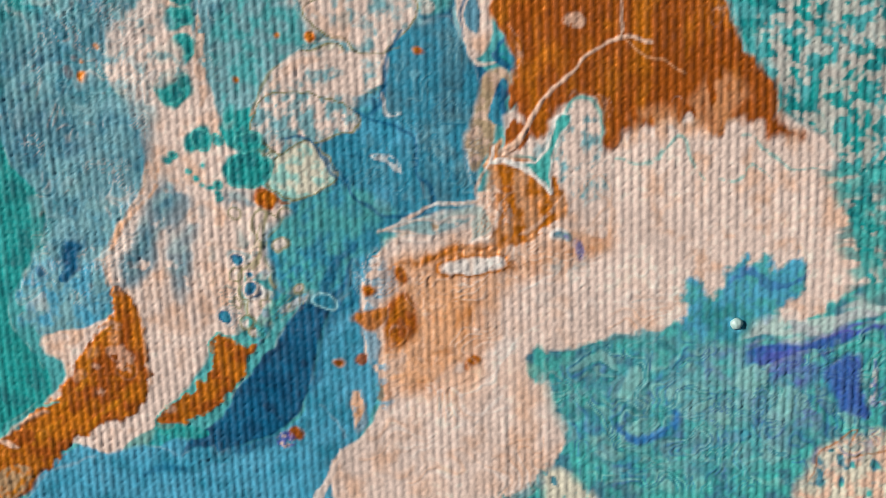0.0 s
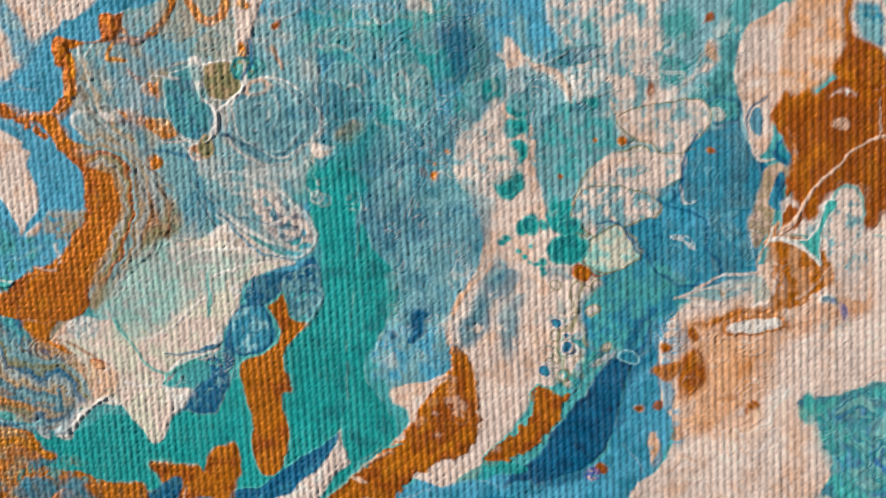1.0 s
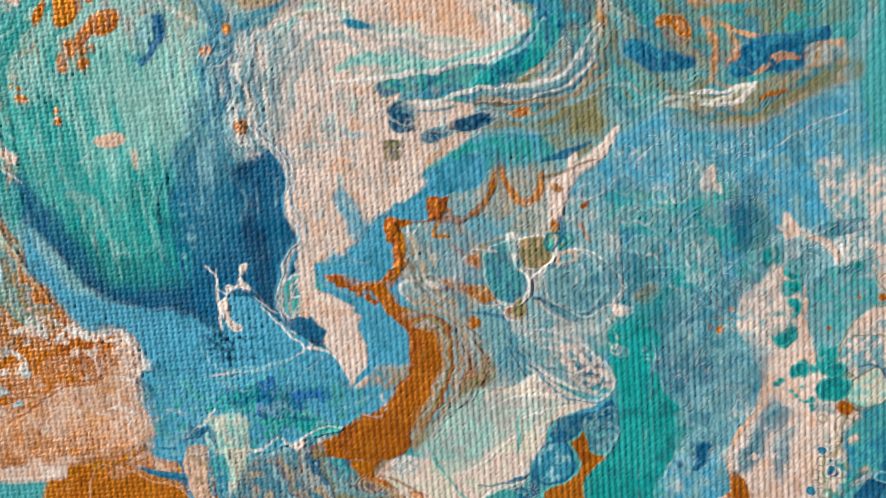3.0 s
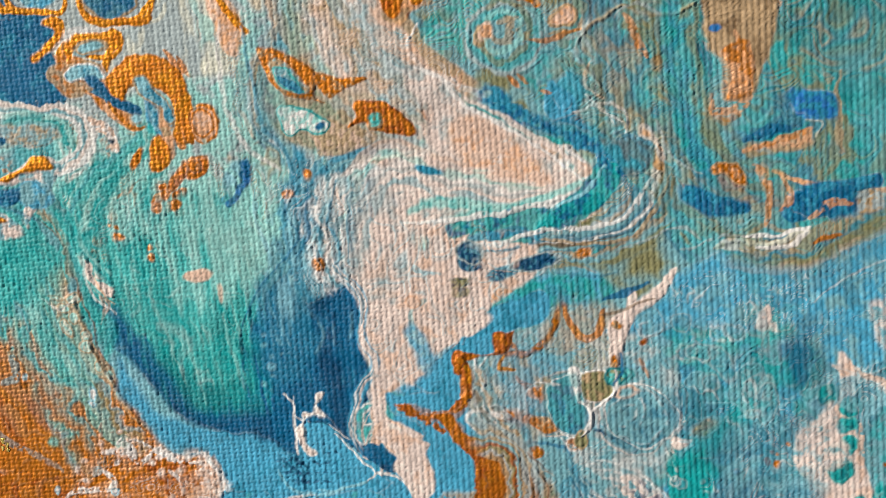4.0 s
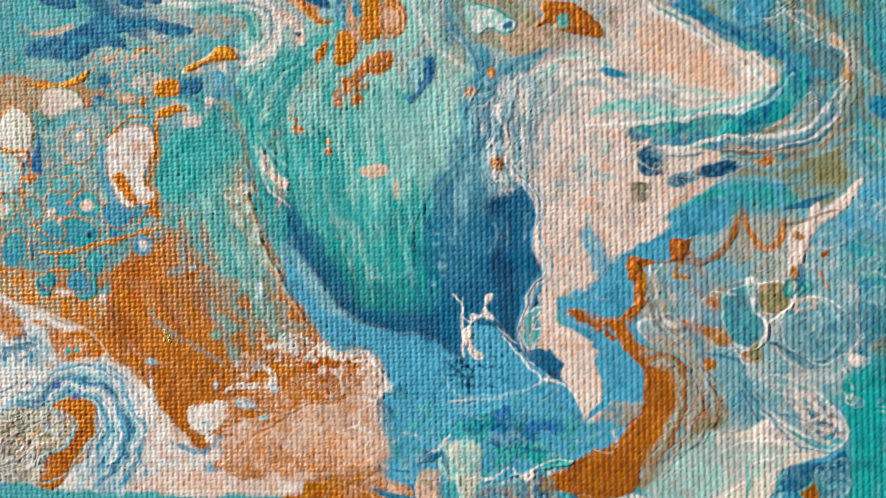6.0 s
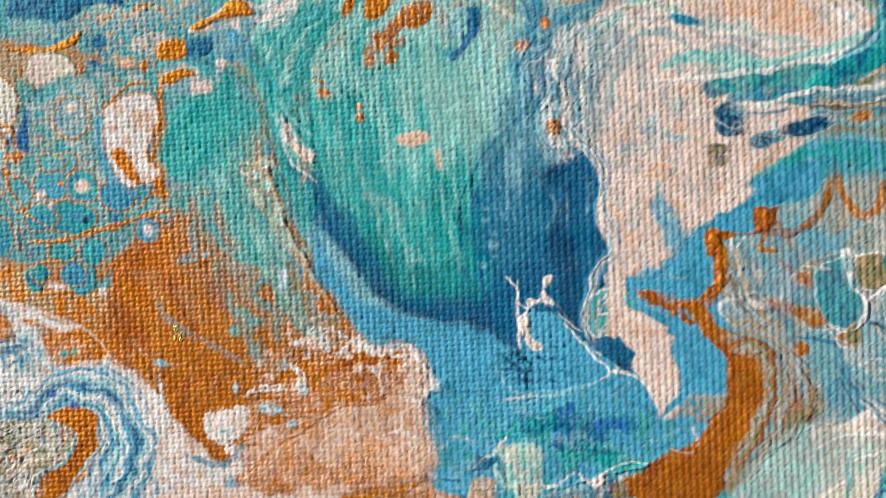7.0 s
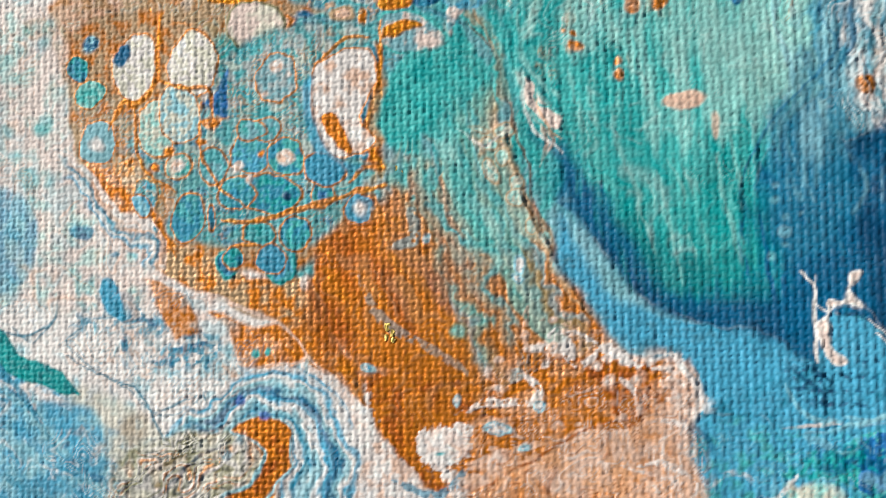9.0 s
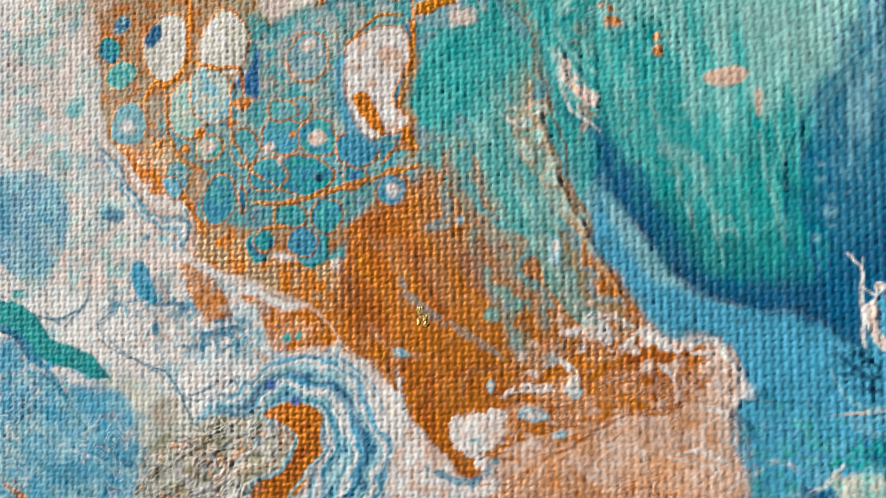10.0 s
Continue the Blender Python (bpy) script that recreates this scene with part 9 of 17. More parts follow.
stream(('white', 'mist', 'white', 'slate', 'pink', 'mist', 'white', 'blue'), 5.1, (-12.5, 33.3, -18.7, 34.1, -22.7, 32.7, -24.8, 29.2, -24.6, 24.6, -23.2, 21.7), w2=2.49, a=0.5, jitter=0.9)
stream(('white', 'blush', 'mist', 'white'), 2.49, (-14.2, 30.7, -17.6, 31, -19.9, 28.7, -21.2, 23.5), a=0.7, jitter=0.5)
vein("white", 0.28, (-9.8, 30.5, -5.3, 30.8, -0.9, 32.7), a=0.9)
vein("grey", 0.28, (-13.1, 30.4, -8.6, 30, -3.6, 30.8), a=0.8)
vein("slate", 0.28, (-14.2, 33.8, -10.9, 33.8, -12.5, 35.5), a=0.7)
cell("pink", -38.9, 24.7, 1.25, 0.85, 25, mix=('blush', 0.4, 0.4), soft=0.1)
cell("white", -26.4, 25.6, 0.85, 1.25, -10, thick=0.05)
cell("bronze", -26.3, 25.9, 0.45, 0.68, -10, mix=('peach', 0.4, 0.3))
patch("teal", (-13.1, 29, -11.4, 29.7, -8.6, 29.6, -5.3, 29.1, -3.1, 29.5, -5.3, 28.3, -8.6, 27.9, -11.7, 28.3), mix=('deep', 0.5, 0.6), rim='mist')
cell("navy", -10.6, 26.6, 1.36, 0.74, -5, rim='tan', rw=0.1, mix=('deep', 0.4, 0.4))
patch("navy", (-7.4, 26.1, -6.4, 26.7, -3.9, 27.2, -3.5, 26.5, -5.2, 25.8, -7.2, 25.5), rim='white', rw=0.1, mix=('deep', 0.4, 0.4))
cell("slate", -11.5, 23.7, 0.79, 0.45, 20, rim='tan')
cell("peach", -7.6, 23.5, 0.79, 0.40, 25, rim='white', rw=0.1)
cell("bronze", -0.5, 26.7, 0.57, 0.40, 0, rim='tan')
patch("deep", (-4.7, 28.8, -3.1, 30.8, -0.9, 32.5, 1.2, 32.7, 1.6, 31.4, -0.9, 30.5, -3.6, 28.7), mix=('teal', 0.5, 0.6), fringe=0.6)
patch("deep", (1.6, 36.6, 4, 37.6, 5.6, 37.3, 6.3, 36.1, 5.7, 34.3, 4, 33.8, 2.4, 34.4), mix=('blue', 0.5, 0.5), fringe=0.6, fray=0.9, ms=0.6, mot=0.14)
stream(('teal', 'mist', 'deep', 'aqua', 'mist', 'blue'), 2.83, (-10.8, 42.7, -7.5, 40.2, -3.7, 38.6, 0.2, 38, 2.4, 36.6), a=0.6, jitter=1.2, w2=1.93)
patch("blue", (-3.3, 42.4, -0.7, 43.5, -0.1, 41.6, -0.9, 40, -3.1, 39.4, -3.7, 41), mix=('sky', 0.5, 0.6))
vein("white", 0.34, (0.1, 41.6, 1.8, 40.2, 3.7, 39.1), thick=0.05)
vein("white", 0.4, (5.1, 37.7, 6.7, 37.4, 7.3, 35.5, 6.8, 34.1), thick=0.06)
vein("bronze", 0.4, (7, 36.9, 7.4, 34.7), a=0.8)
vein("blush", 0.34, (0.9, 44.8, 0.1, 42.6, 1.5, 41.5), a=0.8)
stream(('mist', 'slate', 'white', 'umber', 'mist', 'slate'), 2.27, (7, 35, 6.5, 31.7, 3.6, 29.1, -1.9, 27.8, -7.5, 27.5), a=0.85, jitter=0.5, w2=1.47)
cell("aqua", -7.3, 47.3, 3.52, 3.29, 0, rim='grey', rw=0.2, mix=('mist', 0.5, 0.8), a=0.9)
cell("mist", -7.3, 47.5, 2.49, 2.15, 0, rim='teal', a=0.8, mix=('tan', 0.35, 0.6))
cell("blush", -9.6, 47.5, 0.51, 0.74, 0, rim='tan')
patch("bronze", (-6.9, 51.8, -4.6, 51.4, -4.7, 50.2, -6.4, 50.3), mix=('rust', 0.4, 0.4))
patch("blush", (-3, 49, -1.6, 50.1, -0.4, 49.7, -0.9, 48.4, -2.8, 48.1), rim='tan', mix=('peach', 0.4, 0.5))
patch("tan", (10.7, 54.3, 18.4, 54.2, 17.6, 49.5, 17.7, 46.8, 16.2, 43.6, 15.3, 41.2, 13.1, 41.1, 13.5, 43.7, 11.4, 46.6, 11, 49.5), mix=('umber', 0.25, 1.4), soft=0.2)
patch("bronze", (12.9, 45.3, 15.3, 46.3, 15.5, 43.4, 14.6, 41.2, 13.3, 41.2, 13.8, 43.4), mix=('peach', 0.45, 0.7), a=0.9)
vein("tan", 0.57, (12, 41.5, 11.6, 40.2, 12.8, 39.1, 14.4, 39.6), a=0.9, mix=('bronze', 0.5, 0.4))
cell("cobalt", 12.1, 47.4, 0.45, 0.34, 0)
stream(('teal', 'slate', 'aqua', 'slate', 'teal'), 2.83, (9.5, 45.8, 9.8, 41.5, 9.9, 38.3, 11.9, 35.5, 15.4, 34.7), a=0.85, jitter=0.7)
stream(('slate', 'teal', 'deep', 'slate', 'aqua'), 3.4, (13.2, 36.6, 16.4, 37.4, 19.5, 38.8, 18.3, 42), a=0.6, jitter=0.9)
patch("cobalt", (19.4, 40.7, 20.4, 41.6, 22.5, 41.2, 23.3, 39.3, 21.3, 38.7, 19.7, 39.3), mix=('sky', 0.5, 0.5))
vein("blue", 0.91, (13.7, 37.7, 15.8, 37.3, 18.5, 38), mix=('deep', 0.4, 0.5))
patch("bronze", (11.6, 34.4, 13.2, 35, 14.6, 34.2, 14.9, 32.8, 13.8, 32.5, 13, 33.6), mix=('rust', 0.35, 0.5), rim='tan')
cell("slate", 14.0, 33.7, 0.45, 0.68, 30)
patch("deep", (8.7, 32.7, 10, 32.8, 11.3, 31.7, 12.5, 31, 15.2, 31.4, 14.2, 29.9, 11.7, 30.2, 9.6, 31.1), mix=('slate', 0.35, 0.6))
stream(('tan', 'peach', 'tan'), 1.36, (15.1, 36.2, 18.5, 36.5, 21.4, 37.7), a=0.85)
vein("peach", 0.45, (17.5, 34.2, 19.7, 33.4, 21.8, 33.1), a=0.85)
patch("blue", (18.2, 30.2, 19.7, 32.4, 21.6, 32.2, 23.9, 33.4, 27.1, 33.9, 27.1, 32.7, 22.4, 31.3, 20.1, 29.4), mix=('deep', 0.5, 0.6))
vein("bronze", 0.51, (20.8, 30.3, 22.9, 31.2, 24.8, 31.6), a=0.8)
patch("tan", (24, 31.5, 27.1, 32.3, 27.6, 30.4, 24.8, 30), mix=('grey', 0.5, 0.5), fringe=0.6)
cell("tan", 16.7, 34.2, 0.45, 0.79, 0, a=0.8)
vein("tan", 0.45, (23.5, 43.6, 23.4, 40.4, 24.1, 36.1), a=0.6)
crease((20.5, 38.8, 22.1, 38.5, 21.6, 37.4), col='cream', w=0.2)
vein("cream", 0.51, (12.6, 27.1, 15, 27.5, 17.7, 27.2, 19.9, 28.3, 20.9, 28.6), thick=0.06)
vein("slate", 0.51, (16.9, 27.7, 19.1, 28.1), a=0.95)
vein("bronze", 0.62, (21.2, 27.3, 22.5, 28, 23.8, 28.4), a=0.9)
patch("pink", (12.9, 27.5, 14.5, 27.7, 15.3, 26.7, 13.4, 26.6), mix=('tan', 0.4, 0.4))
crease((0.1, 47.8, 1.7, 48.8, 3.8, 49.9, 5.4, 49, 8.1, 49, 10.1, 49.8), col='tan', w=0.35, h=0.08)
crease((0.3, 47.8, -0.6, 46.2, 0.2, 44.3, 1.5, 42.6), col='grey', w=0.3, h=0.06)

# white web over the olive cells
patch("pink", (1.9, 20, 3.6, 21.5, 5.3, 22.4, 7.5, 24.7, 8.5, 25.1, 6.4, 21.8, 4.6, 20.7, 3.6, 18.1, 3.3, 16, 2.7, 15, 2.3, 17.5), thick=0.06, soft=0.1)
cell("bronze", 2.7, 19.8, 0.68, 0.51, 0, mix=('tan', 0.4, 0.3))
cell("bronze", 2.7, 16.0, 0.45, 0.68, 0, mix=('tan', 0.4, 0.3))
vein("deep", 0.68, (1.5, 22.3, 3.7, 22.9, 5.9, 23.8), a=0.9)
vein("umber", 0.34, (0.9, 20.6, 3.7, 21.5, 6.4, 22.4), a=0.7)
cell("olive", 0.7, 13.7, 2.04, 1.53, 0, rim='white', rw=0.1, mix=('tan', 0.4, 0.6))
patch("slate", (-3.8, 13.9, -1.3, 14.8, -0.4, 12.8, 0, 10.4, -1.2, 8.9, -2.9, 9.5, -3.8, 11.5), mix=('blue', 0.4, 0.8), a=0.8, rim='white', rw=0.08, soft=0.15)
cell("mist", 5.1, 10.8, 3.74, 2.95, -20, rim='white', rw=0.09, mix=('slate', 0.35, 0.9))
cell("mist", 3.8, 13.1, 1.02, 0.57, 0, rim='blush')
cell("jade", 2.8, 14.7, 1.02, 0.85, 0, rim='pine', mix=('olive', 0.4, 0.4))
cell("olive", -0.6, 8.4, 0.79, 1.02, 0, rim='tan', rw=0.08)
vein("white", 0.4, (-1.8, 15.4, -1, 12.8, 0.2, 11.1, 0.2, 9.8, -0.6, 8.9), thick=0.07)
vein("white", 0.34, (0.2, 11, 2.1, 12.7, 2.9, 14, 2.8, 15.3), thick=0.07)
patch("white", (-2.1, 15.2, -1.3, 15.7, -0.6, 14.5, -0.9, 13.1), thick=0.06, fringe=0)
vein("white", 0.23, (-2.7, 13.9, -3.5, 14, -5.2, 14.1), a=0.7)
vein("deep", 0.34, (2.6, 14, 3.5, 15.3, 3.3, 16.9), a=0.9)
vein("navy", 0.28, (0.6, 9.4, 2.2, 8.7, 3.9, 7.9), a=0.8)
cell("mist", 6.0, 19.9, 1.25, 1.02, -10, rim='pale', rw=0.07, a=0.5, mix=('slate', 0.3, 0.7))
cell("slate", 10.3, 17.0, 1.36, 1.13, 0, rim='pale', rw=0.07, a=0.5, mix=('slate', 0.3, 0.7))
cell("grey", 13.1, 19.3, 1.36, 0.51, -30, rim='pale', rw=0.07, a=0.5, mix=('slate', 0.3, 0.7))
cell("mist", 13.7, 17.1, 1.93, 1.47, -20, rim='pale', rw=0.07, a=0.5, mix=('slate', 0.3, 0.7))
cell("mist", 10.5, 14.1, 1.13, 0.91, 0, rim='pale', rw=0.07, a=0.5, mix=('slate', 0.3, 0.7))
cell("slate", 9.0, 19.9, 1.02, 0.57, 0, rim='pale', rw=0.07, a=0.5, mix=('slate', 0.3, 0.7))
cell("mist", 15.4, 13.7, 1.59, 2.49, -20, rim='pale', rw=0.07, a=0.5, mix=('slate', 0.3, 0.7))
cell("mist", 18.0, 17.1, 0.79, 1.36, -10, rim='pale', rw=0.07, a=0.5, mix=('slate', 0.3, 0.7))
cell("mist", 7.7, 11.8, 0.79, 1.93, 0, rim='pale', rw=0.07, a=0.5, mix=('slate', 0.3, 0.7))
patch("pink", (16, 20.8, 17.1, 21.7, 17.5, 20.5, 16.6, 19.1, 15.8, 19.4), thick=0.05)
cell("rust", 5.3, 18.1, 0.34, 0.28, 0)
patch("pink", (8, 7.7, 8.4, 8.6, 9, 8.3, 10, 8.2, 8.7, 7.2), a=0.95, thick=0.05)
cell("olive", 11.1, 9.5, 1.47, 1.02, 30, a=0.8, mix=('tan', 0.4, 0.5), rim='mist')
cell("pine", 19.7, 16.0, 1.13, 2.27, -10, a=0.6, soft=0.5, mot=0.1)
cell("deep", 18.7, 17.2, 0.57, 0.91, -20, a=0.5, soft=0.3)
cell("rust", 17.0, 6.1, 0.40, 0.40, 0)
cell("rust", 17.4, 7.2, 0.23, 0.23, 0)
vein("teal", 1.47, (8.7, 19.3, 12.6, 18.7, 16.4, 18.3, 19.1, 19.4), a=0.6, soft=0.4, mot=0.1, ms=1.2)
vein("teal", 2.49, (6.8, 4.1, 11.2, 7.8, 15.5, 11.4, 19.2, 14.9), a=0.5, soft=0.6, mot=0.2, ms=1.6)
vein("bronze", 0.51, (-5.2, 13.3, -4.7, 12.6, -4.5, 13.3), a=0.8)
cell("bronze", -4.8, 12.8, 0.91, 0.68, 0, a=0.5, mot=0.1)
patch("bronze", (-5.5, 10.3, -3.8, 10.5, -2.9, 9.5, -4, 9, -5.2, 9.4), a=0.85, mix=('tan', 0.4, 0.4))
cell("white", -7.9, 11.0, 0.68, 0.45, -15, rim='bronze', thick=0.05)
cell("bronze", -6.9, 10.6, 1.36, 0.91, -20, a=0.4, soft=0.3)
cell("bronze", -5.2, 6.9, 0.74, 0.79, 0, mix=('tan', 0.3, 0.3))
crease((-11, 16.7, -10.2, 13.7, -9.2, 11.4, -7.5, 10.3), col='white', w=0.2, h=0.05)
crease((-9.8, 16.7, -10.6, 15.5, -9.8, 12, -8.3, 10.5), col='white', w=0.2, h=0.05)
stream(('umber', 'mist', 'tan', 'mist', 'slate'), 2.27, (-10.9, 16.1, -10.3, 13.2, -8.6, 10.5, -6.9, 9.1, -6, 6.7), a=0.6, jitter=0.6)
vein("gold", 0.51, (-7.9, 16.7, -8.6, 15.5, -6.9, 15.3), a=0.9, part='gold_vein')

# accents by the honeycomb
cell("aqua", -67.0, 15.5, 1.54, 1.45, 0, rim='gold', rw=0.09, a=0.85, mix=('sky', 0.45, 0.6))
cell("teal", -70.7, 15.3, 1.54, 0.90, -5, rim='gold', rw=0.09, a=0.85, mix=('sky', 0.45, 0.6))
cell("sky", -72.5, 12.5, 0.81, 1.11, 0, rim='gold', rw=0.09, a=0.85, mix=('teal', 0.45, 0.6))
cell("sky", -68.3, 12.7, 1.45, 1.37, 0, rim='gold', rw=0.09, a=0.85, mix=('teal', 0.45, 0.6))
cell("sky", -65.5, 17.8, 1.02, 1.07, 0, rim='gold', rw=0.09, a=0.85, mix=('teal', 0.45, 0.6))
cell("aqua", -79.6, 17.9, 1.11, 1.37, 20, rim='gold', rw=0.09, a=0.85, mix=('sky', 0.45, 0.6))
cell("slate", -76.2, 16.3, 1.07, 1.62, -5, rim='tan', rw=0.09, a=0.85, mix=('sky', 0.45, 0.6))
cell("sky", -68.8, 18.2, 1.54, 1.11, 0, rim='gold', rw=0.09, a=0.85, mix=('teal', 0.45, 0.6))
cell("aqua", -72.2, 18.3, 1.79, 1.20, 0, rim='gold', rw=0.09, a=0.85, mix=('sky', 0.45, 0.6))
cell("teal", -66.4, 21.7, 1.45, 1.28, 0, rim='gold', rw=0.09, a=0.85, mix=('sky', 0.45, 0.6))
cell("aqua", -69.4, 21.4, 1.02, 1.20, 0, rim='gold', rw=0.09, a=0.85, mix=('sky', 0.45, 0.6))
cell("navy", -68.0, 18.0, 0.34, 0.30, 0)
cell("deep", -65.7, 17.9, 0.38, 0.47, 0, a=0.8, soft=0.2)
cell("deep", -72.5, 12.5, 0.34, 0.60, 0, a=0.7, soft=0.3)
cell("peach", -67.7, 21.1, 0.55, 0.73, -20, rim='bronze', mix=('white', 0.5, 0.3))
cell("white", -72.5, 20.1, 0.38, 0.38, 0, rim='bronze')
cell("blush", -71.5, 19.5, 0.30, 0.21, 0)
cell("deep", -81.8, 29.0, 0.77, 0.43, 38, soft=0.1)
patch("deep", (-74.7, 25.8, -73.7, 26.7, -72.8, 27.9, -72.6, 27.2, -73.2, 26.2, -72.9, 25.1, -74.3, 24.7, -74.8, 25.2), mix=('cobalt', 0.4, 0.4))
patch("mist", (-85.2, 23.4, -83, 23.9, -82.1, 22.2, -82.7, 20.9, -83.7, 19.9, -84.8, 21.4, -85.5, 22.5), rim='aqua', mix=('white', 0.5, 0.5), soft=0.15)
stream(('teal', 'jade', 'pine', 'teal'), 2.56, (-54.6, 31.7, -53.6, 28.4, -51.9, 25.9, -49.8, 23.4, -47.3, 21), a=0.75, jitter=0.7, w2=3.84)
vein("pink", 0.51, (-50.1, 27.3, -49.4, 25.8, -48.2, 24.2, -47.1, 23), a=0.95, mix=('blush', 0.4, 0.4), thick=0.05)
vein("mint", 0.38, (-50.5, 28.3, -50.1, 26.3, -49, 24.2), a=0.7)
vein("blush", 0.26, (-48.6, 23.4, -48.1, 21.8, -48.5, 20.2), a=0.7)
cell("bronze", -42.6, 27.6, 0.43, 0.38, 0, rim='peach')
cell("bronze", -46.3, 29.0, 0.30, 0.38, 0)
cell("bronze", -46.2, 29.9, 0.26, 0.21, 0)
stream(('jade', 'teal', 'mint'), 2.13, (-41.6, 31.2, -41.2, 28, -39.2, 26), a=0.5, jitter=0.8)
cell("pink", -38.8, 24.6, 1.37, 0.85, 30, mix=('blush', 0.4, 0.5), soft=0.12)
patch("blush", (-36.4, 26.7, -35.9, 26.3, -35.8, 23.2, -36, 22.1, -36.4, 24), a=0.7, soft=0.3)
patch("mint", (-52.1, 20.2, -50.9, 20.6, -49.6, 18.6, -48.8, 16.2, -47.1, 13.8, -46.7, 12.6, -47.9, 13.4, -49.6, 15.7, -51.3, 18.2), a=0.8, mix=('teal', 0.4, 0.5), rim='tan', rw=0.1)
cell("tan", -50.1, 17.8, 0.55, 0.60, 0, rim='white')
cell("grey", -49.6, 17.4, 0.34, 0.51, 0, a=0.8)
vein("tan", 0.38, (-54.9, 23.1, -53.2, 22.1, -51.6, 22.4, -50.8, 23.2), thick=0.05)
cell("white", -54.3, 23.5, 0.68, 0.26, -10)
cell("tan", -51.2, 23.2, 0.60, 0.47, 0, rim='white')
crease((-51, 22.6, -49.9, 19, -48.7, 15.8, -47, 13, -44.8, 9.5), col='tan', w=0.3, h=0.07)
cell("pale", -32.7, 17.9, 0.21, 0.21, 0)
cell("pale", -32.1, 17.1, 0.21, 0.21, 0)
cell("pale", -31.4, 16.1, 0.38, 0.34, 0)
cell("pale", -30.9, 14.8, 0.21, 0.21, 0)
cell("pale", -30.4, 18.6, 0.21, 0.21, 0)

# lace along the white shore
patch("bronze", (-79.5, 11.4, -77.8, 10.4, -75.6, 9.3, -75, 7.1, -76.4, 7.3, -78.1, 8.4, -78.9, 10.1), mix=('peach', 0.4, 0.8), soft=0.2)
patch("bronze", (-73.3, 9, -70.5, 8, -67.7, 7.5, -66.7, 5.3, -67.6, 4.2, -69.4, 4.8, -70.9, 6.4, -71.9, 8), mix=('tan', 0.4, 0.8), rim='white', rw=0.1)
cell("teal", -70.3, 6.0, 0.26, 0.26, 0)
cell("teal", -68.8, 5.6, 0.26, 0.26, 0)
patch("tan", (-74.3, 11.1, -68.7, 10.4, -65.5, 8.4, -64.1, 5.5, -65.9, 5.9, -67.7, 7.9, -71.4, 9.1, -73.8, 9.9), a=0.9, mix=('bronze', 0.5, 0.7), soft=0.25)
patch("bronze", (-66.4, 7.5, -64.1, 6.4, -61.8, 4.4, -61.3, 2.3, -63.6, 4.3, -65.9, 5.5), mix=('tan', 0.3, 0.6), soft=0.2)
vein("slate", 0.17, (-85.7, 5.5, -86, 6.2, -84.8, 7.5, -85.1, 10.9), a=0.8)
vein("slate", 0.17, (-85.2, 5.2, -82.6, 3.4, -79.7, 2.3, -78, 0.2, -77, -1.5), a=0.8)
vein("slate", 0.17, (-77.9, 1.2, -76.3, 1.9, -74.9, 2.7), a=0.8)
vein("slate", 0.17, (-73.4, 1.3, -74.6, 3.2), a=0.8)
vein("slate", 0.17, (-91.9, 6.5, -89.3, 6.5, -87.3, 7.5, -86.8, 9.5), a=0.8)
patch("bronze", (-78.7, 13, -72.9, 11.4, -66.1, 11.5, -64.1, 7.6, -61.1, 2.3, -63.8, 4.9, -66.3, 6.2, -67.7, 8, -70.5, 9.4, -73.8, 10.2, -77.2, 11.4), mix=('tan', 0.5, 0.9), soft=0.2)
vein("white", 0.26, (-77.9, 11.9, -73.8, 10, -70.5, 9.1, -67.3, 7.5, -65.9, 5.9, -63.6, 4.3), a=0.8)
patch("peach", (-52.8, -1.6, -46.3, -0, -39.8, -0, -38.2, -3.8, -48.6, -6.1, -53.5, -4.9), a=0.5, mot=0.3, ms=1.4, mix=('bronze', 0.5, 0.8), soft=0.6, part=None)
patch("bronze", (-51.5, -1.2, -47.5, -0.9, -46.3, -2.4, -49.4, -5, -52.2, -5.6), a=0.6, mot=0.3, ms=1.0, soft=0.4, part=None)
patch("bronze", (-43.5, -3, -39.3, -2.3, -38.9, -4.6, -43.8, -5.3), a=0.6, mot=0.3, ms=1.0, soft=0.4, part=None)
vein("gold", 0.3, (-39.8, 3.1, -42.8, 1.3, -46.3, -0.2, -48.1, -1.7, -49, -3.8), a=0.7)
cell("peach", 17.9, -13.0, 0.65, 0.46, 30, rim='bronze', a=0.6)
cell("peach", 19.4, -11.9, 0.42, 0.56, -20, rim='bronze', a=0.6)
cell("peach", 16.7, -14.7, 0.56, 0.37, 30, a=0.5, mot=0.1)
cell("bronze", 20.1, -14.1, 0.65, 0.93, -20, a=0.5, soft=0.3)
crease((9.6, -21.1, 11.6, -19, 14.1, -17.5), col='blush', w=0.3, h=0.05)
crease((20.8, -10, 21.7, -12.4, 21.7, -15.3), col='peach', w=0.25, h=0.05)
patch("rust", (-20.5, 35.8, -17.6, 36.5, -14.8, 36.3, -12.7, 35.1, -13.6, 34.5, -15.9, 35.2, -18.7, 35.3), thick=0.04, rim='blush', rw=0.12, mix=('bronze', 0.5, 0.5))
cell("blue", -15.2, 35.2, 1.02, 0.45, -15, rim='pale')
vein("mist", 0.51, (-23.3, 33.8, -19.9, 35, -15.4, 34.1, -11.4, 33.5), a=0.6)
patch("pink", (-23.1, 45, -18.6, 42.2, -14.2, 41.1, -11.4, 38.3, -11.4, 35.5, -14.2, 36.6, -16.4, 39.4, -20.9, 42.2), a=0.5, soft=0.5, mix=('mist', 0.4, 0.7), ang=-35, st=3, part=None)
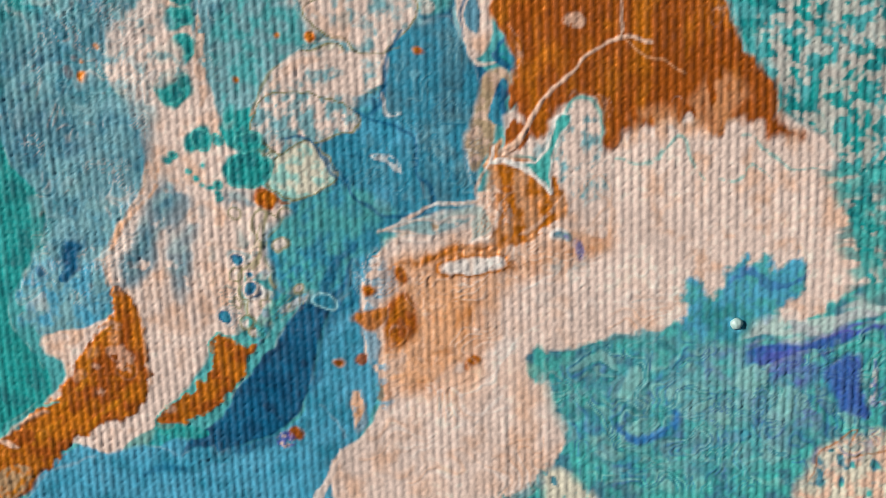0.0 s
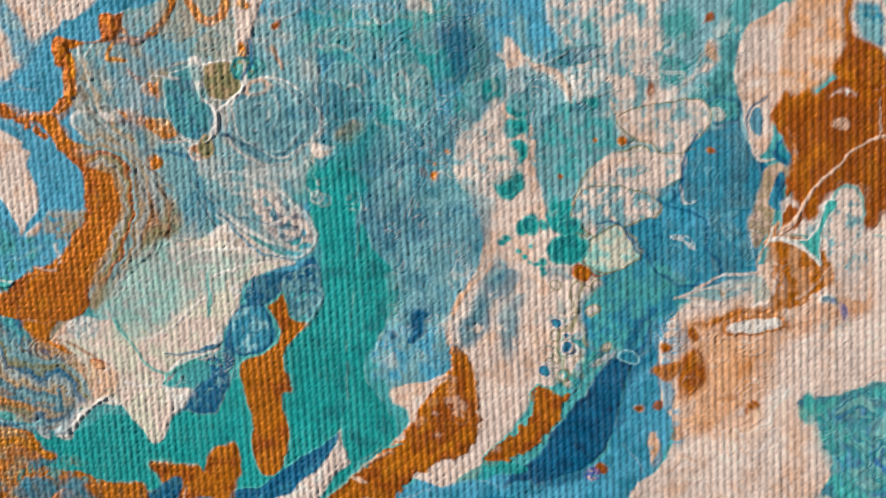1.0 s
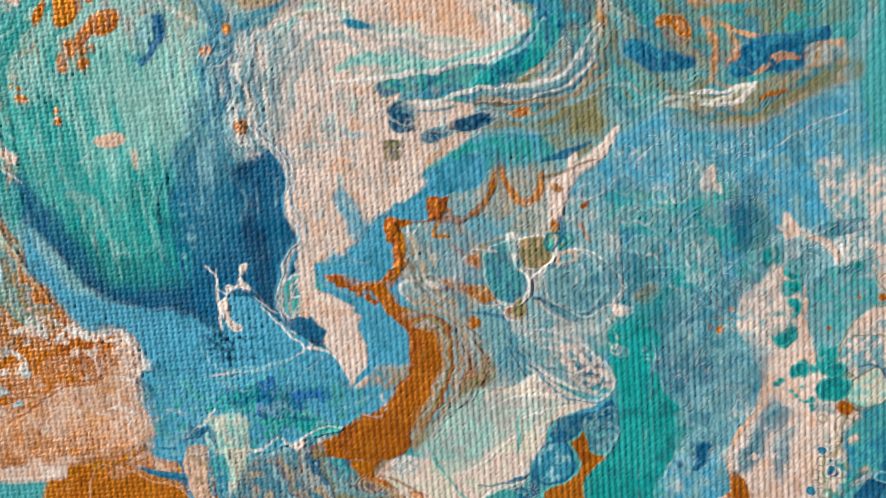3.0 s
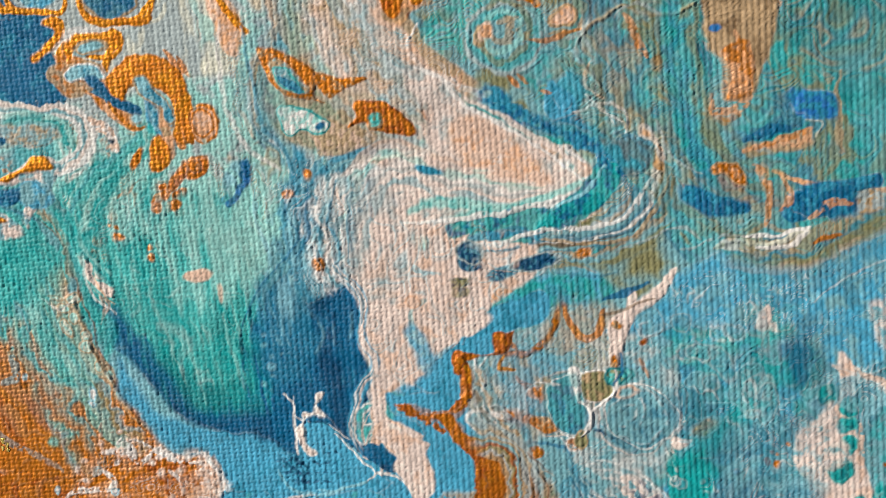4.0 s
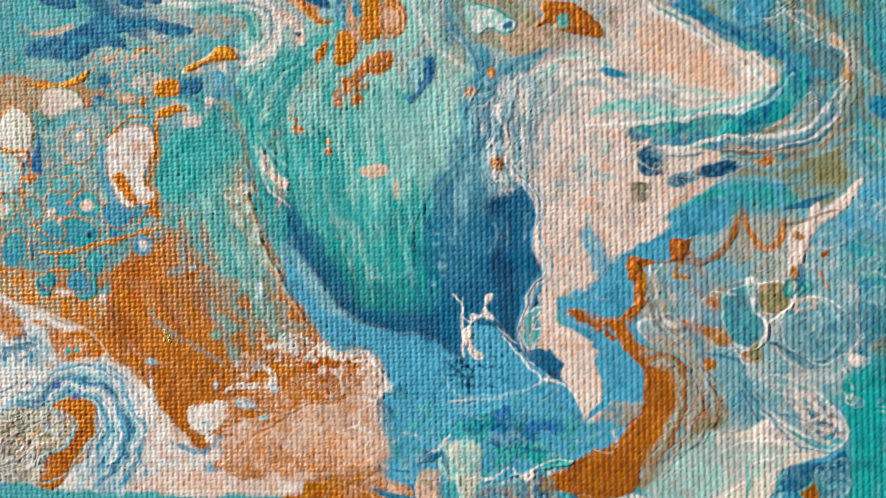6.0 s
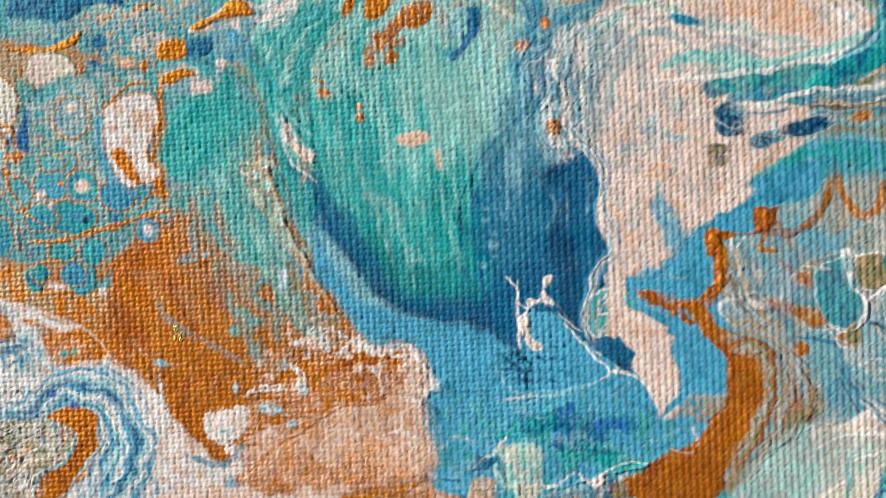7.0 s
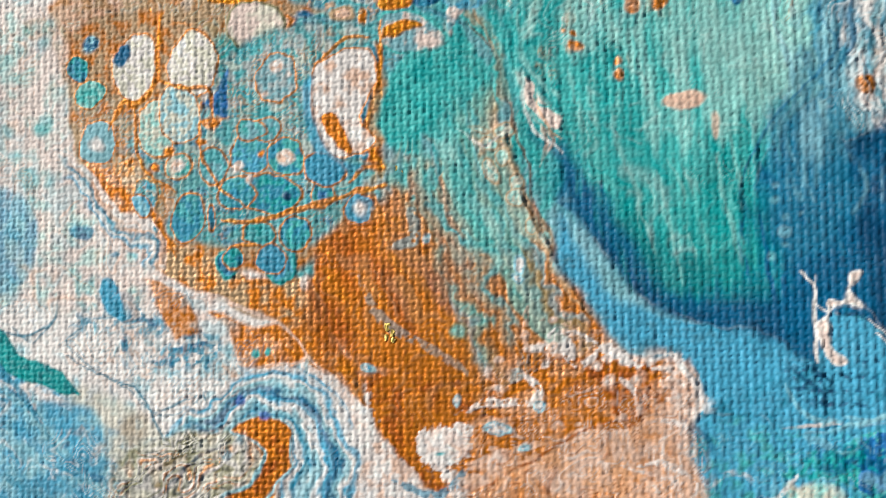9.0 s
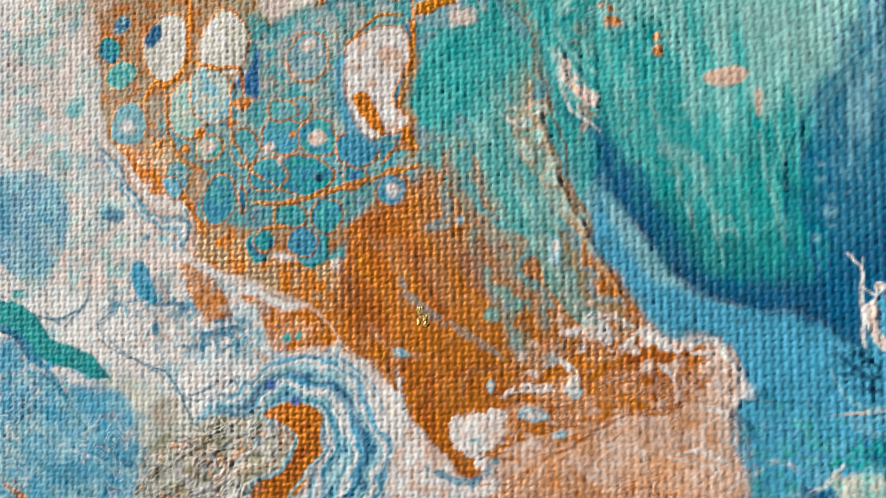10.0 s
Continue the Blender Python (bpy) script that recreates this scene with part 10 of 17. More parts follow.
patch("pink", (-8.6, 39.4, -3.1, 36.6, -2.5, 34.4, -7.5, 33.3, -9.7, 35.5), a=0.55, soft=0.6, part=None)
vein("pink", 0.57, (-11.4, 42.1, -7, 39.4, -3.1, 36.9, 0.2, 35), a=0.8, soft=0.15)
vein("peach", 0.45, (-12, 40.8, -10.9, 37.7, -9.2, 34.9), a=0.7, soft=0.2)

# accents on the marbled shore
patch("cream", (-30.6, -3, -28.5, -2.3, -26.7, -3.2, -26.7, -4.6, -28.3, -5.6, -28, -7.8, -27.7, -10.1, -28.3, -10.2, -29, -7.9, -29.2, -5.8, -30.5, -5), thick=0.06, mix=('mint', 0.3, 0.8), soft=0.1)
patch("teal", (-29.8, -0.9, -26.7, 0.9, -23.7, 0.9, -17.7, -1.9, -15.7, -3, -19.9, -3.7, -23.5, -4.6, -25.1, -4.9, -26.7, -3.3, -28.3, -2.2), a=0.9, mix=('deep', 0.4, 1.2), soft=0.15)
patch("deep", (-25, 1.2, -22.6, 1.6, -23.2, -0.8, -19.1, -1.2, -21.3, -2.3, -24, -2.4, -24.9, -0.9), mix=('blue', 0.4, 0.8), soft=0.15)
vein("deep", 0.61, (-22.2, 0.3, -19.6, 0.1, -17.5, 0.8), a=0.9, part='paint_streak')
patch("jade", (-29.8, -1, -27.9, -0.1, -26.4, -1.5, -25, -3.1, -27, -3.4, -29, -2), mix=('mint', 0.4, 0.8), soft=0.2)
crease((-15.7, -2.5, -18.3, -3.3, -22, -4.3, -24.1, -5.1, -27.2, -5.1), w=0.3, h=0.09, col='pine')
crease((-28.7, -0.2, -25.5, 1.6, -23.1, 2), w=0.3, h=0.08, col='pine')
patch("deep", (-32.4, -3, -30.7, -2.3, -30.2, -4, -31.4, -4.9, -32.5, -4.4), mix=('slate', 0.4, 0.6))
patch("pink", (-23.1, -4.6, -22.2, -3.8, -21.3, -4.1, -21.9, -5.5, -22.8, -5.4), thick=0.06)
patch("blush", (-33.1, -6.2, -31.5, -5.1, -30.9, -7.3, -30.8, -10.5, -32.3, -11.1, -32.9, -8.3), mix=('peach', 0.4, 0.8), rim='white', rw=0.1)
vein("deep", 0.71, (-37.8, -7.1, -35.3, -7.4, -33.2, -7.9, -32.5, -9.9, -31.7, -10.5), mix=('blue', 0.4, 0.5), part='paint_streak')
vein("deep", 0.76, (-34.5, -5.4, -33.1, -6.5, -33.1, -7.9), a=0.95)
patch("deep", (-32.8, -9.9, -31.5, -9.7, -31.5, -10.9, -32.4, -11.6), mix=('blue', 0.3, 0.4))
vein("blue", 0.81, (-30.2, -7, -29.5, -8.6, -28.1, -10.8), mix=('pale', 0.4, 0.5))
vein("sky", 0.35, (-27.6, -10.5, -28.7, -11.4, -30.9, -11.9, -33.6, -13.3, -34.2, -14.1, -37, -14.7), a=0.95, mix=('deep', 0.5, 0.4))
patch("bronze", (-44.3, -7.8, -39, -7.5, -36.1, -7.9, -33.8, -9.5, -33.7, -11.3, -35.2, -13.3, -37.5, -14.1, -39.5, -13.3, -44.8, -12.7), mix=('rust', 0.4, 1.6))
patch("blush", (-37.8, -15.8, -35.4, -14.9, -33.3, -16.2, -31.9, -18.9, -30.6, -19.4, -31.5, -20.2, -33.2, -19.4, -35.6, -17.5, -37.1, -17.3), mix=('pink', 0.5, 1.0), rim='white', rw=0.1, thick=0.06)
patch("blush", (-33.5, -13.4, -29.4, -12.1, -29.7, -13.8, -31.2, -16.2, -31.7, -18.4, -32.8, -17.2, -33.3, -15.1), mix=('tan', 0.4, 1.0), thick=0.05)
vein("white", 0.35, (-29.2, -12.3, -29.9, -13.9, -31, -16.1, -31.6, -18.3), thick=0.06)
vein("blue", 0.71, (-37.7, -17.9, -38.1, -16.2, -37, -14.7, -34.2, -14.2), mix=('deep', 0.5, 0.5))
cell("blue", -37.5, -13.9, 0.46, 0.56, 0)
vein("blue", 0.46, (-33.3, -14.1, -33.2, -15.8, -32.6, -17.5), mix=('pale', 0.4, 0.5))
stream(('teal', 'blue', 'deep', 'teal', 'aqua'), 2.23, (-36.2, -17.9, -34.1, -19.4, -30.7, -20.3, -27.7, -20.1, -26.8, -18.3), w2=1.21, a=0.9, jitter=0.6)
vein("teal", 1.11, (-26.8, -18, -27.6, -19.5, -30.1, -20.1), mix=('deep', 0.4, 0.5))
vein("blush", 0.81, (-28.8, -18.3, -29.1, -20), a=0.6, soft=0.3)
vein("gold", 1.21, (-24.5, -11.1, -22.3, -10.5, -20.2, -10.1, -18.8, -11.4, -19.3, -13.3), a=0.9, mix=('bronze', 0.4, 0.6), mot=0.1, ms=0.9)
vein("gold", 1.21, (-24.1, -13.8, -22, -13.3, -19.9, -13.8, -19.4, -14.7), a=0.9, mix=('bronze', 0.4, 0.6), mot=0.1, ms=0.9)
vein("gold", 1.21, (-29.4, -13.6, -27.7, -12.3, -25.6, -12.7), a=0.9, mix=('bronze', 0.4, 0.6), mot=0.1, ms=0.9)
patch("bronze", (-25.4, -17.9, -23.5, -17.1, -18.4, -16.2, -16.6, -17.6, -19.6, -18.3, -22.2, -18, -23.4, -19.4, -24.9, -19.4), mix=('gold', 0.4, 0.9), mot=0.08)
patch("bronze", (-23.7, -19.7, -20.7, -19.5, -19.5, -22.3, -23.8, -21.1), mix=('gold', 0.4, 0.8))
patch("bronze", (-36.5, -22.3, -31.7, -22.3, -24.7, -22.8, -19.9, -25.1, -37.4, -25.8), mix=('gold', 0.3, 1.2), mot=0.1, ms=1.2)
vein("teal", 0.61, (-23.9, -19.4, -23.6, -21.7, -20.9, -23.3, -19.9, -25.1), mix=('slate', 0.4, 0.5))
patch("tan", (-30.3, -16.7, -28.5, -15.6, -25.9, -17.1, -28.4, -19.3, -30, -18.9), mix=('olive', 0.4, 0.9))
stream(('slate', 'mist', 'deep', 'pale', 'slate', 'umber'), 2.53, (-21.7, -4.9, -21.1, -7.3, -19.1, -9.7, -16.1, -11.1, -12.9, -11), a=0.75, w2=1.72, jitter=0.7)
vein("bronze", 0.51, (-15, -8.1, -13.4, -9.1, -11.7, -9.7, -10.2, -10, -10.7, -10.6), a=0.95, thick=0.05)
cell("bronze", -10.9, -10.0, 0.66, 0.40, 0, rim='white')
patch("blush", (-14.2, -10.6, -11.8, -9.7, -9.8, -10.8, -10.4, -13, -12.8, -13.8, -12.2, -11.9), a=0.8, mix=('tan', 0.4, 0.7), soft=0.3)
crease((-10.2, -10.6, -9.6, -11.6, -10.3, -13.3, -11.9, -13.9), col='white', h=0.08)
vein("white", 0.51, (-9.9, -13.3, -11.7, -13.8, -12.8, -14.9, -13.6, -16.2), thick=0.08)
cell("white", -14.1, -16.4, 0.76, 0.56, -30, thick=0.1)
cell("white", -15.9, -16.1, 0.66, 0.40, -20, thick=0.06)
patch("mist", (-11.2, -6.2, -10.2, -7.1, -10.7, -7.9, -11.7, -7.6), a=0.7)
vein("teal", 0.35, (-4.8, 0, -6.7, -1.6, -8.9, -3.9, -9.4, -4.9, -8.6, -6.3, -8, -8), a=0.95)
vein("jade", 0.25, (-8, -8, -6.1, -9.1, -5, -10.6, -5.1, -11.8, -6.5, -13.8), a=0.9)
vein("jade", 0.3, (-5.1, -11.8, -3.5, -11.1, -2, -10, -0.7, -9.9), a=0.7)
vein("deep", 0.51, (-4.5, -8.7, -2.5, -8.7, -0.6, -8.4), a=0.95)
vein("aqua", 0.46, (0.7, -2.6, -0.9, -3.9, -1.3, -6.3, -1.8, -8.4), a=0.8)
crease((-4.1, 0.3, -4.9, -1.5, -4.4, -4.1), col='white', w=0.3, h=0.07)
crease((-1.3, 0, 0.7, 0, 3.8, -0.8), col='white', w=0.3, h=0.07)
crease((2.8, -1.6, 0.7, -2.6, 0.2, -4.7, -0.9, -6.3), col='white', w=0.3, h=0.07)
vein("bronze", 0.81, (-12.4, 15.7, -12.3, 16.9, -10.8, 17.3, -8.7, 17), thick=0.06, mix=('rust', 0.4, 0.5), part='gold_vein', w2=0.61)
vein("gold", 0.66, (-12.2, 16.3, -11.6, 14.7, -12, 13, -12.1, 12.2, -13.8, 11.5), thick=0.06, mix=('rust', 0.4, 0.5), part='gold_vein', w2=0.91)
patch("rust", (-8.7, 19.1, -8.2, 19.3, -7.1, 19.1, -7.6, 18.1, -7.7, 17.2, -8.4, 17.2), thick=0.05, mix=('rust', 0.3, 0.4))
patch("gold", (-14, 12, -11.7, 13.3, -11.5, 12, -12.5, 11, -14, 10.8), thick=0.05, mix=('rust', 0.5, 0.4))
cell("tan", -7.4, 19.9, 0.46, 0.46, 0, rim='rust')

# lower edge of the picture
patch("sky", (8.8, -27.1, 11.9, -24.8, 14, -22.1, 16.5, -21, 21.1, -19.8, 23.6, -20.3, 28.7, -20.8, 31.7, -19.7, 33.5, -16.5, 35.1, -18.6, 34.8, -21.8, 34.4, -25.1, 33.6, -28.9, 6.8, -29.3), mix=('blue', 0.3, 1.4), soft=0.2)
patch("pink", (34.9, -19.7, 44.2, -13.3, 45.7, -13.3, 46.5, -24.4, 40.4, -24.4, 37.5, -26.1, 33.6, -28.9, 34.9, -24, 34.3, -22.4), mix=('blush', 0.35, 2.0), soft=0.15)
patch("aqua", (40.5, -25.5, 43.4, -23.9, 47.3, -22.7, 47.7, -28.7, 37.6, -28.8, 38.5, -26.1), mix=('pine', 0.45, 0.8), soft=0.2, fray=0.8, ms=0.6)
patch("royal", (38, -26.1, 40.5, -26, 41.6, -27.1, 37.6, -27.7), a=0.8)
vein("pink", 0.6, (30.9, -25.7, 32.9, -24, 34, -21.8, 34.9, -19.7), a=0.9)
vein("white", 0.3, (30.7, -25.9, 32.8, -23.7, 33.5, -22.4), a=0.8)
vein("white", 0.35, (16.2, -24.7, 17.3, -24.3), a=0.9, mot=0.1)
vein("blue", 0.7, (19.1, -24.2, 20.1, -23.6), a=0.7, soft=0.2)
vein("deep", 0.5, (20.9, -22, 22.6, -21.2, 24.2, -21.4), a=0.6, soft=0.2)
patch("blue", (23.6, -20.3, 26.1, -19.8, 25.2, -21.4, 24.2, -21.4), a=0.7)
patch("rust", (6.1, -26.7, 7.3, -23.8, 8.3, -22.1, 10.4, -20, 12.4, -18.9, 14.5, -19.4, 13.5, -22.1, 12.4, -23.7, 10.9, -24.6, 9.9, -23.8, 8.3, -24.9, 7.3, -27.1), thick=0.05, mix=('bronze', 0.5, 0.6))
patch("tan", (9.9, -22.7, 11.9, -21.6, 13, -22.1, 11.9, -24, 10.4, -24.6), a=0.9, mix=('bronze', 0.4, 0.4))
vein("gold", 0.25, (11.2, -24.3, 12.7, -22.1), a=0.8)
patch("cream", (7.8, -24.9, 9.9, -24.3, 9.4, -27.1, 7.3, -27.6), mix=('mint', 0.4, 0.6))
vein("teal", 0.6, (10.3, -24.8, 9.9, -27), a=0.7)
vein("blush", 0.35, (10.6, -19.9, 11.9, -20.2), a=0.9)
vein("jade", 0.3, (8.8, -21.6, 10.9, -19.4, 12.4, -17.8, 14.9, -16.7), a=0.8)
patch("pink", (0.5, -25, 2.6, -23.3, 5.2, -21.6, 8.3, -17.8, 10.1, -15.7, 11.1, -15.4, 11.8, -16.7, 11.1, -18.1, 9.4, -19.4, 8.3, -21.6, 6.3, -23.8, 5.2, -29.3, -2.7, -29.5, -1.6, -26.7), mix=('white', 0.4, 1.0), thick=0.05, soft=0.12)
vein("grey", 0.45, (1.6, -25, 3.7, -24.4, 2.6, -26, 1.6, -27.2), a=0.7, mot=0.1, ms=0.6)
cell("tan", 2.6, -26.0, 0.60, 0.80, 0, a=0.7, rim='mist')
patch("deep", (-0.5, -25, 1.6, -22.8, 2.7, -21.4, 5.2, -20.5, 8.3, -17.3, 9.9, -15.9, 8.8, -17.8, 5.8, -21.1, 3.2, -22.2, 1.6, -23.3, 0, -25.5), mix=('blue', 0.3, 0.8))
patch("bronze", (-6.6, -18.8, -4.6, -19, -2.5, -19, -2, -19.5, -1.4, -17.7, 0.1, -16.8, 0.9, -17.4, 0.9, -20.1, 0.1, -22.2, -0.5, -25, -2.6, -25.6, -6.8, -26.2, -7.5, -27.3, -7.8, -25.1, -6.7, -22.3, -4.1, -22.3, -3.5, -20.1), thick=0.05, mix=('rust', 0.35, 0.8), fringe=0.5)
cell("blue", -2.1, -23.0, 1.50, 1.60, 0, mix=('deep', 0.4, 0.8))
patch("deep", (-5.6, -20.7, -4.3, -20.1, -3.6, -20.6, -4.4, -22.3, -5.2, -23.1, -5.7, -22), mix=('slate', 0.4, 0.5))
patch("blue", (-7, -22.6, -5.9, -22.7, -5.8, -24, -6.8, -24.6, -7.2, -23.7), mix=('deep', 0.4, 0.5))
vein("gold", 0.3, (-6.8, -26.1, -3.7, -25.7, -1, -24.7, 0.6, -21.7), a=0.8)
patch("deep", (-6.8, -26.2, -2.6, -26.1, -4.7, -27.3, -7.4, -27.8), mix=('slate', 0.3, 0.6))
vein("white", 0.45, (-4.7, -26.3, -2.1, -26.1, 0, -25.5), a=0.8)
patch("bronze", (-12.9, -21, -8.8, -20.6, -7.1, -21.5, -7.5, -24, -8.9, -25.6, -9.9, -23.5, -11.4, -22.4), mix=('umber', 0.4, 0.7), ang=92, st=3)
cell("white", -9.9, -24.8, 1.00, 1.80, 15, thick=0.05, mix=('grey', 0.3, 0.6))
cell("mist", -11.5, -23.5, 0.80, 0.50, 20, mot=0.1)
cell("bronze", -15.3, -24.5, 0.60, 0.70, 0, mix=('gold', 0.4, 0.3))
patch("slate", (-19.8, -21.9, -17.1, -20.5, -12.9, -20.8, -11.5, -24, -13.2, -26.8, -17.4, -26.9, -19.4, -24.7), a=0.85, mix=('umber', 0.5, 0.9), soft=0.3, ang=92, st=2)
patch("blue", (-18.5, -21.1, -17.6, -20.3, -17.4, -21.4, -18.5, -22.5), a=0.85)
cell("slate", -16.7, -22.4, 1.00, 1.30, 0, a=0.6, soft=0.4)
vein("bronze", 0.7, (-15.4, -22.4, -14.5, -21.6, -13.8, -21.9), a=0.8, mot=0.1)
patch("bronze", (-23, -22, -20.9, -22.8, -20, -25.2, -20.6, -26.6, -22.1, -25.3, -23, -23.6), mix=('gold', 0.5, 0.8))
patch("bronze", (-23.4, -19.2, -20.8, -20.8, -19.3, -20.8, -20.4, -22.5, -22.2, -21.4, -23.2, -20.3), mix=('gold', 0.4, 0.8))
patch("teal", (-24.2, -19.2, -23.3, -18.7, -22.9, -20.9, -20.4, -22.5, -18.4, -24.7, -19.4, -25, -21.5, -23, -23.5, -22), a=0.85, mix=('slate', 0.4, 0.6), soft=0.15)
patch("slate", (-24.5, -22.5, -23, -22.5, -22.5, -25.3, -24.2, -25.9), mix=('teal', 0.4, 0.5))
patch("bronze", (-27, -18.2, -24.1, -17.6, -24, -21.4, -25.7, -22.5, -27.2, -21.5), mix=('gold', 0.4, 1))
patch("bronze", (-35.8, -22.7, -31, -22.3, -25.7, -22.5, -24.4, -24.2, -28, -25.3, -33.3, -25.1, -36.5, -24.3), mix=('gold', 0.35, 1.2))
patch("white", (-33, -24.6, -31.2, -24.8, -30.1, -25.7, -31.8, -26), thick=0.04)
patch("olive", (-37.6, -24.9, -33.3, -24.9, -23.7, -25.3, -20.6, -26.4, -20.7, -29.7, -38, -30), mix=('slate', 0.5, 0.8), soft=0.3)
patch("white", (-27.5, -27, -24.3, -26.4, -24.4, -28.1, -27.7, -28.7), mix=('pale', 0.4, 0.5))
cell("peach", -35.6, -26.3, 0.70, 0.80, 0, rim='tan')
patch("blush", (-33.4, -26.5, -31.8, -26.1, -31.7, -28.8, -33.9, -28.8), mix=('white', 0.4, 0.6))
patch("peach", (-29.6, -26.2, -28.6, -26, -28.8, -28.7, -29.9, -28.5), mix=('white', 0.4, 0.5))
cell("mist", -33.8, -25.7, 0.60, 0.70, 0, a=0.8)
vein("blue", 0.5, (-28, -26.5, -27.9, -27.6), a=0.9)
vein("blue", 0.35, (-27.5, -26.2, -24.3, -25.9, -21.1, -26.4), a=0.7)
vein("gold", 0.9, (-24.1, -18.2, -22.7, -17.1, -20.1, -16.5, -17.7, -16.5, -16.5, -17.3), a=0.9, mix=('bronze', 0.5, 0.5), thick=0.04)
patch("slate", (-19.9, -18.1, -17.5, -17.8, -16.5, -18.9, -18.6, -19.5), a=0.85, mix=('umber', 0.4, 0.5))
cell("slate", -21.8, -18.4, 0.80, 0.70, 0, mix=('teal', 0.4, 0.5))
cell("bronze", -15.7, -18.2, 0.70, 0.40, -10, mix=('gold', 0.3, 0.4))
cell("bronze", -18.6, -19.3, 1.00, 0.35, 5, mix=('peach', 0.3, 0.4))
patch("olive", (-29, -16.6, -25.8, -16, -25.4, -17.4, -28.1, -18.2), mix=('tan', 0.4, 0.7))
patch("umber", (-25, -15.5, -22.6, -14.6, -21.1, -15.4, -21.6, -16.5, -24.3, -17.1), mix=('grey', 0.5, 0.6), a=0.9)
vein("blue", 0.7, (-27.3, -15.2, -26.1, -16, -25.3, -17.1), mix=('deep', 0.4, 0.5))
vein("cream", 0.25, (-28.9, -15.2, -26.8, -14.7, -24.7, -14.4, -21.5, -14.4), a=0.8)
vein("pale", 0.25, (-21.6, -15.4, -18.4, -15.3, -14.8, -14.3), a=0.8)
vein("deep", 0.35, (-21.1, -15.7, -17.9, -15.5, -14.7, -13.8), a=0.7)
vein("gold", 1, (-28.8, -13.1, -26.7, -12.8, -25.1, -12.2), a=0.9, mix=('bronze', 0.4, 0.4))
patch("gold", (-25.7, -13.9, -23, -13, -19.8, -11.7, -18.9, -13.3, -20, -14.6, -23.1, -14.4, -25.2, -14.7), mix=('bronze', 0.45, 0.8), mot=0.1)

# gold hooks by the dark island
patch("deep", (-63.3, 52.6, -56.3, 50.8, -52.8, 51.2, -51, 50.5, -51.7, 49.1, -52.7, 47.7, -53.3, 46.3, -51.9, 44.6, -50.9, 42.6, -53.2, 42.2, -56.8, 42.6, -59.4, 43.8, -58.4, 46.3, -58.8, 48.6, -63.5, 49.2), mix=('blue', 0.25, 1.0), fray=0.6, ms=0.5, soft=0.12)
vein("gold", 0.74, (-57.3, 54.2, -56.8, 52.2, -55.7, 51.5, -53.3, 51.3, -50.4, 51.4, -50, 53.5), mix=('bronze', 0.3, 0.5), thick=0.04)
patch("gold", (-52.3, 50.5, -50.9, 50.9, -50.3, 49.9, -50.9, 48.2, -52.4, 47.1, -53.5, 46.3, -53.7, 46.7, -52.5, 47.9, -51.4, 49.1, -52.5, 49.9), mix=('bronze', 0.4, 0.5), fringe=0.5)
cell("sky", -53.0, 52.7, 1.93, 1.13, 0, mix=('mist', 0.4, 0.6))
cell("slate", -45.7, 52.6, 2.72, 2.38, 0, rim='tan', mix=('deep', 0.45, 0.9))
vein("gold", 0.74, (-48.8, 54, -48.5, 51.4, -47, 50.2, -42.9, 49.9, -41.7, 50.9, -40.7, 53.9), thick=0.05, mix=('bronze', 0.4, 0.5))
patch("gold", (-50.6, 47.7, -49.1, 49.1, -46.4, 49.1, -44.8, 48.6, -45.1, 47.5, -46, 46.7, -46.3, 45.1, -47, 46, -46.6, 47.3, -47.3, 48.3, -49.1, 48.3, -49.9, 47.1, -50.2, 46), mix=('bronze', 0.4, 0.5), thick=0.04)
cell("pale", -48.0, 47.8, 1.59, 0.68, 5, rim='tan', mix=('mist', 0.5, 0.5))
patch("tan", (-52.5, 45.2, -50.9, 46.6, -48.3, 46.5, -46.6, 45.1, -47.3, 44, -49.7, 42.9, -51.4, 43.5), mix=('bronze', 0.4, 0.6), a=0.9)
patch("pale", (-50.7, 45.4, -49.2, 46.3, -47.5, 45.7, -46.6, 44.6, -47.5, 44.3, -49, 44.9, -50.2, 44.7), rim='white', rw=0.1, mix=('blue', 0.3, 0.5))
patch("deep", (-48.7, 45, -47.5, 44.7, -46.1, 43.1, -44.4, 42.2, -43.3, 41.4, -43.6, 40.7, -44.7, 41.2, -46.4, 42.4, -48.1, 44), thick=0.03)
vein("bronze", 0.51, (-46.5, 42.3, -45, 40.3, -43.6, 39.5, -42.8, 39.7), a=0.9, mix=('gold', 0.4, 0.4))
cell("pale", -43.6, 40.5, 0.57, 0.34, -10)
patch("bronze", (-45.5, 44.6, -43.4, 46.3, -41.3, 46.6, -39.3, 45.4, -38.4, 43.4, -37.7, 41.4, -38, 38.3, -38.9, 38.2, -39.4, 39.5, -39.8, 40.9, -39.6, 42.8, -40.8, 44, -42.6, 44.5, -44.1, 43.7, -44.9, 42.3), mix=('gold', 0.4, 0.8), thick=0.05)
patch("pale", (-43.6, 44.5, -42.6, 44.8, -41.6, 43.4, -40.1, 41.4, -39.7, 40.3, -40.4, 39.9, -41.6, 41.4, -42.8, 42.6, -43.5, 43.7), rim='tan', rw=0.1, mix=('blue', 0.45, 0.5))
patch("blue", (-42.7, 42, -41.8, 41.2, -41.1, 39.7, -41, 38.8, -41.7, 39.2, -42.4, 40.9), mix=('pale', 0.4, 0.4))
patch("peach", (-41.5, 41.7, -40.4, 39.7, -40, 38.3, -40.7, 36.6, -41.1, 38.3), mix=('tan', 0.4, 0.5))
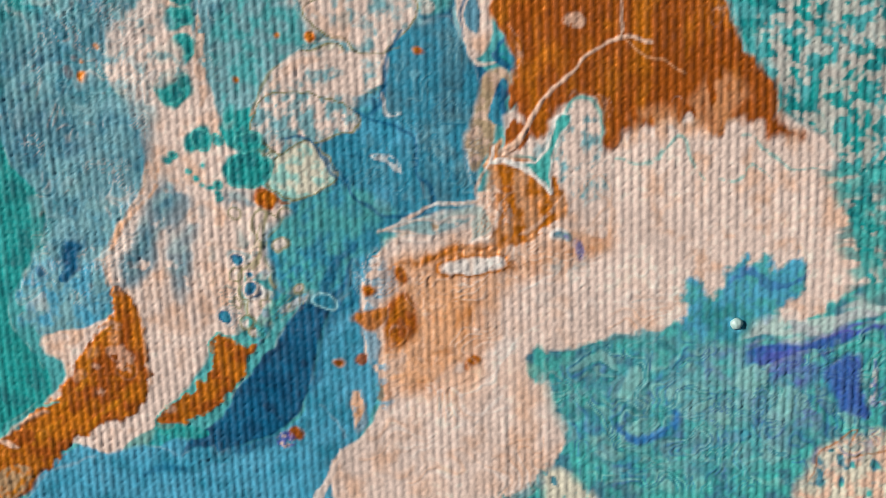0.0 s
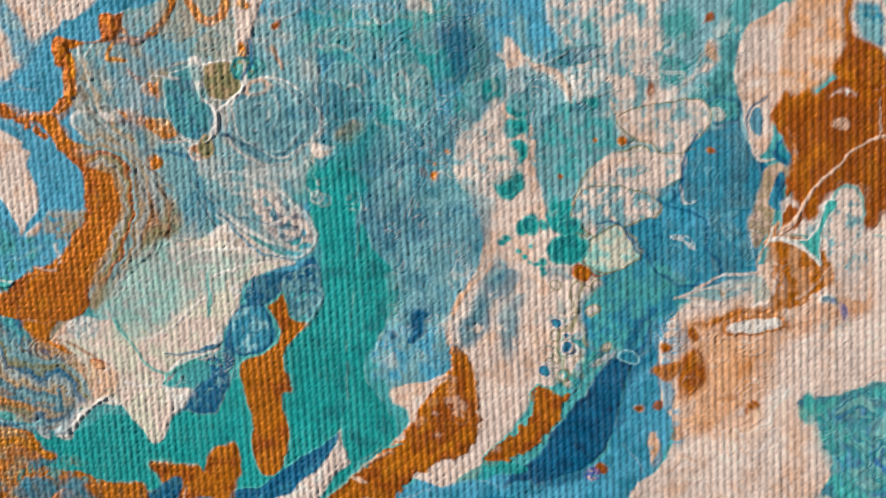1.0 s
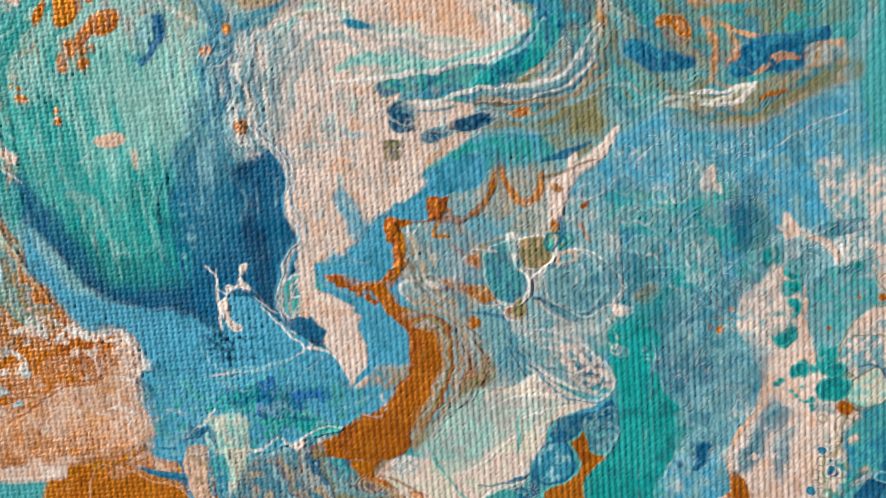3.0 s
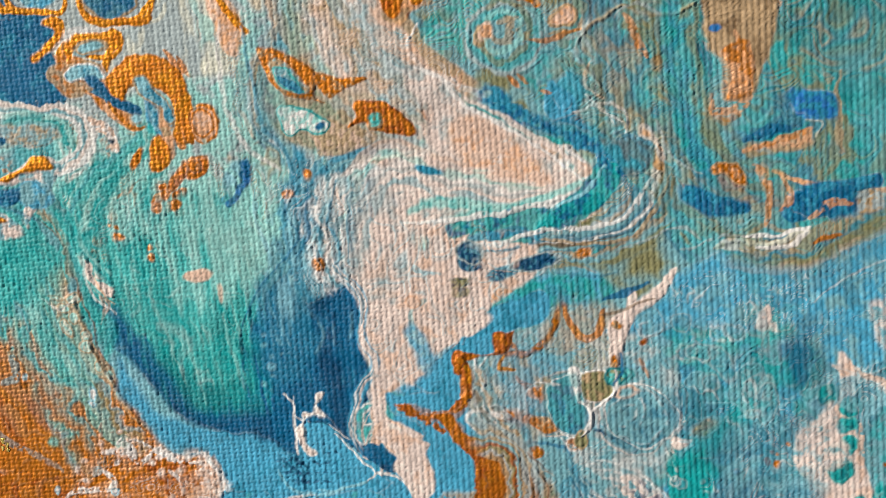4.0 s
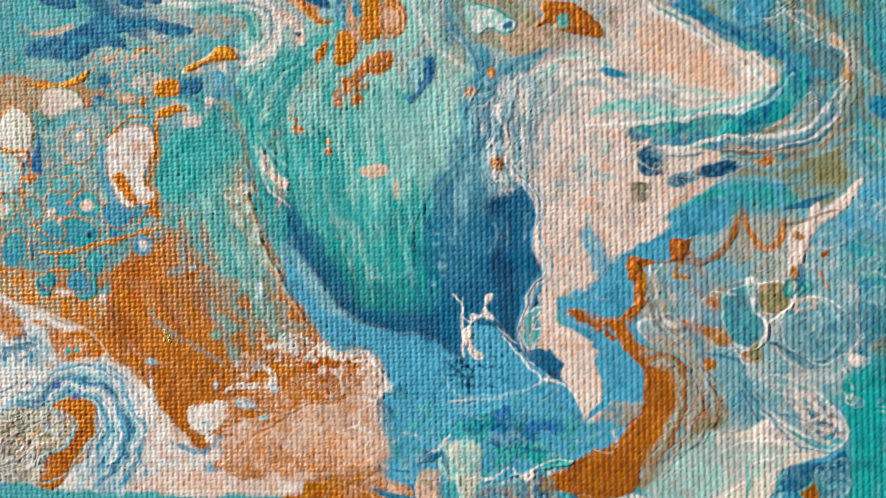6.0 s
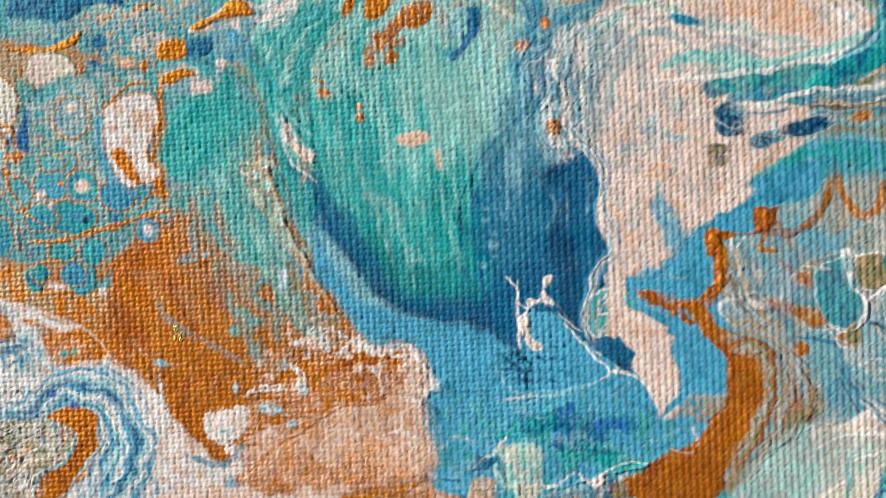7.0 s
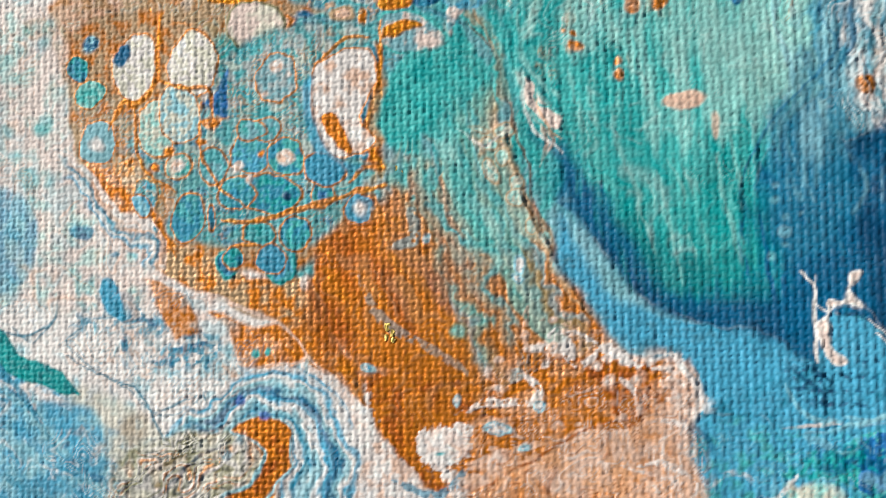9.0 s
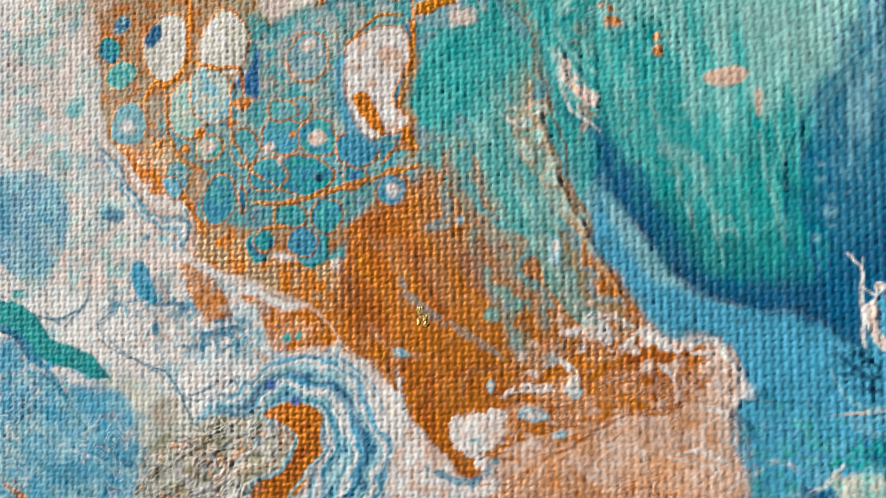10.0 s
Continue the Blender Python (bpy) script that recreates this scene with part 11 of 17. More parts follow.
patch("bronze", (-42.4, 38.2, -41.5, 38.9, -40.5, 37.5, -40.9, 36, -42.2, 35.4, -42.7, 36), mix=('gold', 0.4, 0.5))
cell("peach", -36.9, 40.0, 1.53, 1.70, 0, rim='bronze', mix=('blush', 0.4, 0.5), rw=0.14)
cell("peach", -36.9, 40.0, 0.79, 0.96, 0, rim='bronze', rw=0.07, a=0.6)
vein("bronze", 0.57, (-39.2, 46.6, -38.8, 45.6, -38, 44.5), a=0.8, mix=('peach', 0.3, 0.3))
patch("peach", (-36.5, 53.9, -34.7, 54.4, -33.2, 49.5, -33.2, 46.7, -34.1, 46.8, -35.2, 48.9), mix=('blush', 0.5, 0.6), soft=0.2)
vein("gold", 0.74, (-35.3, 53.9, -34, 50.8, -32.9, 49.2, -32.2, 48.6), thick=0.04, mix=('bronze', 0.4, 0.4))
stream(('mint', 'grey', 'tan', 'mist', 'slate', 'mint'), 4.54, (-31.3, 54.3, -29.8, 49.4, -31.1, 43.9, -30.3, 39.4), a=0.5, jitter=1.0)
vein("jade", 1.13, (-28.3, 53.8, -27.8, 49.4, -27.6, 46.1), a=0.6, soft=0.3, mot=0.1)
patch("bronze", (-20.2, 54.7, -16.3, 54.7, -16.9, 50.9, -17.5, 49.3, -18.7, 50.1, -19.4, 51.8), mix=('rust', 0.3, 0.6))
patch("bronze", (-16.6, 54.7, -14.1, 54.6, -14.7, 51.2, -16.1, 50.5), mix=('gold', 0.3, 0.6))
stream(('tan', 'grey', 'blush', 'tan', 'mist', 'grey', 'blush'), 9.64, (-25.7, 54.8, -23.6, 48.3, -18.6, 42.2, -14.2, 38.8), a=0.5, jitter=1.0)
patch("bronze", (-31.1, 47.3, -28.2, 46.4, -25.6, 44.4, -26, 42.2, -25.1, 41.7, -27.7, 42.3, -29.8, 43.6, -30.7, 45.6), thick=0.05, mix=('tan', 0.3, 0.5), fringe=0.6)
patch("tan", (-30.1, 46.1, -28.2, 45.4, -26.4, 42.8, -27.7, 42.8, -29.4, 43.9), mix=('mist', 0.4, 0.5))
patch("mist", (-29.6, 45.3, -28.2, 45, -26.8, 42.8, -28.1, 43.2, -29.2, 44), rim='jade', rw=0.1, mix=('white', 0.3, 0.4))
vein("blue", 0.74, (-29.1, 44.5, -27.9, 43.6, -27.1, 42.8), a=0.95, mix=('deep', 0.4, 0.4))
patch("bronze", (-25.8, 44.3, -23.1, 44.1, -20.4, 43.6, -23.1, 42.9, -24.7, 42.1), mix=('tan', 0.3, 0.4), soft=0.1)
patch("rust", (-22.1, 41.8, -20.3, 41.9, -18.5, 41.4, -16.9, 40.2, -16.2, 38.4, -18.6, 38.5, -20.4, 38.9, -21.2, 39.6, -22.6, 39.3, -21.9, 40.3), thick=0.04, mix=('bronze', 0.6, 0.6))
cell("jade", -19.9, 39.4, 0.68, 0.51, 0, rim='tan')
cell("bronze", -15.0, 40.4, 0.57, 0.85, 30, mix=('tan', 0.4, 0.4))

# small cells and drapery
cell("teal", -73.1, 22.2, 0.85, 0.73, -20, rim='tan', rw=0.08, mix=('sky', 0.4, 0.5), a=0.9)
cell("sky", -71.2, 23.0, 0.73, 0.62, -20, rim='tan', rw=0.08, mix=('white', 0.4, 0.5), a=0.9)
cell("aqua", -70.1, 24.6, 0.64, 0.55, -20, rim='tan', rw=0.08, mix=('sky', 0.4, 0.5), a=0.9)
cell("teal", -72.0, 25.9, 0.60, 0.51, -20, rim='tan', rw=0.08, mix=('sky', 0.4, 0.5), a=0.9)
cell("aqua", -68.3, 24.9, 0.73, 0.62, -20, rim='tan', rw=0.08, mix=('sky', 0.4, 0.5), a=0.9)
cell("teal", -66.9, 23.4, 0.55, 0.48, -20, rim='tan', rw=0.08, mix=('sky', 0.4, 0.5), a=0.9)
cell("mint", -73.3, 24.0, 0.51, 0.44, -20, rim='tan', rw=0.08, mix=('sky', 0.4, 0.5), a=0.9)
cell("sky", -70.6, 26.8, 0.60, 0.51, -20, rim='tan', rw=0.08, mix=('white', 0.4, 0.5), a=0.9)
cell("teal", -68.3, 26.5, 0.64, 0.55, -20, rim='tan', rw=0.08, mix=('sky', 0.4, 0.5), a=0.9)
cell("jade", -73.7, 20.7, 0.64, 0.55, -20, rim='tan', rw=0.08, mix=('sky', 0.4, 0.5), a=0.9)
cell("teal", -70.8, 20.6, 0.60, 0.51, -20, rim='tan', rw=0.08, mix=('sky', 0.4, 0.5), a=0.9)
cell("sky", -69.0, 23.2, 0.51, 0.44, -20, rim='tan', rw=0.08, mix=('white', 0.4, 0.5), a=0.9)
cell("aqua", -69.8, 28.3, 0.60, 0.51, -20, rim='tan', rw=0.08, mix=('sky', 0.4, 0.5), a=0.9)
cell("sky", -67.3, 28.7, 0.64, 0.55, -20, rim='tan', rw=0.08, mix=('white', 0.4, 0.5), a=0.9)
cell("aqua", -66.3, 30.2, 0.68, 0.59, -20, rim='tan', rw=0.08, mix=('sky', 0.4, 0.5), a=0.9)
cell("mist", -72.2, 28.2, 0.55, 0.48, -20, rim='tan', rw=0.08, mix=('sky', 0.4, 0.5), a=0.9)
cell("sky", -67.7, 19.8, 0.60, 0.51, -20, rim='tan', rw=0.08, mix=('white', 0.4, 0.5), a=0.9)
cell("teal", -69.5, 19.1, 0.55, 0.48, -20, rim='tan', rw=0.08, mix=('sky', 0.4, 0.5), a=0.9)
cell("teal", -65.2, 19.8, 0.55, 0.48, -20, rim='tan', rw=0.08, mix=('sky', 0.4, 0.5), a=0.9)
cell("white", -67.5, 21.1, 0.47, 0.56, -15, rim='bronze', rw=0.09)
cell("white", -70.1, 22.3, 0.21, 0.26, -15, rim='bronze', rw=0.09)
cell("white", -72.4, 20.1, 0.30, 0.36, -15, rim='bronze', rw=0.09)
cell("white", -68.9, 26.1, 0.21, 0.26, -15, rim='bronze', rw=0.09)
cell("white", -71.1, 24.5, 0.17, 0.20, -15, rim='bronze', rw=0.09)
cell("peach", -67.7, 21.1, 0.51, 0.68, -20, rim='bronze', mix=('white', 0.5, 0.3))
cell("deep", -66.5, 25.1, 0.17, 0.34, 0)
cell("deep", -69.2, 29.7, 0.51, 0.26, -30, a=0.8)
patch("sky", (-67.3, 26.6, -66.6, 26.7, -66.3, 24.5, -65.3, 22.2, -65.9, 21.7, -66.9, 24), mix=('pale', 0.5, 0.5))
cell("navy", -68.0, 18.0, 0.34, 0.30, 0)
stream(('teal', 'jade', 'teal', 'pine', 'teal'), 3.01, (-53.5, 33.9, -51.9, 30.1, -50.6, 27.5, -48.4, 24.8, -46.3, 23.3), a=0.8, jitter=0.8, w2=1.72)
patch("pink", (-50.6, 27.2, -50, 27, -48.9, 25.5, -47.6, 24.2, -47, 22.8, -48.3, 23.5, -49.6, 24.8, -50.3, 25.9), mix=('blush', 0.45, 0.6), rim='mint', rw=0.14, thick=0.04)
vein("mint", 0.39, (-50.3, 31.7, -50.1, 28.8, -49.1, 26.7, -46.8, 24.8), a=0.8, soft=0.15)
vein("blush", 0.26, (-48.4, 23.1, -47.7, 22.1, -48.1, 20.9), a=0.7)
stream(('mist', 'jade', 'tan', 'mist'), 1.72, (-54.8, 33.5, -53.2, 30.1, -51.6, 27.1, -50.9, 24.2), a=0.6, jitter=0.8)
vein("tan", 0.21, (-54.2, 33.1, -52.7, 29.7, -51.3, 26.7, -50.7, 24.2, -50.5, 21.7), a=0.8)
patch("mist", (-55.2, 24, -53, 24.2, -51.1, 25, -50.7, 23.6, -51.7, 22.6, -53.4, 22.5), a=0.8, mix=('olive', 0.35, 0.7), soft=0.3)
cell("white", -54.2, 23.6, 0.64, 0.21, -8, thick=0.05)
cell("tan", -51.4, 22.9, 0.56, 0.52, 0, rim='white', rw=0.08)
vein("tan", 0.26, (-55.2, 24, -53.8, 22.5, -52.1, 22.2, -50.9, 23.1), a=0.7)
cell("grey", -50.1, 17.7, 0.47, 0.60, 0, rim='tan')
cell("blush", -50.6, 20.0, 0.26, 0.43, 0, a=0.8)
stream(('teal', 'mint', 'jade', 'teal'), 1.89, (-41.3, 33.5, -40.8, 30.2, -39.7, 27.8, -37.5, 26.5), a=0.45, jitter=0.9)
cell("bronze", -42.5, 27.7, 0.39, 0.52, 0, rim='peach', rw=0.2)
cell("pink", -38.5, 24.7, 1.46, 0.86, 30, mix=('blush', 0.4, 0.6), soft=0.1, rim='white', rw=0.08)
patch("pink", (-36.3, 25.3, -35.9, 25.7, -35.5, 24.1, -35.6, 21.8, -36.1, 22.9), a=0.8, mix=('mint', 0.4, 0.5), soft=0.2)
vein("teal", 0.6, (-34, 25.1, -32.8, 24.5, -31.3, 24.9), a=0.6, soft=0.3)

# streaks in the pool and last accents
patch("jade", (-46.8, 23.4, -42.2, 23.9, -35.9, 23.4, -31.8, 22.1, -31.3, 14.9, -34, 12.1, -37.6, 11.6, -41.3, 13.4, -44.5, 17.1), soft=1.2, a=0.6, mot=0.52, ms=0.26, ang=99, st=22, part=None)
patch("mint", (-45.9, 24.8, -40.4, 24.8, -35.9, 23.9, -34.9, 18.9, -36.7, 14.8, -40.4, 16.6, -44.1, 20.7), soft=1.2, a=0.5, mot=0.6, ms=0.24, ang=99, st=22, part=None)
patch("deep", (-45, 20.2, -40.4, 18, -33.1, 18.9, -31.3, 13.1, -35.8, 10.3, -40.4, 12.1), soft=1.2, a=0.5, mot=0.55, ms=0.26, ang=99, st=20, part=None)
patch("slate", (-31.4, 25.7, -27, 26.1, -26, 18.9, -27.7, 14.9, -30.4, 16.7), soft=0.9, a=0.5, mot=0.52, ms=0.28, ang=97, st=18, part=None)
patch("bronze", (-78.9, 13.9, -74.4, 13.3, -69.7, 11.2, -65.6, 11.3, -63.9, 7.6, -61.1, 2.3, -63.8, 4.9, -66.3, 6.2, -67.7, 8, -70.5, 9.3, -73.8, 10.1, -77.6, 11.3), mix=('tan', 0.5, 0.9), soft=0.2)
vein("blush", 0.21, (-77.6, 11.3, -73.8, 10, -70.5, 9.1, -67.3, 7.5, -65.9, 5.9, -63.6, 4.3), a=0.8)
cell("sky", -72.5, 12.5, 0.81, 1.15, 0, rim='teal', rw=0.12, mix=('deep', 0.45, 0.5))
cell("sky", -68.3, 12.7, 1.45, 1.41, 0, rim='teal', rw=0.12, mix=('aqua', 0.5, 0.5))
cell("white", -66.2, 11.3, 0.43, 0.60, 0, a=0.8, mot=0.1, ms=0.5)
patch("bronze", (-73.3, 8.9, -70.5, 8, -67.7, 7.5, -66.7, 5.3, -67.6, 4.2, -69.4, 4.8, -70.9, 6.4, -71.9, 7.9), mix=('tan', 0.4, 0.9), rim='white', rw=0.09)
cell("teal", -70.3, 6.0, 0.26, 0.26, 0)
cell("teal", -68.8, 5.6, 0.26, 0.26, 0)
patch("deep", (-69.6, 38.7, -66.6, 40.4, -64.1, 40, -59.8, 39.7, -57.4, 39.2, -59.1, 38.4, -62.2, 39, -65.3, 38.4, -64.1, 37, -67.7, 36.9, -69, 35.8, -72.1, 36, -70.9, 37.7), mix=('blue', 0.35, 0.8), fray=0.5, ms=0.5)
patch("deep", (-67.3, 45.9, -64.1, 44.6, -61.7, 42.2, -62.8, 41.1, -65.3, 42.4, -67.5, 44.4), mix=('blue', 0.4, 0.8), fray=0.5, ms=0.5)
cell("deep", -61.1, 42.2, 0.92, 0.69, -30)
patch("deep", (-74.7, 43.5, -71.6, 42.9, -69.6, 41.3, -71, 40.7, -73.5, 41.8), mix=('blue', 0.4, 0.7))
patch("deep", (-63.5, 47.2, -62, 47.2, -61.1, 44.6, -61.8, 44.5, -62.9, 45.8), mix=('blue', 0.3, 0.6))
patch("pink", (-58, 34.4, -56.7, 35.7, -53.6, 37.1, -51.8, 36.4, -52.4, 34.5, -54.2, 32.4, -55.4, 30, -55.2, 32.8, -54.2, 34.5), mix=('mist', 0.5, 0.9))
patch("gold", (-58, 35.1, -56.7, 35.7, -55.6, 36, -54.6, 37, -53.4, 37.1, -52.6, 36.1, -54.3, 35.6, -56.2, 35.2, -57.6, 34.7), thick=0.05, mix=('bronze', 0.35, 0.5))
cell("mist", -54.5, 33.3, 1.96, 1.38, 0, mix=('sky', 0.4, 0.7))
patch("gold", (-60.8, 33.5, -58.6, 33.9, -58.1, 33.1, -58.6, 32.1, -60.8, 32), mix=('bronze', 0.5, 0.5))
patch("deep", (-58.1, 33.8, -56.5, 34, -56.3, 32.7, -57.7, 32.2, -58.2, 32.8), mix=('blue', 0.3, 0.5))
cell("mist", -58.5, 30.2, 2.88, 1.50, -10, rim='jade', rw=0.12, mix=('pink', 0.4, 0.7))
patch("gold", (-61.1, 30.2, -59.5, 30.9, -57.7, 30.9, -57.5, 30.5, -59.2, 30, -60.7, 29.8), mix=('bronze', 0.4, 0.4))
cell("pink", -57.0, 29.5, 1.04, 0.46, -10)
vein("gold", 0.69, (-74.8, 33, -71, 33.1, -68.8, 33.9, -68.1, 34.7), thick=0.05, mix=('bronze', 0.4, 0.4))
cell("pink", -70.9, 31.0, 2.42, 1.96, 0, rim='olive', rw=0.09, mix=('cream', 0.4, 0.9))
cell("deep", -66.5, 33.8, 0.58, 0.69, 0, mix=('blue', 0.4, 0.4))
cell("deep", -66.9, 31.9, 0.58, 0.29, 0)
cell("blush", -64.1, 31.9, 0.92, 0.58, 0, rim='tan', mix=('peach', 0.4, 0.5))
vein("gold", 0.46, (-67.4, 29.8, -65.9, 30), a=0.9)
cell("blush", -68.5, 27.3, 0.69, 0.69, 0, rim='bronze')
cell("bronze", -64.8, 29.6, 0.35, 0.29, 0)
cell("bronze", -62.5, 31.7, 0.35, 0.63, 0, mix=('tan', 0.4, 0.3))
cell("pink", -69.0, 29.0, 0.75, 0.40, 10)
patch("deep", (-74.9, 25.1, -72.3, 26.4, -71.6, 24.7, -73, 23.7, -74.9, 23.3), mix=('blue', 0.4, 0.5))
vein("tan", 0.46, (-71.4, 27.7, -70.9, 26.4, -71.6, 23.6, -73, 22.5), a=0.8)
vein("slate", 0.23, (-54.6, 34.6, -53.6, 33.6), a=0.9)
crease((-57.7, 32.1, -55.5, 31.3, -54.4, 30.8), col='slate', w=0.25)
cell("pink", 29.6, -9.4, 0.74, 1.11, 20, rim='olive', rw=0.08, mix=('white', 0.3, 0.5), a=0.9)
cell("mist", 30.9, -7.4, 0.79, 0.60, 0, rim='olive', rw=0.08, mix=('white', 0.3, 0.5), a=0.9)
cell("pink", 32.3, -7.8, 0.60, 0.56, 0, rim='olive', rw=0.08, mix=('white', 0.3, 0.5), a=0.9)
cell("pink", 30.5, -6.2, 0.65, 0.46, -20, rim='olive', rw=0.08, mix=('white', 0.3, 0.5), a=0.9)
cell("mint", 31.5, -5.5, 0.46, 0.37, 0, rim='olive', rw=0.08, mix=('white', 0.3, 0.5), a=0.9)
cell("pink", 28.0, -7.0, 0.46, 0.56, 0, rim='olive', rw=0.08, mix=('white', 0.3, 0.5), a=0.9)
cell("mint", 28.7, -8.2, 0.51, 0.42, 0, rim='olive', rw=0.08, mix=('white', 0.3, 0.5), a=0.9)
cell("mist", 33.2, -3.6, 0.65, 0.46, 0, rim='olive', rw=0.08, mix=('white', 0.3, 0.5), a=0.9)
cell("jade", 32.6, -5.5, 0.42, 0.37, 0, rim='olive', rw=0.08, mix=('white', 0.3, 0.5), a=0.9)
cell("pink", 30.0, -3.7, 0.83, 1.11, 20, rim='olive', rw=0.08, mix=('white', 0.3, 0.5), a=0.9)
cell("pink", 31.2, -2.9, 0.56, 0.46, 0, rim='olive', rw=0.08, mix=('white', 0.3, 0.5), a=0.9)
cell("jade", 28.7, -10.3, 0.56, 0.42, 20, rim='olive', rw=0.08, mix=('white', 0.3, 0.5), a=0.9)
cell("navy", 29.2, -8.2, 0.56, 0.42, -20, rim='white', rw=0.08)
cell("deep", 27.1, -10.0, 0.60, 0.51, -20, rim='white', rw=0.08)
vein("olive", 0.28, (29.9, -2.3, 30, -4.1, 29.2, -6, 28.2, -7.1, 28.7, -9.4), a=0.75)
cell("blue", 33.7, -7.4, 1.11, 0.56, 20, rim='deep', rw=0.1)
cell("blue", 34.9, -6.2, 0.56, 0.83, -10, rim='deep', rw=0.1, a=0.8)
cell("deep", 16.6, -5.9, 0.93, 1.39, -10, soft=0.1, mix=('navy', 0.3, 0.6))
vein("deep", 0.28, (16.1, -3.8, 16.5, -5), a=0.95)
vein("deep", 0.23, (17.6, -4.7, 16.8, -5.5), a=0.9)
vein("deep", 0.46, (15.7, -7.7, 16.4, -6.9), w2=0.93)
cell("deep", 14.2, -7.2, 0.37, 0.28, 0, a=0.8)
patch("pink", (-20.5, 28.1, -16.5, 29, -12.6, 27.6, -11.5, 24.8, -8.6, 23.6, -10.3, 21.3, -12.6, 19, -14.9, 16.6, -17.8, 15.1, -20.1, 14.7, -20.6, 18.9, -21.2, 22.3, -22.3, 24.6), a=0.5, soft=0.5, mix=('blush', 0.4, 1.4), part=None)
vein("aqua", 0.91, (-16, 21.2, -16.2, 18.9, -15.2, 16.6, -14.3, 18.9), a=0.7, soft=0.25)
vein("sky", 0.68, (-12.6, 23.6, -10.3, 24.5, -8.3, 24.2), a=0.6, soft=0.2, mot=0.1)
cell("blush", -17.0, 21.9, 0.74, 0.68, 0, rim='tan', rw=0.08)
cell("blush", -13.2, 22.1, 0.57, 0.45, 0, rim='tan', rw=0.07)
vein("mint", 0.45, (-17.4, 26.4, -16.2, 28.1, -14.3, 29), a=0.6, soft=0.2)
patch("teal", (-8.3, 21.3, -5.8, 23.7, -2.5, 24.6, 1.4, 24.8, 0.3, 23.2, -3, 22.3, -5.8, 20.5, -8.6, 19.6), a=0.7, soft=0.4, mix=('sky', 0.4, 1.0), fray=1.0, ms=0.7, part=None)
vein("slate", 0.34, (-3, 24.8, 0.3, 24.6, 3.1, 24.9), a=0.6)

# pale loops and rings in the blue and teal field
vein("white", 0.4, (6, 20.1, 5.1, 19.9, 5.1, 18.9, 6, 18.7, 7.2, 19.2, 6.8, 20), a=0.5, mot=0.35, ms=0.5, soft=0.14)
crease((6, 20.1, 5.1, 19.9, 5.1, 18.9, 6, 18.7, 7.2, 19.2, 6.8, 20), w=0.3, h=0.05)
vein("white", 0.35, (8.6, 16.9, 9.3, 17.8, 10.4, 17.6, 10.7, 16.8, 9.9, 16.1, 8.9, 16.3), a=0.5, mot=0.35, ms=0.5, soft=0.14)
crease((8.6, 16.9, 9.3, 17.8, 10.4, 17.6, 10.7, 16.8, 9.9, 16.1, 8.9, 16.3), w=0.3, h=0.05)
vein("white", 0.46, (11.6, 19.6, 12.5, 19.5, 13.4, 18.8, 14, 18.3, 13.2, 18.1, 12.1, 18.5, 11.7, 19.2), a=0.5, mot=0.35, ms=0.5, soft=0.14)
crease((11.6, 19.6, 12.5, 19.5, 13.4, 18.8, 14, 18.3, 13.2, 18.1, 12.1, 18.5, 11.7, 19.2), w=0.3, h=0.05)
vein("white", 0.35, (10.9, 17.9, 11.5, 17.4, 11.8, 16.4, 11.1, 15.9, 10.5, 16.4), a=0.5, mot=0.35, ms=0.5, soft=0.14)
crease((10.9, 17.9, 11.5, 17.4, 11.8, 16.4, 11.1, 15.9, 10.5, 16.4), w=0.3, h=0.05)
vein("white", 0.29, (15.1, 14.1, 15.9, 14.3, 16.2, 13, 15.9, 12, 15.2, 12.3, 14.9, 13.3), a=0.5, mot=0.35, ms=0.5, soft=0.14)
crease((15.1, 14.1, 15.9, 14.3, 16.2, 13, 15.9, 12, 15.2, 12.3, 14.9, 13.3), w=0.3, h=0.05)
vein("white", 0.29, (12.8, 11.2, 13.4, 10.1, 14.2, 9.9, 14.6, 8.9), a=0.5, mot=0.35, ms=0.5, soft=0.14)
crease((12.8, 11.2, 13.4, 10.1, 14.2, 9.9, 14.6, 8.9), w=0.3, h=0.05)
vein("white", 0.29, (7.5, 7.4, 8.3, 5.8, 8.2, 4.4, 7.5, 5.2), a=0.5, mot=0.35, ms=0.5, soft=0.14)
crease((7.5, 7.4, 8.3, 5.8, 8.2, 4.4, 7.5, 5.2), w=0.3, h=0.05)
vein("white", 0.23, (10.1, 13.6, 10.9, 12.8, 12, 13.2, 12.7, 12.5), a=0.5, mot=0.35, ms=0.5, soft=0.14)
crease((10.1, 13.6, 10.9, 12.8, 12, 13.2, 12.7, 12.5), w=0.3, h=0.05)
vein("white", 0.29, (2.6, 13.5, 3.7, 13.9, 5.6, 13.4, 6.9, 12.1, 7.6, 10.2, 6.6, 8.7, 5, 8.2, 2.8, 8.8, 1.1, 9.9), a=0.5, mot=0.35, ms=0.5, soft=0.14)
crease((2.6, 13.5, 3.7, 13.9, 5.6, 13.4, 6.9, 12.1, 7.6, 10.2, 6.6, 8.7, 5, 8.2, 2.8, 8.8, 1.1, 9.9), w=0.3, h=0.05)
vein("white", 0.23, (2.7, 12.2, 3.7, 12.8, 5.1, 12.3, 5.6, 10.9, 4.9, 9.5, 3.3, 9.6), a=0.5, mot=0.35, ms=0.5, soft=0.14)
crease((2.7, 12.2, 3.7, 12.8, 5.1, 12.3, 5.6, 10.9, 4.9, 9.5, 3.3, 9.6), w=0.3, h=0.05)
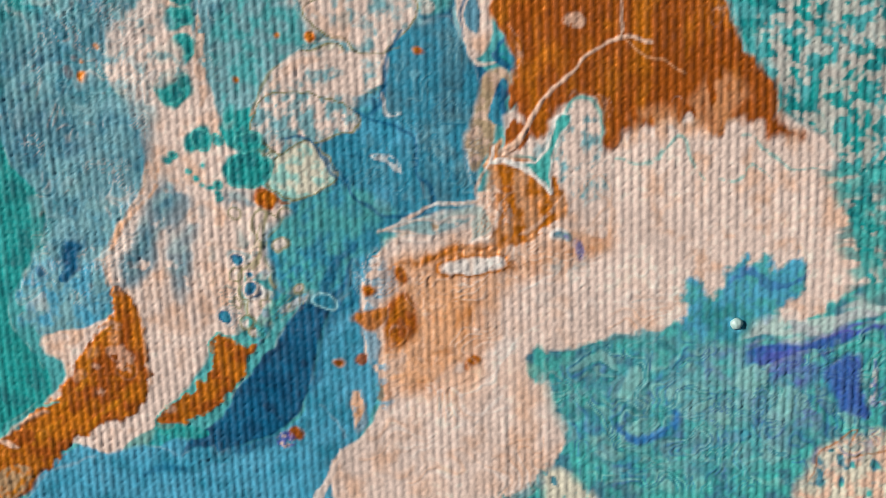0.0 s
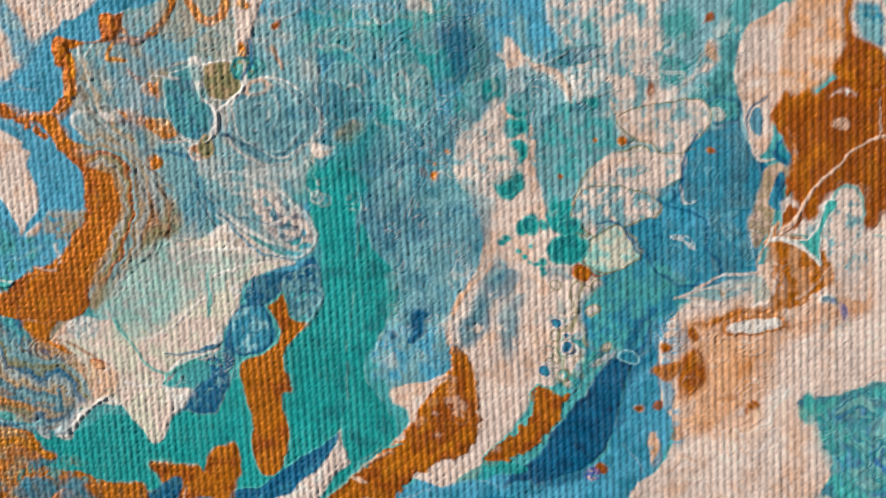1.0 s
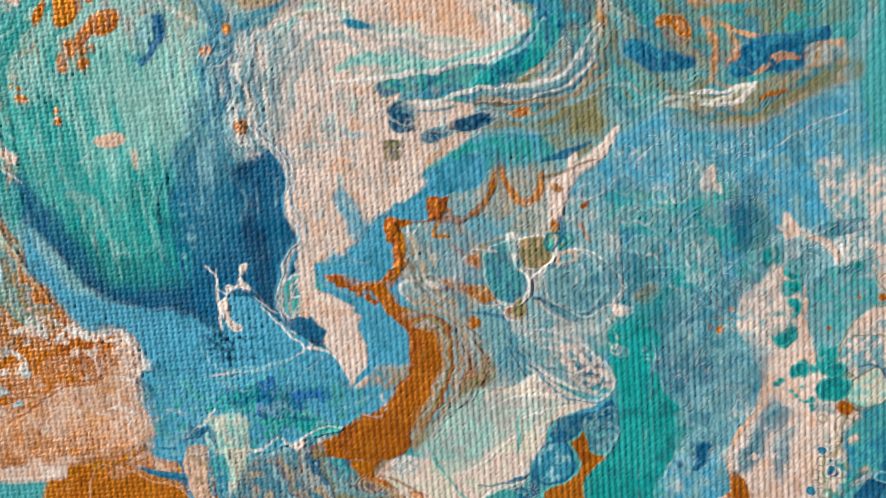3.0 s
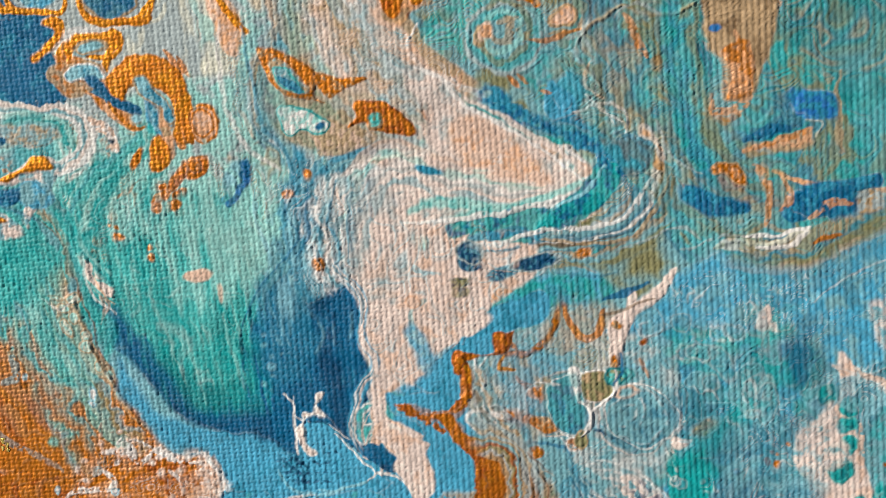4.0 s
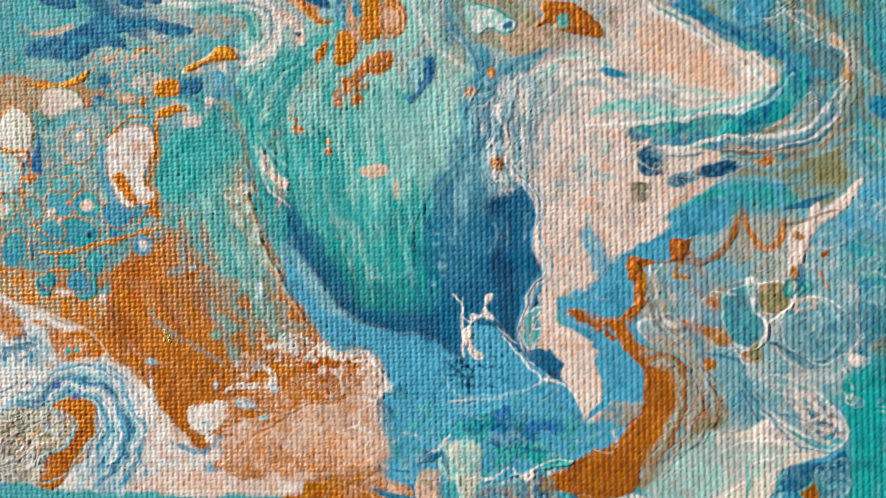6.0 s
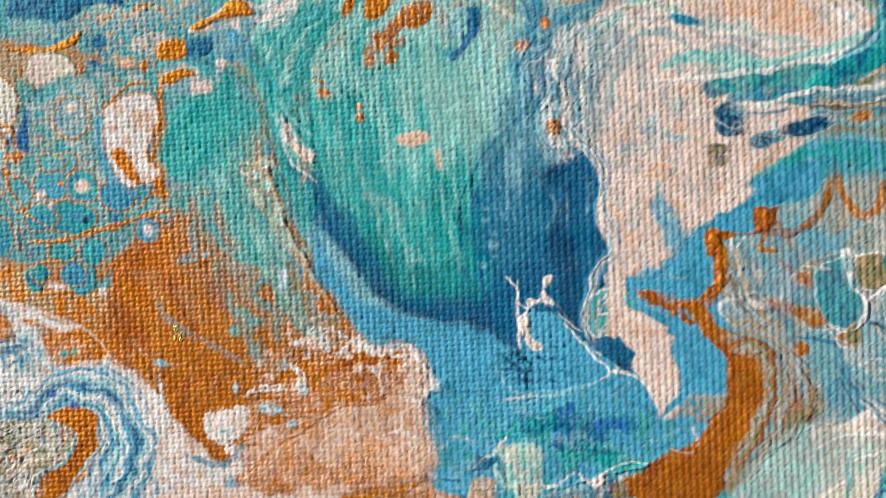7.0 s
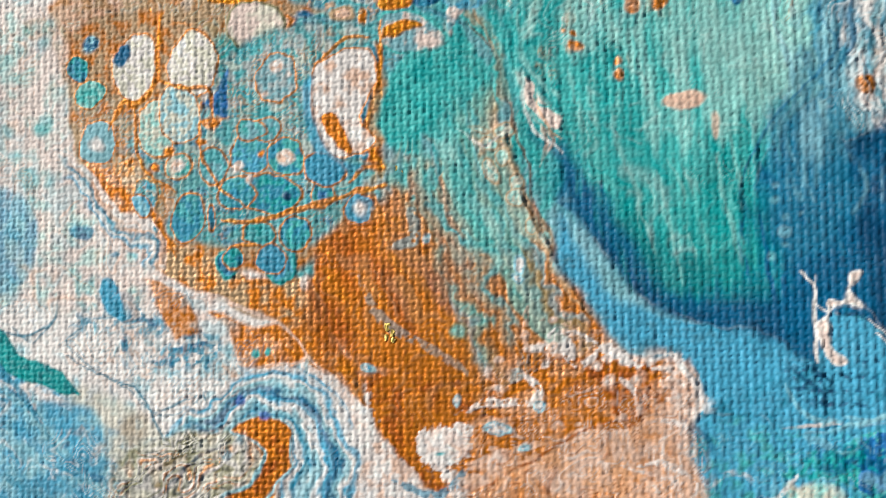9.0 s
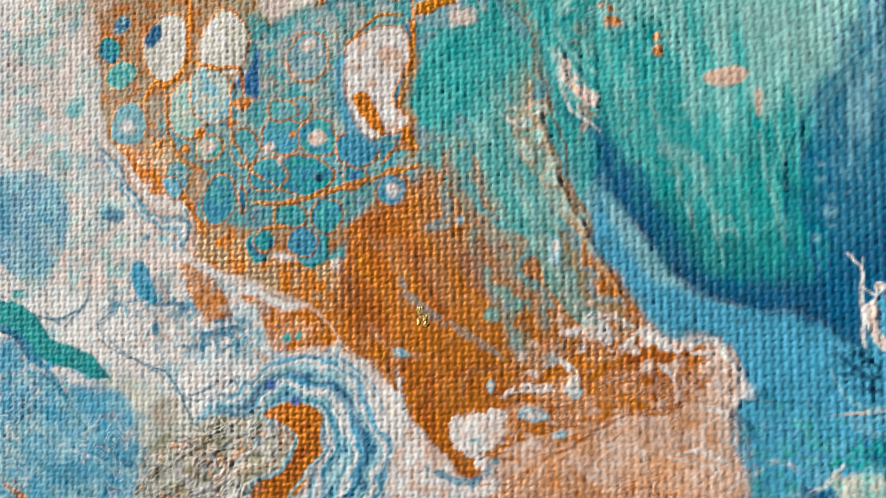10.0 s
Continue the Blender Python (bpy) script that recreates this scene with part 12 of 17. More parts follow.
vein("white", 0.23, (3.3, 11.5, 4.3, 11.8, 4.9, 10.8, 4.1, 10.1), a=0.5, mot=0.35, ms=0.5, soft=0.14)
crease((3.3, 11.5, 4.3, 11.8, 4.9, 10.8, 4.1, 10.1), w=0.3, h=0.05)
vein("white", 0.29, (-10.5, 16, -10, 14.4, -10.5, 12.7, -9.8, 11, -8.1, 9.6), a=0.5, mot=0.35, ms=0.5, soft=0.14)
crease((-10.5, 16, -10, 14.4, -10.5, 12.7, -9.8, 11, -8.1, 9.6), w=0.3, h=0.05)
vein("white", 0.23, (-11.3, 15.4, -11, 13.8, -11.5, 12.1, -10.2, 10.3, -8.6, 9.1, -6.9, 7.8), a=0.5, mot=0.35, ms=0.5, soft=0.14)
crease((-11.3, 15.4, -11, 13.8, -11.5, 12.1, -10.2, 10.3, -8.6, 9.1, -6.9, 7.8), w=0.3, h=0.05)
vein("white", 0.23, (-9.5, 11.6, -8.4, 11.9, -8.1, 10.9, -9, 10.5), a=0.5, mot=0.35, ms=0.5, soft=0.14)
crease((-9.5, 11.6, -8.4, 11.9, -8.1, 10.9, -9, 10.5), w=0.3, h=0.05)
patch("blue", (11.6, 3.8, 13.1, 5.5, 15.7, 6.8, 18, 6.3, 18.3, -0.3, 12.3, -0.7), soft=1.2, a=0.4, mot=0.4, ms=1.4, part=None)
patch("sky", (6.3, 21.1, 9.7, 21.8, 16, 18.8, 16.7, 16.7, 9.9, 17.5, 6.7, 18.4), soft=1.0, a=0.45, mot=0.4, ms=1.2, part=None)
patch("jade", (8.2, 18.4, 13, 18.1, 17.3, 19.4, 17.4, 17.8, 13.1, 16.7, 10, 15.2, 7.8, 16.3), soft=0.6, a=0.5, mot=0.3, ms=1.0, part=None)
patch("aqua", (-3.9, 14.1, -0.9, 14.8, -0.5, 9.8, -2.1, 9.1, -3.8, 11.3), soft=0.4, a=0.6, mot=0.3, ms=0.8, part=None)
vein("slate", 0.23, (-2.3, 6.8, -1.4, 4.7, 0.4, 3, 2.1, 0.9), a=0.75)
vein("slate", 0.23, (-1.9, 6.3, -0.2, 4.2, 1.4, 2.6, 4.2, 2, 6.3, 1.4), a=0.75)
vein("white", 0.35, (-0.5, 5.3, 1.3, 6.2, 4, 5.7, 6.2, 3.9, 7.2, 1.8, 5.3, 0.6, 2.6, 1.4, 0.4, 3.4), a=0.55, mot=0.3, ms=0.5, soft=0.14)
vein("white", 0.35, (0.6, 5, 2.4, 5.4, 4.6, 4.4, 5.7, 2.8, 4.2, 1.8, 2.3, 2.7), a=0.55, mot=0.3, ms=0.5, soft=0.14)
vein("white", 0.35, (1.6, 4.5, 3, 4.4, 4.1, 3.4, 3.1, 3), a=0.55, mot=0.3, ms=0.5, soft=0.14)

# deeper strokes in the teal basin and the bronze stem
patch("teal", (-45.3, 20.4, -42.8, 20.9, -36.8, 18.4, -32.4, 17.4, -32.9, 13.5, -34.8, 11, -38.8, 11.5, -42.8, 13.9), soft=1.4, a=0.5, mot=0.4, ms=0.7, ang=100, st=7, part=None)
patch("deep", (-31.9, 15.5, -28.4, 14, -25, 11.6, -26.9, 9.1, -31.9, 8.1, -36.8, 9.5, -33.8, 11.5), soft=1.2, a=0.45, mot=0.3, ms=0.9, ang=90, st=4, part=None)
patch("blue", (-30.4, 20.9, -27, 22.3, -23.1, 20.9, -22.6, 17.5, -25, 14.5, -27.9, 15.5, -29.9, 17.5), soft=1.2, a=0.5, mot=0.35, ms=0.8, ang=95, st=5, part=None)
patch("rust", (-11, 7.8, -8.2, 7.9, -5.8, 5.5, -5.3, 2.6, -7.2, -0.4, -9.1, 1.1, -10.1, 4.5), soft=0.8, a=0.65, mot=0.3, ms=0.7, ang=95, st=4, part=None)
vein("brown", 0.3, (-9.1, 7.9, -6.8, 6.4, -5.3, 4, -5.1, 1.6, -6.7, -1.3), a=0.6, mot=0.2)
vein("tan", 0.35, (-8.4, 8.4, -5.8, 6.7, -4.4, 4.1, -4.3, 1.4, -6, -1.8), a=0.55, mot=0.3)
patch("cobalt", (-29.9, -0.8, -26.9, -0, -24, -1.2, -20.6, -1.6, -22, -2.9, -25.9, -2.7, -28.4, -3.8), soft=0.6, a=0.5, mot=0.35, ms=0.8, part=None)

# bronze lacing between the cells and bronze drawn through the slope
patch("bronze", (-51.4, 13.4, -48.9, 13.9, -45.4, 11, -43.7, 8.1, -44.5, 6.4, -47.9, 6.7, -50.5, 8.3, -52.3, 10.9), soft=1.4, a=0.55, mot=0.4, ms=0.7, ang=60, st=5, part=None)
patch("bronze", (-57.5, 9.9, -54, 10.8, -50.5, 8.3, -48.7, 5.9, -52.1, 4.1, -56.5, 4.8), soft=1.4, a=0.5, mot=0.4, ms=0.7, ang=60, st=4, part=None)
vein("bronze", 0.34, (-80.2, 27.9, -79.6, 25.6, -80.5, 23.8, -79.5, 21.5, -80.9, 19.7, -82.8, 18.8), a=0.6, mot=0.35, ms=0.5, soft=0.12)
vein("bronze", 0.34, (-74.9, 25.6, -73.8, 23.3, -71.5, 22.4, -68.7, 23.3), a=0.6, mot=0.35, ms=0.5, soft=0.12)
vein("bronze", 0.34, (-79, 22.9, -76.2, 22.4, -73.8, 21.1, -71.4, 20.2, -69.1, 20.7), a=0.6, mot=0.35, ms=0.5, soft=0.12)
vein("bronze", 0.34, (-83.2, 32, -80.8, 31.1, -78.4, 31.5, -75.5, 31), a=0.6, mot=0.35, ms=0.5, soft=0.12)
vein("bronze", 0.34, (-76.1, 19.8, -74.2, 19.3, -71.9, 19.8, -69.5, 18.9, -66.8, 19.8), a=0.6, mot=0.35, ms=0.5, soft=0.12)
vein("bronze", 0.34, (-80.9, 19.3, -78.9, 17.9, -76, 16.6, -73.6, 15.3, -69.9, 14.9), a=0.6, mot=0.35, ms=0.5, soft=0.12)
vein("bronze", 0.34, (-84.9, 23.4, -82.9, 22.9, -81.9, 21.1, -82.3, 18.8), a=0.6, mot=0.35, ms=0.5, soft=0.12)

# the blue pool, laid again with its teal veil drawn down into it
patch("deep", (-47, 20, -45, 19, -42, 20, -38, 19, -35, 16, -33, 20, -31, 23, -29, 25, -27, 22, -24, 25, -23, 23, -22, 21, -22, 19, -22, 17, -22, 14, -23, 11, -23, 9, -24, 9, -26, 11, -28, 10, -29, 7, -29, 7, -31, 8, -33, 9, -36, 9, -38, 10, -41, 11, -43, 13, -45, 16), soft=0.35, mix=('navy', 0.25, 2.2), flat=0.9, thick=0.0, ang=100, st=4, part='paint_pool')
patch("jade", (-48, 28, -42, 29, -38, 28, -33, 26, -32, 23, -33, 20, -34, 17, -33, 14, -34, 13, -37, 12, -40, 12, -42, 14, -44, 18, -46, 20), soft=0.9, fray=3.0, ms=0.55, ang=101, st=9, mix=('teal', 0.55, 1.0), flat=0.9, thick=0.0, part='paint_veil')
patch("mint", (-42, 31, -38, 33, -33, 33, -31, 31, -30, 28, -32, 25, -34, 23, -36, 22, -39, 22, -41, 24, -42, 27), soft=0.9, fray=2.2, ms=0.6, ang=95, st=6, mix=('jade', 0.35, 1.0), flat=0.8, thick=0.0, a=0.85, part=None)
patch("pine", (-44, 17, -40, 15, -37, 14, -34, 14, -34, 13, -36, 11, -39, 11, -41, 12), soft=0.7, fray=2.2, ms=0.4, ang=101, st=10, a=0.75, thick=0.0, part=None)
patch("navy", (-37, 10, -34, 12, -30, 11, -29, 9, -31, 8, -34, 9), soft=0.6, a=0.5, thick=0.0, fray=0.8, part=None)
vein("mint", 0.26, (-40, 21, -40, 18, -38, 14), a=0.55, mot=0.35, ms=0.4, ang=101, st=5, soft=0.15)
vein("mint", 0.26, (-39, 21, -38, 18, -37, 13), a=0.55, mot=0.35, ms=0.4, ang=101, st=5, soft=0.15)
vein("mint", 0.26, (-38, 20, -37, 17, -36, 13), a=0.55, mot=0.35, ms=0.4, ang=101, st=5, soft=0.15)
vein("mint", 0.35, (-41, 20, -40, 17, -39, 13), a=0.55, mot=0.35, ms=0.4, ang=101, st=5, soft=0.15)
vein("mint", 0.35, (-36, 21, -35, 17, -34, 13), a=0.55, mot=0.35, ms=0.4, ang=101, st=5, soft=0.15)
vein("mint", 0.35, (-35, 22, -34, 18, -34, 14), a=0.55, mot=0.35, ms=0.4, ang=101, st=5, soft=0.15)
vein("mint", 0.26, (-40, 20, -39, 16, -38, 12), a=0.55, mot=0.35, ms=0.4, ang=101, st=5, soft=0.15)
vein("mint", 0.35, (-42, 21, -41, 17, -40, 14), a=0.55, mot=0.35, ms=0.4, ang=101, st=5, soft=0.15)
vein("teal", 0.4, (-41, 21, -40, 18, -39, 13), a=0.7, mot=0.3, ms=0.4, ang=101, st=5, soft=0.15)
vein("teal", 0.3, (-37, 19, -36, 16, -36, 12), a=0.7, mot=0.3, ms=0.4, ang=101, st=5, soft=0.15)
vein("teal", 0.2, (-38, 19, -37, 15, -37, 12), a=0.7, mot=0.3, ms=0.4, ang=101, st=5, soft=0.15)
vein("teal", 0.4, (-35, 19, -34, 16, -34, 13), a=0.7, mot=0.3, ms=0.4, ang=101, st=5, soft=0.15)
vein("pale", 0.41, (-31, 23, -30, 21, -30, 18), a=0.5, mot=0.3, ms=0.4, ang=95, st=5, soft=0.2)
vein("pale", 0.55, (-29, 23, -29, 21, -29, 19), a=0.5, mot=0.3, ms=0.4, ang=95, st=5, soft=0.2)
vein("pale", 0.41, (-27, 21, -26, 20, -26, 18), a=0.5, mot=0.3, ms=0.4, ang=95, st=5, soft=0.2)
vein("pale", 0.55, (-31, 20, -31, 19, -30, 18), a=0.5, mot=0.3, ms=0.4, ang=95, st=5, soft=0.2)
vein("blue", 0.34, (-28, 16, -27, 13, -27, 10), a=0.45, mot=0.35, ms=0.4, ang=98, st=6, soft=0.2)
vein("blue", 0.45, (-25, 20, -24, 17, -24, 14), a=0.45, mot=0.35, ms=0.4, ang=98, st=6, soft=0.2)
vein("blue", 0.45, (-31, 13, -31, 11, -30, 9), a=0.45, mot=0.35, ms=0.4, ang=98, st=6, soft=0.2)
vein("blue", 0.34, (-23, 18, -23, 15, -23, 14), a=0.45, mot=0.35, ms=0.4, ang=98, st=6, soft=0.2)
vein("navy", 0.15, (-28, 27, -30, 26, -31, 24, -33, 22, -34, 20, -34, 18, -33, 17), a=0.35, thick=0.03)
vein("pale", 0.15, (-27, 27, -29, 26, -31, 24, -32, 22, -33, 20, -33, 18), a=0.4, thick=0.03)
cell("pale", -31, 16, 0.45, 0.41, 0, a=0.75, soft=0.15)
cell("pale", -32, 18, 0.25, 0.23, 0, a=0.75, soft=0.15)
cell("pale", -31, 17, 0.19, 0.17, 0, a=0.75, soft=0.15)
cell("pale", -31, 15, 0.2, 0.18, 0, a=0.75, soft=0.15)
cell("pale", -32, 14, 0.3, 0.27, 0, a=0.75, soft=0.15)
cell("pale", -32, 19, 0.15, 0.14, 0, a=0.75, soft=0.15)
cell("pale", -31, 18, 0.11, 0.1, 0, a=0.75, soft=0.15)
cell("pale", -30, 17, 0.11, 0.1, 0, a=0.75, soft=0.15)

# blue and pale bands left of the strait
stream(('mint', 'blue', 'pale', 'slate', 'white', 'mist', 'pink', 'grey', 'pink'), 10, (-26, 35, -26, 32, -27, 29, -26, 26, -25, 23), w2=6.0, jitter=0.5, ms=1.3, a=0.75, crest=0.02)
vein("blue", 0.8, (-28, 34, -28, 32, -27, 30, -28, 27), a=0.7, mot=0.2, ms=0.6, ang=90, st=4)
vein("deep", 0.45, (-28, 27, -29, 25, -31, 23, -31, 21), a=0.6, mot=0.2, ms=0.5)
patch("deep", (-28, 19, -27, 21, -26, 21, -24, 22, -23, 21, -22, 20, -22, 18, -25, 17), soft=0.8, mix=('navy', 0.2, 1.5), thick=0.0, fray=0.5, part=None)
cell("pink", -26, 25, 0.5, 0.7, -10, rim='white', rw=0.12, soft=0.2)
cell("bronze", -26, 26, 0.3, 0.45, 0, mix=('peach', 0.4, 0.3))

# the pale strait, upper part, with its faint rings
patch("pink", (-23, 26, -23, 25, -23, 24, -22, 23, -22, 21, -22, 19, -22, 17, -21, 14, -20, 13, -18, 14, -17, 14, -16, 15, -14, 17, -12, 19, -10, 21, -7, 23, -5, 25, -5, 31, -10, 29, -14, 30, -17, 31, -20, 31, -22, 30), soft=0.2, mix=('blush', 0.35, 1.2), flat=0.8, thick=0.03)
patch("blush", (-21, 34, -18, 34, -6, 34, -5, 31, -11, 30, -17, 31, -20, 31), soft=0.8, a=0.6, mix=('pink', 0.5, 1.0), thick=0.0, part=None)
vein("jade", 1.3, (-17, 31, -15, 31, -12, 31, -7, 30), a=0.7, mot=0.25, ms=0.6, ang=0, st=4, mix=('grey', 0.4, 0.6))
vein("teal", 1.5, (-11, 28, -9, 29, -5, 28), a=0.9, mix=('deep', 0.4, 0.6))
vein("grey", 0.6, (-16, 29, -14, 30, -12, 30, -5, 29), a=0.7)
vein("aqua", 0.82, (-15, 16, -17, 18, -17, 19, -17, 21, -16, 22), a=0.6, mot=0.25, ms=0.5, mix=('mist', 0.4, 0.5), w2=0.45)
vein("pale", 0.53, (-17, 26, -16, 25, -14, 25), a=0.7, mot=0.3, ms=0.4)
cell("mint", -16, 28, 0.9, 0.7, -20, a=0.8, rim='grey')
cell("blush", -17, 22, 0.75, 0.6, -20, rim='peach', rw=0.07, a=0.7)
cell("blush", -13, 22, 0.38, 0.3, 0, rim='peach', rw=0.06, a=0.6)
cell("navy", -11, 26, 1.5, 0.9, -10, rim='pink', rw=0.12, mix=('slate', 0.4, 0.5))
cell("olive", -12, 24, 0.97, 0.45, -10, mix=('slate', 0.5, 0.4), a=0.85)
cell("olive", -12, 23, 0.9, 0.5, 0, mix=('ink', 0.4, 0.4), a=0.8)
cell("slate", -8, 25, 1.5, 0.9, 20, mix=('navy', 0.4, 0.5))
vein("peach", 0.7, (-9, 22, -8, 23, -7, 23), a=0.8)
patch("sky", (-17, 14, -16, 15, -14, 17, -12, 18, -10, 21, -7, 22, -4, 23, -4, 20, -8, 19, -9, 17, -12, 17, -13, 16, -13, 14, -15, 13), soft=0.15, mix=('blue', 0.35, 1.0), thick=0.0, flat=0.6)

# the foot of the strait with its tails and the dark wedge
patch("sky", (-26, 10, -25, 9, -23, 7, -21, 5, -18, 3, -17, 1, -15, 2, -14, 1, -14, 3, -11, 3, -11, 6, -14, 9, -16, 11, -19, 11, -20, 13, -18, 13, -15, 13, -13, 14, -12, 13, -14, 11, -16, 11, -18, 12, -19, 11, -16, 9, -22, 3, -28, 3, -27, 9), soft=0.15, mix=('blue', 0.2, 1.2), thick=0.0, flat=0.9)
patch("deep", (-26, 11, -25, 9, -22, 8, -22, 8, -21, 8, -20, 7, -19, 5, -21, 6, -22, 7, -25, 9), soft=0.07, thick=0.02, mix=('navy', 0.3, 0.8))
patch("pink", (-21, 14, -20, 13, -20, 12, -20, 11, -18, 9, -16, 8, -16, 7, -15, 5, -15, 3, -16, 2, -17, 1, -17, 2, -18, 4, -19, 5, -19, 7, -21, 9, -21, 10, -21, 12, -21, 14), soft=0.1, mix=('blush', 0.25, 1.2), thick=0.05, flat=0.8)
patch("jade", (-22, 12, -23, 11, -23, 10, -23, 9, -22, 8, -21, 10, -22, 10, -22, 11, -21, 12), soft=0.08, rim='white', rw=0.1, mix=('mist', 0.4, 0.5))
vein("pink", 0.18, (-21, 12, -22, 10, -22, 9, -22, 8, -21, 9), a=0.9)
patch("deep", (-31, 14, -29, 14, -26, 14, -26, 11, -27, 11, -29, 9, -29, 7, -29, 7, -31, 8), soft=0.15, thick=0.0, flat=0.95, part=None)
patch("sky", (-28, 9, -28, 10, -26, 10, -25, 9, -25, 5, -27, 5, -29, 7), soft=0.12, thick=0.0, flat=0.95, part=None)
vein("white", 0.3, (-30, 13, -29, 12, -29, 11, -29, 10, -29, 9, -29, 7), thick=0.05, part='paint_trail')
vein("white", 0.15, (-29, 13, -29, 11, -28, 10, -29, 9, -29, 8), a=0.8)
patch("pink", (-27, 13, -26, 13, -27, 12, -26, 11, -27, 11, -28, 10, -28, 9, -28, 8, -27, 7, -28, 7, -29, 9, -28, 10, -28, 11, -27, 11), soft=0.06, rim='white', rw=0.08, thick=0.05)
vein("white", 0.26, (-25, 9, -23, 7, -22, 6, -21, 5, -22, 4), thick=0.04)
vein("white", 0.3, (-21, 5, -20, 5, -18, 4), thick=0.04)
vein("pale", 0.45, (-22, 4, -25, 3, -28, 2, -32, 1), a=0.9, mot=0.2, ms=0.6, ang=15, st=3, thick=0.03)
# sunken navy dashes: shade around the bumps, painted into the colour
cell("navy", -31, 6, 0.35, 0.15, 30, a=0.75, thick=-0.07, soft=0.06, part=None)
cell("navy", -31, 6, 0.3, 0.11, -7, a=0.75, thick=-0.07, soft=0.06, part=None)
cell("navy", -30, 5, 0.45, 0.15, 16, a=0.75, thick=-0.07, soft=0.06, part=None)
cell("navy", -29, 6, 0.26, 0.11, -21, a=0.75, thick=-0.07, soft=0.06, part=None)
cell("navy", -29, 5, 0.4, 0.15, 2, a=0.75, thick=-0.07, soft=0.06, part=None)
cell("navy", -28, 4, 0.34, 0.11, 25, a=0.75, thick=-0.07, soft=0.06, part=None)
cell("navy", -28, 5, 0.35, 0.15, -12, a=0.75, thick=-0.07, soft=0.06, part=None)
cell("navy", -28, 5, 0.24, 0.09, 56, a=0.75, thick=-0.07, soft=0.06, part=None)
cell("navy", -27, 6, 0.45, 0.15, -26, a=0.75, thick=-0.07, soft=0.06, part=None)
cell("navy", -26, 7, 0.28, 0.12, -3, a=0.75, thick=-0.07, soft=0.06, part=None)
cell("navy", -26, 6, 0.4, 0.15, 20, a=0.75, thick=-0.07, soft=0.06, part=None)
cell("navy", -26, 5, 0.34, 0.11, -17, a=0.75, thick=-0.07, soft=0.06, part=None)
cell("navy", -27, 5, 0.26, 0.11, 6, a=0.75, thick=-0.07, soft=0.06, part=None)
cell("navy", -27, 4, 0.4, 0.15, 29, a=0.75, thick=-0.07, soft=0.06, part=None)
cell("navy", -28, 4, 0.45, 0.15, -8, a=0.75, thick=-0.07, soft=0.06, part=None)
cell("navy", -25, 6, 0.26, 0.11, 15, a=0.75, thick=-0.07, soft=0.06, part=None)
cell("navy", -25, 7, 0.3, 0.11, -22, a=0.75, thick=-0.07, soft=0.06, part=None)
cell("navy", -32, 7, 0.45, 0.15, 1, a=0.75, thick=-0.07, soft=0.06, part=None)
cell("navy", -25, 5, 0.18, 0.08, 24, a=0.75, thick=-0.07, soft=0.06, part=None)
cell("navy", -26, 4, 0.4, 0.15, -13, a=0.75, thick=-0.07, soft=0.06, part=None)

# the bronze river, narrow and dark, with its banks
patch("rust", (-19, 12, -18, 12, -16, 11, -14, 11, -13, 12, -12, 12, -13, 11, -15, 11, -14, 9, -11, 8, -10, 7, -8, 6, -8, 3, -9, -0, -11, -2, -12, -6, -21, -6, -19, -4, -16, -2, -14, -1, -12, 1, -11, 3, -11, 6, -12, 7, -14, 9, -16, 10, -18, 11), soft=0.1, mix=('bronze', 0.35, 1.2), flat=0.9, thick=0.05, fray=0.5, ms=0.6, part='paint_river')
patch("rust", (-13, 17, -11, 17, -9, 17, -9, 19, -8, 19, -8, 17, -10, 17, -12, 16, -12, 15, -13, 15), soft=0.08, thick=0.05, mix=('bronze', 0.4, 0.6))
vein("rust", 0.8, (-12, 12, -12, 13, -12, 15, -13, 16), a=0.9, mix=('bronze', 0.4, 0.6))
stream(('rust', 'tan', 'grey', 'olive', 'mist', 'tan', 'grey'), 3.5, (-12, 9, -9, 8, -7, 6, -7, 3, -8, -0, -10, -3), w2=4.0, jitter=0.5, ms=0.9, a=0.75, crest=0.03)
patch("rust", (-11, 7, -9, 7, -8, 5, -8, 3, -9, 0, -12, -2, -14, -2, -11, 1, -11, 3), soft=0.15, mix=('bronze', 0.3, 1.0), thick=0.02, fray=0.4, part=None)
patch("tan", (-14, 3, -12, 3, -11, 3, -12, 2, -14, 0, -15, 1), soft=0.3, a=0.6, mot=0.3, ms=0.5, part=None)
cell("pink", -9, 11, 0.35, 0.23, -10, rim='white', soft=0.1)
vein("white", 0.28, (-16, -2, -14, -2, -14, -0, -14, 0), a=0.8, mot=0.2, ms=0.3)

# the blue and green marsh below the strait
patch("sky", (-37, 2, -33, 3, -29, 2, -22, 3, -17, 1, -14, 1, -16, -2, -21, -4, -24, -5, -28, -5, -31, -6, -36, -6, -37, -3), soft=0.3, mix=('aqua', 0.3, 0.9), flat=0.8, thick=0.0)
patch("jade", (-31, -1, -29, 0, -27, 1, -25, 2, -24, 0, -22, -1, -20, -2, -18, -3, -20, -4, -23, -3, -25, -4, -26, -2, -28, -1), soft=0.35, fray=1.2, ms=0.6, mix=('teal', 0.5, 0.7), thick=0.02)
patch("cobalt", (-26, 1, -25, 2, -24, 1, -23, 0, -24, -1, -25, -2, -26, -2, -26, -1, -26, 0), soft=0.2, fray=1.0, ms=0.5, mix=('deep', 0.4, 0.6), thick=0.02)
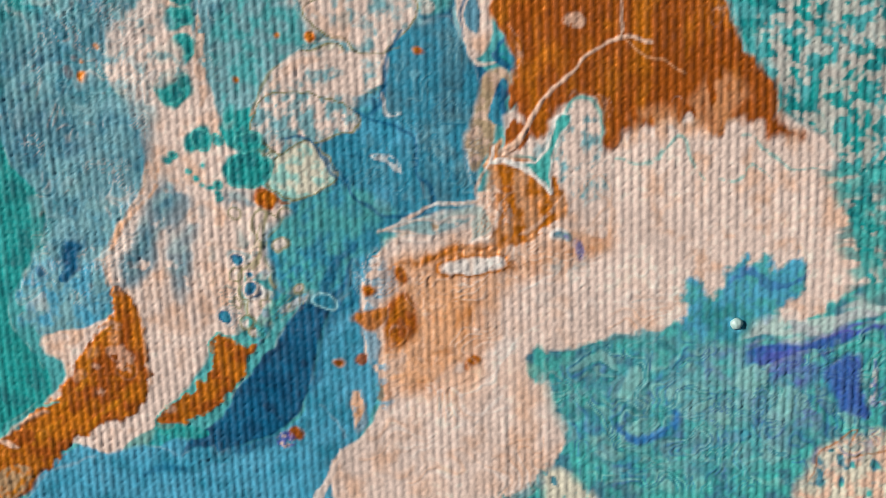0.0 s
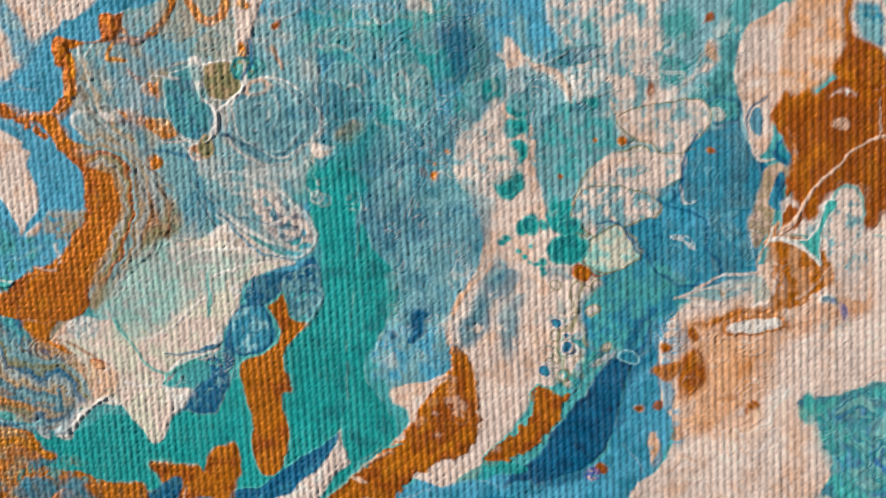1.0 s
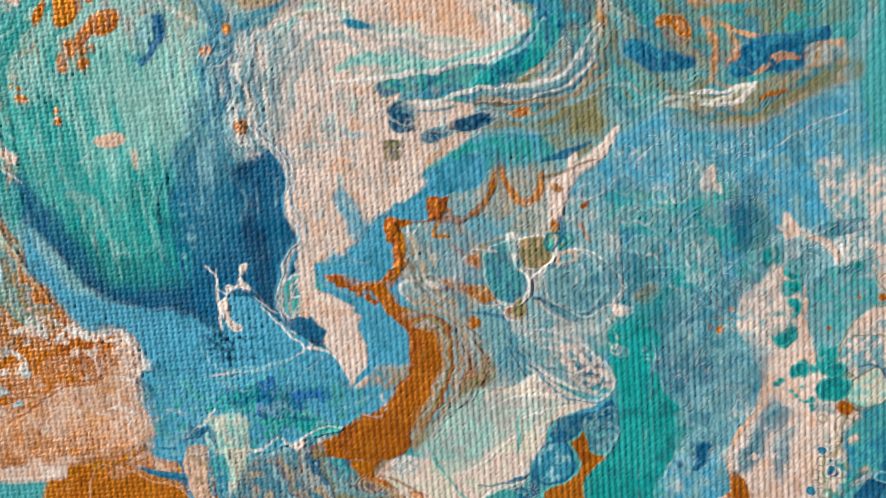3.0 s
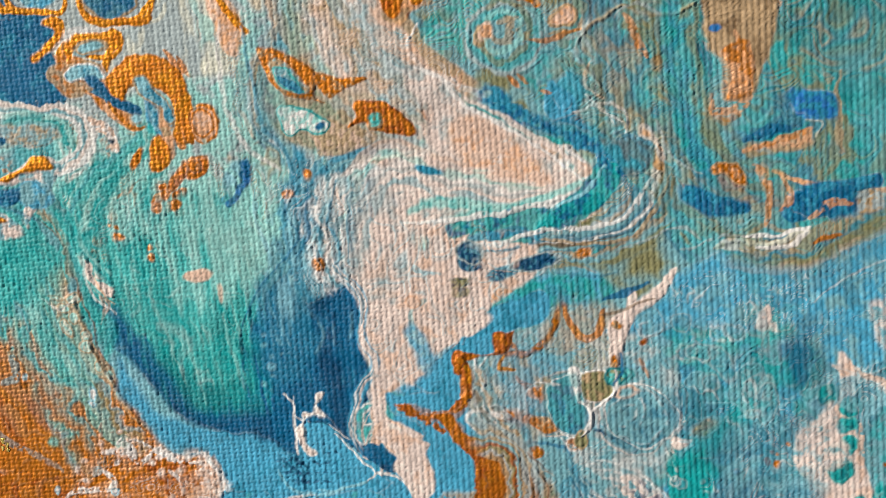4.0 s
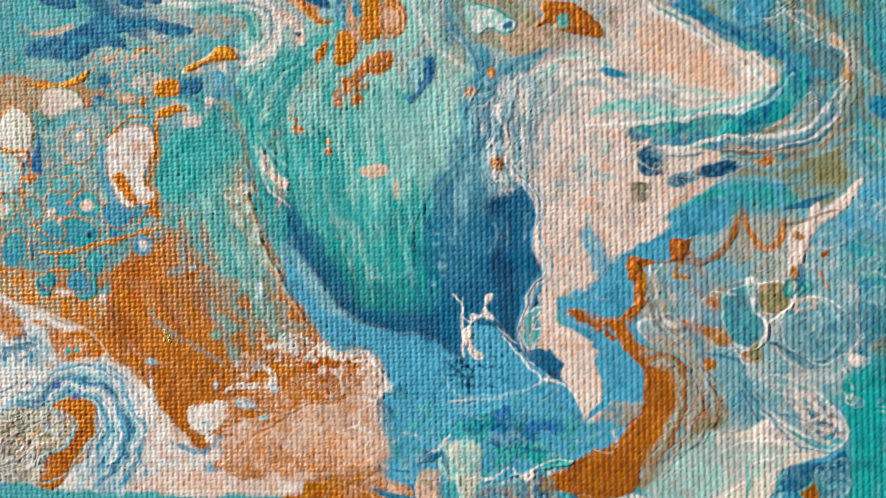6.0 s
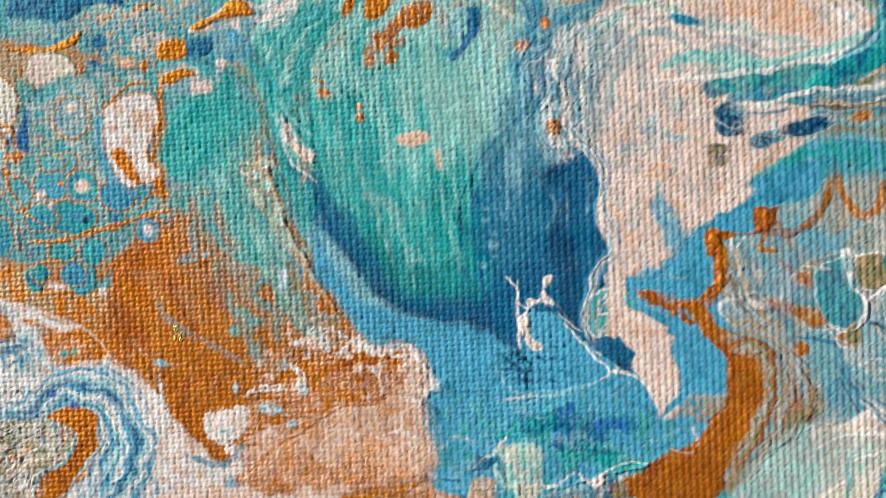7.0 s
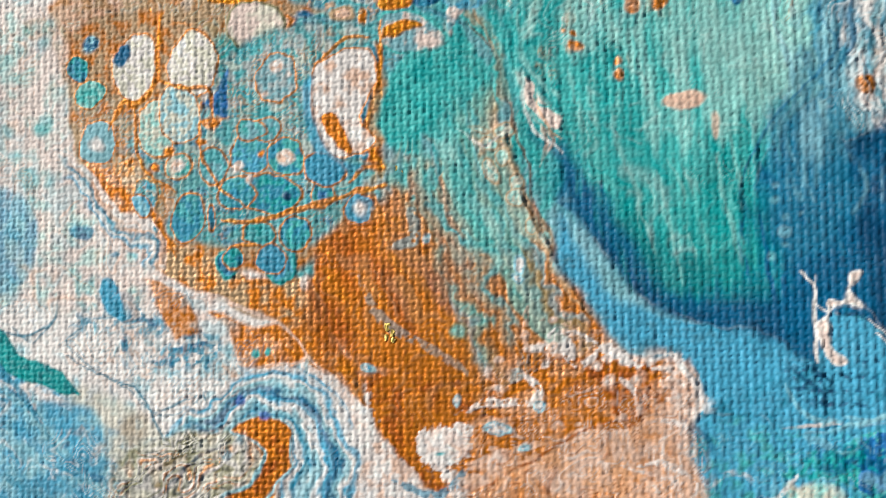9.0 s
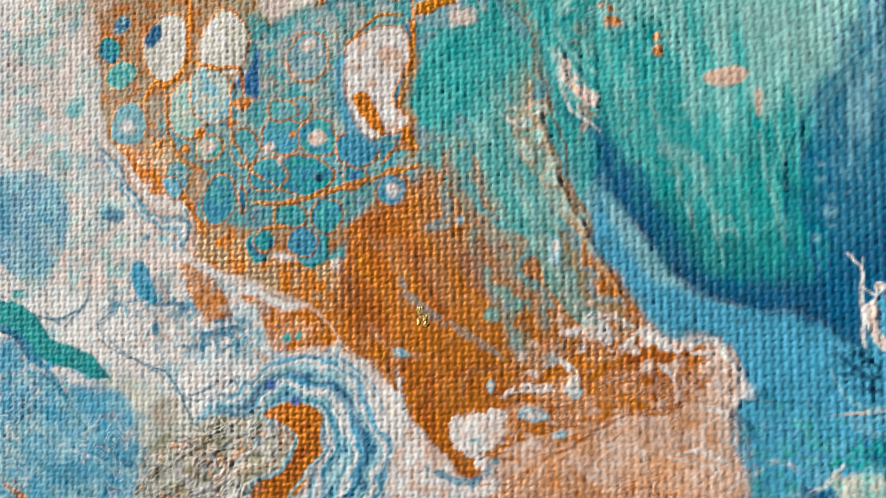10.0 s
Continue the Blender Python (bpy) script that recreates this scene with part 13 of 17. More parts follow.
patch("cobalt", (-23, 0, -22, 1, -19, 1, -19, 0, -21, -0, -22, -1, -23, -1), soft=0.12, fray=0.6, ms=0.4, mix=('blue', 0.4, 0.5))
vein("deep", 0.45, (-25, -3, -24, -2, -21, -2, -20, -1), a=0.7, mot=0.25, ms=0.4)
vein("deep", 0.45, (-27, 0, -26, -0, -24, 0), a=0.7)
patch("mint", (-31, -2, -29, -2, -27, -2, -27, -4, -28, -5, -29, -6, -31, -5), soft=0.25, mix=('cream', 0.5, 0.6), fray=0.5, thick=0.04)
patch("deep", (-33, -3, -32, -3, -31, -3, -32, -4, -33, -4), soft=0.15, fray=0.6, ms=0.5, mix=('slate', 0.4, 0.4))
vein("white", 0.35, (-33, -4, -32, -3, -31, -2, -30, -1), a=0.8, mot=0.2, ms=0.4, thick=0.03)
vein("white", 0.3, (-29, -6, -28, -5, -26, -5, -24, -4, -23, -5, -20, -3, -18, -3), a=0.85, mot=0.2, ms=0.5, thick=0.03)
vein("deep", 0.3, (-36, -5, -34, -5, -34, -6), a=0.8)
vein("deep", 0.5, (-37, 2, -36, 1, -36, -0), a=0.7)
vein("white", 0.35, (-37, 5, -36, 4, -37, 2, -37, 0, -37, -2, -37, -4, -36, -5), a=0.85, mot=0.15, ms=0.5, thick=0.04)

# blue cells and pale pebbles beside the rust headland, laid again
patch("slate", (13, 9, 17, 10, 21, 9, 24, 10, 24, 9, 20, 7, 20, 5, 23, 4, 22, 0, 20, -3, 19, -5, 16, -7, 14, -3, 13, -0), soft=0.6, a=0.7, mix=('mist', 0.5, 1.3), thick=0.0, flat=0.6, part=None)
cell("slate", 15, 2, 2.5, 2.1, -10, a=0.4, soft=0.9, mot=0.2, ms=0.9, mix=('deep', 0.35, 0.7))
cell("slate", 20, 1, 2.4, 3.1, 0, a=0.35, soft=0.9, mot=0.2, ms=0.9, mix=('blue', 0.4, 0.7))
cell("deep", 14, 5, 0.34, 0.3, 0, a=0.7, soft=0.2)
cell("deep", 15, 7, 0.22, 0.2, 0, a=0.7, soft=0.2)
cell("deep", 20, -1, 0.19, 0.17, 0, a=0.7, soft=0.2)
cell("bronze", 18, 6, 0.38, 0.34, 0, soft=0.1)
cell("bronze", 18, 7, 0.18, 0.16, 0, soft=0.1)
cell("bronze", 19, 8, 0.22, 0.2, 0, soft=0.1)
vein("pale", 0.2, (13, 6, 15, 9, 18, 10, 21, 9), a=0.5, mot=0.25, ms=0.5, soft=0.2)
vein("pale", 0.3, (13, -1, 15, -3, 18, -4), a=0.5, mot=0.25, ms=0.5, soft=0.2)
vein("pale", 0.3, (17, 4, 19, 4, 21, 4), a=0.5, mot=0.25, ms=0.5, soft=0.2)
vein("pale", 0.4, (17, -1, 18, -3, 17, -5), a=0.5, mot=0.25, ms=0.5, soft=0.2)
patch("aqua", (27, 10, 29, 11, 32, 11, 33, 9, 31, 7, 29, 5, 27, 4, 27, 7), soft=0.4, mix=('mist', 0.5, 0.8), flat=0.7, thick=0.0, part=None)
patch("blue", (34, 2, 36, 4, 39, 4, 40, 3, 41, 0, 41, -2, 39, -3, 36, -2, 34, 0), soft=0.2, mix=('sky', 0.35, 1.4), flat=0.9, thick=0.02, part='paint_cell')
patch("blue", (38, 7, 39, 9, 42, 10, 43, 8, 44, 6, 43, 2, 44, -2, 41, -2, 40, 1, 40, 3, 38, 4), soft=0.25, mix=('slate', 0.4, 1.4), flat=0.9, thick=0.02, part='paint_cell')
patch("blue", (31, -3, 35, -1, 39, -3, 38, -5, 36, -6, 35, -8, 31, -8, 30, -5), soft=0.4, mix=('aqua', 0.5, 1.2), flat=0.8, thick=0.0, part=None)
patch("pink", (33, 11, 39, 12, 40, 10, 38, 8, 36, 8, 35, 9, 34, 9), soft=0.15, mix=('mist', 0.3, 0.9), flat=0.6, rim='olive', rw=0.06)
patch("pink", (29, 4, 31, 7, 33, 8, 35, 8, 36, 8, 38, 8, 38, 6, 36, 5, 33, 5, 31, 5), soft=0.15, mix=('mist', 0.25, 0.8), flat=0.6)
patch("mist", (29, 3, 30, 5, 33, 5, 36, 4, 36, 3, 34, 2, 31, 1, 30, 2), soft=0.15, mix=('pink', 0.45, 0.6), flat=0.7, rim='olive', rw=0.06)
patch("cream", (30, 0, 31, 1, 33, 2, 35, 0, 34, -1, 32, -2, 30, -1), soft=0.12, mix=('mint', 0.4, 0.6), flat=0.7, rim='olive', rw=0.07)
vein("deep", 0.36, (39, 9, 38, 7, 38, 5, 37, 4), a=0.85, soft=0.1, thick=-0.03)
vein("deep", 0.34, (36, 4, 39, 3, 40, 2, 40, 0, 41, -1, 41, -2, 39, -3, 36, -2, 35, 0, 33, 2), a=0.85, soft=0.1, thick=-0.03)
vein("deep", 0.23, (36, -2, 33, 2, 31, 2), a=0.85, soft=0.1, thick=-0.03)
vein("deep", 0.23, (43, 9, 43, 11, 44, 12), a=0.85, soft=0.1, thick=-0.03)
vein("deep", 0.34, (36, -6, 35, -8, 33, -10), a=0.85, soft=0.1, thick=-0.03)
vein("white", 0.7, (37, 1, 38, 1, 39, 0), a=0.6, mot=0.3, ms=0.4)
vein("white", 0.25, (38, 5, 38, 4, 39, 4), a=0.6, mot=0.3, ms=0.4)
vein("olive", 0.18, (33, 9, 35, 9, 36, 8, 39, 8), a=0.7, mot=0.25, ms=0.6)
vein("olive", 0.22, (29, 4, 30, 6, 31, 7), a=0.7, mot=0.25, ms=0.6)
vein("olive", 0.15, (28, -9, 29, -7, 30, -5, 31, -3), a=0.7, mot=0.25, ms=0.6)
vein("olive", 0.18, (30, -2, 30, -3, 29, -5), a=0.7, mot=0.25, ms=0.6)
cell("bronze", 30, -2, 0.65, 0.59, 0, mix=('rust', 0.4, 0.3), soft=0.12)
cell("bronze", 33, 9, 0.4, 0.36, 0, mix=('rust', 0.4, 0.3), soft=0.12)
cell("bronze", 40, 8, 0.3, 0.27, 0, mix=('rust', 0.4, 0.3), soft=0.12)
cell("bronze", 31, 9, 0.22, 0.2, 0, mix=('rust', 0.4, 0.3), soft=0.12)
cell("bronze", 28, 6, 0.22, 0.2, 0, mix=('rust', 0.4, 0.3), soft=0.12)
cell("pine", 24, 5, 1.01, 0.91, 0, mix=('teal', 0.6, 0.6), soft=0.18, rim='jade', rw=0.07)
cell("pine", 29, 2, 0.9, 0.81, 0, mix=('teal', 0.6, 0.6), soft=0.18, rim='jade', rw=0.07)
cell("pine", 29, -0, 1.5, 1.35, 0, mix=('teal', 0.6, 0.6), soft=0.18, rim='jade', rw=0.07)
cell("pine", 25, 8, 0.75, 0.67, 0, mix=('teal', 0.6, 0.6), soft=0.18, rim='jade', rw=0.07)
cell("pine", 25, 10, 0.75, 0.67, 0, mix=('teal', 0.6, 0.6), soft=0.18, rim='jade', rw=0.07)
cell("pine", 26, 2, 0.67, 0.61, 0, mix=('teal', 0.6, 0.6), soft=0.18, rim='jade', rw=0.07)
cell("pine", 24, 1, 0.3, 0.27, 0, mix=('teal', 0.6, 0.6), soft=0.18, rim='jade', rw=0.07)
cell("pine", 27, 2, 0.36, 0.33, 0, mix=('teal', 0.6, 0.6), soft=0.18, rim='jade', rw=0.07)
cell("pine", 27, -1, 0.3, 0.27, 0, mix=('teal', 0.6, 0.6), soft=0.18, rim='jade', rw=0.07)
cell("pine", 26, -1, 0.15, 0.14, 0, mix=('teal', 0.6, 0.6), soft=0.18, rim='jade', rw=0.07)
cell("pine", 27, -2, 0.22, 0.2, 0, mix=('teal', 0.6, 0.6), soft=0.18, rim='jade', rw=0.07)
cell("pine", 25, -0, 0.19, 0.17, 0, mix=('teal', 0.6, 0.6), soft=0.18, rim='jade', rw=0.07)
cell("slate", 22, -4, 0.82, 2.32, -28, a=0.7, soft=0.5, mot=0.2, ms=0.8, mix=('mist', 0.4, 0.5))
cell("slate", 24, -6, 0.75, 1.69, -10, a=0.7, soft=0.5, mot=0.2, ms=0.8, mix=('mist', 0.4, 0.5))
cell("slate", 23, -2, 0.9, 1.4, -30, a=0.7, soft=0.5, mot=0.2, ms=0.8, mix=('mist', 0.4, 0.5))
cell("slate", 28, -2, 0.82, 0.67, 0, a=0.7, soft=0.5, mot=0.2, ms=0.8, mix=('mist', 0.4, 0.5))
cell("slate", 25, -4, 0.45, 1.27, -20, a=0.7, soft=0.5, mot=0.2, ms=0.8, mix=('mist', 0.4, 0.5))
cell("slate", 21, -6, 0.53, 1.5, -25, a=0.7, soft=0.5, mot=0.2, ms=0.8, mix=('mist', 0.4, 0.5))
vein("blush", 0.65, (26, 10, 26, 7, 26, 4), a=0.8, mot=0.2, ms=0.5)
vein("peach", 0.28, (23, 0, 22, -2, 20, -4, 19, -6, 19, -8), a=0.6, mot=0.25, ms=0.6)
cell("pink", 28, -3, 0.45, 0.41, 0, rim='olive', rw=0.08, a=0.8)
cell("pink", 31, -5, 0.55, 0.5, 0, rim='olive', rw=0.08, a=0.8)
cell("pink", 32, -8, 0.34, 0.3, 0, rim='olive', rw=0.08, a=0.8)
cell("pink", 30, -9, 0.4, 0.36, 0, rim='olive', rw=0.08, a=0.8)
cell("pink", 29, -11, 0.35, 0.32, 0, rim='olive', rw=0.08, a=0.8)
cell("pink", 28, -9, 0.34, 0.3, 0, rim='olive', rw=0.08, a=0.8)
cell("deep", 27, -10, 0.6, 0.54, 0, rim='pink', rw=0.07, mix=('blue', 0.4, 0.4))
cell("deep", 29, -8, 0.53, 0.47, 0, rim='pink', rw=0.07, mix=('blue', 0.4, 0.4))
cell("deep", 28, -6, 0.45, 0.41, 0, rim='pink', rw=0.07, mix=('blue', 0.4, 0.4))
cell("deep", 29, -7, 0.26, 0.24, 0, rim='pink', rw=0.07, mix=('blue', 0.4, 0.4))
vein("jade", 0.97, (29, -12, 30, -10, 31, -8, 33, -6), a=0.7, mot=0.3, ms=0.7, mix=('blue', 0.5, 0.5))
patch("deep", (30, -13, 32, -11, 33, -9, 35, -9, 34, -12, 33, -15, 31, -18, 28, -20, 26, -19, 28, -17), soft=0.35, a=0.7, mix=('navy', 0.3, 1.2), fray=0.8, thick=0.0, part=None)
vein("deep", 0.82, (35, -9, 34, -8, 35, -6, 36, -5), a=0.8, soft=0.2)
cell("blue", 34, -9, 0.9, 0.6, -20, rim='pale', rw=0.08)
cell("blush", 19, -11, 0.6, 0.42, -20, a=0.55, mot=0.25, ms=0.3, soft=0.15)
cell("blush", 20, -13, 0.9, 0.63, -20, a=0.55, mot=0.25, ms=0.3, soft=0.15)
cell("blush", 18, -14, 0.25, 0.18, -20, a=0.55, mot=0.25, ms=0.3, soft=0.15)
cell("blush", 20, -14, 0.49, 0.34, -20, a=0.55, mot=0.25, ms=0.3, soft=0.15)
cell("blush", 18, -16, 0.34, 0.24, -20, a=0.55, mot=0.25, ms=0.3, soft=0.15)
cell("blush", 23, -17, 0.45, 0.32, -20, a=0.55, mot=0.25, ms=0.3, soft=0.15)
vein("gold", 0.4, (15, -17, 17, -15, 18, -13, 19, -11), a=0.6, mot=0.35, ms=0.4)
vein("gold", 0.4, (16, -19, 19, -17, 20, -16), a=0.6, mot=0.35, ms=0.4)
vein("gold", 0.4, (13, -20, 15, -18), a=0.6, mot=0.35, ms=0.4)

# the rust headland with its soft foot and the bronze bay
patch("pink", (50, -1, 52, 2, 54, 3, 59, 4, 64, 4, 67, 1, 68, -2, 68, -4, 61, -5, 54, -3, 50, -3), soft=0.4, mix=('blush', 0.3, 1.4), flat=0.9, thick=0.0, part=None)
patch("rust", (45, 12, 47, 8, 46, 6, 47, 4, 48, 3, 49, 5, 52, 5, 52, 2, 53, 2, 54, 3, 56, 4, 57, 5, 59, 3, 60, 4, 62, 4, 63, 3, 65, 3, 63, 5, 63, 6, 61, 8, 59, 10, 58, 12), soft=0.35, fray=1.1, ms=0.7, ang=90, st=2.5, mix=('bronze', 0.3, 1.3), flat=0.9, thick=0.05, part='paint_headland')
patch("peach", (53, 2, 54, 4, 57, 5, 59, 7, 61, 6, 60, 4, 59, 3, 57, 3, 54, 2), soft=0.5, a=0.55, mot=0.3, ms=0.6, ang=90, st=2.5, thick=0.0, part=None)
patch("pink", (49, 0, 49, 4, 50, 5, 51, 5, 52, 4, 52, 2, 53, -0, 51, -2, 50, -1), soft=0.35, mix=('mist', 0.3, 0.6), flat=0.8)
vein("jade", 0.2, (49, 1, 49, 3, 50, 5, 51, 5, 52, 4, 52, 2), a=0.8, soft=0.12)
vein("blush", 0.34, (46, 2, 47, 3, 48, 5, 50, 7, 51, 8, 53, 9, 55, 9), thick=0.07, w2=0.22)
vein("blush", 0.22, (53, 12, 53, 10, 53, 9), thick=0.05)
vein("peach", 0.12, (53, 9, 55, 8, 57, 7), a=0.8)
cell("blush", 50, 10, 0.65, 0.55, 0, a=0.75, mot=0.15, ms=0.2)
vein("jade", 0.22, (53, 1, 55, 1, 56, 2, 57, 3, 58, 1, 59, 0), a=0.65, mot=0.2, ms=0.4)
vein("jade", 0.22, (61, 3, 62, 3, 63, 2, 64, 1, 66, 1), a=0.65, mot=0.2, ms=0.4)
vein("jade", 0.22, (60, -0, 61, -0, 62, 1, 63, 0), a=0.65, mot=0.2, ms=0.4)
vein("jade", 0.3, (66, -4, 67, -4, 68, -4), a=0.65, mot=0.2, ms=0.4)
patch("bronze", (45, 2, 46, 1, 49, -0, 50, -1, 50, -2, 48, -4, 46, -5, 45, -4, 46, -3, 46, -1, 45, 0), soft=0.25, fray=0.8, ms=0.7, mix=('peach', 0.4, 0.9), flat=0.8, thick=0.02)
patch("jade", (46, 1, 48, 1, 49, 4, 50, 4, 49, 2, 49, -1, 48, 0), soft=0.08, rim='white', rw=0.08)
vein("white", 0.45, (45, 2, 45, 1, 46, 1, 48, 0, 49, -1), thick=0.05, a=0.85)
vein("blush", 0.23, (50, -1, 48, -3, 47, -4), a=0.7, mot=0.2, ms=0.4)
vein("blush", 0.23, (50, -2, 51, -1, 52, -0, 53, -1, 52, -3), a=0.7, mot=0.2, ms=0.4)
vein("blush", 0.34, (52, -1, 53, -2, 53, -4), a=0.7, mot=0.2, ms=0.4)
patch("peach", (38, -7, 41, -5, 45, -6, 48, -5, 53, -3, 53, -5, 50, -6, 46, -8, 45, -11, 44, -15, 41, -16, 38, -14, 38, -10), soft=0.7, a=0.55, mot=0.25, ms=0.9, mix=('bronze', 0.3, 0.8), flat=0.5, thick=0.0, part=None)
vein("bronze", 0.9, (40, -6, 42, -5, 44, -5, 46, -5), a=0.85, soft=0.2, mix=('peach', 0.4, 0.5))
cell("white", 44, -6, 2.5, 0.85, 4, rim='bronze', rw=0.12, thick=0.05)
patch("mist", (38, -4, 40, -3, 44, -3, 41, -4, 38, -4), soft=0.2, a=0.8, mot=0.2, ms=0.5, rim='pink', rw=0.12)
vein("white", 0.28, (38, -4, 41, -2, 44, -2, 44, -1, 45, 1), thick=0.05, a=0.85, mix=('blush', 0.4, 0.5))
patch("rust", (38, -9, 39, -8, 40, -9, 40, -11, 39, -12, 38, -11, 38, -10), soft=0.3, mix=('bronze', 0.5, 0.6))
patch("bronze", (36, -10, 38, -9, 38, -10, 37, -11), soft=0.15, a=0.9)
cell("bronze", 44, -13, 0.45, 0.41, 0, mix=('rust', 0.4, 0.3), soft=0.15)
cell("bronze", 35, -13, 0.34, 0.3, 0, mix=('rust', 0.4, 0.3), soft=0.15)
cell("bronze", 37, -8, 0.45, 0.41, 0, mix=('rust', 0.4, 0.3), soft=0.15)
cell("bronze", 39, -7, 0.53, 0.47, 0, mix=('rust', 0.4, 0.3), soft=0.15)
cell("bronze", 46, -1, 0.34, 0.3, 0, mix=('rust', 0.4, 0.3), soft=0.15)
vein("peach", 0.3, (43, -8, 44, -10, 43, -11), a=0.6, mot=0.2, ms=0.3)
cell("royal", 50, -4, 0.34, 0.3, 0, rim='mist', rw=0.12, a=0.9)
cell("royal", 59, -5, 0.75, 0.68, 0, rim='mist', rw=0.12, a=0.9)
cell("royal", 51, -5, 0.3, 0.65, 0, a=0.7)
vein("white", 0.2, (44, -15, 46, -13, 47, -11, 49, -10), a=0.5, mot=0.3, ms=0.6, thick=0.04)
vein("white", 0.25, (46, -15, 45, -16, 44, -18), a=0.5, mot=0.3, ms=0.6, thick=0.04)
vein("white", 0.19, (47, -8, 50, -6), a=0.5, mot=0.3, ms=0.6, thick=0.04)

# the green and violet field at the far edge
patch("pink", (57, -4, 61, -3, 66, -3, 68, -4, 68, -9, 63, -11, 57, -11), soft=0.4, mix=('blush', 0.2, 1.0), flat=0.95, thick=0.0, part=None)
patch("jade", (48, -12, 50, -12, 53, -11, 56, -11, 58, -10, 61, -9, 66, -9, 72, -7, 75, -23, 50, -24, 49, -21, 51, -18, 50, -16, 49, -14, 50, -14, 48, -14), soft=0.2, fray=0.8, ms=0.9, mix=('slate', 0.45, 0.9), flat=0.9, thick=0.02, part='paint_field')
patch("mist", (58, -13, 62, -11, 65, -12, 68, -15, 67, -18, 64, -18, 60, -17, 58, -15), soft=0.9, mot=0.3, ms=1.2, a=0.8, mix=('violet', 0.3, 0.8), thick=0.0, part=None)
patch("sky", (58, -9, 58, -7, 59, -7, 60, -8, 61, -6, 62, -5, 62, -6, 63, -5, 64, -6, 65, -5, 66, -6, 66, -7, 65, -8, 64, -9, 63, -10, 60, -11, 58, -10), soft=0.25, fray=0.6, ms=0.5, mix=('aqua', 0.45, 0.5), flat=0.7)
vein("royal", 0.5, (61, -7, 62, -6, 64, -7, 66, -6), a=0.55, mot=0.25, ms=0.4)
patch("pine", (59, -9, 61, -8, 62, -9, 63, -11, 61, -11), soft=0.4, a=0.6, mot=0.2, ms=0.6, part=None)
patch("white", (62, -11, 64, -9, 68, -8, 72, -7, 73, -9, 68, -10, 66, -12, 63, -13), soft=0.5, a=0.5, mot=0.45, ms=0.7, ang=12, st=4, part=None)
patch("violet", (62, -12, 63, -11, 66, -11, 68, -10, 71, -9, 73, -10, 69, -11, 67, -12, 65, -13, 63, -13), soft=0.35, mot=0.25, ms=0.6, ang=12, st=4, mix=('royal', 0.5, 0.8))
patch("royal", (68, -13, 69, -12, 70, -12, 70, -14, 71, -16, 70, -16, 69, -15), soft=0.25, fray=0.5, mix=('violet', 0.3, 0.5))
vein("white", 0.45, (71, -12, 71, -13, 71, -15, 72, -15), a=0.8, mot=0.2, ms=0.4, mix=('violet', 0.3, 0.4))
vein("jade", 0.6, (73, -11, 70, -11, 68, -12, 67, -14, 68, -16, 70, -17, 73, -17), a=0.85, thick=0.03)
vein("cobalt", 0.75, (54, -17, 55, -18, 56, -18, 58, -17, 58, -16), a=0.9, soft=0.2, mot=0.15, ms=0.5, mix=('royal', 0.4, 0.4))
vein("blue", 0.97, (56, -14, 57, -13, 58, -12), a=0.6, mot=0.25, ms=0.6)
vein("cobalt", 0.9, (59, -19, 62, -18, 63, -18), a=0.55, mot=0.3, ms=0.7)
vein("violet", 0.75, (66, -17, 67, -16, 69, -17), a=0.6, mot=0.3, ms=0.6)
vein("blue", 1.12, (53, -19, 54, -20, 56, -22), a=0.6, mot=0.3, ms=0.8)
vein("mint", 0.4, (53, -15, 55, -15, 57, -16), a=0.55, mot=0.25, ms=0.5, thick=0.03)
vein("mint", 0.4, (52, -16, 52, -18, 54, -20), a=0.55, mot=0.25, ms=0.5, thick=0.03)
vein("mint", 0.3, (55, -13, 56, -15, 59, -16), a=0.55, mot=0.25, ms=0.5, thick=0.03)
vein("mint", 0.24, (61, -15, 63, -16, 65, -17, 64, -19), a=0.55, mot=0.25, ms=0.5, thick=0.03)
vein("mint", 0.3, (58, -19, 62, -20, 65, -19), a=0.55, mot=0.25, ms=0.5, thick=0.03)
patch("cream", (67, -20, 69, -18, 73, -17, 74, -23, 67, -23), soft=0.4, mot=0.25, ms=0.7, mix=('blush', 0.5, 0.6))
patch("cream", (49, -21, 51, -21, 53, -23, 50, -24), soft=0.4, mot=0.3, ms=0.6, part=None)
vein("bronze", 0.12, (67, -21, 68, -19, 69, -18, 70, -17, 70, -19, 74, -18), a=0.8)
patch("jade", (66, 1, 68, 1, 72, 2, 73, -8, 70, -8, 68, -4, 68, -2), soft=0.4, a=0.8, mot=0.38, ms=0.5, ang=0, st=2.5, mix=('pine', 0.5, 0.8), thick=0.0, part=None)

# rivulets down the slope and the chain of pale pebbles
stream(('bronze', 'olive', 'mist', 'jade', 'bronze', 'tan', 'aqua', 'bronze'), 7.5, (-59, 21, -58, 17, -55, 13, -53, 10, -51, 6), w2=6.5, jitter=0.8, ms=0.9, a=0.6, crest=0.02)
stream(('jade', 'mint', 'aqua', 'olive', 'mist', 'bronze', 'tan', 'bronze'), 5.62, (-55, 26, -53, 20, -50, 15, -48, 11, -45, 8), w2=4.12, jitter=0.8, ms=0.9, a=0.65, crest=0.02)
patch("jade", (-55, 23, -52, 23, -50, 19, -49, 15, -51, 14, -53, 14, -55, 17, -58, 20), soft=0.6, a=0.6, mot=0.25, ms=0.9, ang=115, st=4, mix=('mint', 0.4, 0.6), thick=0.0, part=None)
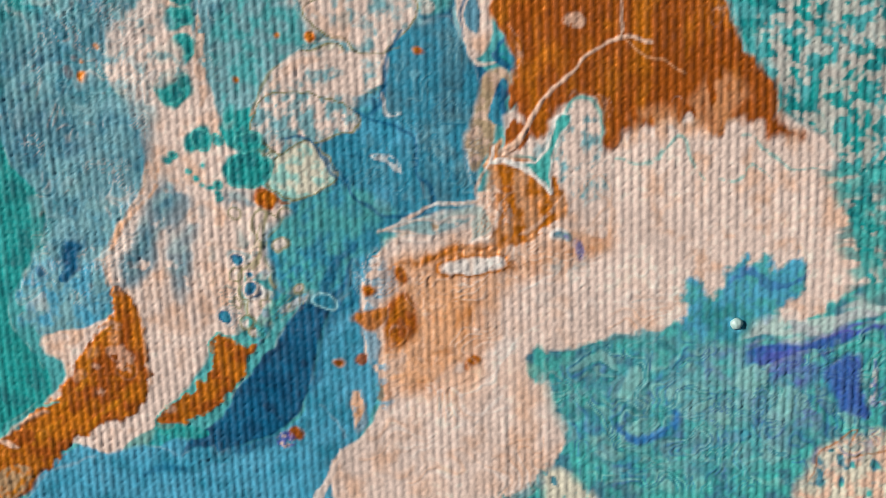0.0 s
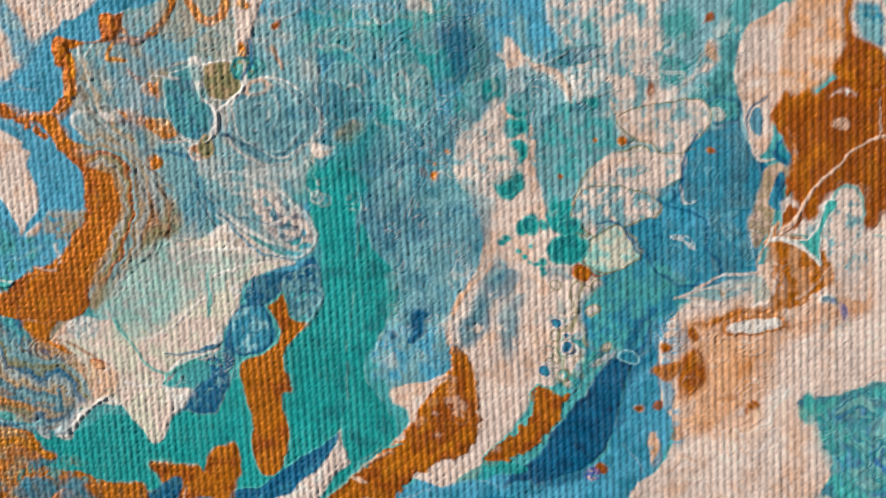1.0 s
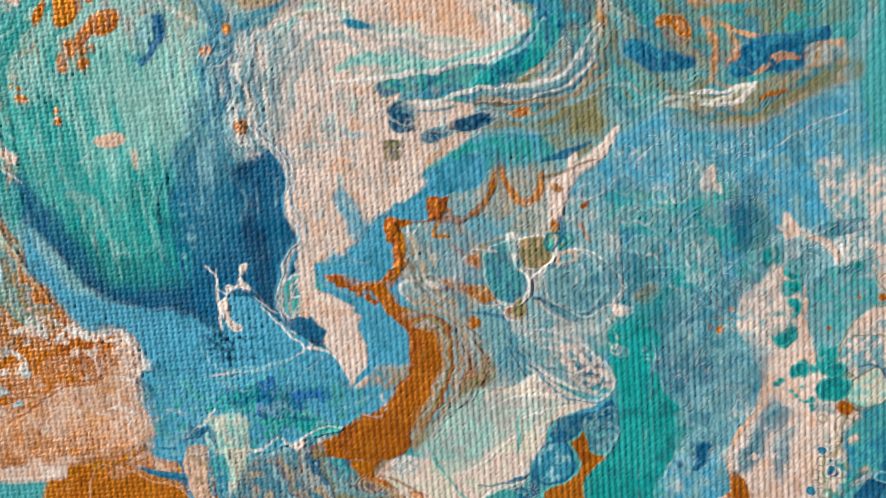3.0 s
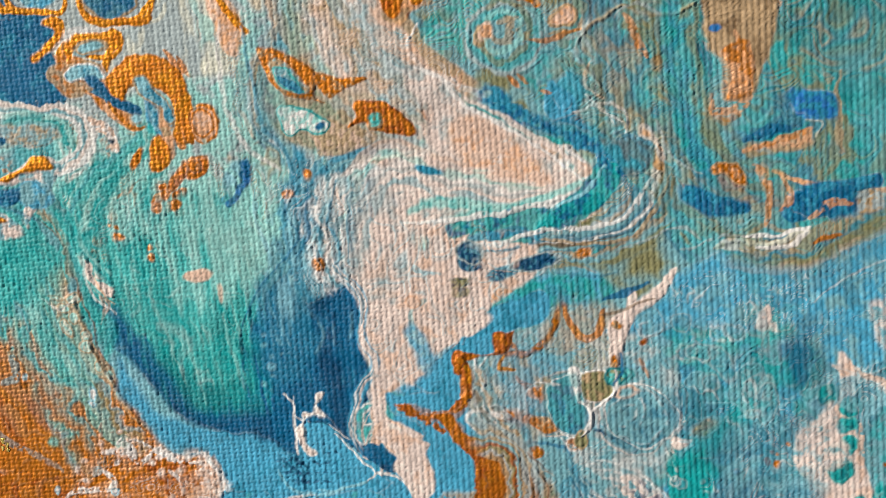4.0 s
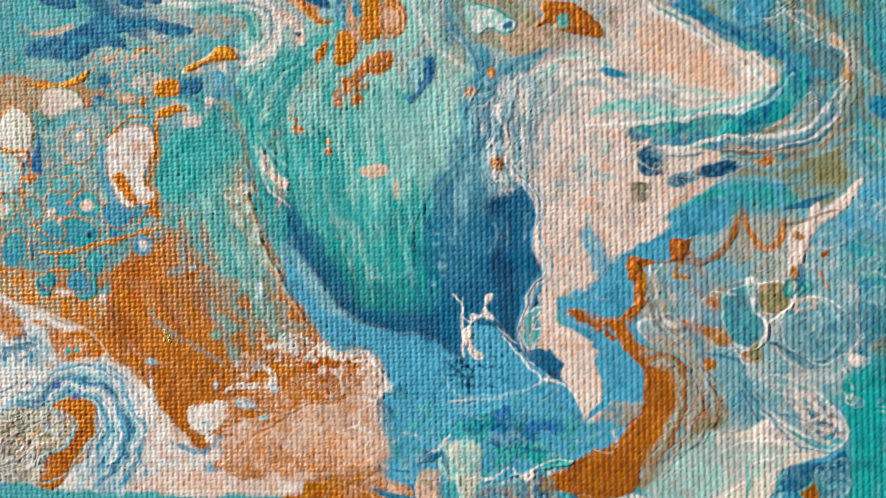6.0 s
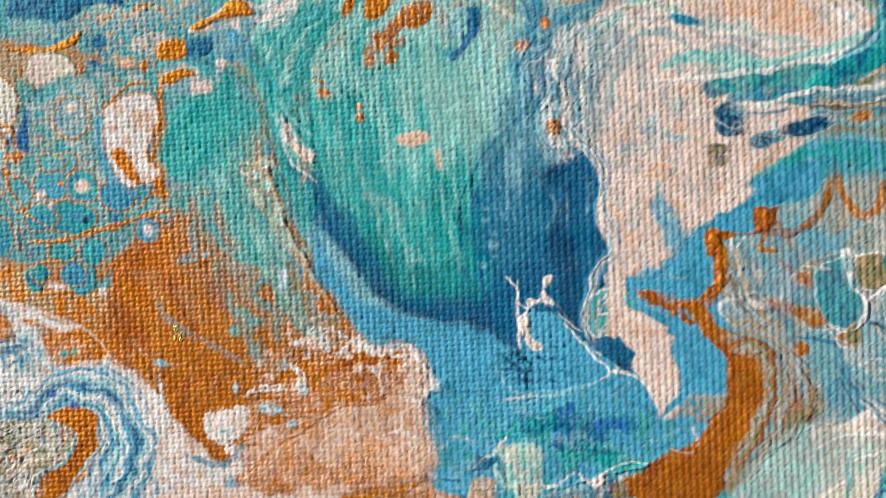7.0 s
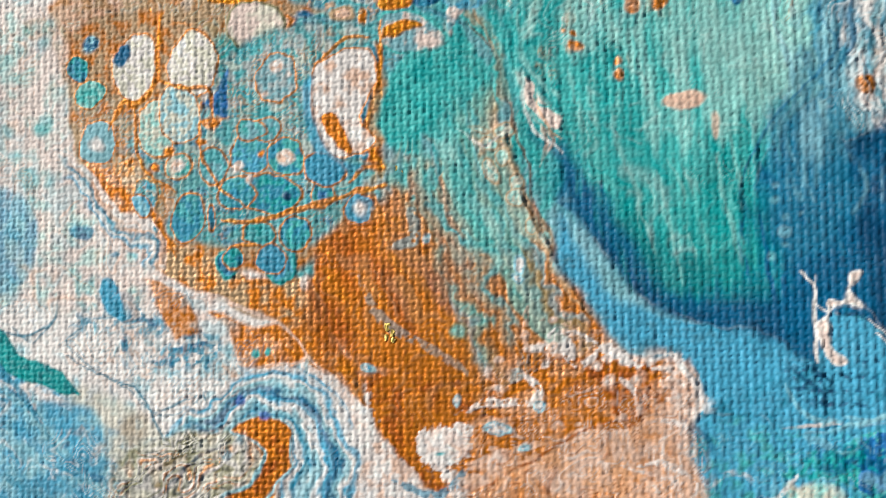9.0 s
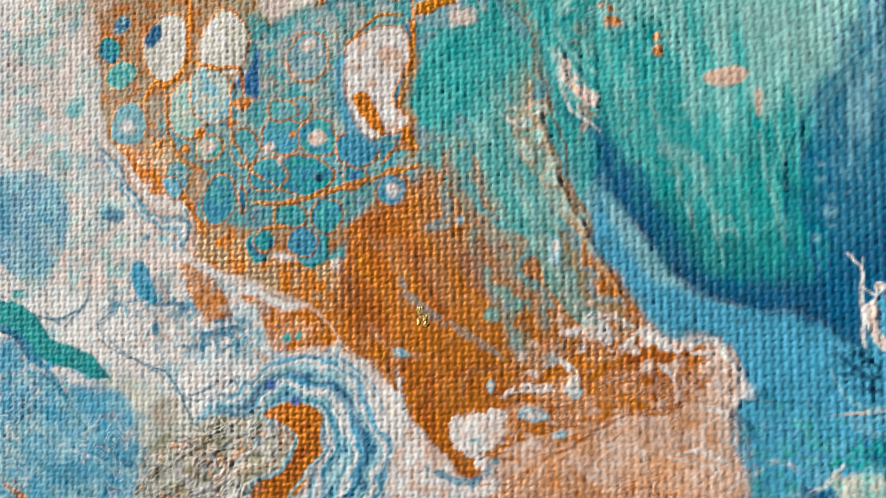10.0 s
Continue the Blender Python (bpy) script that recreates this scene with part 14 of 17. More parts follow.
patch("bronze", (-62, 17, -59, 19, -57, 15, -55, 12, -53, 7, -52, 4, -53, 3, -57, 1, -60, 2, -61, 4, -66, 6, -66, 10, -65, 14), soft=0.7, a=0.8, fray=1.5, ms=0.8, ang=115, st=4, mix=('rust', 0.4, 1.4), thick=0.0, part=None)
vein("mist", 0.89, (-58, 17, -58, 15, -59, 14), a=0.6, mot=0.25, ms=0.4)
cell("white", -57, 15, 0.34, 0.41, 0, mix=('pale', 0.4, 0.3))
vein("mist", 0.8, (-62, 12, -61, 10, -59, 8, -55, 6, -53, 5), a=0.45, mot=0.3, ms=0.5)
cell("jade", -54, 8, 0.67, 0.6, 0, rim='olive', a=0.8)
cell("cream", -51, 23, 0.65, 0.6, 0, rim='tan', rw=0.08, mix=('mint', 0.5, 0.4), a=0.9)
cell("cream", -52, 22, 0.8, 0.45, -20, rim='tan', rw=0.08, mix=('mint', 0.5, 0.4), a=0.9)
cell("cream", -53, 23, 0.91, 0.24, -10, rim='tan', rw=0.08, mix=('mint', 0.5, 0.4), a=0.9)
cell("cream", -52, 20, 0.6, 1, 20, rim='tan', rw=0.08, mix=('mint', 0.5, 0.4), a=0.9)
cell("cream", -50, 19, 0.5, 0.7, 20, rim='tan', rw=0.08, mix=('mint', 0.5, 0.4), a=0.9)
cell("cream", -50, 18, 0.75, 0.65, 0, rim='tan', rw=0.08, mix=('mint', 0.5, 0.4), a=0.9)
cell("cream", -49, 16, 0.34, 0.6, 20, rim='tan', rw=0.08, mix=('mint', 0.5, 0.4), a=0.9)
cell("cream", -48, 15, 0.49, 0.82, 20, rim='tan', rw=0.08, mix=('mint', 0.5, 0.4), a=0.9)
cell("cream", -47, 13, 0.32, 0.57, 20, rim='tan', rw=0.08, mix=('mint', 0.5, 0.4), a=0.9)
cell("cream", -51, 21, 0.45, 0.6, 0, rim='tan', rw=0.08, mix=('mint', 0.5, 0.4), a=0.9)
vein("brown", 0.2, (-54, 31, -52, 28, -51, 25, -50, 22, -49, 19, -48, 15, -46, 13), a=0.7, thick=-0.02)
vein("white", 0.19, (-55, 23, -53, 22, -52, 22, -51, 23), a=0.7)
patch("pink", (-50, 27, -49, 26, -49, 25, -47, 24, -47, 23, -48, 23, -49, 24, -50, 25), soft=0.12, rim='jade', rw=0.1)
vein("white", 0.25, (-50, 27, -50, 25, -49, 23, -47, 21), a=0.7)
vein("peach", 0.22, (-49, 25, -48, 23, -47, 22), a=0.7)
cell("blush", -39, 25, 0.73, 0.55, 25, mix=('peach', 0.3, 0.4), rim='mint', rw=0.06)
cell("bronze", -43, 28, 0.33, 0.29, 0, mix=('peach', 0.4, 0.4), soft=0.12)
cell("bronze", -46, 29, 0.45, 0.41, 0, mix=('peach', 0.4, 0.4), soft=0.12)
cell("bronze", -47, 30, 0.22, 0.2, 0, mix=('peach', 0.4, 0.4), soft=0.12)
vein("blush", 0.55, (-36, 24, -36, 23, -36, 22), a=0.8, soft=0.15)
vein("mint", 0.45, (-43, 26, -43, 23, -42, 20), a=0.5, mot=0.3, ms=0.5, soft=0.2)
vein("mint", 0.45, (-45, 28, -45, 25, -44, 23), a=0.5, mot=0.3, ms=0.5, soft=0.2)
vein("mint", 0.23, (-41, 27, -40, 24, -41, 23), a=0.5, mot=0.3, ms=0.5, soft=0.2)
vein("mint", 0.45, (-47, 28, -46, 25, -45, 22), a=0.5, mot=0.3, ms=0.5, soft=0.2)
patch("teal", (-53, 31, -50, 30, -50, 27, -50, 25, -49, 22, -47, 20, -48, 17, -49, 20, -51, 25, -52, 28), soft=0.3, a=0.6, mot=0.15, ms=0.8, mix=('jade', 0.4, 0.8), thick=0.0, part=None)
patch("sky", (-47, 17, -46, 15, -43, 11, -40, 10, -37, 9, -33, 8, -30, 7, -33, 5, -36, 4, -37, 6, -41, 7, -43, 8, -45, 11, -47, 13), soft=0.5, mix=('slate', 0.15, 1.2), flat=0.7, thick=0.0, part=None)
patch("deep", (-47, 20, -46, 20, -44, 16, -42, 13, -39, 10, -36, 10, -33, 9, -30, 7, -33, 10, -37, 11, -40, 12, -42, 15, -45, 19), soft=0.7, a=0.85, thick=0.0, mix=('navy', 0.2, 1.0), part=None)

# the blush delta with ragged white edges
patch("blush", (-54, -0, -49, 3, -45, 5, -41, 5, -39, 4, -38, 1, -37, -4, -49, -5, -53, -4), soft=0.5, mix=('peach', 0.5, 1.0), flat=0.7, thick=0.0, part=None)
patch("bronze", (-49, 5, -47, 6, -44, 7, -43, 6, -40, 6, -39, 4, -41, 2, -45, 1, -49, -0, -53, -2, -54, -1, -51, 2), soft=0.3, fray=2.2, ms=0.7, ang=20, st=2, mix=('peach', 0.35, 0.8), flat=0.6)
patch("rust", (-45, 6, -43, 6, -41, 6, -40, 5, -40, 3, -41, 2, -43, 3, -45, 4), soft=0.25, fray=1.2, ms=0.5, mix=('bronze', 0.5, 0.6))
patch("bronze", (-61, 4, -59, 5, -54, 4, -52, 4, -53, 2, -54, 1, -56, 1, -57, -1, -55, -3, -55, -4, -58, -2, -60, 0), soft=0.15, fray=0.9, ms=0.6, mix=('rust', 0.35, 0.9), flat=0.6)
patch("white", (-57, -0, -56, 1, -54, 1, -53, 1, -53, -1, -54, -2, -56, -2, -57, -1), soft=0.15, fray=0.8, ms=0.4, mix=('pink', 0.4, 0.5))
cell("aqua", -55, -1, 0.75, 0.3, 10, rim='white')
vein("white", 0.7, (-49, 7, -47, 7, -46, 7, -45, 6, -44, 7), a=0.85, mot=0.3, ms=0.35, thick=0.05)
vein("white", 0.53, (-47, 7, -47, 8, -45, 8), a=0.85, mot=0.3, ms=0.35, thick=0.05)
vein("white", 0.53, (-40, 6, -38, 6, -37, 5, -37, 4), a=0.85, mot=0.3, ms=0.35, thick=0.05)
vein("white", 0.7, (-49, 5, -48, 4, -49, 3), a=0.85, mot=0.3, ms=0.35, thick=0.05)
vein("white", 0.53, (-42, 5, -41, 4, -41, 2), a=0.85, mot=0.3, ms=0.35, thick=0.05)
vein("white", 0.57, (-54, 2, -51, 3, -48, 3), a=0.85, mot=0.3, ms=0.35, thick=0.05)
vein("white", 0.7, (-45, 8, -43, 7, -41, 6), a=0.85, mot=0.3, ms=0.35, thick=0.05)
vein("blush", 0.25, (-48, 9, -47, 9, -45, 8), a=0.7, mot=0.35, ms=0.35)
vein("blush", 0.5, (-49, 10, -49, 8, -49, 7), a=0.7, mot=0.35, ms=0.35)
vein("blush", 0.25, (-47, 11, -46, 9, -44, 8), a=0.7, mot=0.35, ms=0.35)
cell("white", -51, 1, 1, 0.5, 15, mix=('sky', 0.4, 0.3), rim='pale', rw=0.08)
cell("white", -49, -0, 0.45, 0.23, 30, mix=('sky', 0.4, 0.3), rim='pale', rw=0.08)
cell("white", -48, 3, 0.5, 0.4, 0, mix=('sky', 0.4, 0.3), rim='pale', rw=0.08)
cell("white", -50, 12, 0.53, 0.3, -20, mix=('sky', 0.4, 0.3), rim='pale', rw=0.08)
cell("white", -50, 13, 0.4, 0.7, 0, mix=('sky', 0.4, 0.3), rim='pale', rw=0.08)
cell("white", -61, 5, 0.53, 0.26, -10, mix=('sky', 0.4, 0.3), rim='pale', rw=0.08)
cell("white", -54, 3, 0.3, 0.4, 0, mix=('sky', 0.4, 0.3), rim='pale', rw=0.08)
vein("rust", 0.22, (-53, -4, -50, -2, -47, 0, -43, 2, -39, 3), a=0.8, mot=0.15, ms=0.5)
patch("bronze", (-53, -4, -49, -2, -46, -4, -43, -3, -39, -4, -39, -5, -53, -6), soft=0.3, fray=1.0, a=0.7, mix=('peach', 0.4, 0.7), part=None)
patch("white", (-61, 2, -60, 0, -58, -2, -55, -4, -53, -3, -53, -4, -56, -6, -61, -6, -62, -2), soft=0.3, a=0.85, mix=('blush', 0.4, 0.7), fray=0.8, part=None)
vein("blue", 0.6, (-59, -3, -57, -4, -55, -4, -53, -2), a=0.75, mot=0.25, ms=0.4)
vein("white", 0.36, (-38, 4, -38, 2, -38, -1), a=0.8, mot=0.25, ms=0.35, thick=0.04)
vein("white", 0.34, (-39, 1, -39, -1, -38, -3), a=0.8, mot=0.25, ms=0.35, thick=0.04)
vein("white", 0.34, (-42, -1, -39, -2, -38, -1), a=0.8, mot=0.25, ms=0.35, thick=0.04)
vein("deep", 0.6, (-37, 2, -37, 1, -36, -1), a=0.55, mot=0.25, ms=0.4)

# the honeycomb of cells, packed closer, with gilded seams
patch("pink", (-95, 32, -88, 32, -87, 26, -86, 22, -84, 19, -80, 16, -79, 14, -79, 11, -82, 8, -89, 9, -94, 12), soft=0.6, a=0.6, mix=('mint', 0.3, 1.3), thick=0.0, flat=0.5, part=None)
patch("aqua", (-75, 24, -73, 29, -67, 31, -61, 31, -62, 29, -65, 28, -66, 26, -66, 24, -64, 21, -61, 20, -63, 18, -67, 19, -71, 19, -74, 20), soft=0.35, mix=('grey', 0.45, 0.7), flat=0.85, thick=0.0, part=None)
patch("aqua", (-82, 24, -78, 26, -74, 24, -67, 22, -62, 20, -63, 17, -66, 14, -71, 14, -74, 14, -78, 15, -77, 18, -81, 21), soft=0.4, a=0.9, mix=('blue', 0.35, 0.7), flat=0.85, thick=0.0, part=None)
patch("tan", (-87, 29, -85, 32, -78, 32, -78, 26, -80, 25, -82, 21, -84, 19, -86, 22), soft=0.3, mix=('bronze', 0.4, 0.7), flat=0.7, thick=0.0, part=None)
patch("bronze", (-85, 20, -83, 20, -81, 18, -78, 16, -78, 14, -79, 16, -83, 17), soft=0.2, mix=('peach', 0.3, 0.6), flat=0.6)
lace(['cream', 'tan', 'blue', 'bronze'], (-75, 24, -73, 29, -67, 31, -62, 30, -66, 28, -67, 25, -65, 22, -63, 20, -67, 18, -72, 19, -74, 20), scale=1.5, levels=5, w=0.14, a=0.6, h=0.03, keep=0.4)
lace(['cream', 'bronze', 'pale', 'teal'], (-86, 25, -81, 25, -75, 23, -69, 22, -63, 19, -65, 15, -71, 14, -77, 15, -80, 18, -84, 20), scale=1.1, levels=4, w=0.14, a=0.45, h=0.03, keep=0.45)
cell("white", -81, 28, 1.9, 2.8, -8, mix=('cream', 0.5, 0.5), soft=0.15, rim='bronze', rw=0.075)
cell("cream", -76, 28, 2.1, 2.8, 0, mix=('white', 0.5, 0.5), soft=0.15, rim='bronze', rw=0.075)
cell("cream", -79, 23, 1.7, 2.5, 10, mix=('mint', 0.5, 0.5), soft=0.15, rim='bronze', rw=0.075)
cell("cream", -77, 24, 1.8, 2.3, 25, mix=('pale', 0.5, 0.5), soft=0.15, rim='bronze', rw=0.075)
cell("teal", -86, 28, 1.1, 1.05, 0, mix=('blue', 0.5, 0.5), soft=0.15, rim='bronze', rw=0.075)
cell("mint", -85, 26, 1.5, 1.1, 10, mix=('jade', 0.5, 0.5), soft=0.15, rim='bronze', rw=0.075)
cell("pale", -84, 22, 1.5, 1.8, 0, mix=('mist', 0.5, 0.5), soft=0.15, rim='bronze', rw=0.075)
cell("pale", -80, 17, 0.81, 1, 20, mix=('sky', 0.5, 0.5), soft=0.15, rim='bronze', rw=0.075)
cell("blue", -76, 16, 1.3, 2, -5, mix=('aqua', 0.5, 0.5), soft=0.15, rim='bronze', rw=0.075)
cell("slate", -74, 16, 0.38, 0.97, 0, mix=('blue', 0.5, 0.5), soft=0.15, rim='bronze', rw=0.075)
cell("teal", -70, 15, 1.35, 1.01, -10, mix=('aqua', 0.5, 0.5), soft=0.15, rim='bronze', rw=0.075)
cell("jade", -67, 15, 1.39, 1.27, 0, mix=('blue', 0.5, 0.5), soft=0.15, rim='bronze', rw=0.075)
cell("blue", -65, 18, 0.97, 0.97, 0, mix=('jade', 0.5, 0.5), soft=0.15, rim='bronze', rw=0.075)
cell("blue", -69, 18, 2.4, 1.6, -10, mix=('teal', 0.5, 0.5), soft=0.15, rim='bronze', rw=0.075)
cell("aqua", -72, 18, 1.62, 1.21, 10, mix=('blue', 0.5, 0.5), soft=0.15, rim='bronze', rw=0.075)
cell("jade", -77, 20, 1.2, 0.97, 0, mix=('cream', 0.5, 0.5), soft=0.15, rim='bronze', rw=0.075)
cell("sky", -71, 21, 1.7, 1.5, 0, mix=('aqua', 0.5, 0.5), soft=0.15, rim='bronze', rw=0.075)
cell("aqua", -74, 20, 1.2, 1.5, 0, mix=('mist', 0.5, 0.5), soft=0.15, rim='bronze', rw=0.075)
cell("jade", -68, 21, 1.5, 1.5, 0, mix=('blue', 0.5, 0.5), soft=0.15, rim='bronze', rw=0.075)
cell("aqua", -70, 23, 1.2, 1.1, 0, mix=('mist', 0.5, 0.5), soft=0.15, rim='bronze', rw=0.075)
cell("sky", -62, 17, 1.24, 1.05, 15, mix=('blue', 0.5, 0.5), soft=0.15, rim='bronze', rw=0.075)
cell("blue", -72, 13, 0.67, 0.97, 0, mix=('teal', 0.5, 0.5), soft=0.15, rim='bronze', rw=0.075)
cell("sky", -69, 13, 1.35, 1.12, 0, mix=('blue', 0.5, 0.5), soft=0.15, rim='bronze', rw=0.075)
cell("blue", -65, 20, 1.7, 1.3, -10, mix=('sky', 0.5, 0.5), soft=0.15, rim='bronze', rw=0.075)
cell("mist", -69, 27, 1.6, 1.9, 0, mix=('grey', 0.5, 0.5), soft=0.15, rim='bronze', rw=0.075)
cell("mist", -71, 23, 1.12, 0.9, 0, mix=('jade', 0.5, 0.5), soft=0.15, rim='bronze', rw=0.075)
cell("deep", -82, 29, 0.55, 1, -25, soft=0.1)
cell("deep", -85, 30, 0.6, 0.8, -30, mix=('pale', 0.4, 0.3))
cell("royal", -65, 18, 0.45, 0.5, 0, a=0.7, soft=0.2)
cell("navy", -68, 18, 0.4, 0.36, 0, soft=0.12)
cell("blush", -72, 20, 0.45, 0.41, 0, mix=('white', 0.5, 0.3), soft=0.12)
cell("blush", -71, 19, 0.3, 0.27, 0, mix=('white', 0.5, 0.3), soft=0.12)
cell("blush", -68, 21, 0.65, 0.59, 0, mix=('white', 0.5, 0.3), soft=0.12)
cell("blush", -77, 20, 0.6, 0.54, 0, mix=('white', 0.5, 0.3), soft=0.12)
cell("blush", -61, 17, 0.15, 0.14, 0, mix=('white', 0.5, 0.3), soft=0.12)
cell("blush", -69, 28, 0.55, 0.5, 0, mix=('white', 0.5, 0.3), soft=0.12)
cell("blush", -68, 27, 0.22, 0.2, 0, mix=('white', 0.5, 0.3), soft=0.12)
cell("blush", -70, 26, 0.24, 0.22, 0, mix=('white', 0.5, 0.3), soft=0.12)
cell("white", -62, 17, 0.49, 0.44, 0, soft=0.25, mot=0.1)
cell("white", -84, 22, 0.6, 0.54, 0, soft=0.25, mot=0.1)
patch("cobalt", (-75, 25, -74, 26, -73, 28, -73, 27, -73, 26, -73, 24, -75, 25), soft=0.1, mix=('deep', 0.5, 0.5))
patch("bronze", (-75, 24, -73, 24, -73, 24, -74, 23, -74, 23), soft=0.12, mix=('peach', 0.3, 0.4))
cell("bronze", -78, 21, 0.6, 0.41, 20, mix=('gold', 0.4, 0.3))
cell("bronze", -75, 22, 0.4, 0.36, 0, soft=0.12)
cell("bronze", -79, 20, 0.35, 0.32, 0, soft=0.12)
cell("bronze", -70, 21, 0.3, 0.27, 0, soft=0.12)
vein("bronze", 0.55, (-79, 32, -79, 29, -79, 27, -81, 25, -82, 25, -83, 23), a=0.9, mix=('gold', 0.4, 0.5), thick=0.04)
vein("bronze", 0.4, (-79, 27, -77, 26, -75, 26, -74, 24), a=0.9, mix=('gold', 0.4, 0.5), thick=0.04)
vein("bronze", 0.56, (-61, 31, -61, 28, -61, 25, -62, 22, -61, 21, -60, 20), a=0.9, mix=('gold', 0.4, 0.5), thick=0.04)
vein("bronze", 0.3, (-81, 25, -81, 23, -80, 20, -77, 18), a=0.9, mix=('gold', 0.4, 0.5), thick=0.04)
vein("bronze", 0.3, (-75, 24, -75, 21, -74, 19, -71, 17), a=0.9, mix=('gold', 0.4, 0.5), thick=0.04)
vein("bronze", 0.55, (-73, 16, -70, 16, -66, 17, -63, 18, -60, 19), a=0.9, mix=('gold', 0.4, 0.5), thick=0.04)
vein("bronze", 0.4, (-62, 30, -64, 30, -66, 28), a=0.9, mix=('gold', 0.4, 0.5), thick=0.04)
vein("bronze", 0.34, (-63, 19, -62, 20, -60, 20), a=0.9, mix=('gold', 0.4, 0.5), thick=0.04)
vein("bronze", 0.3, (-72, 14, -71, 14, -70, 14), a=0.9, mix=('gold', 0.4, 0.5), thick=0.04)
vein("bronze", 0.3, (-79, 16, -78, 15, -77, 13), a=0.9, mix=('gold', 0.4, 0.5), thick=0.04)
patch("white", (-66, 26, -66, 28, -64, 29, -62, 29, -61, 27, -62, 24, -61, 22, -62, 21, -64, 21, -65, 22, -66, 24), soft=0.12, mix=('blush', 0.35, 0.9), rim='bronze', rw=0.09, flat=0.8, thick=0.05)
patch("bronze", (-65, 24, -64, 24, -63, 22, -63, 21, -65, 23), soft=0.08)
patch("sky", (-67, 26, -66, 27, -66, 24, -64, 21, -62, 20, -64, 20, -66, 22), soft=0.2, mix=('blue', 0.4, 0.5), a=0.8)
patch("teal", (-61, 25, -59, 26, -57, 27, -54, 28, -52, 25, -53, 23, -56, 22, -57, 22, -60, 22), soft=1.0, mix=('jade', 0.5, 1.0), flat=0.8, thick=0.0, a=0.65, mot=0.15, ms=1.0, part=None)
cell("aqua", -89, 23, 0.7, 0.63, 0, a=0.6, soft=0.35, mot=0.15)
cell("aqua", -90, 19, 1, 0.9, 0, a=0.6, soft=0.35, mot=0.15)
cell("aqua", -88, 19, 0.5, 0.45, 0, a=0.6, soft=0.35, mot=0.15)
cell("aqua", -89, 30, 0.5, 0.45, 0, a=0.6, soft=0.35, mot=0.15)
cell("aqua", -92, 23, 0.6, 0.54, 0, a=0.6, soft=0.35, mot=0.15)
cell("sky", -93, 14, 3.93, 4.25, 0, a=0.75, mix=('pale', 0.4, 0.8), soft=0.3)
stream(('pink', 'sky', 'white', 'blue', 'blush', 'white'), 2.1, (-87, 20, -84, 18, -82, 15, -79, 14, -79, 12), jitter=0.6, ms=0.5, a=0.8, crest=0.03)

# flecks and threads on the white shore
patch("sky", (-83, 11, -82, 11, -81, 8, -82, 8, -83, 9), soft=0.15, mix=('blue', 0.4, 0.4))
cell("blue", -80, 8, 0.57, 0.24, 25, a=0.85, mix=('deep', 0.4, 0.3), soft=0.08)
cell("blue", -79, 8, 0.6, 0.3, -10, a=0.85, mix=('deep', 0.4, 0.3), soft=0.08)
cell("blue", -81, 6, 0.4, 0.7, 0, a=0.85, mix=('deep', 0.4, 0.3), soft=0.08)
cell("blue", -76, 7, 0.8, 0.25, 0, a=0.85, mix=('deep', 0.4, 0.3), soft=0.08)
cell("blue", -74, 7, 0.65, 0.2, -20, a=0.85, mix=('deep', 0.4, 0.3), soft=0.08)
cell("blue", -76, 6, 1, 0.3, 15, a=0.85, mix=('deep', 0.4, 0.3), soft=0.08)
cell("blue", -78, 5, 0.8, 0.25, 0, a=0.85, mix=('deep', 0.4, 0.3), soft=0.08)
cell("blue", -74, 5, 0.25, 0.7, 0, a=0.85, mix=('deep', 0.4, 0.3), soft=0.08)
cell("blue", -77, 5, 0.24, 0.4, 0, a=0.85, mix=('deep', 0.4, 0.3), soft=0.08)
cell("blue", -82, 13, 0.5, 0.2, 0, a=0.85, mix=('deep', 0.4, 0.3), soft=0.08)
cell("blue", -85, 15, 0.9, 0.5, -10, a=0.85, mix=('deep', 0.4, 0.3), soft=0.08)
vein("slate", 0.2, (-82, 3, -80, 2, -78, 1, -76, 1, -74, 3, -74, 0), a=0.75, mot=0.2, ms=0.4)
vein("slate", 0.2, (-86, 5, -84, 4, -81, 3), a=0.75, mot=0.2, ms=0.4)
vein("slate", 0.2, (-91, 7, -89, 6, -87, 8), a=0.75, mot=0.2, ms=0.4)
vein("slate", 0.2, (-86, 7, -84, 8, -82, 8), a=0.75, mot=0.2, ms=0.4)
patch("peach", (-77, 7, -79, 11, -77, 10, -75, 8, -76, 7), soft=0.2, mix=('bronze', 0.5, 0.5))
patch("bronze", (-74, 9, -71, 8, -68, 8, -66, 6, -67, 5, -69, 5, -71, 5, -72, 7), soft=0.15, mix=('peach', 0.25, 0.7), rim='blush', rw=0.1, flat=0.5)
cell("jade", -70, 6, 0.35, 0.32, 0, soft=0.1)
cell("jade", -69, 6, 0.26, 0.24, 0, soft=0.1)
patch("peach", (-73, 5, -71, 4, -70, 2, -71, 3, -72, 4), soft=0.3, a=0.6, mot=0.2, ms=0.4)
patch("teal", (-94, 8, -91, 6, -90, 5, -87, 4, -85, 2, -86, 2, -90, 3, -92, 5, -94, 6), soft=0.12, mix=('pine', 0.3, 0.7))
patch("sky", (-94, 3, -91, 3, -87, 1, -85, 1, -83, -0, -82, -3, -81, -6, -82, -8, -94, -9), soft=0.4, mot=0.2, ms=1.1, a=0.9, mix=('pale', 0.45, 1.3), flat=0.5, part=None)
vein("blue", 0.65, (-93, 4, -91, 3, -89, 1, -87, -2, -85, -4), a=0.8, mot=0.2, ms=0.5, ang=-50, st=3)
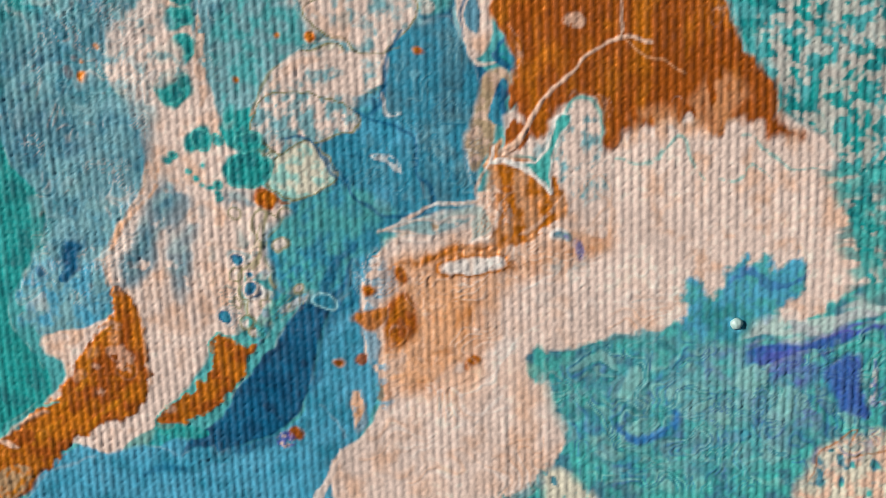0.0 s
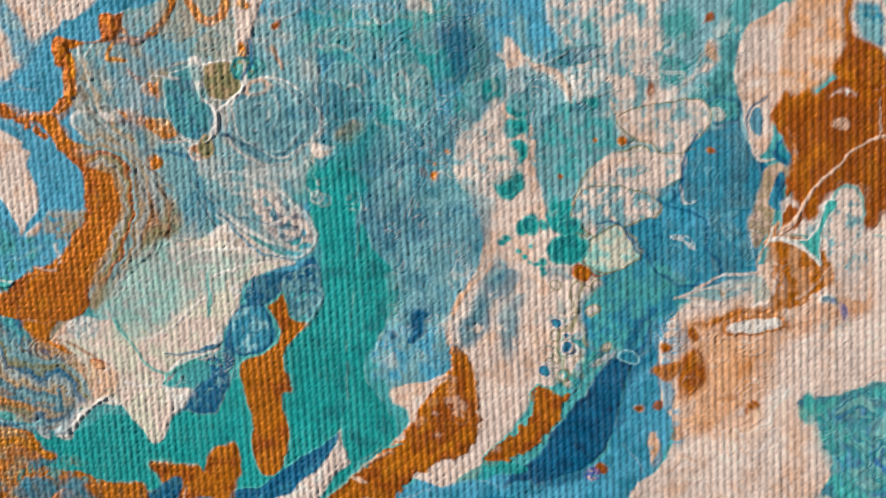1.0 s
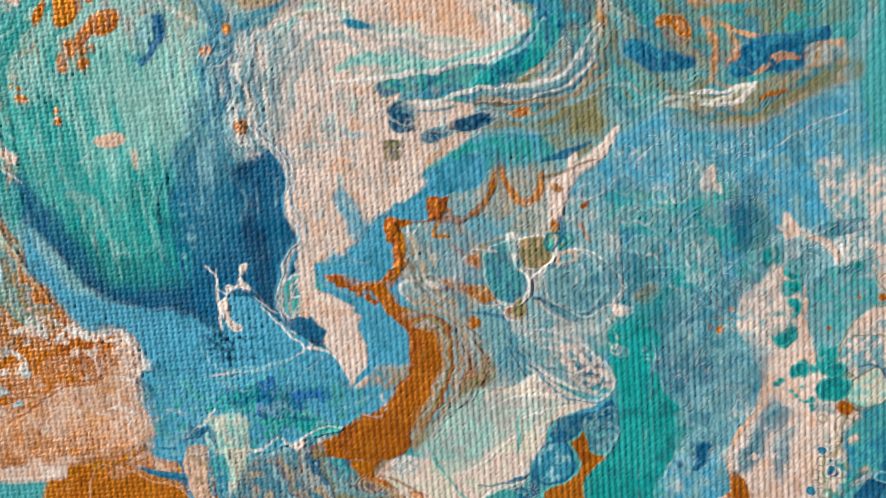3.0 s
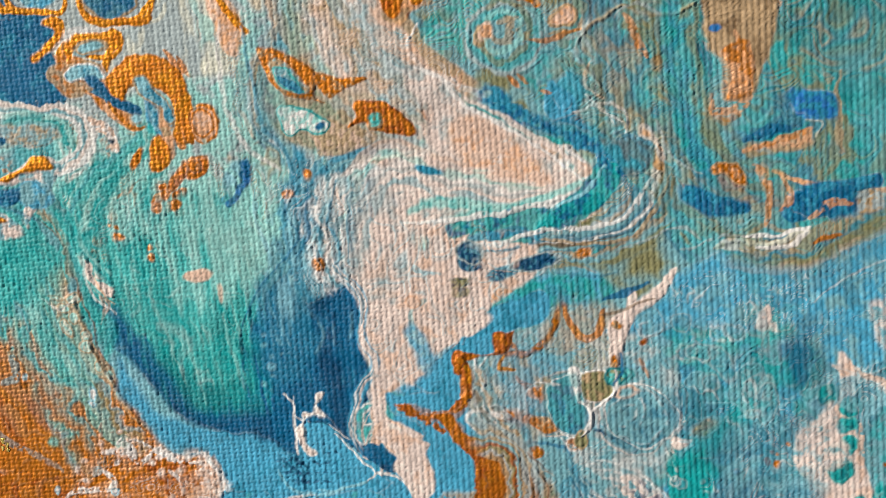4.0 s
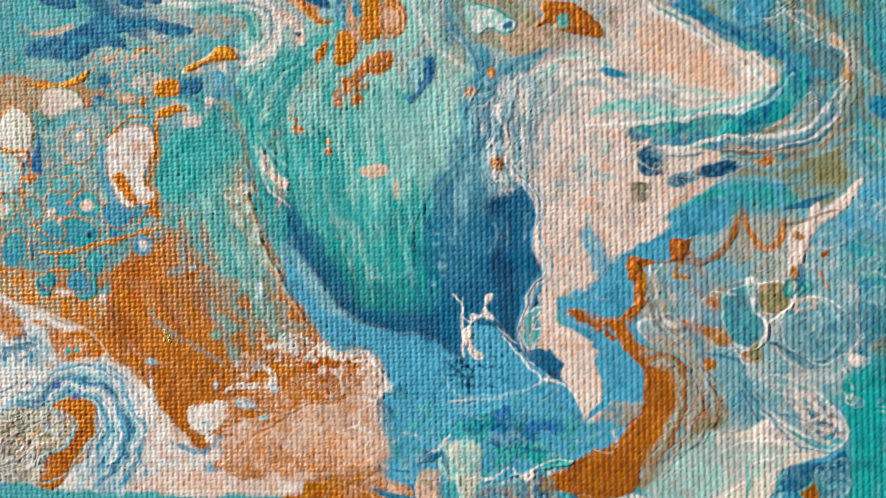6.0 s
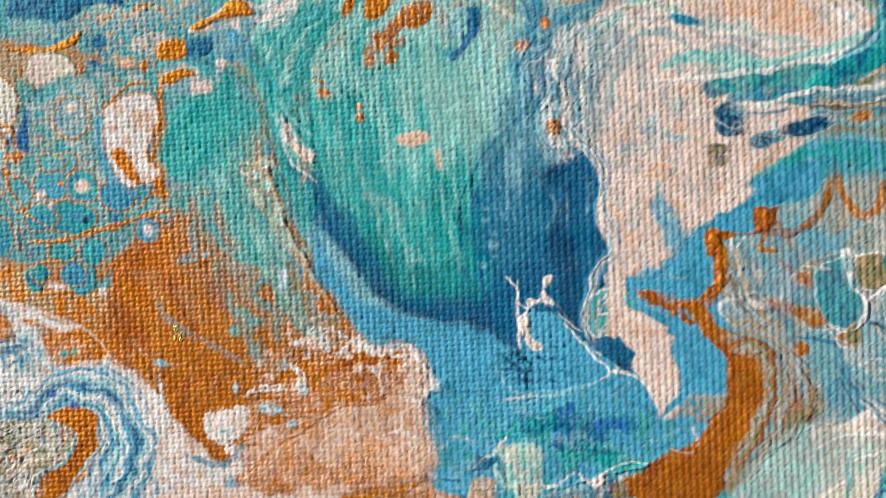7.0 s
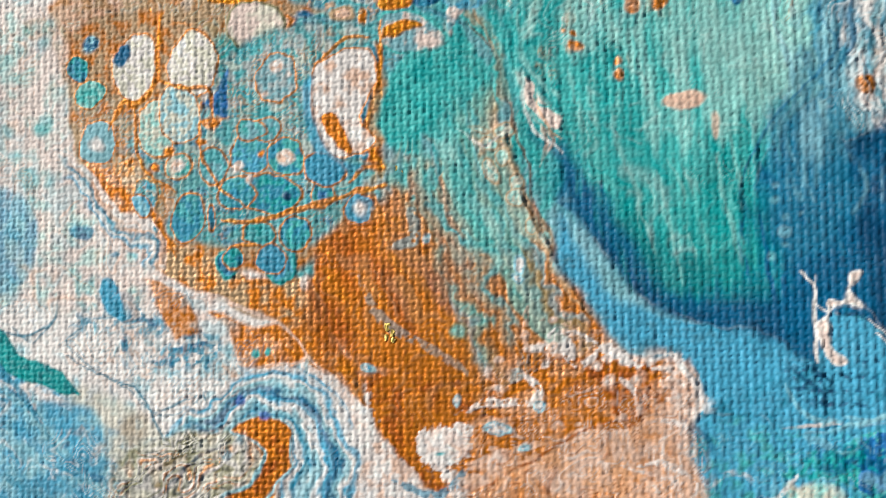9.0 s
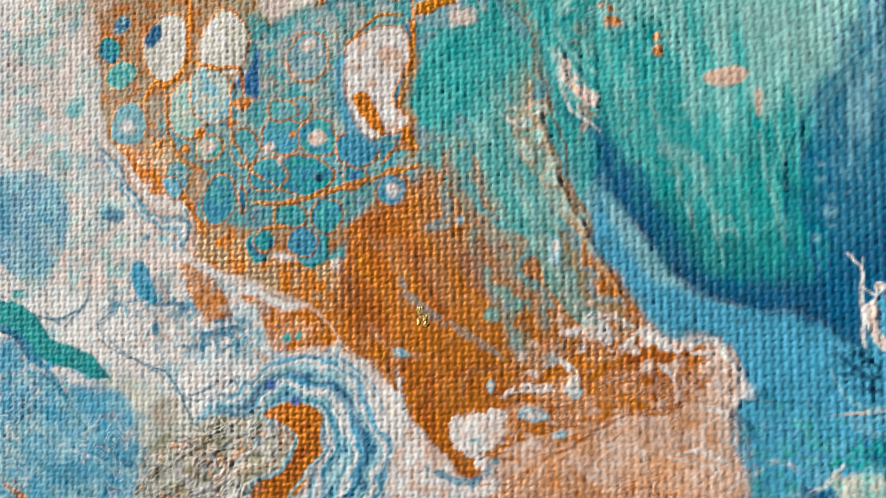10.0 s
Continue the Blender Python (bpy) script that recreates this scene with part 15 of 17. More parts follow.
vein("deep", 0.7, (-86, -3, -84, -4, -82, -5, -81, -6), a=0.75, mot=0.3, ms=0.4)
vein("blue", 0.92, (-91, -5, -89, -6, -86, -7), a=0.6, mot=0.3, ms=0.5)
vein("bronze", 0.8, (-94, -7, -92, -8, -90, -9), a=0.9, mix=('peach', 0.3, 0.4))
patch("tan", (-81, 0, -79, 1, -79, -1, -80, -2), soft=0.4, a=0.5, mot=0.2, part=None)

# the great curl, paler and finer
stream(('white', 'sky', 'white', 'blue', 'pale', 'white', 'sky', 'deep', 'pale', 'white', 'sky', 'white'), 4.85, (-76, -1, -73, 0, -70, 2, -67, 2, -65, 0, -64, -2, -65, -5, -67, -8), w2=6.07, jitter=0.7, ms=0.8, a=0.8, crest=0.03)
patch("cream", (-81, -3, -77, -1, -72, 0, -69, 0, -70, -1, -69, -3, -72, -5, -73, -8, -81, -8, -82, -7), soft=0.25, mix=('olive', 0.4, 0.8), flat=0.5, a=0.85, part=None)
patch("bronze", (-72, -0, -69, 1, -67, -0, -67, -2, -67, -3, -69, -5, -70, -7, -73, -8, -72, -5, -70, -4, -69, -2, -70, -1), soft=0.12, mix=('rust', 0.35, 0.9), flat=0.6, rim='pale', rw=0.1)
vein("white", 0.3, (-78, -7, -75, -5, -73, -3, -70, -1), a=0.85, mot=0.15, ms=0.5, thick=0.05)
vein("ink", 0.3, (-79, -6, -76, -4, -74, -2, -72, -1), a=0.85, mot=0.15, ms=0.5, thick=0.05)
vein("white", 0.3, (-77, -7, -74, -5, -71, -3, -70, -2), a=0.85, mot=0.15, ms=0.5, thick=0.05)
vein("olive", 0.3, (-80, -5, -77, -3, -74, -2), a=0.85, mot=0.15, ms=0.5, thick=0.05)
vein("white", 0.3, (-76, -8, -72, -5, -71, -4), a=0.85, mot=0.15, ms=0.5, thick=0.05)
vein("pale", 0.3, (-73, -7, -72, -5, -70, -4, -69, -2), a=0.85, mot=0.15, ms=0.5, thick=0.05)
vein("ink", 0.3, (-80, -7, -77, -5, -75, -3), a=0.85, mot=0.15, ms=0.5, thick=0.05)
cell("slate", -72, -2, 0.45, 0.41, 0, a=0.8)
cell("slate", -74, -4, 0.36, 0.33, 45, a=0.8)
cell("slate", -77, -4, 0.28, 0.25, 45, a=0.8)
cell("slate", -71, -1, 0.35, 0.32, 0, a=0.8)
cell("royal", -69, 1, 0.4, 0.36, 0, a=0.8, soft=0.12)
cell("royal", -71, 2, 0.44, 0.4, 0, a=0.8, soft=0.12)

# gilding on the river and the white apron beside it
patch("bronze", (-18, 12, -14, 11, -12, 12, -12, 11, -13, 10, -13, 8, -10, 7, -10, 5, -10, 3, -12, 1, -15, -2, -17, -4, -17, -7, -14, -9, -13, -8, -12, -5, -10, -2, -7, -0, -5, 2, -6, 5, -8, 7, -11, 8, -13, 10, -15, 10), soft=0.2, a=0.5, mix=('gold', 0.15, 0.7), thick=0.02, fray=0.4, ms=0.6, part='paint_river')
patch("tan", (-7, -0, -5, 2, -4, 4, -3, 2, -5, -0, -7, -3, -10, -5, -11, -5, -9, -2), soft=0.4, a=0.75, mix=('olive', 0.4, 0.6), thick=0.0, part=None)
vein("brown", 0.25, (-5, 5, -4, 3, -5, 0, -8, -2), a=0.6, thick=0.03)
vein("brown", 0.2, (-4, 2, -5, -1, -9, -4), a=0.6, thick=0.03)
vein("brown", 0.2, (-6, 7, -4, 5), a=0.6, thick=0.03)
patch("cream", (-14, -8, -12, -7, -9, -6, -9, -5, -7, -2, -4, 0, -0, 1, 3, -1, 6, -1, 4, -2, 1, -3, 1, -5, -1, -8, -5, -11, -5, -14, -6, -17, -8, -15, -10, -13, -12, -14, -13, -13, -12, -11), soft=0.15, mix=('pink', 0.45, 1.1), flat=0.8, thick=0.05, part='paint_apron')
patch("mint", (-9, -5, -7, -2, -4, -0, 0, 0, 3, -1, 1, -3, -1, -4, -4, -6, -8, -8), soft=0.5, a=0.6, mot=0.15, ms=0.8, mix=('grey', 0.4, 0.8), thick=0.0, part=None)
vein("jade", 0.3, (-9, -5, -9, -6, -8, -8), a=0.8, thick=0.05)
vein("jade", 0.3, (-8, -8, -5, -11, -1, -9), a=0.8, thick=0.05)
vein("white", 0.3, (-7, -8, -3, -6, -1, -4, -0, -2, 6, -1), a=0.8, thick=0.05)
vein("jade", 0.3, (-1, -2, -1, -4, -1, -6), a=0.8, thick=0.05)
vein("blue", 0.3, (1, 2, 3, 0, 6, -1), a=0.8, thick=0.05)
vein("white", 0.3, (-4, -2, -1, 0, 3, -0), a=0.8, thick=0.05)
vein("white", 0.3, (-12, -8, -10, -11, -5, -12), a=0.8, thick=0.05)
vein("slate", 0.3, (-5, -9, -2, -9, 0, -8), a=0.8, thick=0.05)
cell("white", -12, -7, 1.5, 1, 0, a=0.8, mix=('mist', 0.3, 0.4))
cell("peach", -11, -10, 0.7, 0.4, -20, rim='rust', rw=0.07)
patch("peach", (-13, -11, -11, -10, -9, -11, -10, -13, -12, -13), soft=0.3, a=0.6, mot=0.2, ms=0.5)
vein("rust", 0.35, (-14, -8, -12, -9, -10, -10), a=0.6)

# the comet's bands sweeping into the strait, softer and thinner
patch("pink", (-22, 33, -20, 35, -16, 37, -15, 39, -17, 44, -15, 45, -11, 41, -5, 37, 0, 34, -0, 33, -4, 32, -11, 31, -15, 29, -17, 25, -20, 20, -22, 22, -23, 24, -22, 29), soft=0.35, a=0.8, mix=('grey', 0.3, 1.1), flat=0.85, thick=0.0, part=None)
patch("blush", (-13, 39, -10, 40, -6, 37, -3, 34, -6, 33, -11, 35), soft=0.6, a=0.8, mot=0.12, ms=0.8, mix=('peach', 0.35, 0.7), thick=0.0, part=None)
stream(('mist', 'pink', 'grey', 'white', 'mint', 'pink', 'blush'), 5, (-23, 26, -23, 30, -21, 34, -18, 36, -13, 34, -7, 33, -3, 33), w2=3.12, jitter=0.6, ms=1.0, a=0.6, crest=0.025)
vein("mint", 1.1, (-17, 31, -14, 32, -8, 31, -4, 32, -0, 34), a=0.85, mix=('jade', 0.4, 0.6), soft=0.2)
vein("teal", 1.57, (-13, 29, -8, 30, -3, 30, 0, 32, 2, 34), a=0.9, mix=('deep', 0.35, 0.7), soft=0.15, w2=2.88)
vein("blue", 1, (-11, 28, -7, 29, -4, 28), a=0.8, mix=('slate', 0.4, 0.5))
vein("white", 0.44, (-14, 27, -8, 28, -3, 29, 3, 30, 6, 33, 7, 35), a=0.8, mot=0.1, ms=0.6, thick=0.05)
vein("slate", 0.35, (-11, 27, -3, 28, 4, 29, 7, 32, 8, 34), a=0.8, mot=0.1, ms=0.6, thick=0.05)
vein("tan", 0.44, (-4, 28, 3, 28, 6, 30, 8, 34), a=0.8, mot=0.1, ms=0.6, thick=0.05)
vein("white", 0.53, (-18, 30, -13, 30, -6, 31, -2, 32), a=0.8, mot=0.1, ms=0.6, thick=0.05)
vein("pale", 0.35, (-3, 31, 0, 33, 2, 35), a=0.8, mot=0.1, ms=0.6, thick=0.05)
patch("deep", (2, 37, 4, 38, 6, 37, 6, 35, 5, 34, 3, 35, 2, 36), soft=0.3, fray=1.0, ms=0.5, mix=('blue', 0.5, 0.5))
patch("blue", (-9, 43, -6, 41, -3, 39, -0, 38, 2, 38, 2, 36, -1, 37, -5, 39, -9, 41), soft=0.3, fray=0.8, ms=0.6, mot=0.15, mix=('deep', 0.4, 0.6))
patch("sky", (-3, 43, -1, 44, -0, 42, -1, 41, -2, 40, -3, 42), soft=0.25, mix=('blue', 0.4, 0.6))
vein("white", 0.46, (-16, 45, -14, 44, -11, 41, -6, 38, 0, 34), a=0.8, thick=0.05)
vein("white", 0.3, (-1, 40, 2, 41, 4, 40, 4, 38), a=0.8, thick=0.04)
cell("peach", 6, 38, 0.7, 0.45, -40, rim='white')
cell("peach", 7, 35, 0.3, 0.9, 15, mix=('bronze', 0.4, 0.3))
cell("navy", -11, 27, 1.38, 1, -10, rim='grey', rw=0.1, mix=('slate', 0.4, 0.4))
cell("navy", -5, 26, 2.38, 0.81, 8, rim='grey', rw=0.09, mix=('slate', 0.4, 0.4))
cell("olive", -12, 24, 1.08, 0.62, 27, mix=('ink', 0.4, 0.3))
cell("blush", -7, 24, 0.7, 0.4, -20)
cell("bronze", -0, 27, 0.75, 0.53, 0, mix=('peach', 0.4, 0.3))

# olive and blue field, its streaks and hooks
stream(('aqua', 'olive', 'mist', 'tan', 'slate', 'aqua', 'olive', 'mist', 'teal'), 13, (1, 49, 4, 45, 6, 41, 9, 37, 14, 32, 19, 30), w2=10.0, jitter=1.0, ms=1.3, a=0.45, crest=0.025)
stream(('teal', 'blue', 'aqua', 'olive'), 3.5, (9, 51, 9, 45, 10, 40, 11, 37, 13, 34), jitter=0.8, ms=1.0, a=0.6, crest=0.02)
vein("aqua", 0.69, (-11, 48, -10, 46, -8, 45, -5, 46, -4, 48, -5, 50, -8, 51, -10, 50), a=0.6, mot=0.15, ms=0.6)
vein("olive", 0.69, (-10, 48, -9, 46, -8, 45, -6, 46, -5, 48, -6, 50, -8, 51, -9, 50), a=0.6, mot=0.15, ms=0.6)
vein("mint", 0.69, (-9, 48, -9, 47, -8, 46, -6, 47, -6, 48, -6, 49, -8, 50, -9, 49), a=0.6, mot=0.15, ms=0.6)
vein("tan", 0.69, (-9, 48, -8, 47, -8, 47, -7, 47, -7, 48, -7, 49, -8, 49, -8, 49), a=0.6, mot=0.15, ms=0.6)
cell("blush", -9, 48, 0.5, 0.65, 0, mix=('peach', 0.5, 0.3))
patch("deep", (9, 32, 10, 33, 12, 32, 15, 31, 15, 30, 12, 30, 10, 31), soft=0.2, fray=0.5, mix=('blue', 0.4, 0.5))
patch("cobalt", (19, 42, 21, 42, 23, 41, 23, 39, 21, 39, 19, 40), soft=0.3, fray=0.6, mix=('blue', 0.5, 0.6))
patch("deep", (19, 31, 21, 33, 25, 33, 25, 30, 21, 30), soft=0.3, fray=0.6, mix=('blue', 0.4, 0.6))
vein("deep", 1, (15, 37, 17, 38, 19, 38), a=0.85, mot=0.1, ms=0.5)
patch("bronze", (12, 35, 14, 35, 15, 34, 15, 33, 14, 33, 13, 34, 12, 34), soft=0.1, mix=('peach', 0.35, 0.4), rim='tan', rw=0.08)
vein("peach", 0.65, (15, 36, 18, 37, 21, 38), a=0.75, mot=0.2, ms=0.5, mix=('bronze', 0.45, 0.5))
vein("peach", 0.85, (12, 41, 12, 40, 14, 40, 15, 41, 15, 44, 14, 47), a=0.75, mot=0.2, ms=0.5, mix=('bronze', 0.45, 0.5))
vein("peach", 0.81, (16, 35, 17, 33, 17, 29), a=0.75, mot=0.2, ms=0.5, mix=('bronze', 0.45, 0.5))
vein("peach", 0.81, (21, 30, 23, 31, 25, 31), a=0.75, mot=0.2, ms=0.5, mix=('bronze', 0.45, 0.5))
vein("peach", 0.65, (4, 49, 5, 47, 6, 45), a=0.75, mot=0.2, ms=0.5, mix=('bronze', 0.45, 0.5))
vein("peach", 0.65, (18, 34, 19, 32, 18, 30), a=0.75, mot=0.2, ms=0.5, mix=('bronze', 0.45, 0.5))
vein("white", 0.44, (15, 28, 17, 28, 18, 28, 21, 29), a=0.85, thick=0.04)
vein("white", 0.39, (16, 27, 19, 27, 21, 29), a=0.8, thick=0.04)
vein("grey", 0.3, (0, 48, 1, 45, 1, 42, -0, 41), a=0.65, mot=0.15, ms=0.5, thick=0.05)
vein("grey", 0.38, (-4, 47, -1, 47, 1, 49), a=0.65, mot=0.15, ms=0.5, thick=0.05)
vein("grey", 0.3, (3, 49, 5, 50, 7, 49), a=0.65, mot=0.15, ms=0.5, thick=0.05)
vein("grey", 0.38, (7, 39, 8, 36, 11, 34), a=0.65, mot=0.15, ms=0.5, thick=0.05)
vein("grey", 0.3, (9, 27, 13, 28, 15, 28), a=0.65, mot=0.15, ms=0.5, thick=0.05)
vein("grey", 0.3, (3, 27, 9, 29, 11, 28), a=0.65, mot=0.15, ms=0.5, thick=0.05)
vein("bronze", 0.4, (-6, 44, -5, 43), a=0.7)
vein("bronze", 0.4, (-4, 42, -3, 42), a=0.7)
vein("bronze", 0.5, (-5, 47, -3, 47, -0, 48), a=0.7)
vein("bronze", 0.4, (5, 47, 5, 46), a=0.7)

# pale veils and small marks by the gold hooks
vein("white", 0.5, (-35, 50, -35, 45, -34, 40, -32, 37, -29, 35), a=0.55, mot=0.15, ms=0.5, ang=95, st=3, thick=0.04)
vein("blue", 0.5, (-33, 50, -32, 45, -31, 40, -29, 37, -28, 31, -29, 26), a=0.55, mot=0.15, ms=0.5, ang=95, st=3, thick=0.04)
vein("slate", 0.5, (-28, 37, -29, 33, -28, 30, -29, 25), a=0.55, mot=0.15, ms=0.5, ang=95, st=3, thick=0.04)
vein("blue", 0.6, (-26, 36, -27, 32, -26, 29, -26, 26), a=0.55, mot=0.15, ms=0.5, ang=95, st=3, thick=0.04)
vein("pale", 0.5, (-25, 34, -25, 31, -24, 27, -25, 24), a=0.55, mot=0.15, ms=0.5, ang=95, st=3, thick=0.04)
vein("mint", 0.5, (-38, 45, -37, 39, -34, 35, -32, 31), a=0.55, mot=0.15, ms=0.5, ang=95, st=3, thick=0.04)
vein("pale", 0.5, (-32, 36, -32, 31, -31, 27, -32, 23), a=0.55, mot=0.15, ms=0.5, ang=95, st=3, thick=0.04)
vein("slate", 0.4, (-23, 33, -23, 30, -23, 27), a=0.55, mot=0.15, ms=0.5, ang=95, st=3, thick=0.04)
vein("deep", 0.75, (-33, 36, -33, 34, -35, 32), a=0.9, w2=0.55, mix=('cobalt', 0.4, 0.4))
cell("bronze", -38, 36, 0.85, 0.77, 0, mix=('peach', 0.3, 0.3), soft=0.12)
cell("bronze", -41, 33, 0.56, 0.51, 0, mix=('peach', 0.3, 0.3), soft=0.12)
cell("bronze", -42, 32, 0.5, 0.45, 0, mix=('peach', 0.3, 0.3), soft=0.12)
cell("bronze", -40, 32, 0.56, 0.51, 0, mix=('peach', 0.3, 0.3), soft=0.12)
cell("bronze", -43, 27, 0.44, 0.39, 0, mix=('peach', 0.3, 0.3), soft=0.12)
cell("bronze", -29, 33, 0.67, 0.61, 0, mix=('peach', 0.3, 0.3), soft=0.12)
cell("bronze", -27, 35, 0.4, 0.36, 0, mix=('peach', 0.3, 0.3), soft=0.12)
cell("bronze", -26, 26, 0.75, 0.67, 0, mix=('peach', 0.3, 0.3), soft=0.12)
cell("peach", -37, 40, 1.1, 1.3, -10, rim='bronze', rw=0.12, mix=('blush', 0.4, 0.4))
cell("jade", -20, 40, 0.75, 0.62, 0, mix=('olive', 0.4, 0.3))
cell("blue", -15, 35, 1.2, 0.53, -15)
cell("blush", -38, 25, 1.25, 0.81, 15)

# the marbled shore
patch("bronze", (-42, -7, -37, -8, -34, -9, -33, -12, -36, -14, -38, -15, -43, -15), soft=0.12, mix=('gold', 0.15, 0.9), flat=0.6, rim='peach', rw=0.09)
patch("slate", (-33, -11, -29, -10, -27, -6, -23, -6, -20, -8, -16, -11, -13, -13, -14, -15, -19, -15, -24, -14, -29, -15, -33, -13), soft=0.4, a=0.7, mix=('tan', 0.4, 0.7), flat=0.5, thick=0.0, part=None)
patch("gold", (-29, -13, -27, -11, -24, -11, -21, -12, -19, -10, -18, -13, -21, -14, -26, -15, -29, -15), soft=0.2, mot=0.3, ms=0.7, mix=('bronze', 0.5, 0.6), fray=0.8)
stream(('mist', 'slate', 'tan', 'grey', 'deep', 'olive', 'mist'), 4.5, (-22, -5, -21, -8, -18, -11, -14, -12, -13, -14), w2=3.0, jitter=0.7, ms=0.8, a=0.8, crest=0.03)
stream(('slate', 'pale', 'deep', 'tan', 'slate'), 2.81, (-25, -6, -23, -9, -20, -13, -17, -15, -13, -15), jitter=0.7, ms=0.7, a=0.6, crest=0.03)
patch("bronze", (-36, -21, -32, -22, -27, -20, -24, -16, -19, -16, -16, -18, -19, -20, -18, -25, -37, -25), soft=0.3, a=0.8, mix=('tan', 0.45, 1.0), flat=0.4, part=None)
patch("blush", (-33, -5, -31, -5, -31, -8, -31, -12, -32, -11, -33, -9), soft=0.15, mix=('tan', 0.3, 0.5), thick=0.04)
patch("blush", (-34, -13, -29, -13, -31, -16, -32, -19, -31, -20, -32, -20, -35, -17, -38, -17, -37, -16, -34, -16), soft=0.15, mix=('tan', 0.35, 0.6), thick=0.04)
patch("cream", (-30, -2, -27, -2, -27, -6, -28, -8, -29, -10, -29, -8, -29, -6), soft=0.3, mix=('mint', 0.4, 0.6), thick=0.03)
vein("deep", 0.65, (-38, -7, -34, -8, -33, -10, -32, -12, -36, -14, -38, -14), a=0.8, mot=0.1, ms=0.5, mix=('sky', 0.3, 0.4))
vein("blue", 0.65, (-31, -6, -31, -9, -29, -11), a=0.8, mot=0.1, ms=0.5, mix=('sky', 0.3, 0.4))
vein("blue", 0.65, (-34, -14, -33, -17, -33, -18), a=0.8, mot=0.1, ms=0.5, mix=('sky', 0.3, 0.4))
vein("deep", 0.65, (-33, -4, -31, -3, -30, -5), a=0.8, mot=0.1, ms=0.5, mix=('sky', 0.3, 0.4))
vein("slate", 0.65, (-38, -17, -36, -18, -34, -19), a=0.8, mot=0.1, ms=0.5, mix=('sky', 0.3, 0.4))
stream(('jade', 'blue', 'teal', 'slate', 'jade'), 2.75, (-38, -19, -36, -20, -32, -22, -29, -21, -27, -19, -29, -18, -30, -19), jitter=0.5, ms=0.6, a=0.85, crest=0.03)
stream(('jade', 'tan', 'olive', 'gold'), 2, (-30, -18, -30, -16, -26, -15, -21, -14, -16, -15), jitter=0.5, ms=0.6, a=0.7, crest=0.03)
vein("jade", 0.7, (-24, -19, -23, -21, -21, -23), a=0.7, mot=0.2, ms=0.5)
vein("gold", 0.79, (-23, -18, -19, -17, -16, -18), a=0.8, mot=0.2, ms=0.4)
cell("slate", -21, -21, 1.5, 0.6, -20, a=0.7, mot=0.2, ms=0.4, mix=('blue', 0.4, 0.4))
cell("slate", -18, -22, 1.1, 0.8, -20, a=0.7, mot=0.2, ms=0.4, mix=('blue', 0.4, 0.4))
cell("slate", -14, -22, 0.7, 1.5, -20, a=0.7, mot=0.2, ms=0.4, mix=('blue', 0.4, 0.4))
cell("slate", -9, -23, 1.3, 0.8, -20, a=0.7, mot=0.2, ms=0.4, mix=('blue', 0.4, 0.4))
cell("slate", -16, -21, 1.31, 0.52, -20, a=0.7, mot=0.2, ms=0.4, mix=('blue', 0.4, 0.4))

# pale rings and the dark veil in the blue field
cell("mist", 11, 17, 1.5, 0.97, 0, rim='grey', rw=0.1, a=0.45, mot=0.2, ms=0.6, mix=('slate', 0.4, 0.5), thick=0.03)
cell("mist", 13, 16, 1, 2, 30, rim='grey', rw=0.1, a=0.45, mot=0.2, ms=0.6, mix=('slate', 0.4, 0.5), thick=0.03)
cell("mist", 14, 19, 1.05, 0.53, -25, rim='grey', rw=0.1, a=0.45, mot=0.2, ms=0.6, mix=('slate', 0.4, 0.5), thick=0.03)
cell("mist", 12, 14, 1, 0.8, 0, rim='grey', rw=0.1, a=0.45, mot=0.2, ms=0.6, mix=('slate', 0.4, 0.5), thick=0.03)
cell("mist", 17, 18, 0.36, 1.05, -5, rim='grey', rw=0.1, a=0.45, mot=0.2, ms=0.6, mix=('slate', 0.4, 0.5), thick=0.03)
cell("mist", 9, 4, 0.7, 0.6, 0, rim='grey', rw=0.1, a=0.45, mot=0.2, ms=0.6, mix=('slate', 0.4, 0.5), thick=0.03)
cell("mist", 17, 12, 1.3, 1.9, -10, rim='grey', rw=0.1, a=0.45, mot=0.2, ms=0.6, mix=('slate', 0.4, 0.5), thick=0.03)
cell("mist", 5, 10, 3.4, 2.9, 0, rim='grey', rw=0.1, a=0.45, mot=0.2, ms=0.6, mix=('slate', 0.4, 0.5), thick=0.03)
cell("mist", 16, 20, 1, 1.6, 0, rim='grey', rw=0.1, a=0.45, mot=0.2, ms=0.6, mix=('slate', 0.4, 0.5), thick=0.03)
cell("mist", 9, 20, 1, 0.9, 0, rim='grey', rw=0.1, a=0.45, mot=0.2, ms=0.6, mix=('slate', 0.4, 0.5), thick=0.03)
cell("mist", 6, 20, 1.5, 1.5, 0, rim='grey', rw=0.1, a=0.45, mot=0.2, ms=0.6, mix=('slate', 0.4, 0.5), thick=0.03)
patch("deep", (19, 16, 20, 19, 21, 17, 21, 14, 20, 14), soft=0.5, a=0.6, mot=0.15, ms=0.7, part=None)
patch("pink", (20, 9, 22, 11, 23, 12, 24, 9, 25, 7, 25, 6, 22, 5, 20, 6), soft=0.3, a=0.8, mix=('mist', 0.3, 0.6), part=None)
vein("blush", 0.7, (24, 16, 26, 15, 28, 14, 29, 12), a=0.6, mot=0.25, ms=0.5)
vein("blush", 0.7, (32, 12, 35, 9, 35, 13), a=0.6, mot=0.25, ms=0.5)
vein("blush", 0.57, (30, 5, 32, 7, 35, 8), a=0.6, mot=0.25, ms=0.5)
patch("slate", (7, 12, 11, 13, 15, 8, 14, 6, 10, 7), soft=0.6, a=0.4, mot=0.2, ms=0.8, part=None)
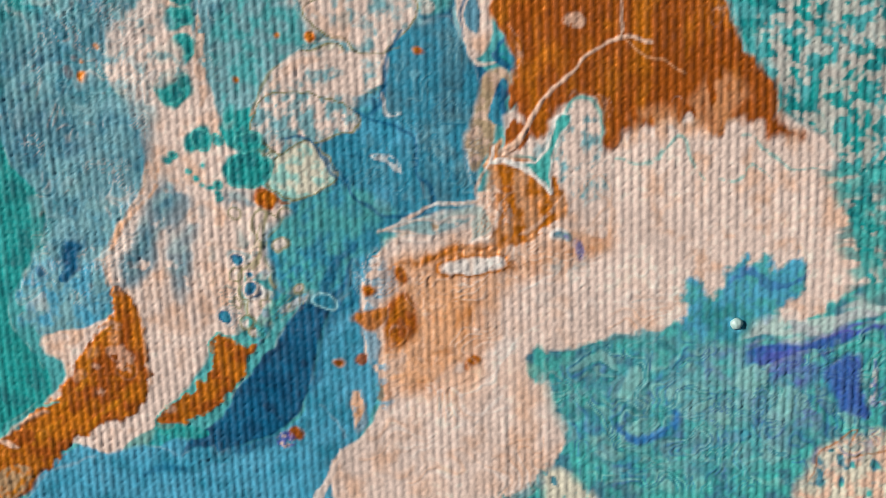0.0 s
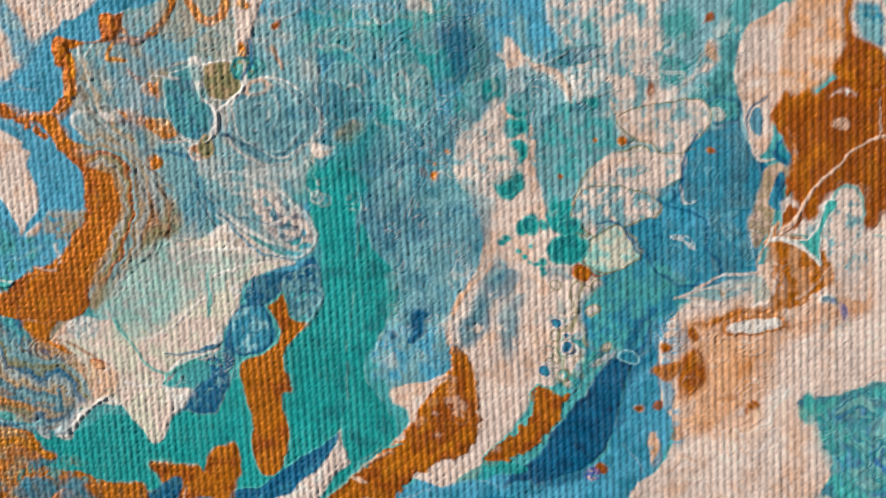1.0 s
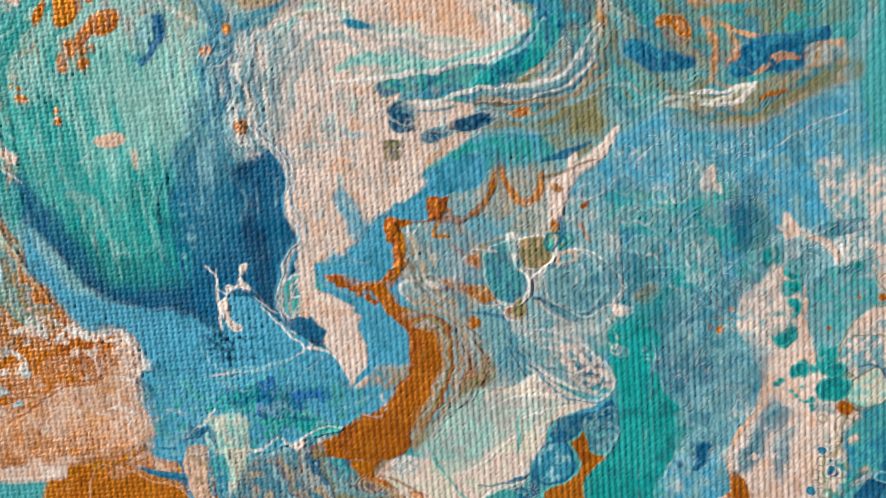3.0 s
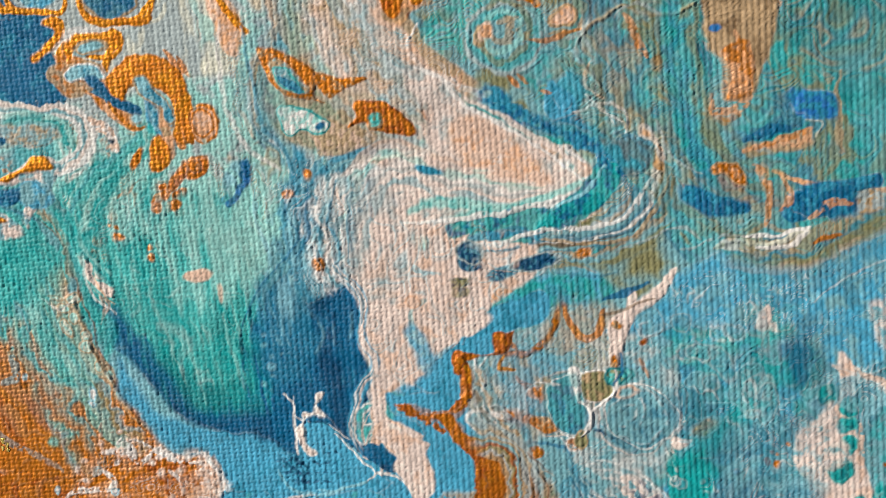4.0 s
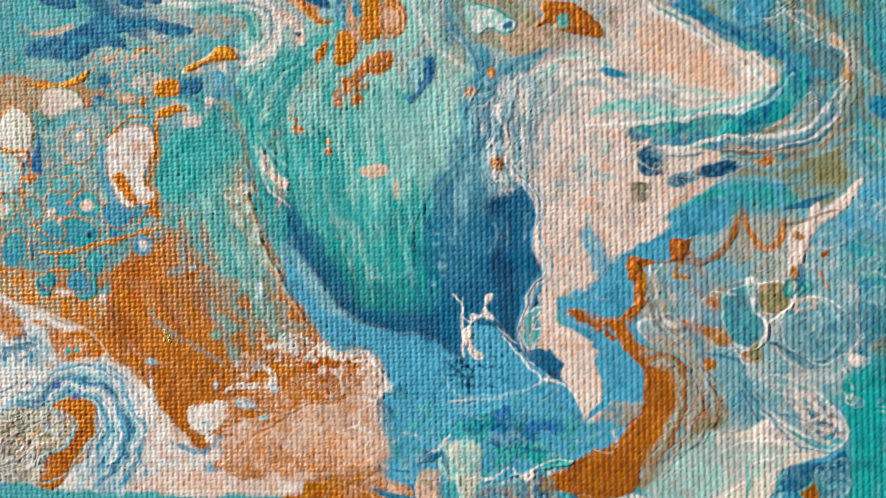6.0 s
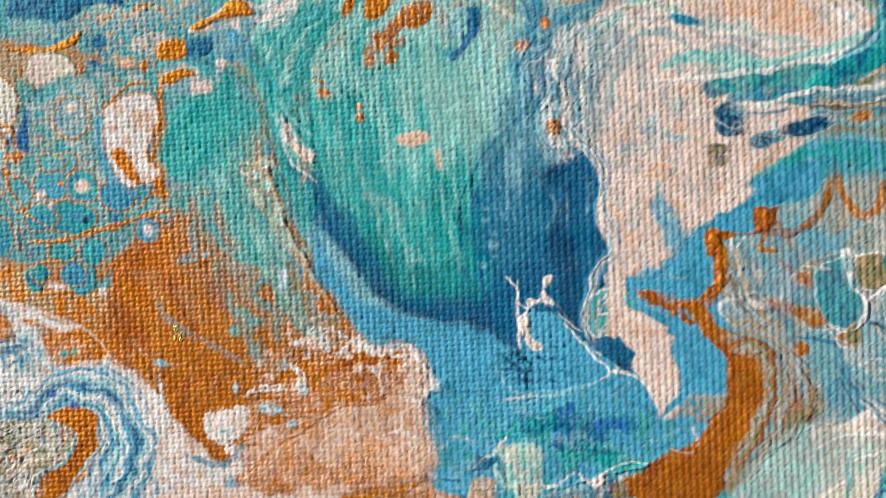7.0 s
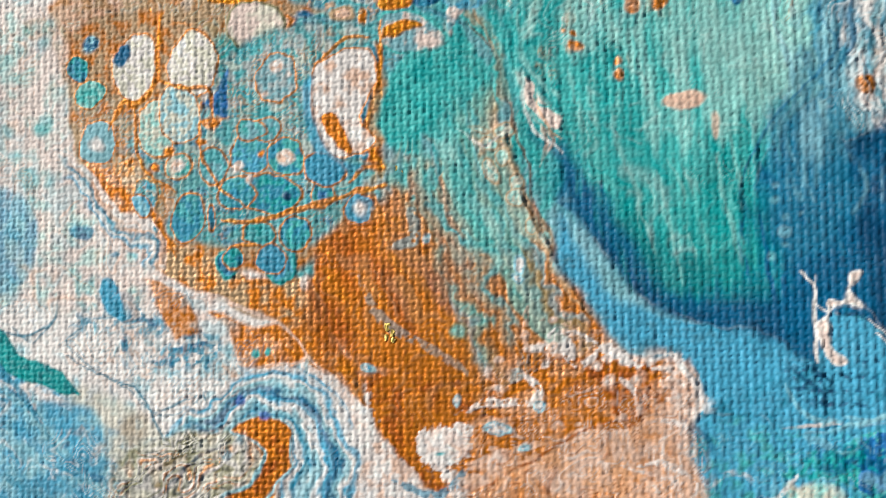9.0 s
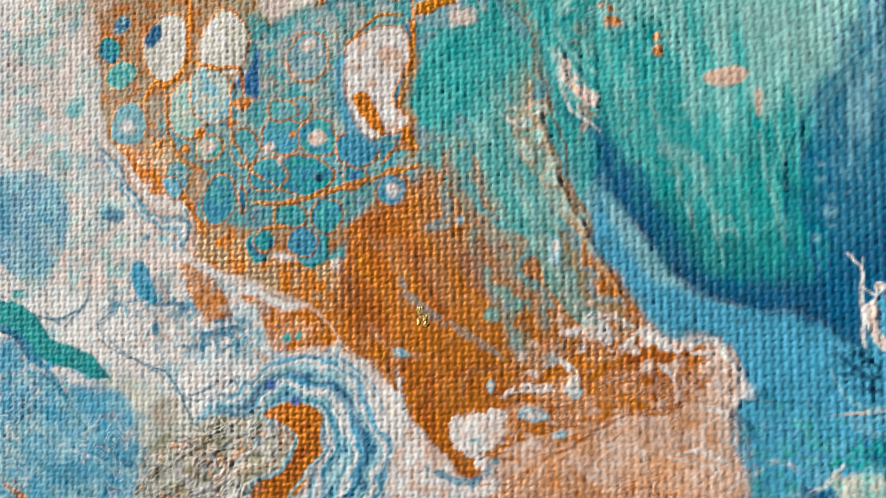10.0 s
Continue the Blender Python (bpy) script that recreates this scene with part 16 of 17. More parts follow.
vein("pale", 0.24, (11, 12, 14, 12, 16, 9, 14, 6), a=0.5, mot=0.2, ms=0.5, thick=0.04)
vein("pale", 0.3, (15, 13, 16, 10, 18, 11, 20, 13), a=0.5, mot=0.2, ms=0.5, thick=0.04)
vein("pale", 0.3, (8, 8, 10, 8, 9, 7), a=0.5, mot=0.2, ms=0.5, thick=0.04)
vein("pale", 0.3, (13, 10, 16, 11, 19, 9), a=0.5, mot=0.2, ms=0.5, thick=0.04)

# edges and last threads
stream(('sky', 'white', 'slate', 'pink', 'sky'), 0.97, (-25, 27, -24, 25, -22, 23, -22, 20, -22, 19, -21, 16, -22, 14, -23, 11, -23, 9, -22, 7), jitter=0.5, ms=0.5, a=0.75, crest=0.03)
vein("pink", 0.45, (-22, 20, -22, 19, -21, 16, -21, 14, -21, 11), a=0.9, thick=0.03)
stream(('tan', 'grey', 'olive', 'rust', 'mist', 'tan', 'grey'), 2.48, (-11, 8, -8, 7, -7, 4, -7, 3, -8, -0, -10, -4), jitter=0.7, ms=0.7, a=0.8, crest=0.03)
patch("grey", (-10, -5, -8, -2, -6, -0, -4, 0, -4, -6, -10, -6), soft=0.4, a=0.7, mix=('mint', 0.5, 0.8), thick=0.0, part=None)
vein("blue", 0.5, (-36, 2, -33, 3, -31, 1), a=0.55, mot=0.3, ms=0.5, thick=0.02)
vein("pale", 0.38, (-31, 5, -29, 3, -25, 3), a=0.55, mot=0.3, ms=0.5, thick=0.02)
vein("jade", 0.5, (-34, -1, -33, 0, -30, 0), a=0.55, mot=0.3, ms=0.5, thick=0.02)
vein("slate", 0.38, (-21, 2, -18, 2, -17, -0), a=0.55, mot=0.3, ms=0.5, thick=0.02)
vein("white", 0.38, (-36, -2, -34, -1, -33, -2), a=0.55, mot=0.3, ms=0.5, thick=0.02)
vein("pale", 0.38, (-18, -1, -17, -1, -15, -0), a=0.55, mot=0.3, ms=0.5, thick=0.02)
vein("deep", 0.5, (-29, 1, -28, 1, -26, 1), a=0.55, mot=0.3, ms=0.5, thick=0.02)
vein("deep", 0.5, (-24, -4, -22, -2, -20, -2), a=0.55, mot=0.3, ms=0.5, thick=0.02)
patch("deep", (-29, 0, -27, 1, -25, 0, -24, 1, -22, 0, -23, -2, -25, -1, -27, -1), soft=0.3, a=0.75, fray=1.4, ms=0.6, mix=('teal', 0.35, 0.5), thick=0.02)
patch("blush", (-41, 6, -38, 7, -37, 5, -37, 2, -38, -1, -36, -3, -37, -7, -41, -7), soft=0.3, a=0.5, mot=0.3, ms=0.6, mix=('bronze', 0.4, 0.5), thick=0.02, part=None)
vein("white", 0.5, (-41, 6, -39, 7, -37, 5, -36, 4), a=0.8, mot=0.25, ms=0.4, thick=0.04)
vein("white", 0.38, (-40, 2, -38, 2, -37, 1), a=0.8, mot=0.25, ms=0.4, thick=0.04)
vein("white", 0.4, (-41, -1, -39, -1, -37, -2, -38, -4), a=0.8, mot=0.25, ms=0.4, thick=0.04)

# fine marbling over the honeycomb, the curl and the slope
lace(['white', 'ink', 'olive', 'white', 'bronze'], (-82, -6, -80, -3, -77, -1, -72, -0, -70, -1, -70, -3, -72, -5, -73, -8, -81, -8), scale=1.6, levels=5, w=0.16, a=0.75, h=0.06, ang=38, st=4, keep=0.3)
lace(['sky', 'blue', 'white'], (-94, 2, -87, 1, -82, -3, -81, -8, -94, -9), scale=2.0, levels=5, w=0.15, a=0.5, h=0.03, ang=-40, st=2, keep=0.35)
lace(['pale', 'peach', 'grey'], (-95, 31, -88, 32, -86, 22, -80, 16, -80, 12, -88, 8, -94, 11), scale=2.4, levels=4, w=0.12, a=0.35, h=0.02, keep=0.4)
lace(['pale', 'blush', 'sky'], (-82, 10, -74, 10, -67, 5, -63, 4, -63, 2, -68, 4, -73, 1, -79, 1, -84, 4), scale=1.6, levels=5, w=0.12, a=0.4, h=0.03, keep=0.45)
lace(['tan', 'rust', 'gold'], (-65, 15, -60, 18, -55, 12, -50, 5, -55, 1, -60, 2, -65, 6), scale=1.8, levels=5, w=0.16, a=0.25, h=0.02, ang=-62, st=5, keep=0.35)
lace(['blush', 'rust', 'white', 'peach'], (-54, -0, -49, 3, -43, 5, -38, 4, -37, -4, -53, -5), scale=1.3, levels=5, w=0.14, a=0.5, h=0.03, ang=20, st=2.5, keep=0.4)
cell("white", -47, 9, 0.25, 0.18, -15, rim='blush', rw=0.09, a=0.8, mix=('peach', 0.4, 0.3), part=None)
cell("white", -46, 8, 0.34, 0.24, -10, rim='blush', rw=0.09, a=0.8, mix=('peach', 0.4, 0.3), part=None)
cell("white", -47, 7, 0.33, 0.23, 15, rim='blush', rw=0.09, a=0.8, mix=('peach', 0.4, 0.3), part=None)
cell("white", -44, 6, 0.38, 0.26, 5, rim='blush', rw=0.09, a=0.8, mix=('peach', 0.4, 0.3), part=None)
cell("white", -49, 7, 0.3, 0.21, 25, rim='blush', rw=0.09, a=0.8, mix=('peach', 0.4, 0.3), part=None)
cell("white", -43, 5, 0.45, 0.32, 25, rim='blush', rw=0.09, a=0.8, mix=('peach', 0.4, 0.3), part=None)
cell("white", -41, 5, 0.38, 0.26, 25, rim='blush', rw=0.09, a=0.8, mix=('peach', 0.4, 0.3), part=None)
cell("white", -49, 8, 0.3, 0.21, 15, rim='blush', rw=0.09, a=0.8, mix=('peach', 0.4, 0.3), part=None)
cell("white", -51, 6, 0.27, 0.19, 15, rim='blush', rw=0.09, a=0.8, mix=('peach', 0.4, 0.3), part=None)
cell("white", -51, 4, 0.3, 0.21, -15, rim='blush', rw=0.09, a=0.8, mix=('peach', 0.4, 0.3), part=None)
cell("white", -39, 5, 0.27, 0.19, -15, rim='blush', rw=0.09, a=0.8, mix=('peach', 0.4, 0.3), part=None)
patch("blue", (-32, 22, -30, 24, -28, 24, -26, 21, -27, 17, -29, 14, -31, 14, -32, 17, -33, 20), soft=1.0, a=0.45, mot=0.15, ms=0.7, ang=98, st=5, thick=0.0, part=None)
patch("teal", (-37, 18, -33, 19, -32, 16, -31, 12, -34, 11, -36, 12), soft=0.9, a=0.5, mot=0.3, ms=0.5, ang=101, st=7, thick=0.0, part=None)
vein("pale", 0.3, (-27, 21, -26, 19, -27, 17), a=0.4, mot=0.25, ms=0.4, ang=95, st=5, soft=0.2)
vein("pale", 0.3, (-25, 20, -25, 18), a=0.4, mot=0.25, ms=0.4, ang=95, st=5, soft=0.2)
vein("pale", 0.3, (-23, 21, -23, 19, -23, 18), a=0.4, mot=0.25, ms=0.4, ang=95, st=5, soft=0.2)
vein("pale", 0.22, (-30, 23, -30, 20, -29, 18), a=0.4, mot=0.25, ms=0.4, ang=95, st=5, soft=0.2)
vein("pale", 0.22, (-31, 22, -30, 19), a=0.4, mot=0.25, ms=0.4, ang=95, st=5, soft=0.2)
patch("grey", (-25, 34, -20, 34, -18, 32, -21, 30, -22, 26, -23, 25, -25, 28), soft=0.7, a=0.55, mot=0.15, ms=0.7, ang=92, st=5, mix=('slate', 0.35, 0.6), thick=0.0, part=None)
lace(['slate', 'white', 'pale'], (-31, 34, -21, 34, -22, 28, -23, 24, -26, 23, -29, 25, -27, 29), scale=1.6, levels=5, w=0.14, a=0.5, h=0.05, ang=95, st=4, keep=0.3)
lace(['blush', 'grey', 'pale'], (-21, 31, -14, 30, -7, 29, -7, 23, -13, 18, -17, 14, -21, 14, -21, 21), scale=2.2, levels=4, w=0.12, a=0.45, h=0.03, ang=70, st=2, keep=0.4)
lace(['pale', 'blue', 'jade'], (-36, 2, -29, 2, -22, 2, -17, 0, -20, -3, -31, -6, -36, -5), scale=1.4, levels=4, w=0.13, a=0.4, h=0.03, keep=0.45)
lace(['mint', 'teal', 'white'], (-48, 34, -31, 34, -31, 28, -33, 23, -34, 15, -40, 14, -46, 21, -49, 27), scale=2.0, levels=5, w=0.13, a=0.15, h=0.02, ang=100, st=6, keep=0.4)
patch("teal", (12, 1, 13, -0, 15, -3, 14, -6, 12, -10, 14, -14, 14, -16, 12, -18, 10, -17), soft=0.15, mix=('pine', 0.25, 1.5), flat=0.7, thick=0.02)
patch("mist", (50, -13, 56, -11, 62, -12, 66, -15, 66, -19, 58, -22, 53, -21, 51, -17), soft=0.9, a=0.55, mot=0.2, ms=0.8, mix=('aqua', 0.5, 0.7), thick=0.0, part=None)
lace(['mint', 'blue', 'royal', 'pine', 'mist'], (50, -13, 58, -11, 65, -12, 71, -10, 72, -17, 67, -21, 55, -22, 51, -19), scale=1.5, levels=5, w=0.15, a=0.5, h=0.04, ang=20, st=1.8, keep=0.4)
lace(['blush', 'peach', 'white'], (39, -7, 50, -4, 57, -4, 57, -10, 49, -12, 49, -22, 36, -22, 38, -16), scale=3.0, levels=4, w=0.12, a=0.35, h=0.03, ang=35, st=2, keep=0.45)
lace(['pale', 'slate', 'mist', 'pink'], (15, 9, 23, 10, 22, 0, 20, -5, 16, -10, 14, -4), scale=1.6, levels=5, w=0.14, a=0.4, h=0.04, keep=0.4)
lace(['pale', 'deep', 'mist'], (34, 3, 39, 8, 43, 9, 44, -2, 39, -3, 35, -1), scale=1.8, levels=4, w=0.12, a=0.3, h=0.03, keep=0.5)
patch("violet", (62, -12, 63, -11, 66, -11, 68, -12, 67, -14, 65, -14, 63, -13), soft=0.5, a=0.6, mot=0.3, ms=0.6, ang=12, st=3, part=None)
patch("royal", (68, -13, 69, -12, 70, -12, 70, -14, 71, -16, 70, -16, 69, -15), soft=0.25, a=0.8, fray=0.5, part=None)
vein("cobalt", 0.6, (54, -17, 55, -18, 56, -18, 58, -17, 58, -16), a=0.85, soft=0.2, mot=0.1, ms=0.5)
patch("deep", (16, -7, 16, -5, 17, -5, 17, -6, 17, -7, 16, -8), soft=0.2, mix=('navy', 0.3, 0.6))
patch("slate", (-32, 25, -31, 28, -29, 29, -27, 27, -27, 23, -28, 21, -31, 21, -33, 23), soft=1.1, a=0.65, mot=0.12, ms=0.7, ang=98, st=5, mix=('pale', 0.4, 0.6), flat=0.6, thick=0.0, part=None)
vein("blue", 0.34, (-29, 27, -30, 25, -31, 22), a=0.5, mot=0.2, ms=0.4, soft=0.2)
vein("blue", 0.34, (-28, 26, -28, 23, -28, 21), a=0.5, mot=0.2, ms=0.4, soft=0.2)
vein("blue", 0.45, (-27, 24, -27, 22), a=0.5, mot=0.2, ms=0.4, soft=0.2)
vein("blue", 0.34, (-31, 25, -32, 23, -32, 20), a=0.5, mot=0.2, ms=0.4, soft=0.2)
patch("sky", (-16, 15, -17, 17, -18, 19, -17, 20, -16, 19, -15, 17, -13, 18, -14, 16), soft=0.35, a=0.8, mix=('pale', 0.35, 0.6), thick=0.0, part=None)
cell("pink", -11, 20, 1.8, 1, 30, soft=0.2, part=None)
cell("pink", -14, 18, 0.97, 0.56, 30, soft=0.2, part=None)
vein("deep", 0.22, (-29, 34, -29, 31, -28, 29, -29, 27, -31, 25, -33, 22, -34, 20, -34, 18), a=0.6, thick=0.04)
vein("white", 0.3, (-25, 34, -26, 31, -25, 28, -25, 26, -23, 23), a=0.6, thick=0.04)
vein("blue", 0.3, (-24, 34, -25, 30, -24, 28, -24, 25), a=0.6, thick=0.04)
vein("deep", 0.3, (-27, 34, -27, 31, -27, 29, -28, 27), a=0.6, thick=0.04)
vein("slate", 0.22, (-22, 34, -23, 31, -23, 28, -23, 26), a=0.6, thick=0.04)

# ---- the weave of the canvas under the paint ----
LEAN, WARP, WEFT = radians(3.0), 0.57, 0.46
wob_u = 0.22 * (fractal(GX, GY, 9.0, 5, 2) - 0.5) + 0.06 * (fractal(GX, GY, 1.6, 6, 2) - 0.5)
wob_v = 0.30 * (fractal(GX, GY, 9.0, 7, 2) - 0.5) + 0.12 * (fractal(GX, GY, 1.6, 2, 2) - 0.5)
U = (GX * math.cos(LEAN) + GY * math.sin(LEAN)) / WARP + wob_u
V = (-GX * math.sin(LEAN) + GY * math.cos(LEAN)) / WEFT + wob_v
iu, iv = np.floor(U), np.floor(V)
hump_u = np.sqrt(np.clip(np.sin(np.pi * (U - iu)), 0, 1))
hump_v = np.sqrt(np.clip(np.sin(np.pi * (V - iv)), 0, 1))
slub_u = value_noise(iu * 1.37 + 0.5, V * 0.09, 3)
slub_v = value_noise(iv * 1.37 + 0.5, U * 0.09, 4)
over = np.cos(np.pi * (V - 0.5)) * np.where(iu.astype(int) % 2 == 0, 1.0, -1.0)
bare = 1 - ramp(GX, -62.0, 8.0)  # the paint lies thinner to the left, so both threads show there
warp_h = hump_u * (0.90 - 0.16 * bare + (0.09 + 0.18 * bare) * over) * (0.86 + 0.28 * slub_u)
weft_h = hump_v * (0.60 + 0.01 * bare - (0.20 + 0.16 * bare) * over) * (0.80 + 0.3 * slub_v)
THREADS = np.maximum(np.maximum(warp_h, weft_h), 0.2)
depth = (0.163 - 0.022 * ramp(GX, 5.0, 40.0)) * (0.72 + 0.56 * fractal(GX, GY, 7.0, 1, 3))
HEIGHT = depth * THREADS + RELIEF * 0.9
HEIGHT += 0.034 * (fractal(GX, GY, 0.9, 5, 3) - 0.5) + 0.018 * (fractal(GX, GY, 0.3, 6, 2) - 0.5)

# pigment: cloudy strength, and a paler film on the raised threads
cloud = fractal(GX, GY, 3.2, 2, 4)
grain = fractal(GX, GY, 0.35, 4, 2)
COLOUR *= (0.86 + 0.20 * cloud + 0.26 * (grain - 0.5) + 0.10 * (slub_u - 0.5) + 0.06 * (slub_v - 0.5))[..., None]
worn = (0.045 * ramp(THREADS, 0.55, 1.0) * fractal(GX, GY, 1.8, 3, 3))[..., None] * (1 - 0.7 * METALLIC[..., None])
COLOUR[:] = COLOUR * (1 - worn) + PAINT["white"] * worn
METALLIC *= 0.75 + 0.5 * (fractal(GX, GY, 0.5, 7, 2))

# ---- material: acrylic paint on canvas ----
def acrylic():
    mat = bpy.data.materials.new("acrylic_paint")
    mat.use_nodes = True
    nt = mat.node_tree
    bsdf = nt.nodes["Principled BSDF"]
    col = nt.nodes.new("ShaderNodeAttribute")
    col.attribute_name = "pigment"
    met = nt.nodes.new("ShaderNodeAttribute")
    met.attribute_name = "metal"
    where = nt.nodes.new("ShaderNodeTexCoord")
    fine = nt.nodes.new("ShaderNodeTexNoise")
    fine.inputs["Scale"].default_value, fine.inputs["Detail"].default_value = 9000, 3
    blot = nt.nodes.new("ShaderNodeTexNoise")
    blot.inputs["Scale"].default_value, blot.inputs["Detail"].default_value = 900, 4
    for n in (fine, blot):
        nt.links.new(where.outputs["Object"], n.inputs["Vector"])
    vary = nt.nodes.new("ShaderNodeMapRange")
    vary.inputs[3].default_value, vary.inputs[4].default_value = 0.86, 1.14
    nt.links.new(fine.outputs[0], vary.inputs[0])
    tint = nt.nodes.new("ShaderNodeVectorMath")
    tint.operation = "SCALE"
    nt.links.new(col.outputs["Color"], tint.inputs[0])
    nt.links.new(vary.outputs[0], tint.inputs["Scale"])
    nt.links.new(tint.outputs[0], bsdf.inputs["Base Color"])
    nt.links.new(met.outputs["Fac"], bsdf.inputs["Metallic"])
    rough = nt.nodes.new("ShaderNodeMapRange")
    rough.inputs[3].default_value, rough.inputs[4].default_value = 0.42, 0.68
    nt.links.new(blot.outputs[0], rough.inputs[0])
    nt.links.new(rough.outputs[0], bsdf.inputs["Roughness"])
    bump = nt.nodes.new("ShaderNodeBump")
    bump.inputs["Strength"].default_value, bump.inputs["Distance"].default_value = 0.5, 0.00003
    nt.links.new(fine.outputs[0], bump.inputs["Height"])
    nt.links.new(bump.outputs[0], bsdf.inputs["Normal"])
    bsdf.inputs["Specular IOR Level"].default_value = 0.26
    return mat


def plain(name, col, rough, metal=0.0, size=400):
    mat = bpy.data.materials.new(name)
    mat.use_nodes = True
    nt = mat.node_tree
    bsdf = nt.nodes["Principled BSDF"]
    n = nt.nodes.new("ShaderNodeTexNoise")
    n.inputs["Scale"].default_value, n.inputs["Detail"].default_value = size, 5
    r = nt.nodes.new("ShaderNodeValToRGB")
    r.color_ramp.elements[0].color = (*[c * 0.75 for c in col], 1)
    r.color_ramp.elements[1].color = (*[min(c * 1.15, 1) for c in col], 1)
    nt.links.new(n.outputs[0], r.inputs[0])
    nt.links.new(r.outputs[0], bsdf.inputs["Base Color"])
    bsdf.inputs["Roughness"].default_value, bsdf.inputs["Metallic"].default_value = rough, metal
    return mat


PAINT_MAT = acrylic()
FLAKE_MAT = plain("gold_leaf", (0.95, 0.66, 0.16), 0.4, 0.5, 3000)
BOARD_MAT = plain("primed_canvas", (0.78, 0.76, 0.72), 0.8)
TABLE_MAT = plain("oak_table", (0.32, 0.21, 0.12), 0.5, 0.0, 60)


def part(name, bm, material, parent, label=""):
    me = bpy.data.meshes.new(name)
    bm.to_mesh(me)
    bm.free()
    me.materials.append(material)
    ob = new(name, me)
    ob.parent = parent
    return tagged(ob, label) if label else ob


def slab(x0, x1, y0, y1, z0, z1, bevel):
    bm = bmesh.new()
    bmesh.ops.create_cube(bm, size=1)
    for v in bm.verts:
        v.co = Vector((x0 + (v.co.x + 0.5) * (x1 - x0), y0 + (v.co.y + 0.5) * (y1 - y0), z0 + (v.co.z + 0.5) * (z1 - z0)))
    bmesh.ops.bevel(bm, geom=bm.edges[:], offset=bevel, segments=2, affect="EDGES")
    return bm


# ---- the table under the picture ----
table = new("table_top", bpy.data.meshes.new("table_top"))
bm = slab(-0.16, 0.14, -0.09, 0.12, -0.024, -0.0042, 0.003)
bm.to_mesh(table.data)
bm.free()
table.data.materials.append(TABLE_MAT)
tagged(table, "plain brown wooden table top under the canvas", "table", kind="structure")

# ---- the painting ----
painting = tagged(new("painting"), "abstract poured acrylic painting in teal, blue, gold and blush on canvas", "painting")
painting.location.z = -0.0042
board = part("canvas_board", slab((X0 - 0.4) * mm, (X1 + 0.4) * mm, (Y0 - 0.4) * mm, (Y1 + 0.4) * mm, 0, 0.0039, 0.0006), BOARD_MAT, painting, "white primed canvas board")

gz, gxs = np.gradient(HEIGHT, STEP)
NORMAL = np.stack([-gxs, -gz, np.ones_like(gz)], -1).reshape(-1, 3)
NORMAL /= np.linalg.norm(NORMAL, axis=1, keepdims=True)
POINTS = np.stack([GX, GY, HEIGHT + 4.2], -1).reshape(-1, 3) * mm
PIGMENT = np.concatenate([np.clip(COLOUR, 0, 0.92).reshape(-1, 3), np.ones((NX * NY, 1), np.float32)], 1)
METALS = METALLIC.reshape(-1)

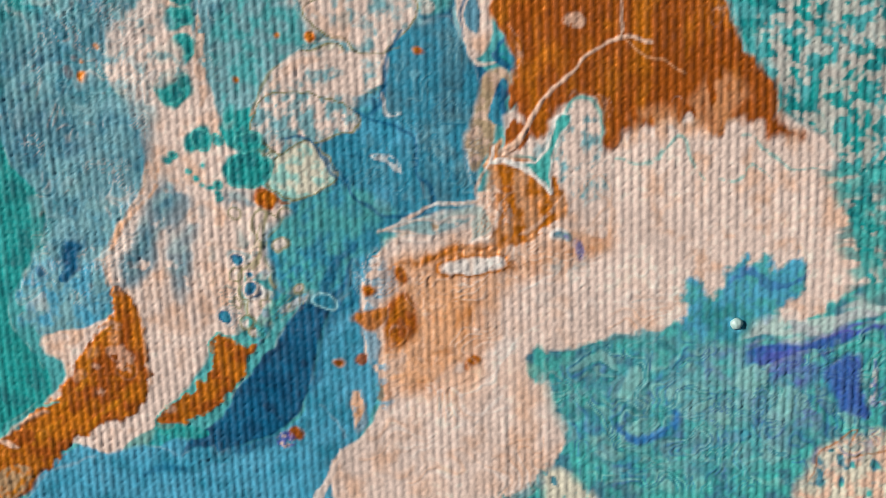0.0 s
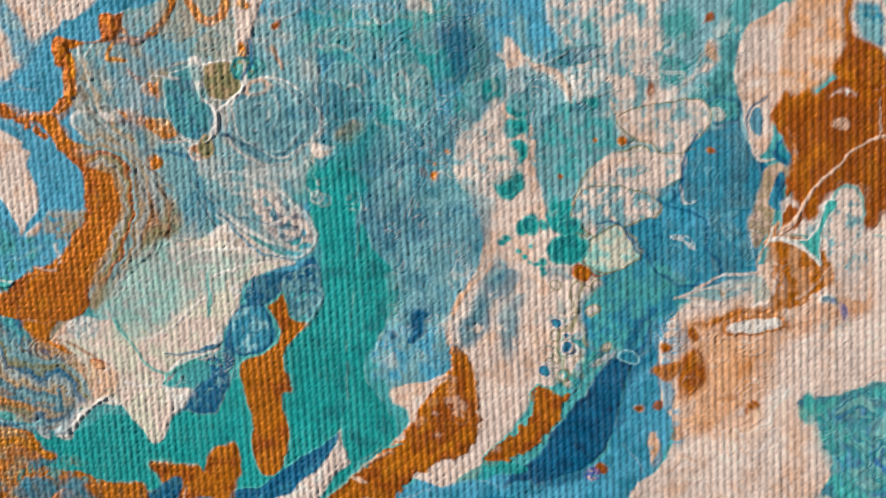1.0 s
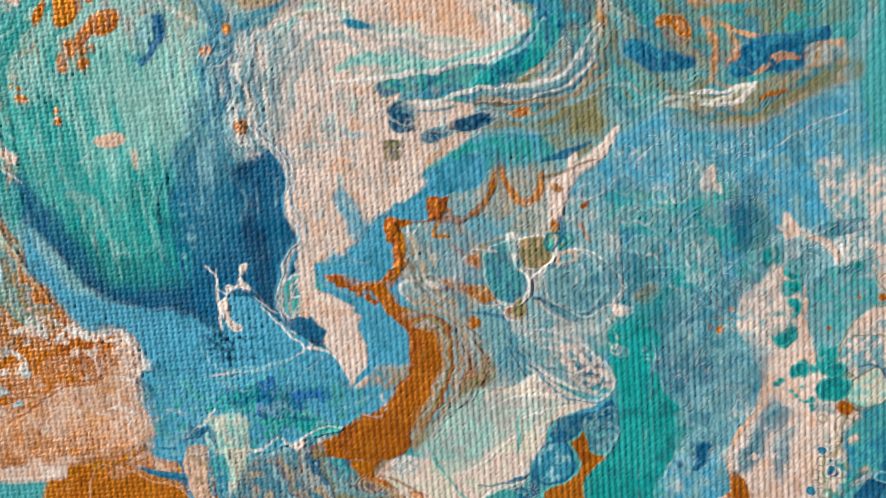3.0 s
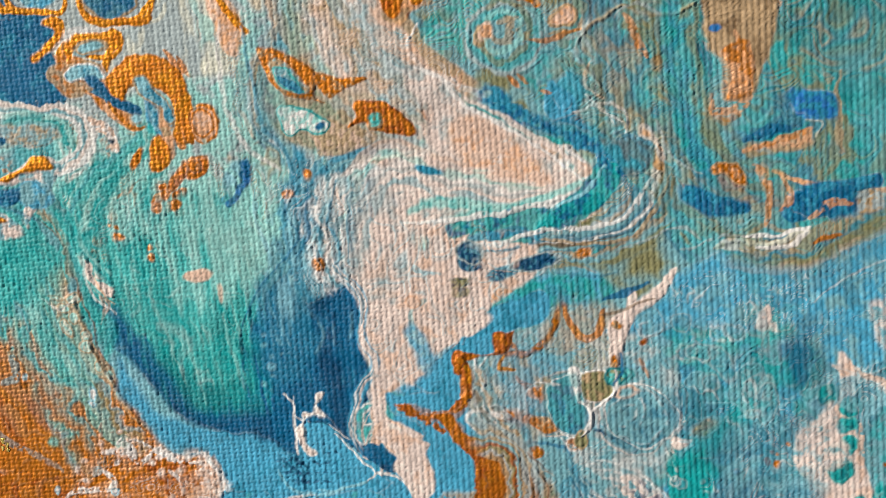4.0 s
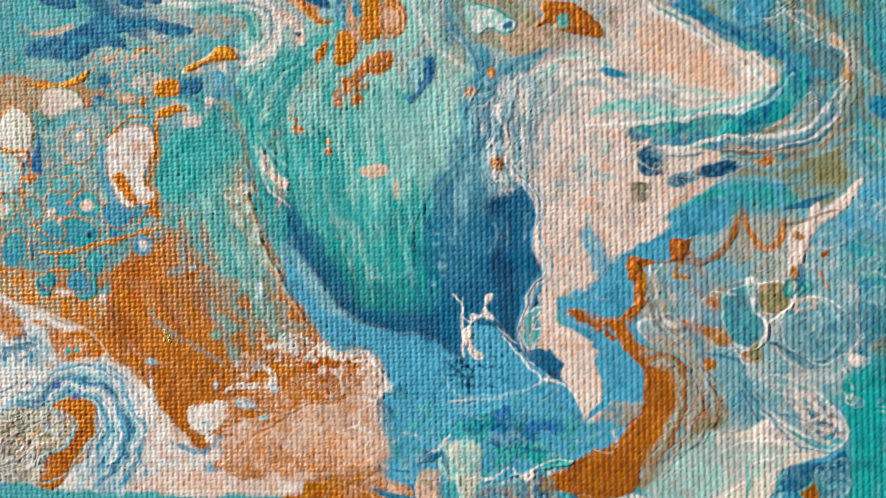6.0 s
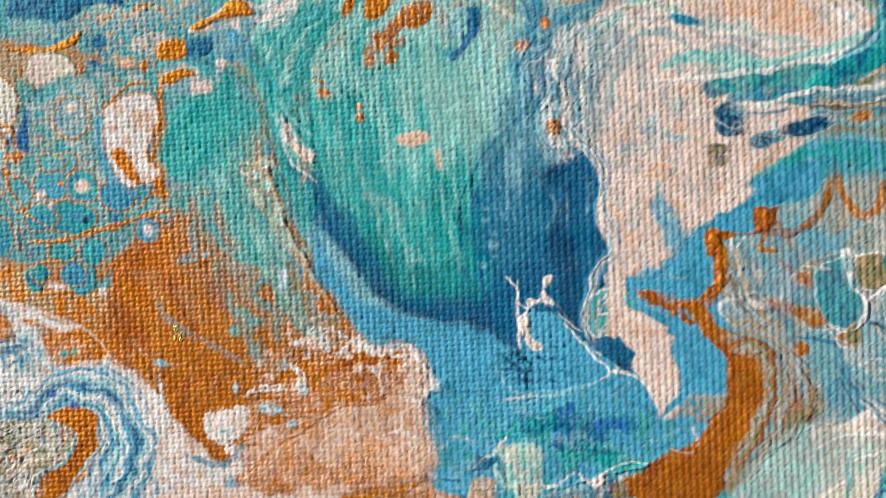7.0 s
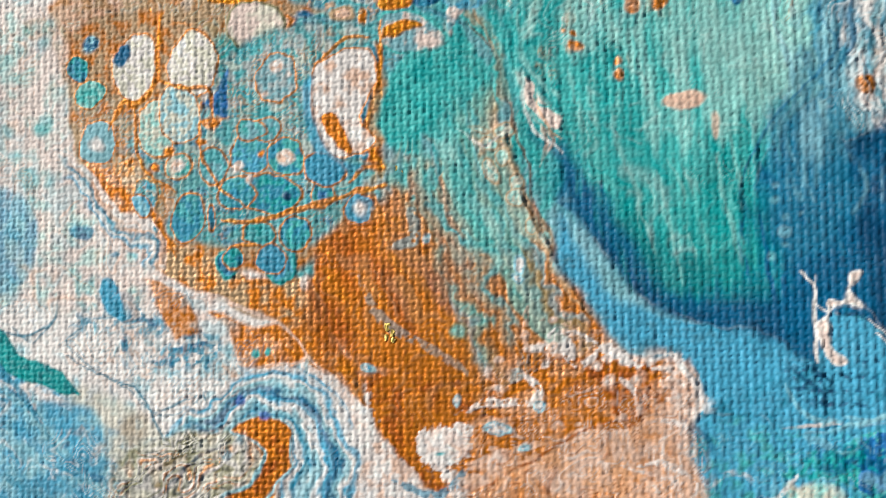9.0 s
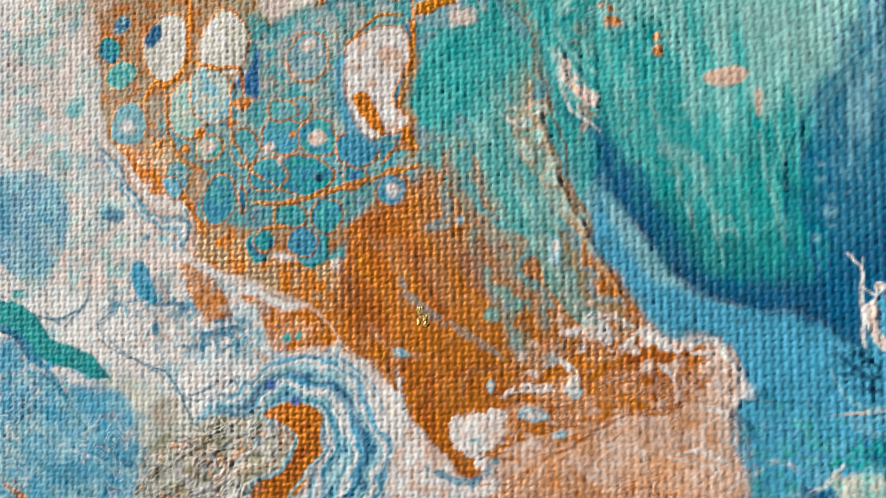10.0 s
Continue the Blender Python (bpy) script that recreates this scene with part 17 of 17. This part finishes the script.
ids = np.arange(NX * NY, dtype=np.int32).reshape(NY, NX)
quads = np.stack([ids[:-1, :-1], ids[:-1, 1:], ids[1:, 1:], ids[1:, :-1]], -1).reshape(-1, 4)
owner = OWNER[:-1, :-1].reshape(-1)
sizes = np.bincount(owner, minlength=len(OWNERS))
owner = np.where(sizes[owner] < 60, 0, owner)
order = np.argsort(owner, kind="stable")
quads, owner = quads[order], owner[order]
cuts = np.searchsorted(owner, np.arange(len(OWNERS) + 1))
for k, (name, text) in enumerate(OWNERS):
    faces = quads[cuts[k]:cuts[k + 1]]
    if not len(faces):
        continue
    used, local = np.unique(faces, return_inverse=True)
    me = bpy.data.meshes.new(name)
    me.vertices.add(len(used))
    me.vertices.foreach_set("co", POINTS[used].astype(np.float32).ravel())
    me.loops.add(faces.size)
    me.loops.foreach_set("vertex_index", local.astype(np.int32).ravel())
    me.polygons.add(len(faces))
    me.polygons.foreach_set("loop_start", np.arange(0, faces.size, 4, dtype=np.int32))
    me.update(calc_edges=True)
    me.attributes.new("pigment", "FLOAT_COLOR", "POINT").data.foreach_set("color", PIGMENT[used].astype(np.float32).ravel())
    me.attributes.new("metal", "FLOAT", "POINT").data.foreach_set("value", METALS[used].astype(np.float32))
    me.materials.append(PAINT_MAT)
    me.normals_split_custom_set_from_vertices(NORMAL[used].astype(np.float32))
    ob = tagged(new(name, me), text)
    ob.parent = painting


# ---- loose gilding on the paint: crumpled leaf, and a bead of paint skin ----
def flake(x, y, size, seed):
    """A crumpled scrap of gold leaf lying on the threads."""
    rnd = random.Random(seed)
    bm = bmesh.new()
    bmesh.ops.create_icosphere(bm, subdivisions=2, radius=1.0)
    for v in bm.verts:
        k = 0.65 + 0.6 * noise.noise(v.co * 1.9 + Vector((seed, 0, 0)))
        v.co = Vector((x + v.co.x * size * k * (0.7 + 0.3 * rnd.random()), y + v.co.y * size * k * 1.2, 4.40 + v.co.z * size * 0.32 * k)) * mm
    return bm


FLAKES = [(-59.64, 8.14, 0.37), (-59.19, 7.74, 0.32), (-59.7, 7.38, 0.32), (-59.13, 7.23, 0.28), (-59.26, 20.08, 0.28), (-58.85, 19.74, 0.23), (-59.01, 19.23, 0.28), (-59.47, 8.36, 0.18)]
BEAD = (61.58, -9.73)
for k, (x, y, size) in enumerate(FLAKES):
    part("gold_flake", flake(x, y, size, k + 1), FLAKE_MAT, painting, "bright crumpled gold leaf flake")

bm = bmesh.new()
bmesh.ops.create_uvsphere(bm, u_segments=20, v_segments=12, radius=1.0)
for v in bm.verts:
    k = 1 + 0.15 * noise.noise(v.co * 2)
    v.co = Vector((BEAD[0] + v.co.x * 0.42 * k, BEAD[1] + v.co.y * 0.40 * k, 4.36 + v.co.z * 0.33 * k)) * mm
bead = part("paint_bead", bm, plain("pale_paint_skin", (0.5, 0.72, 0.68), 0.35, 0.0, 2000), painting, "pale aqua bead of dried paint")
for p in bead.data.polygons:
    p.use_smooth = True
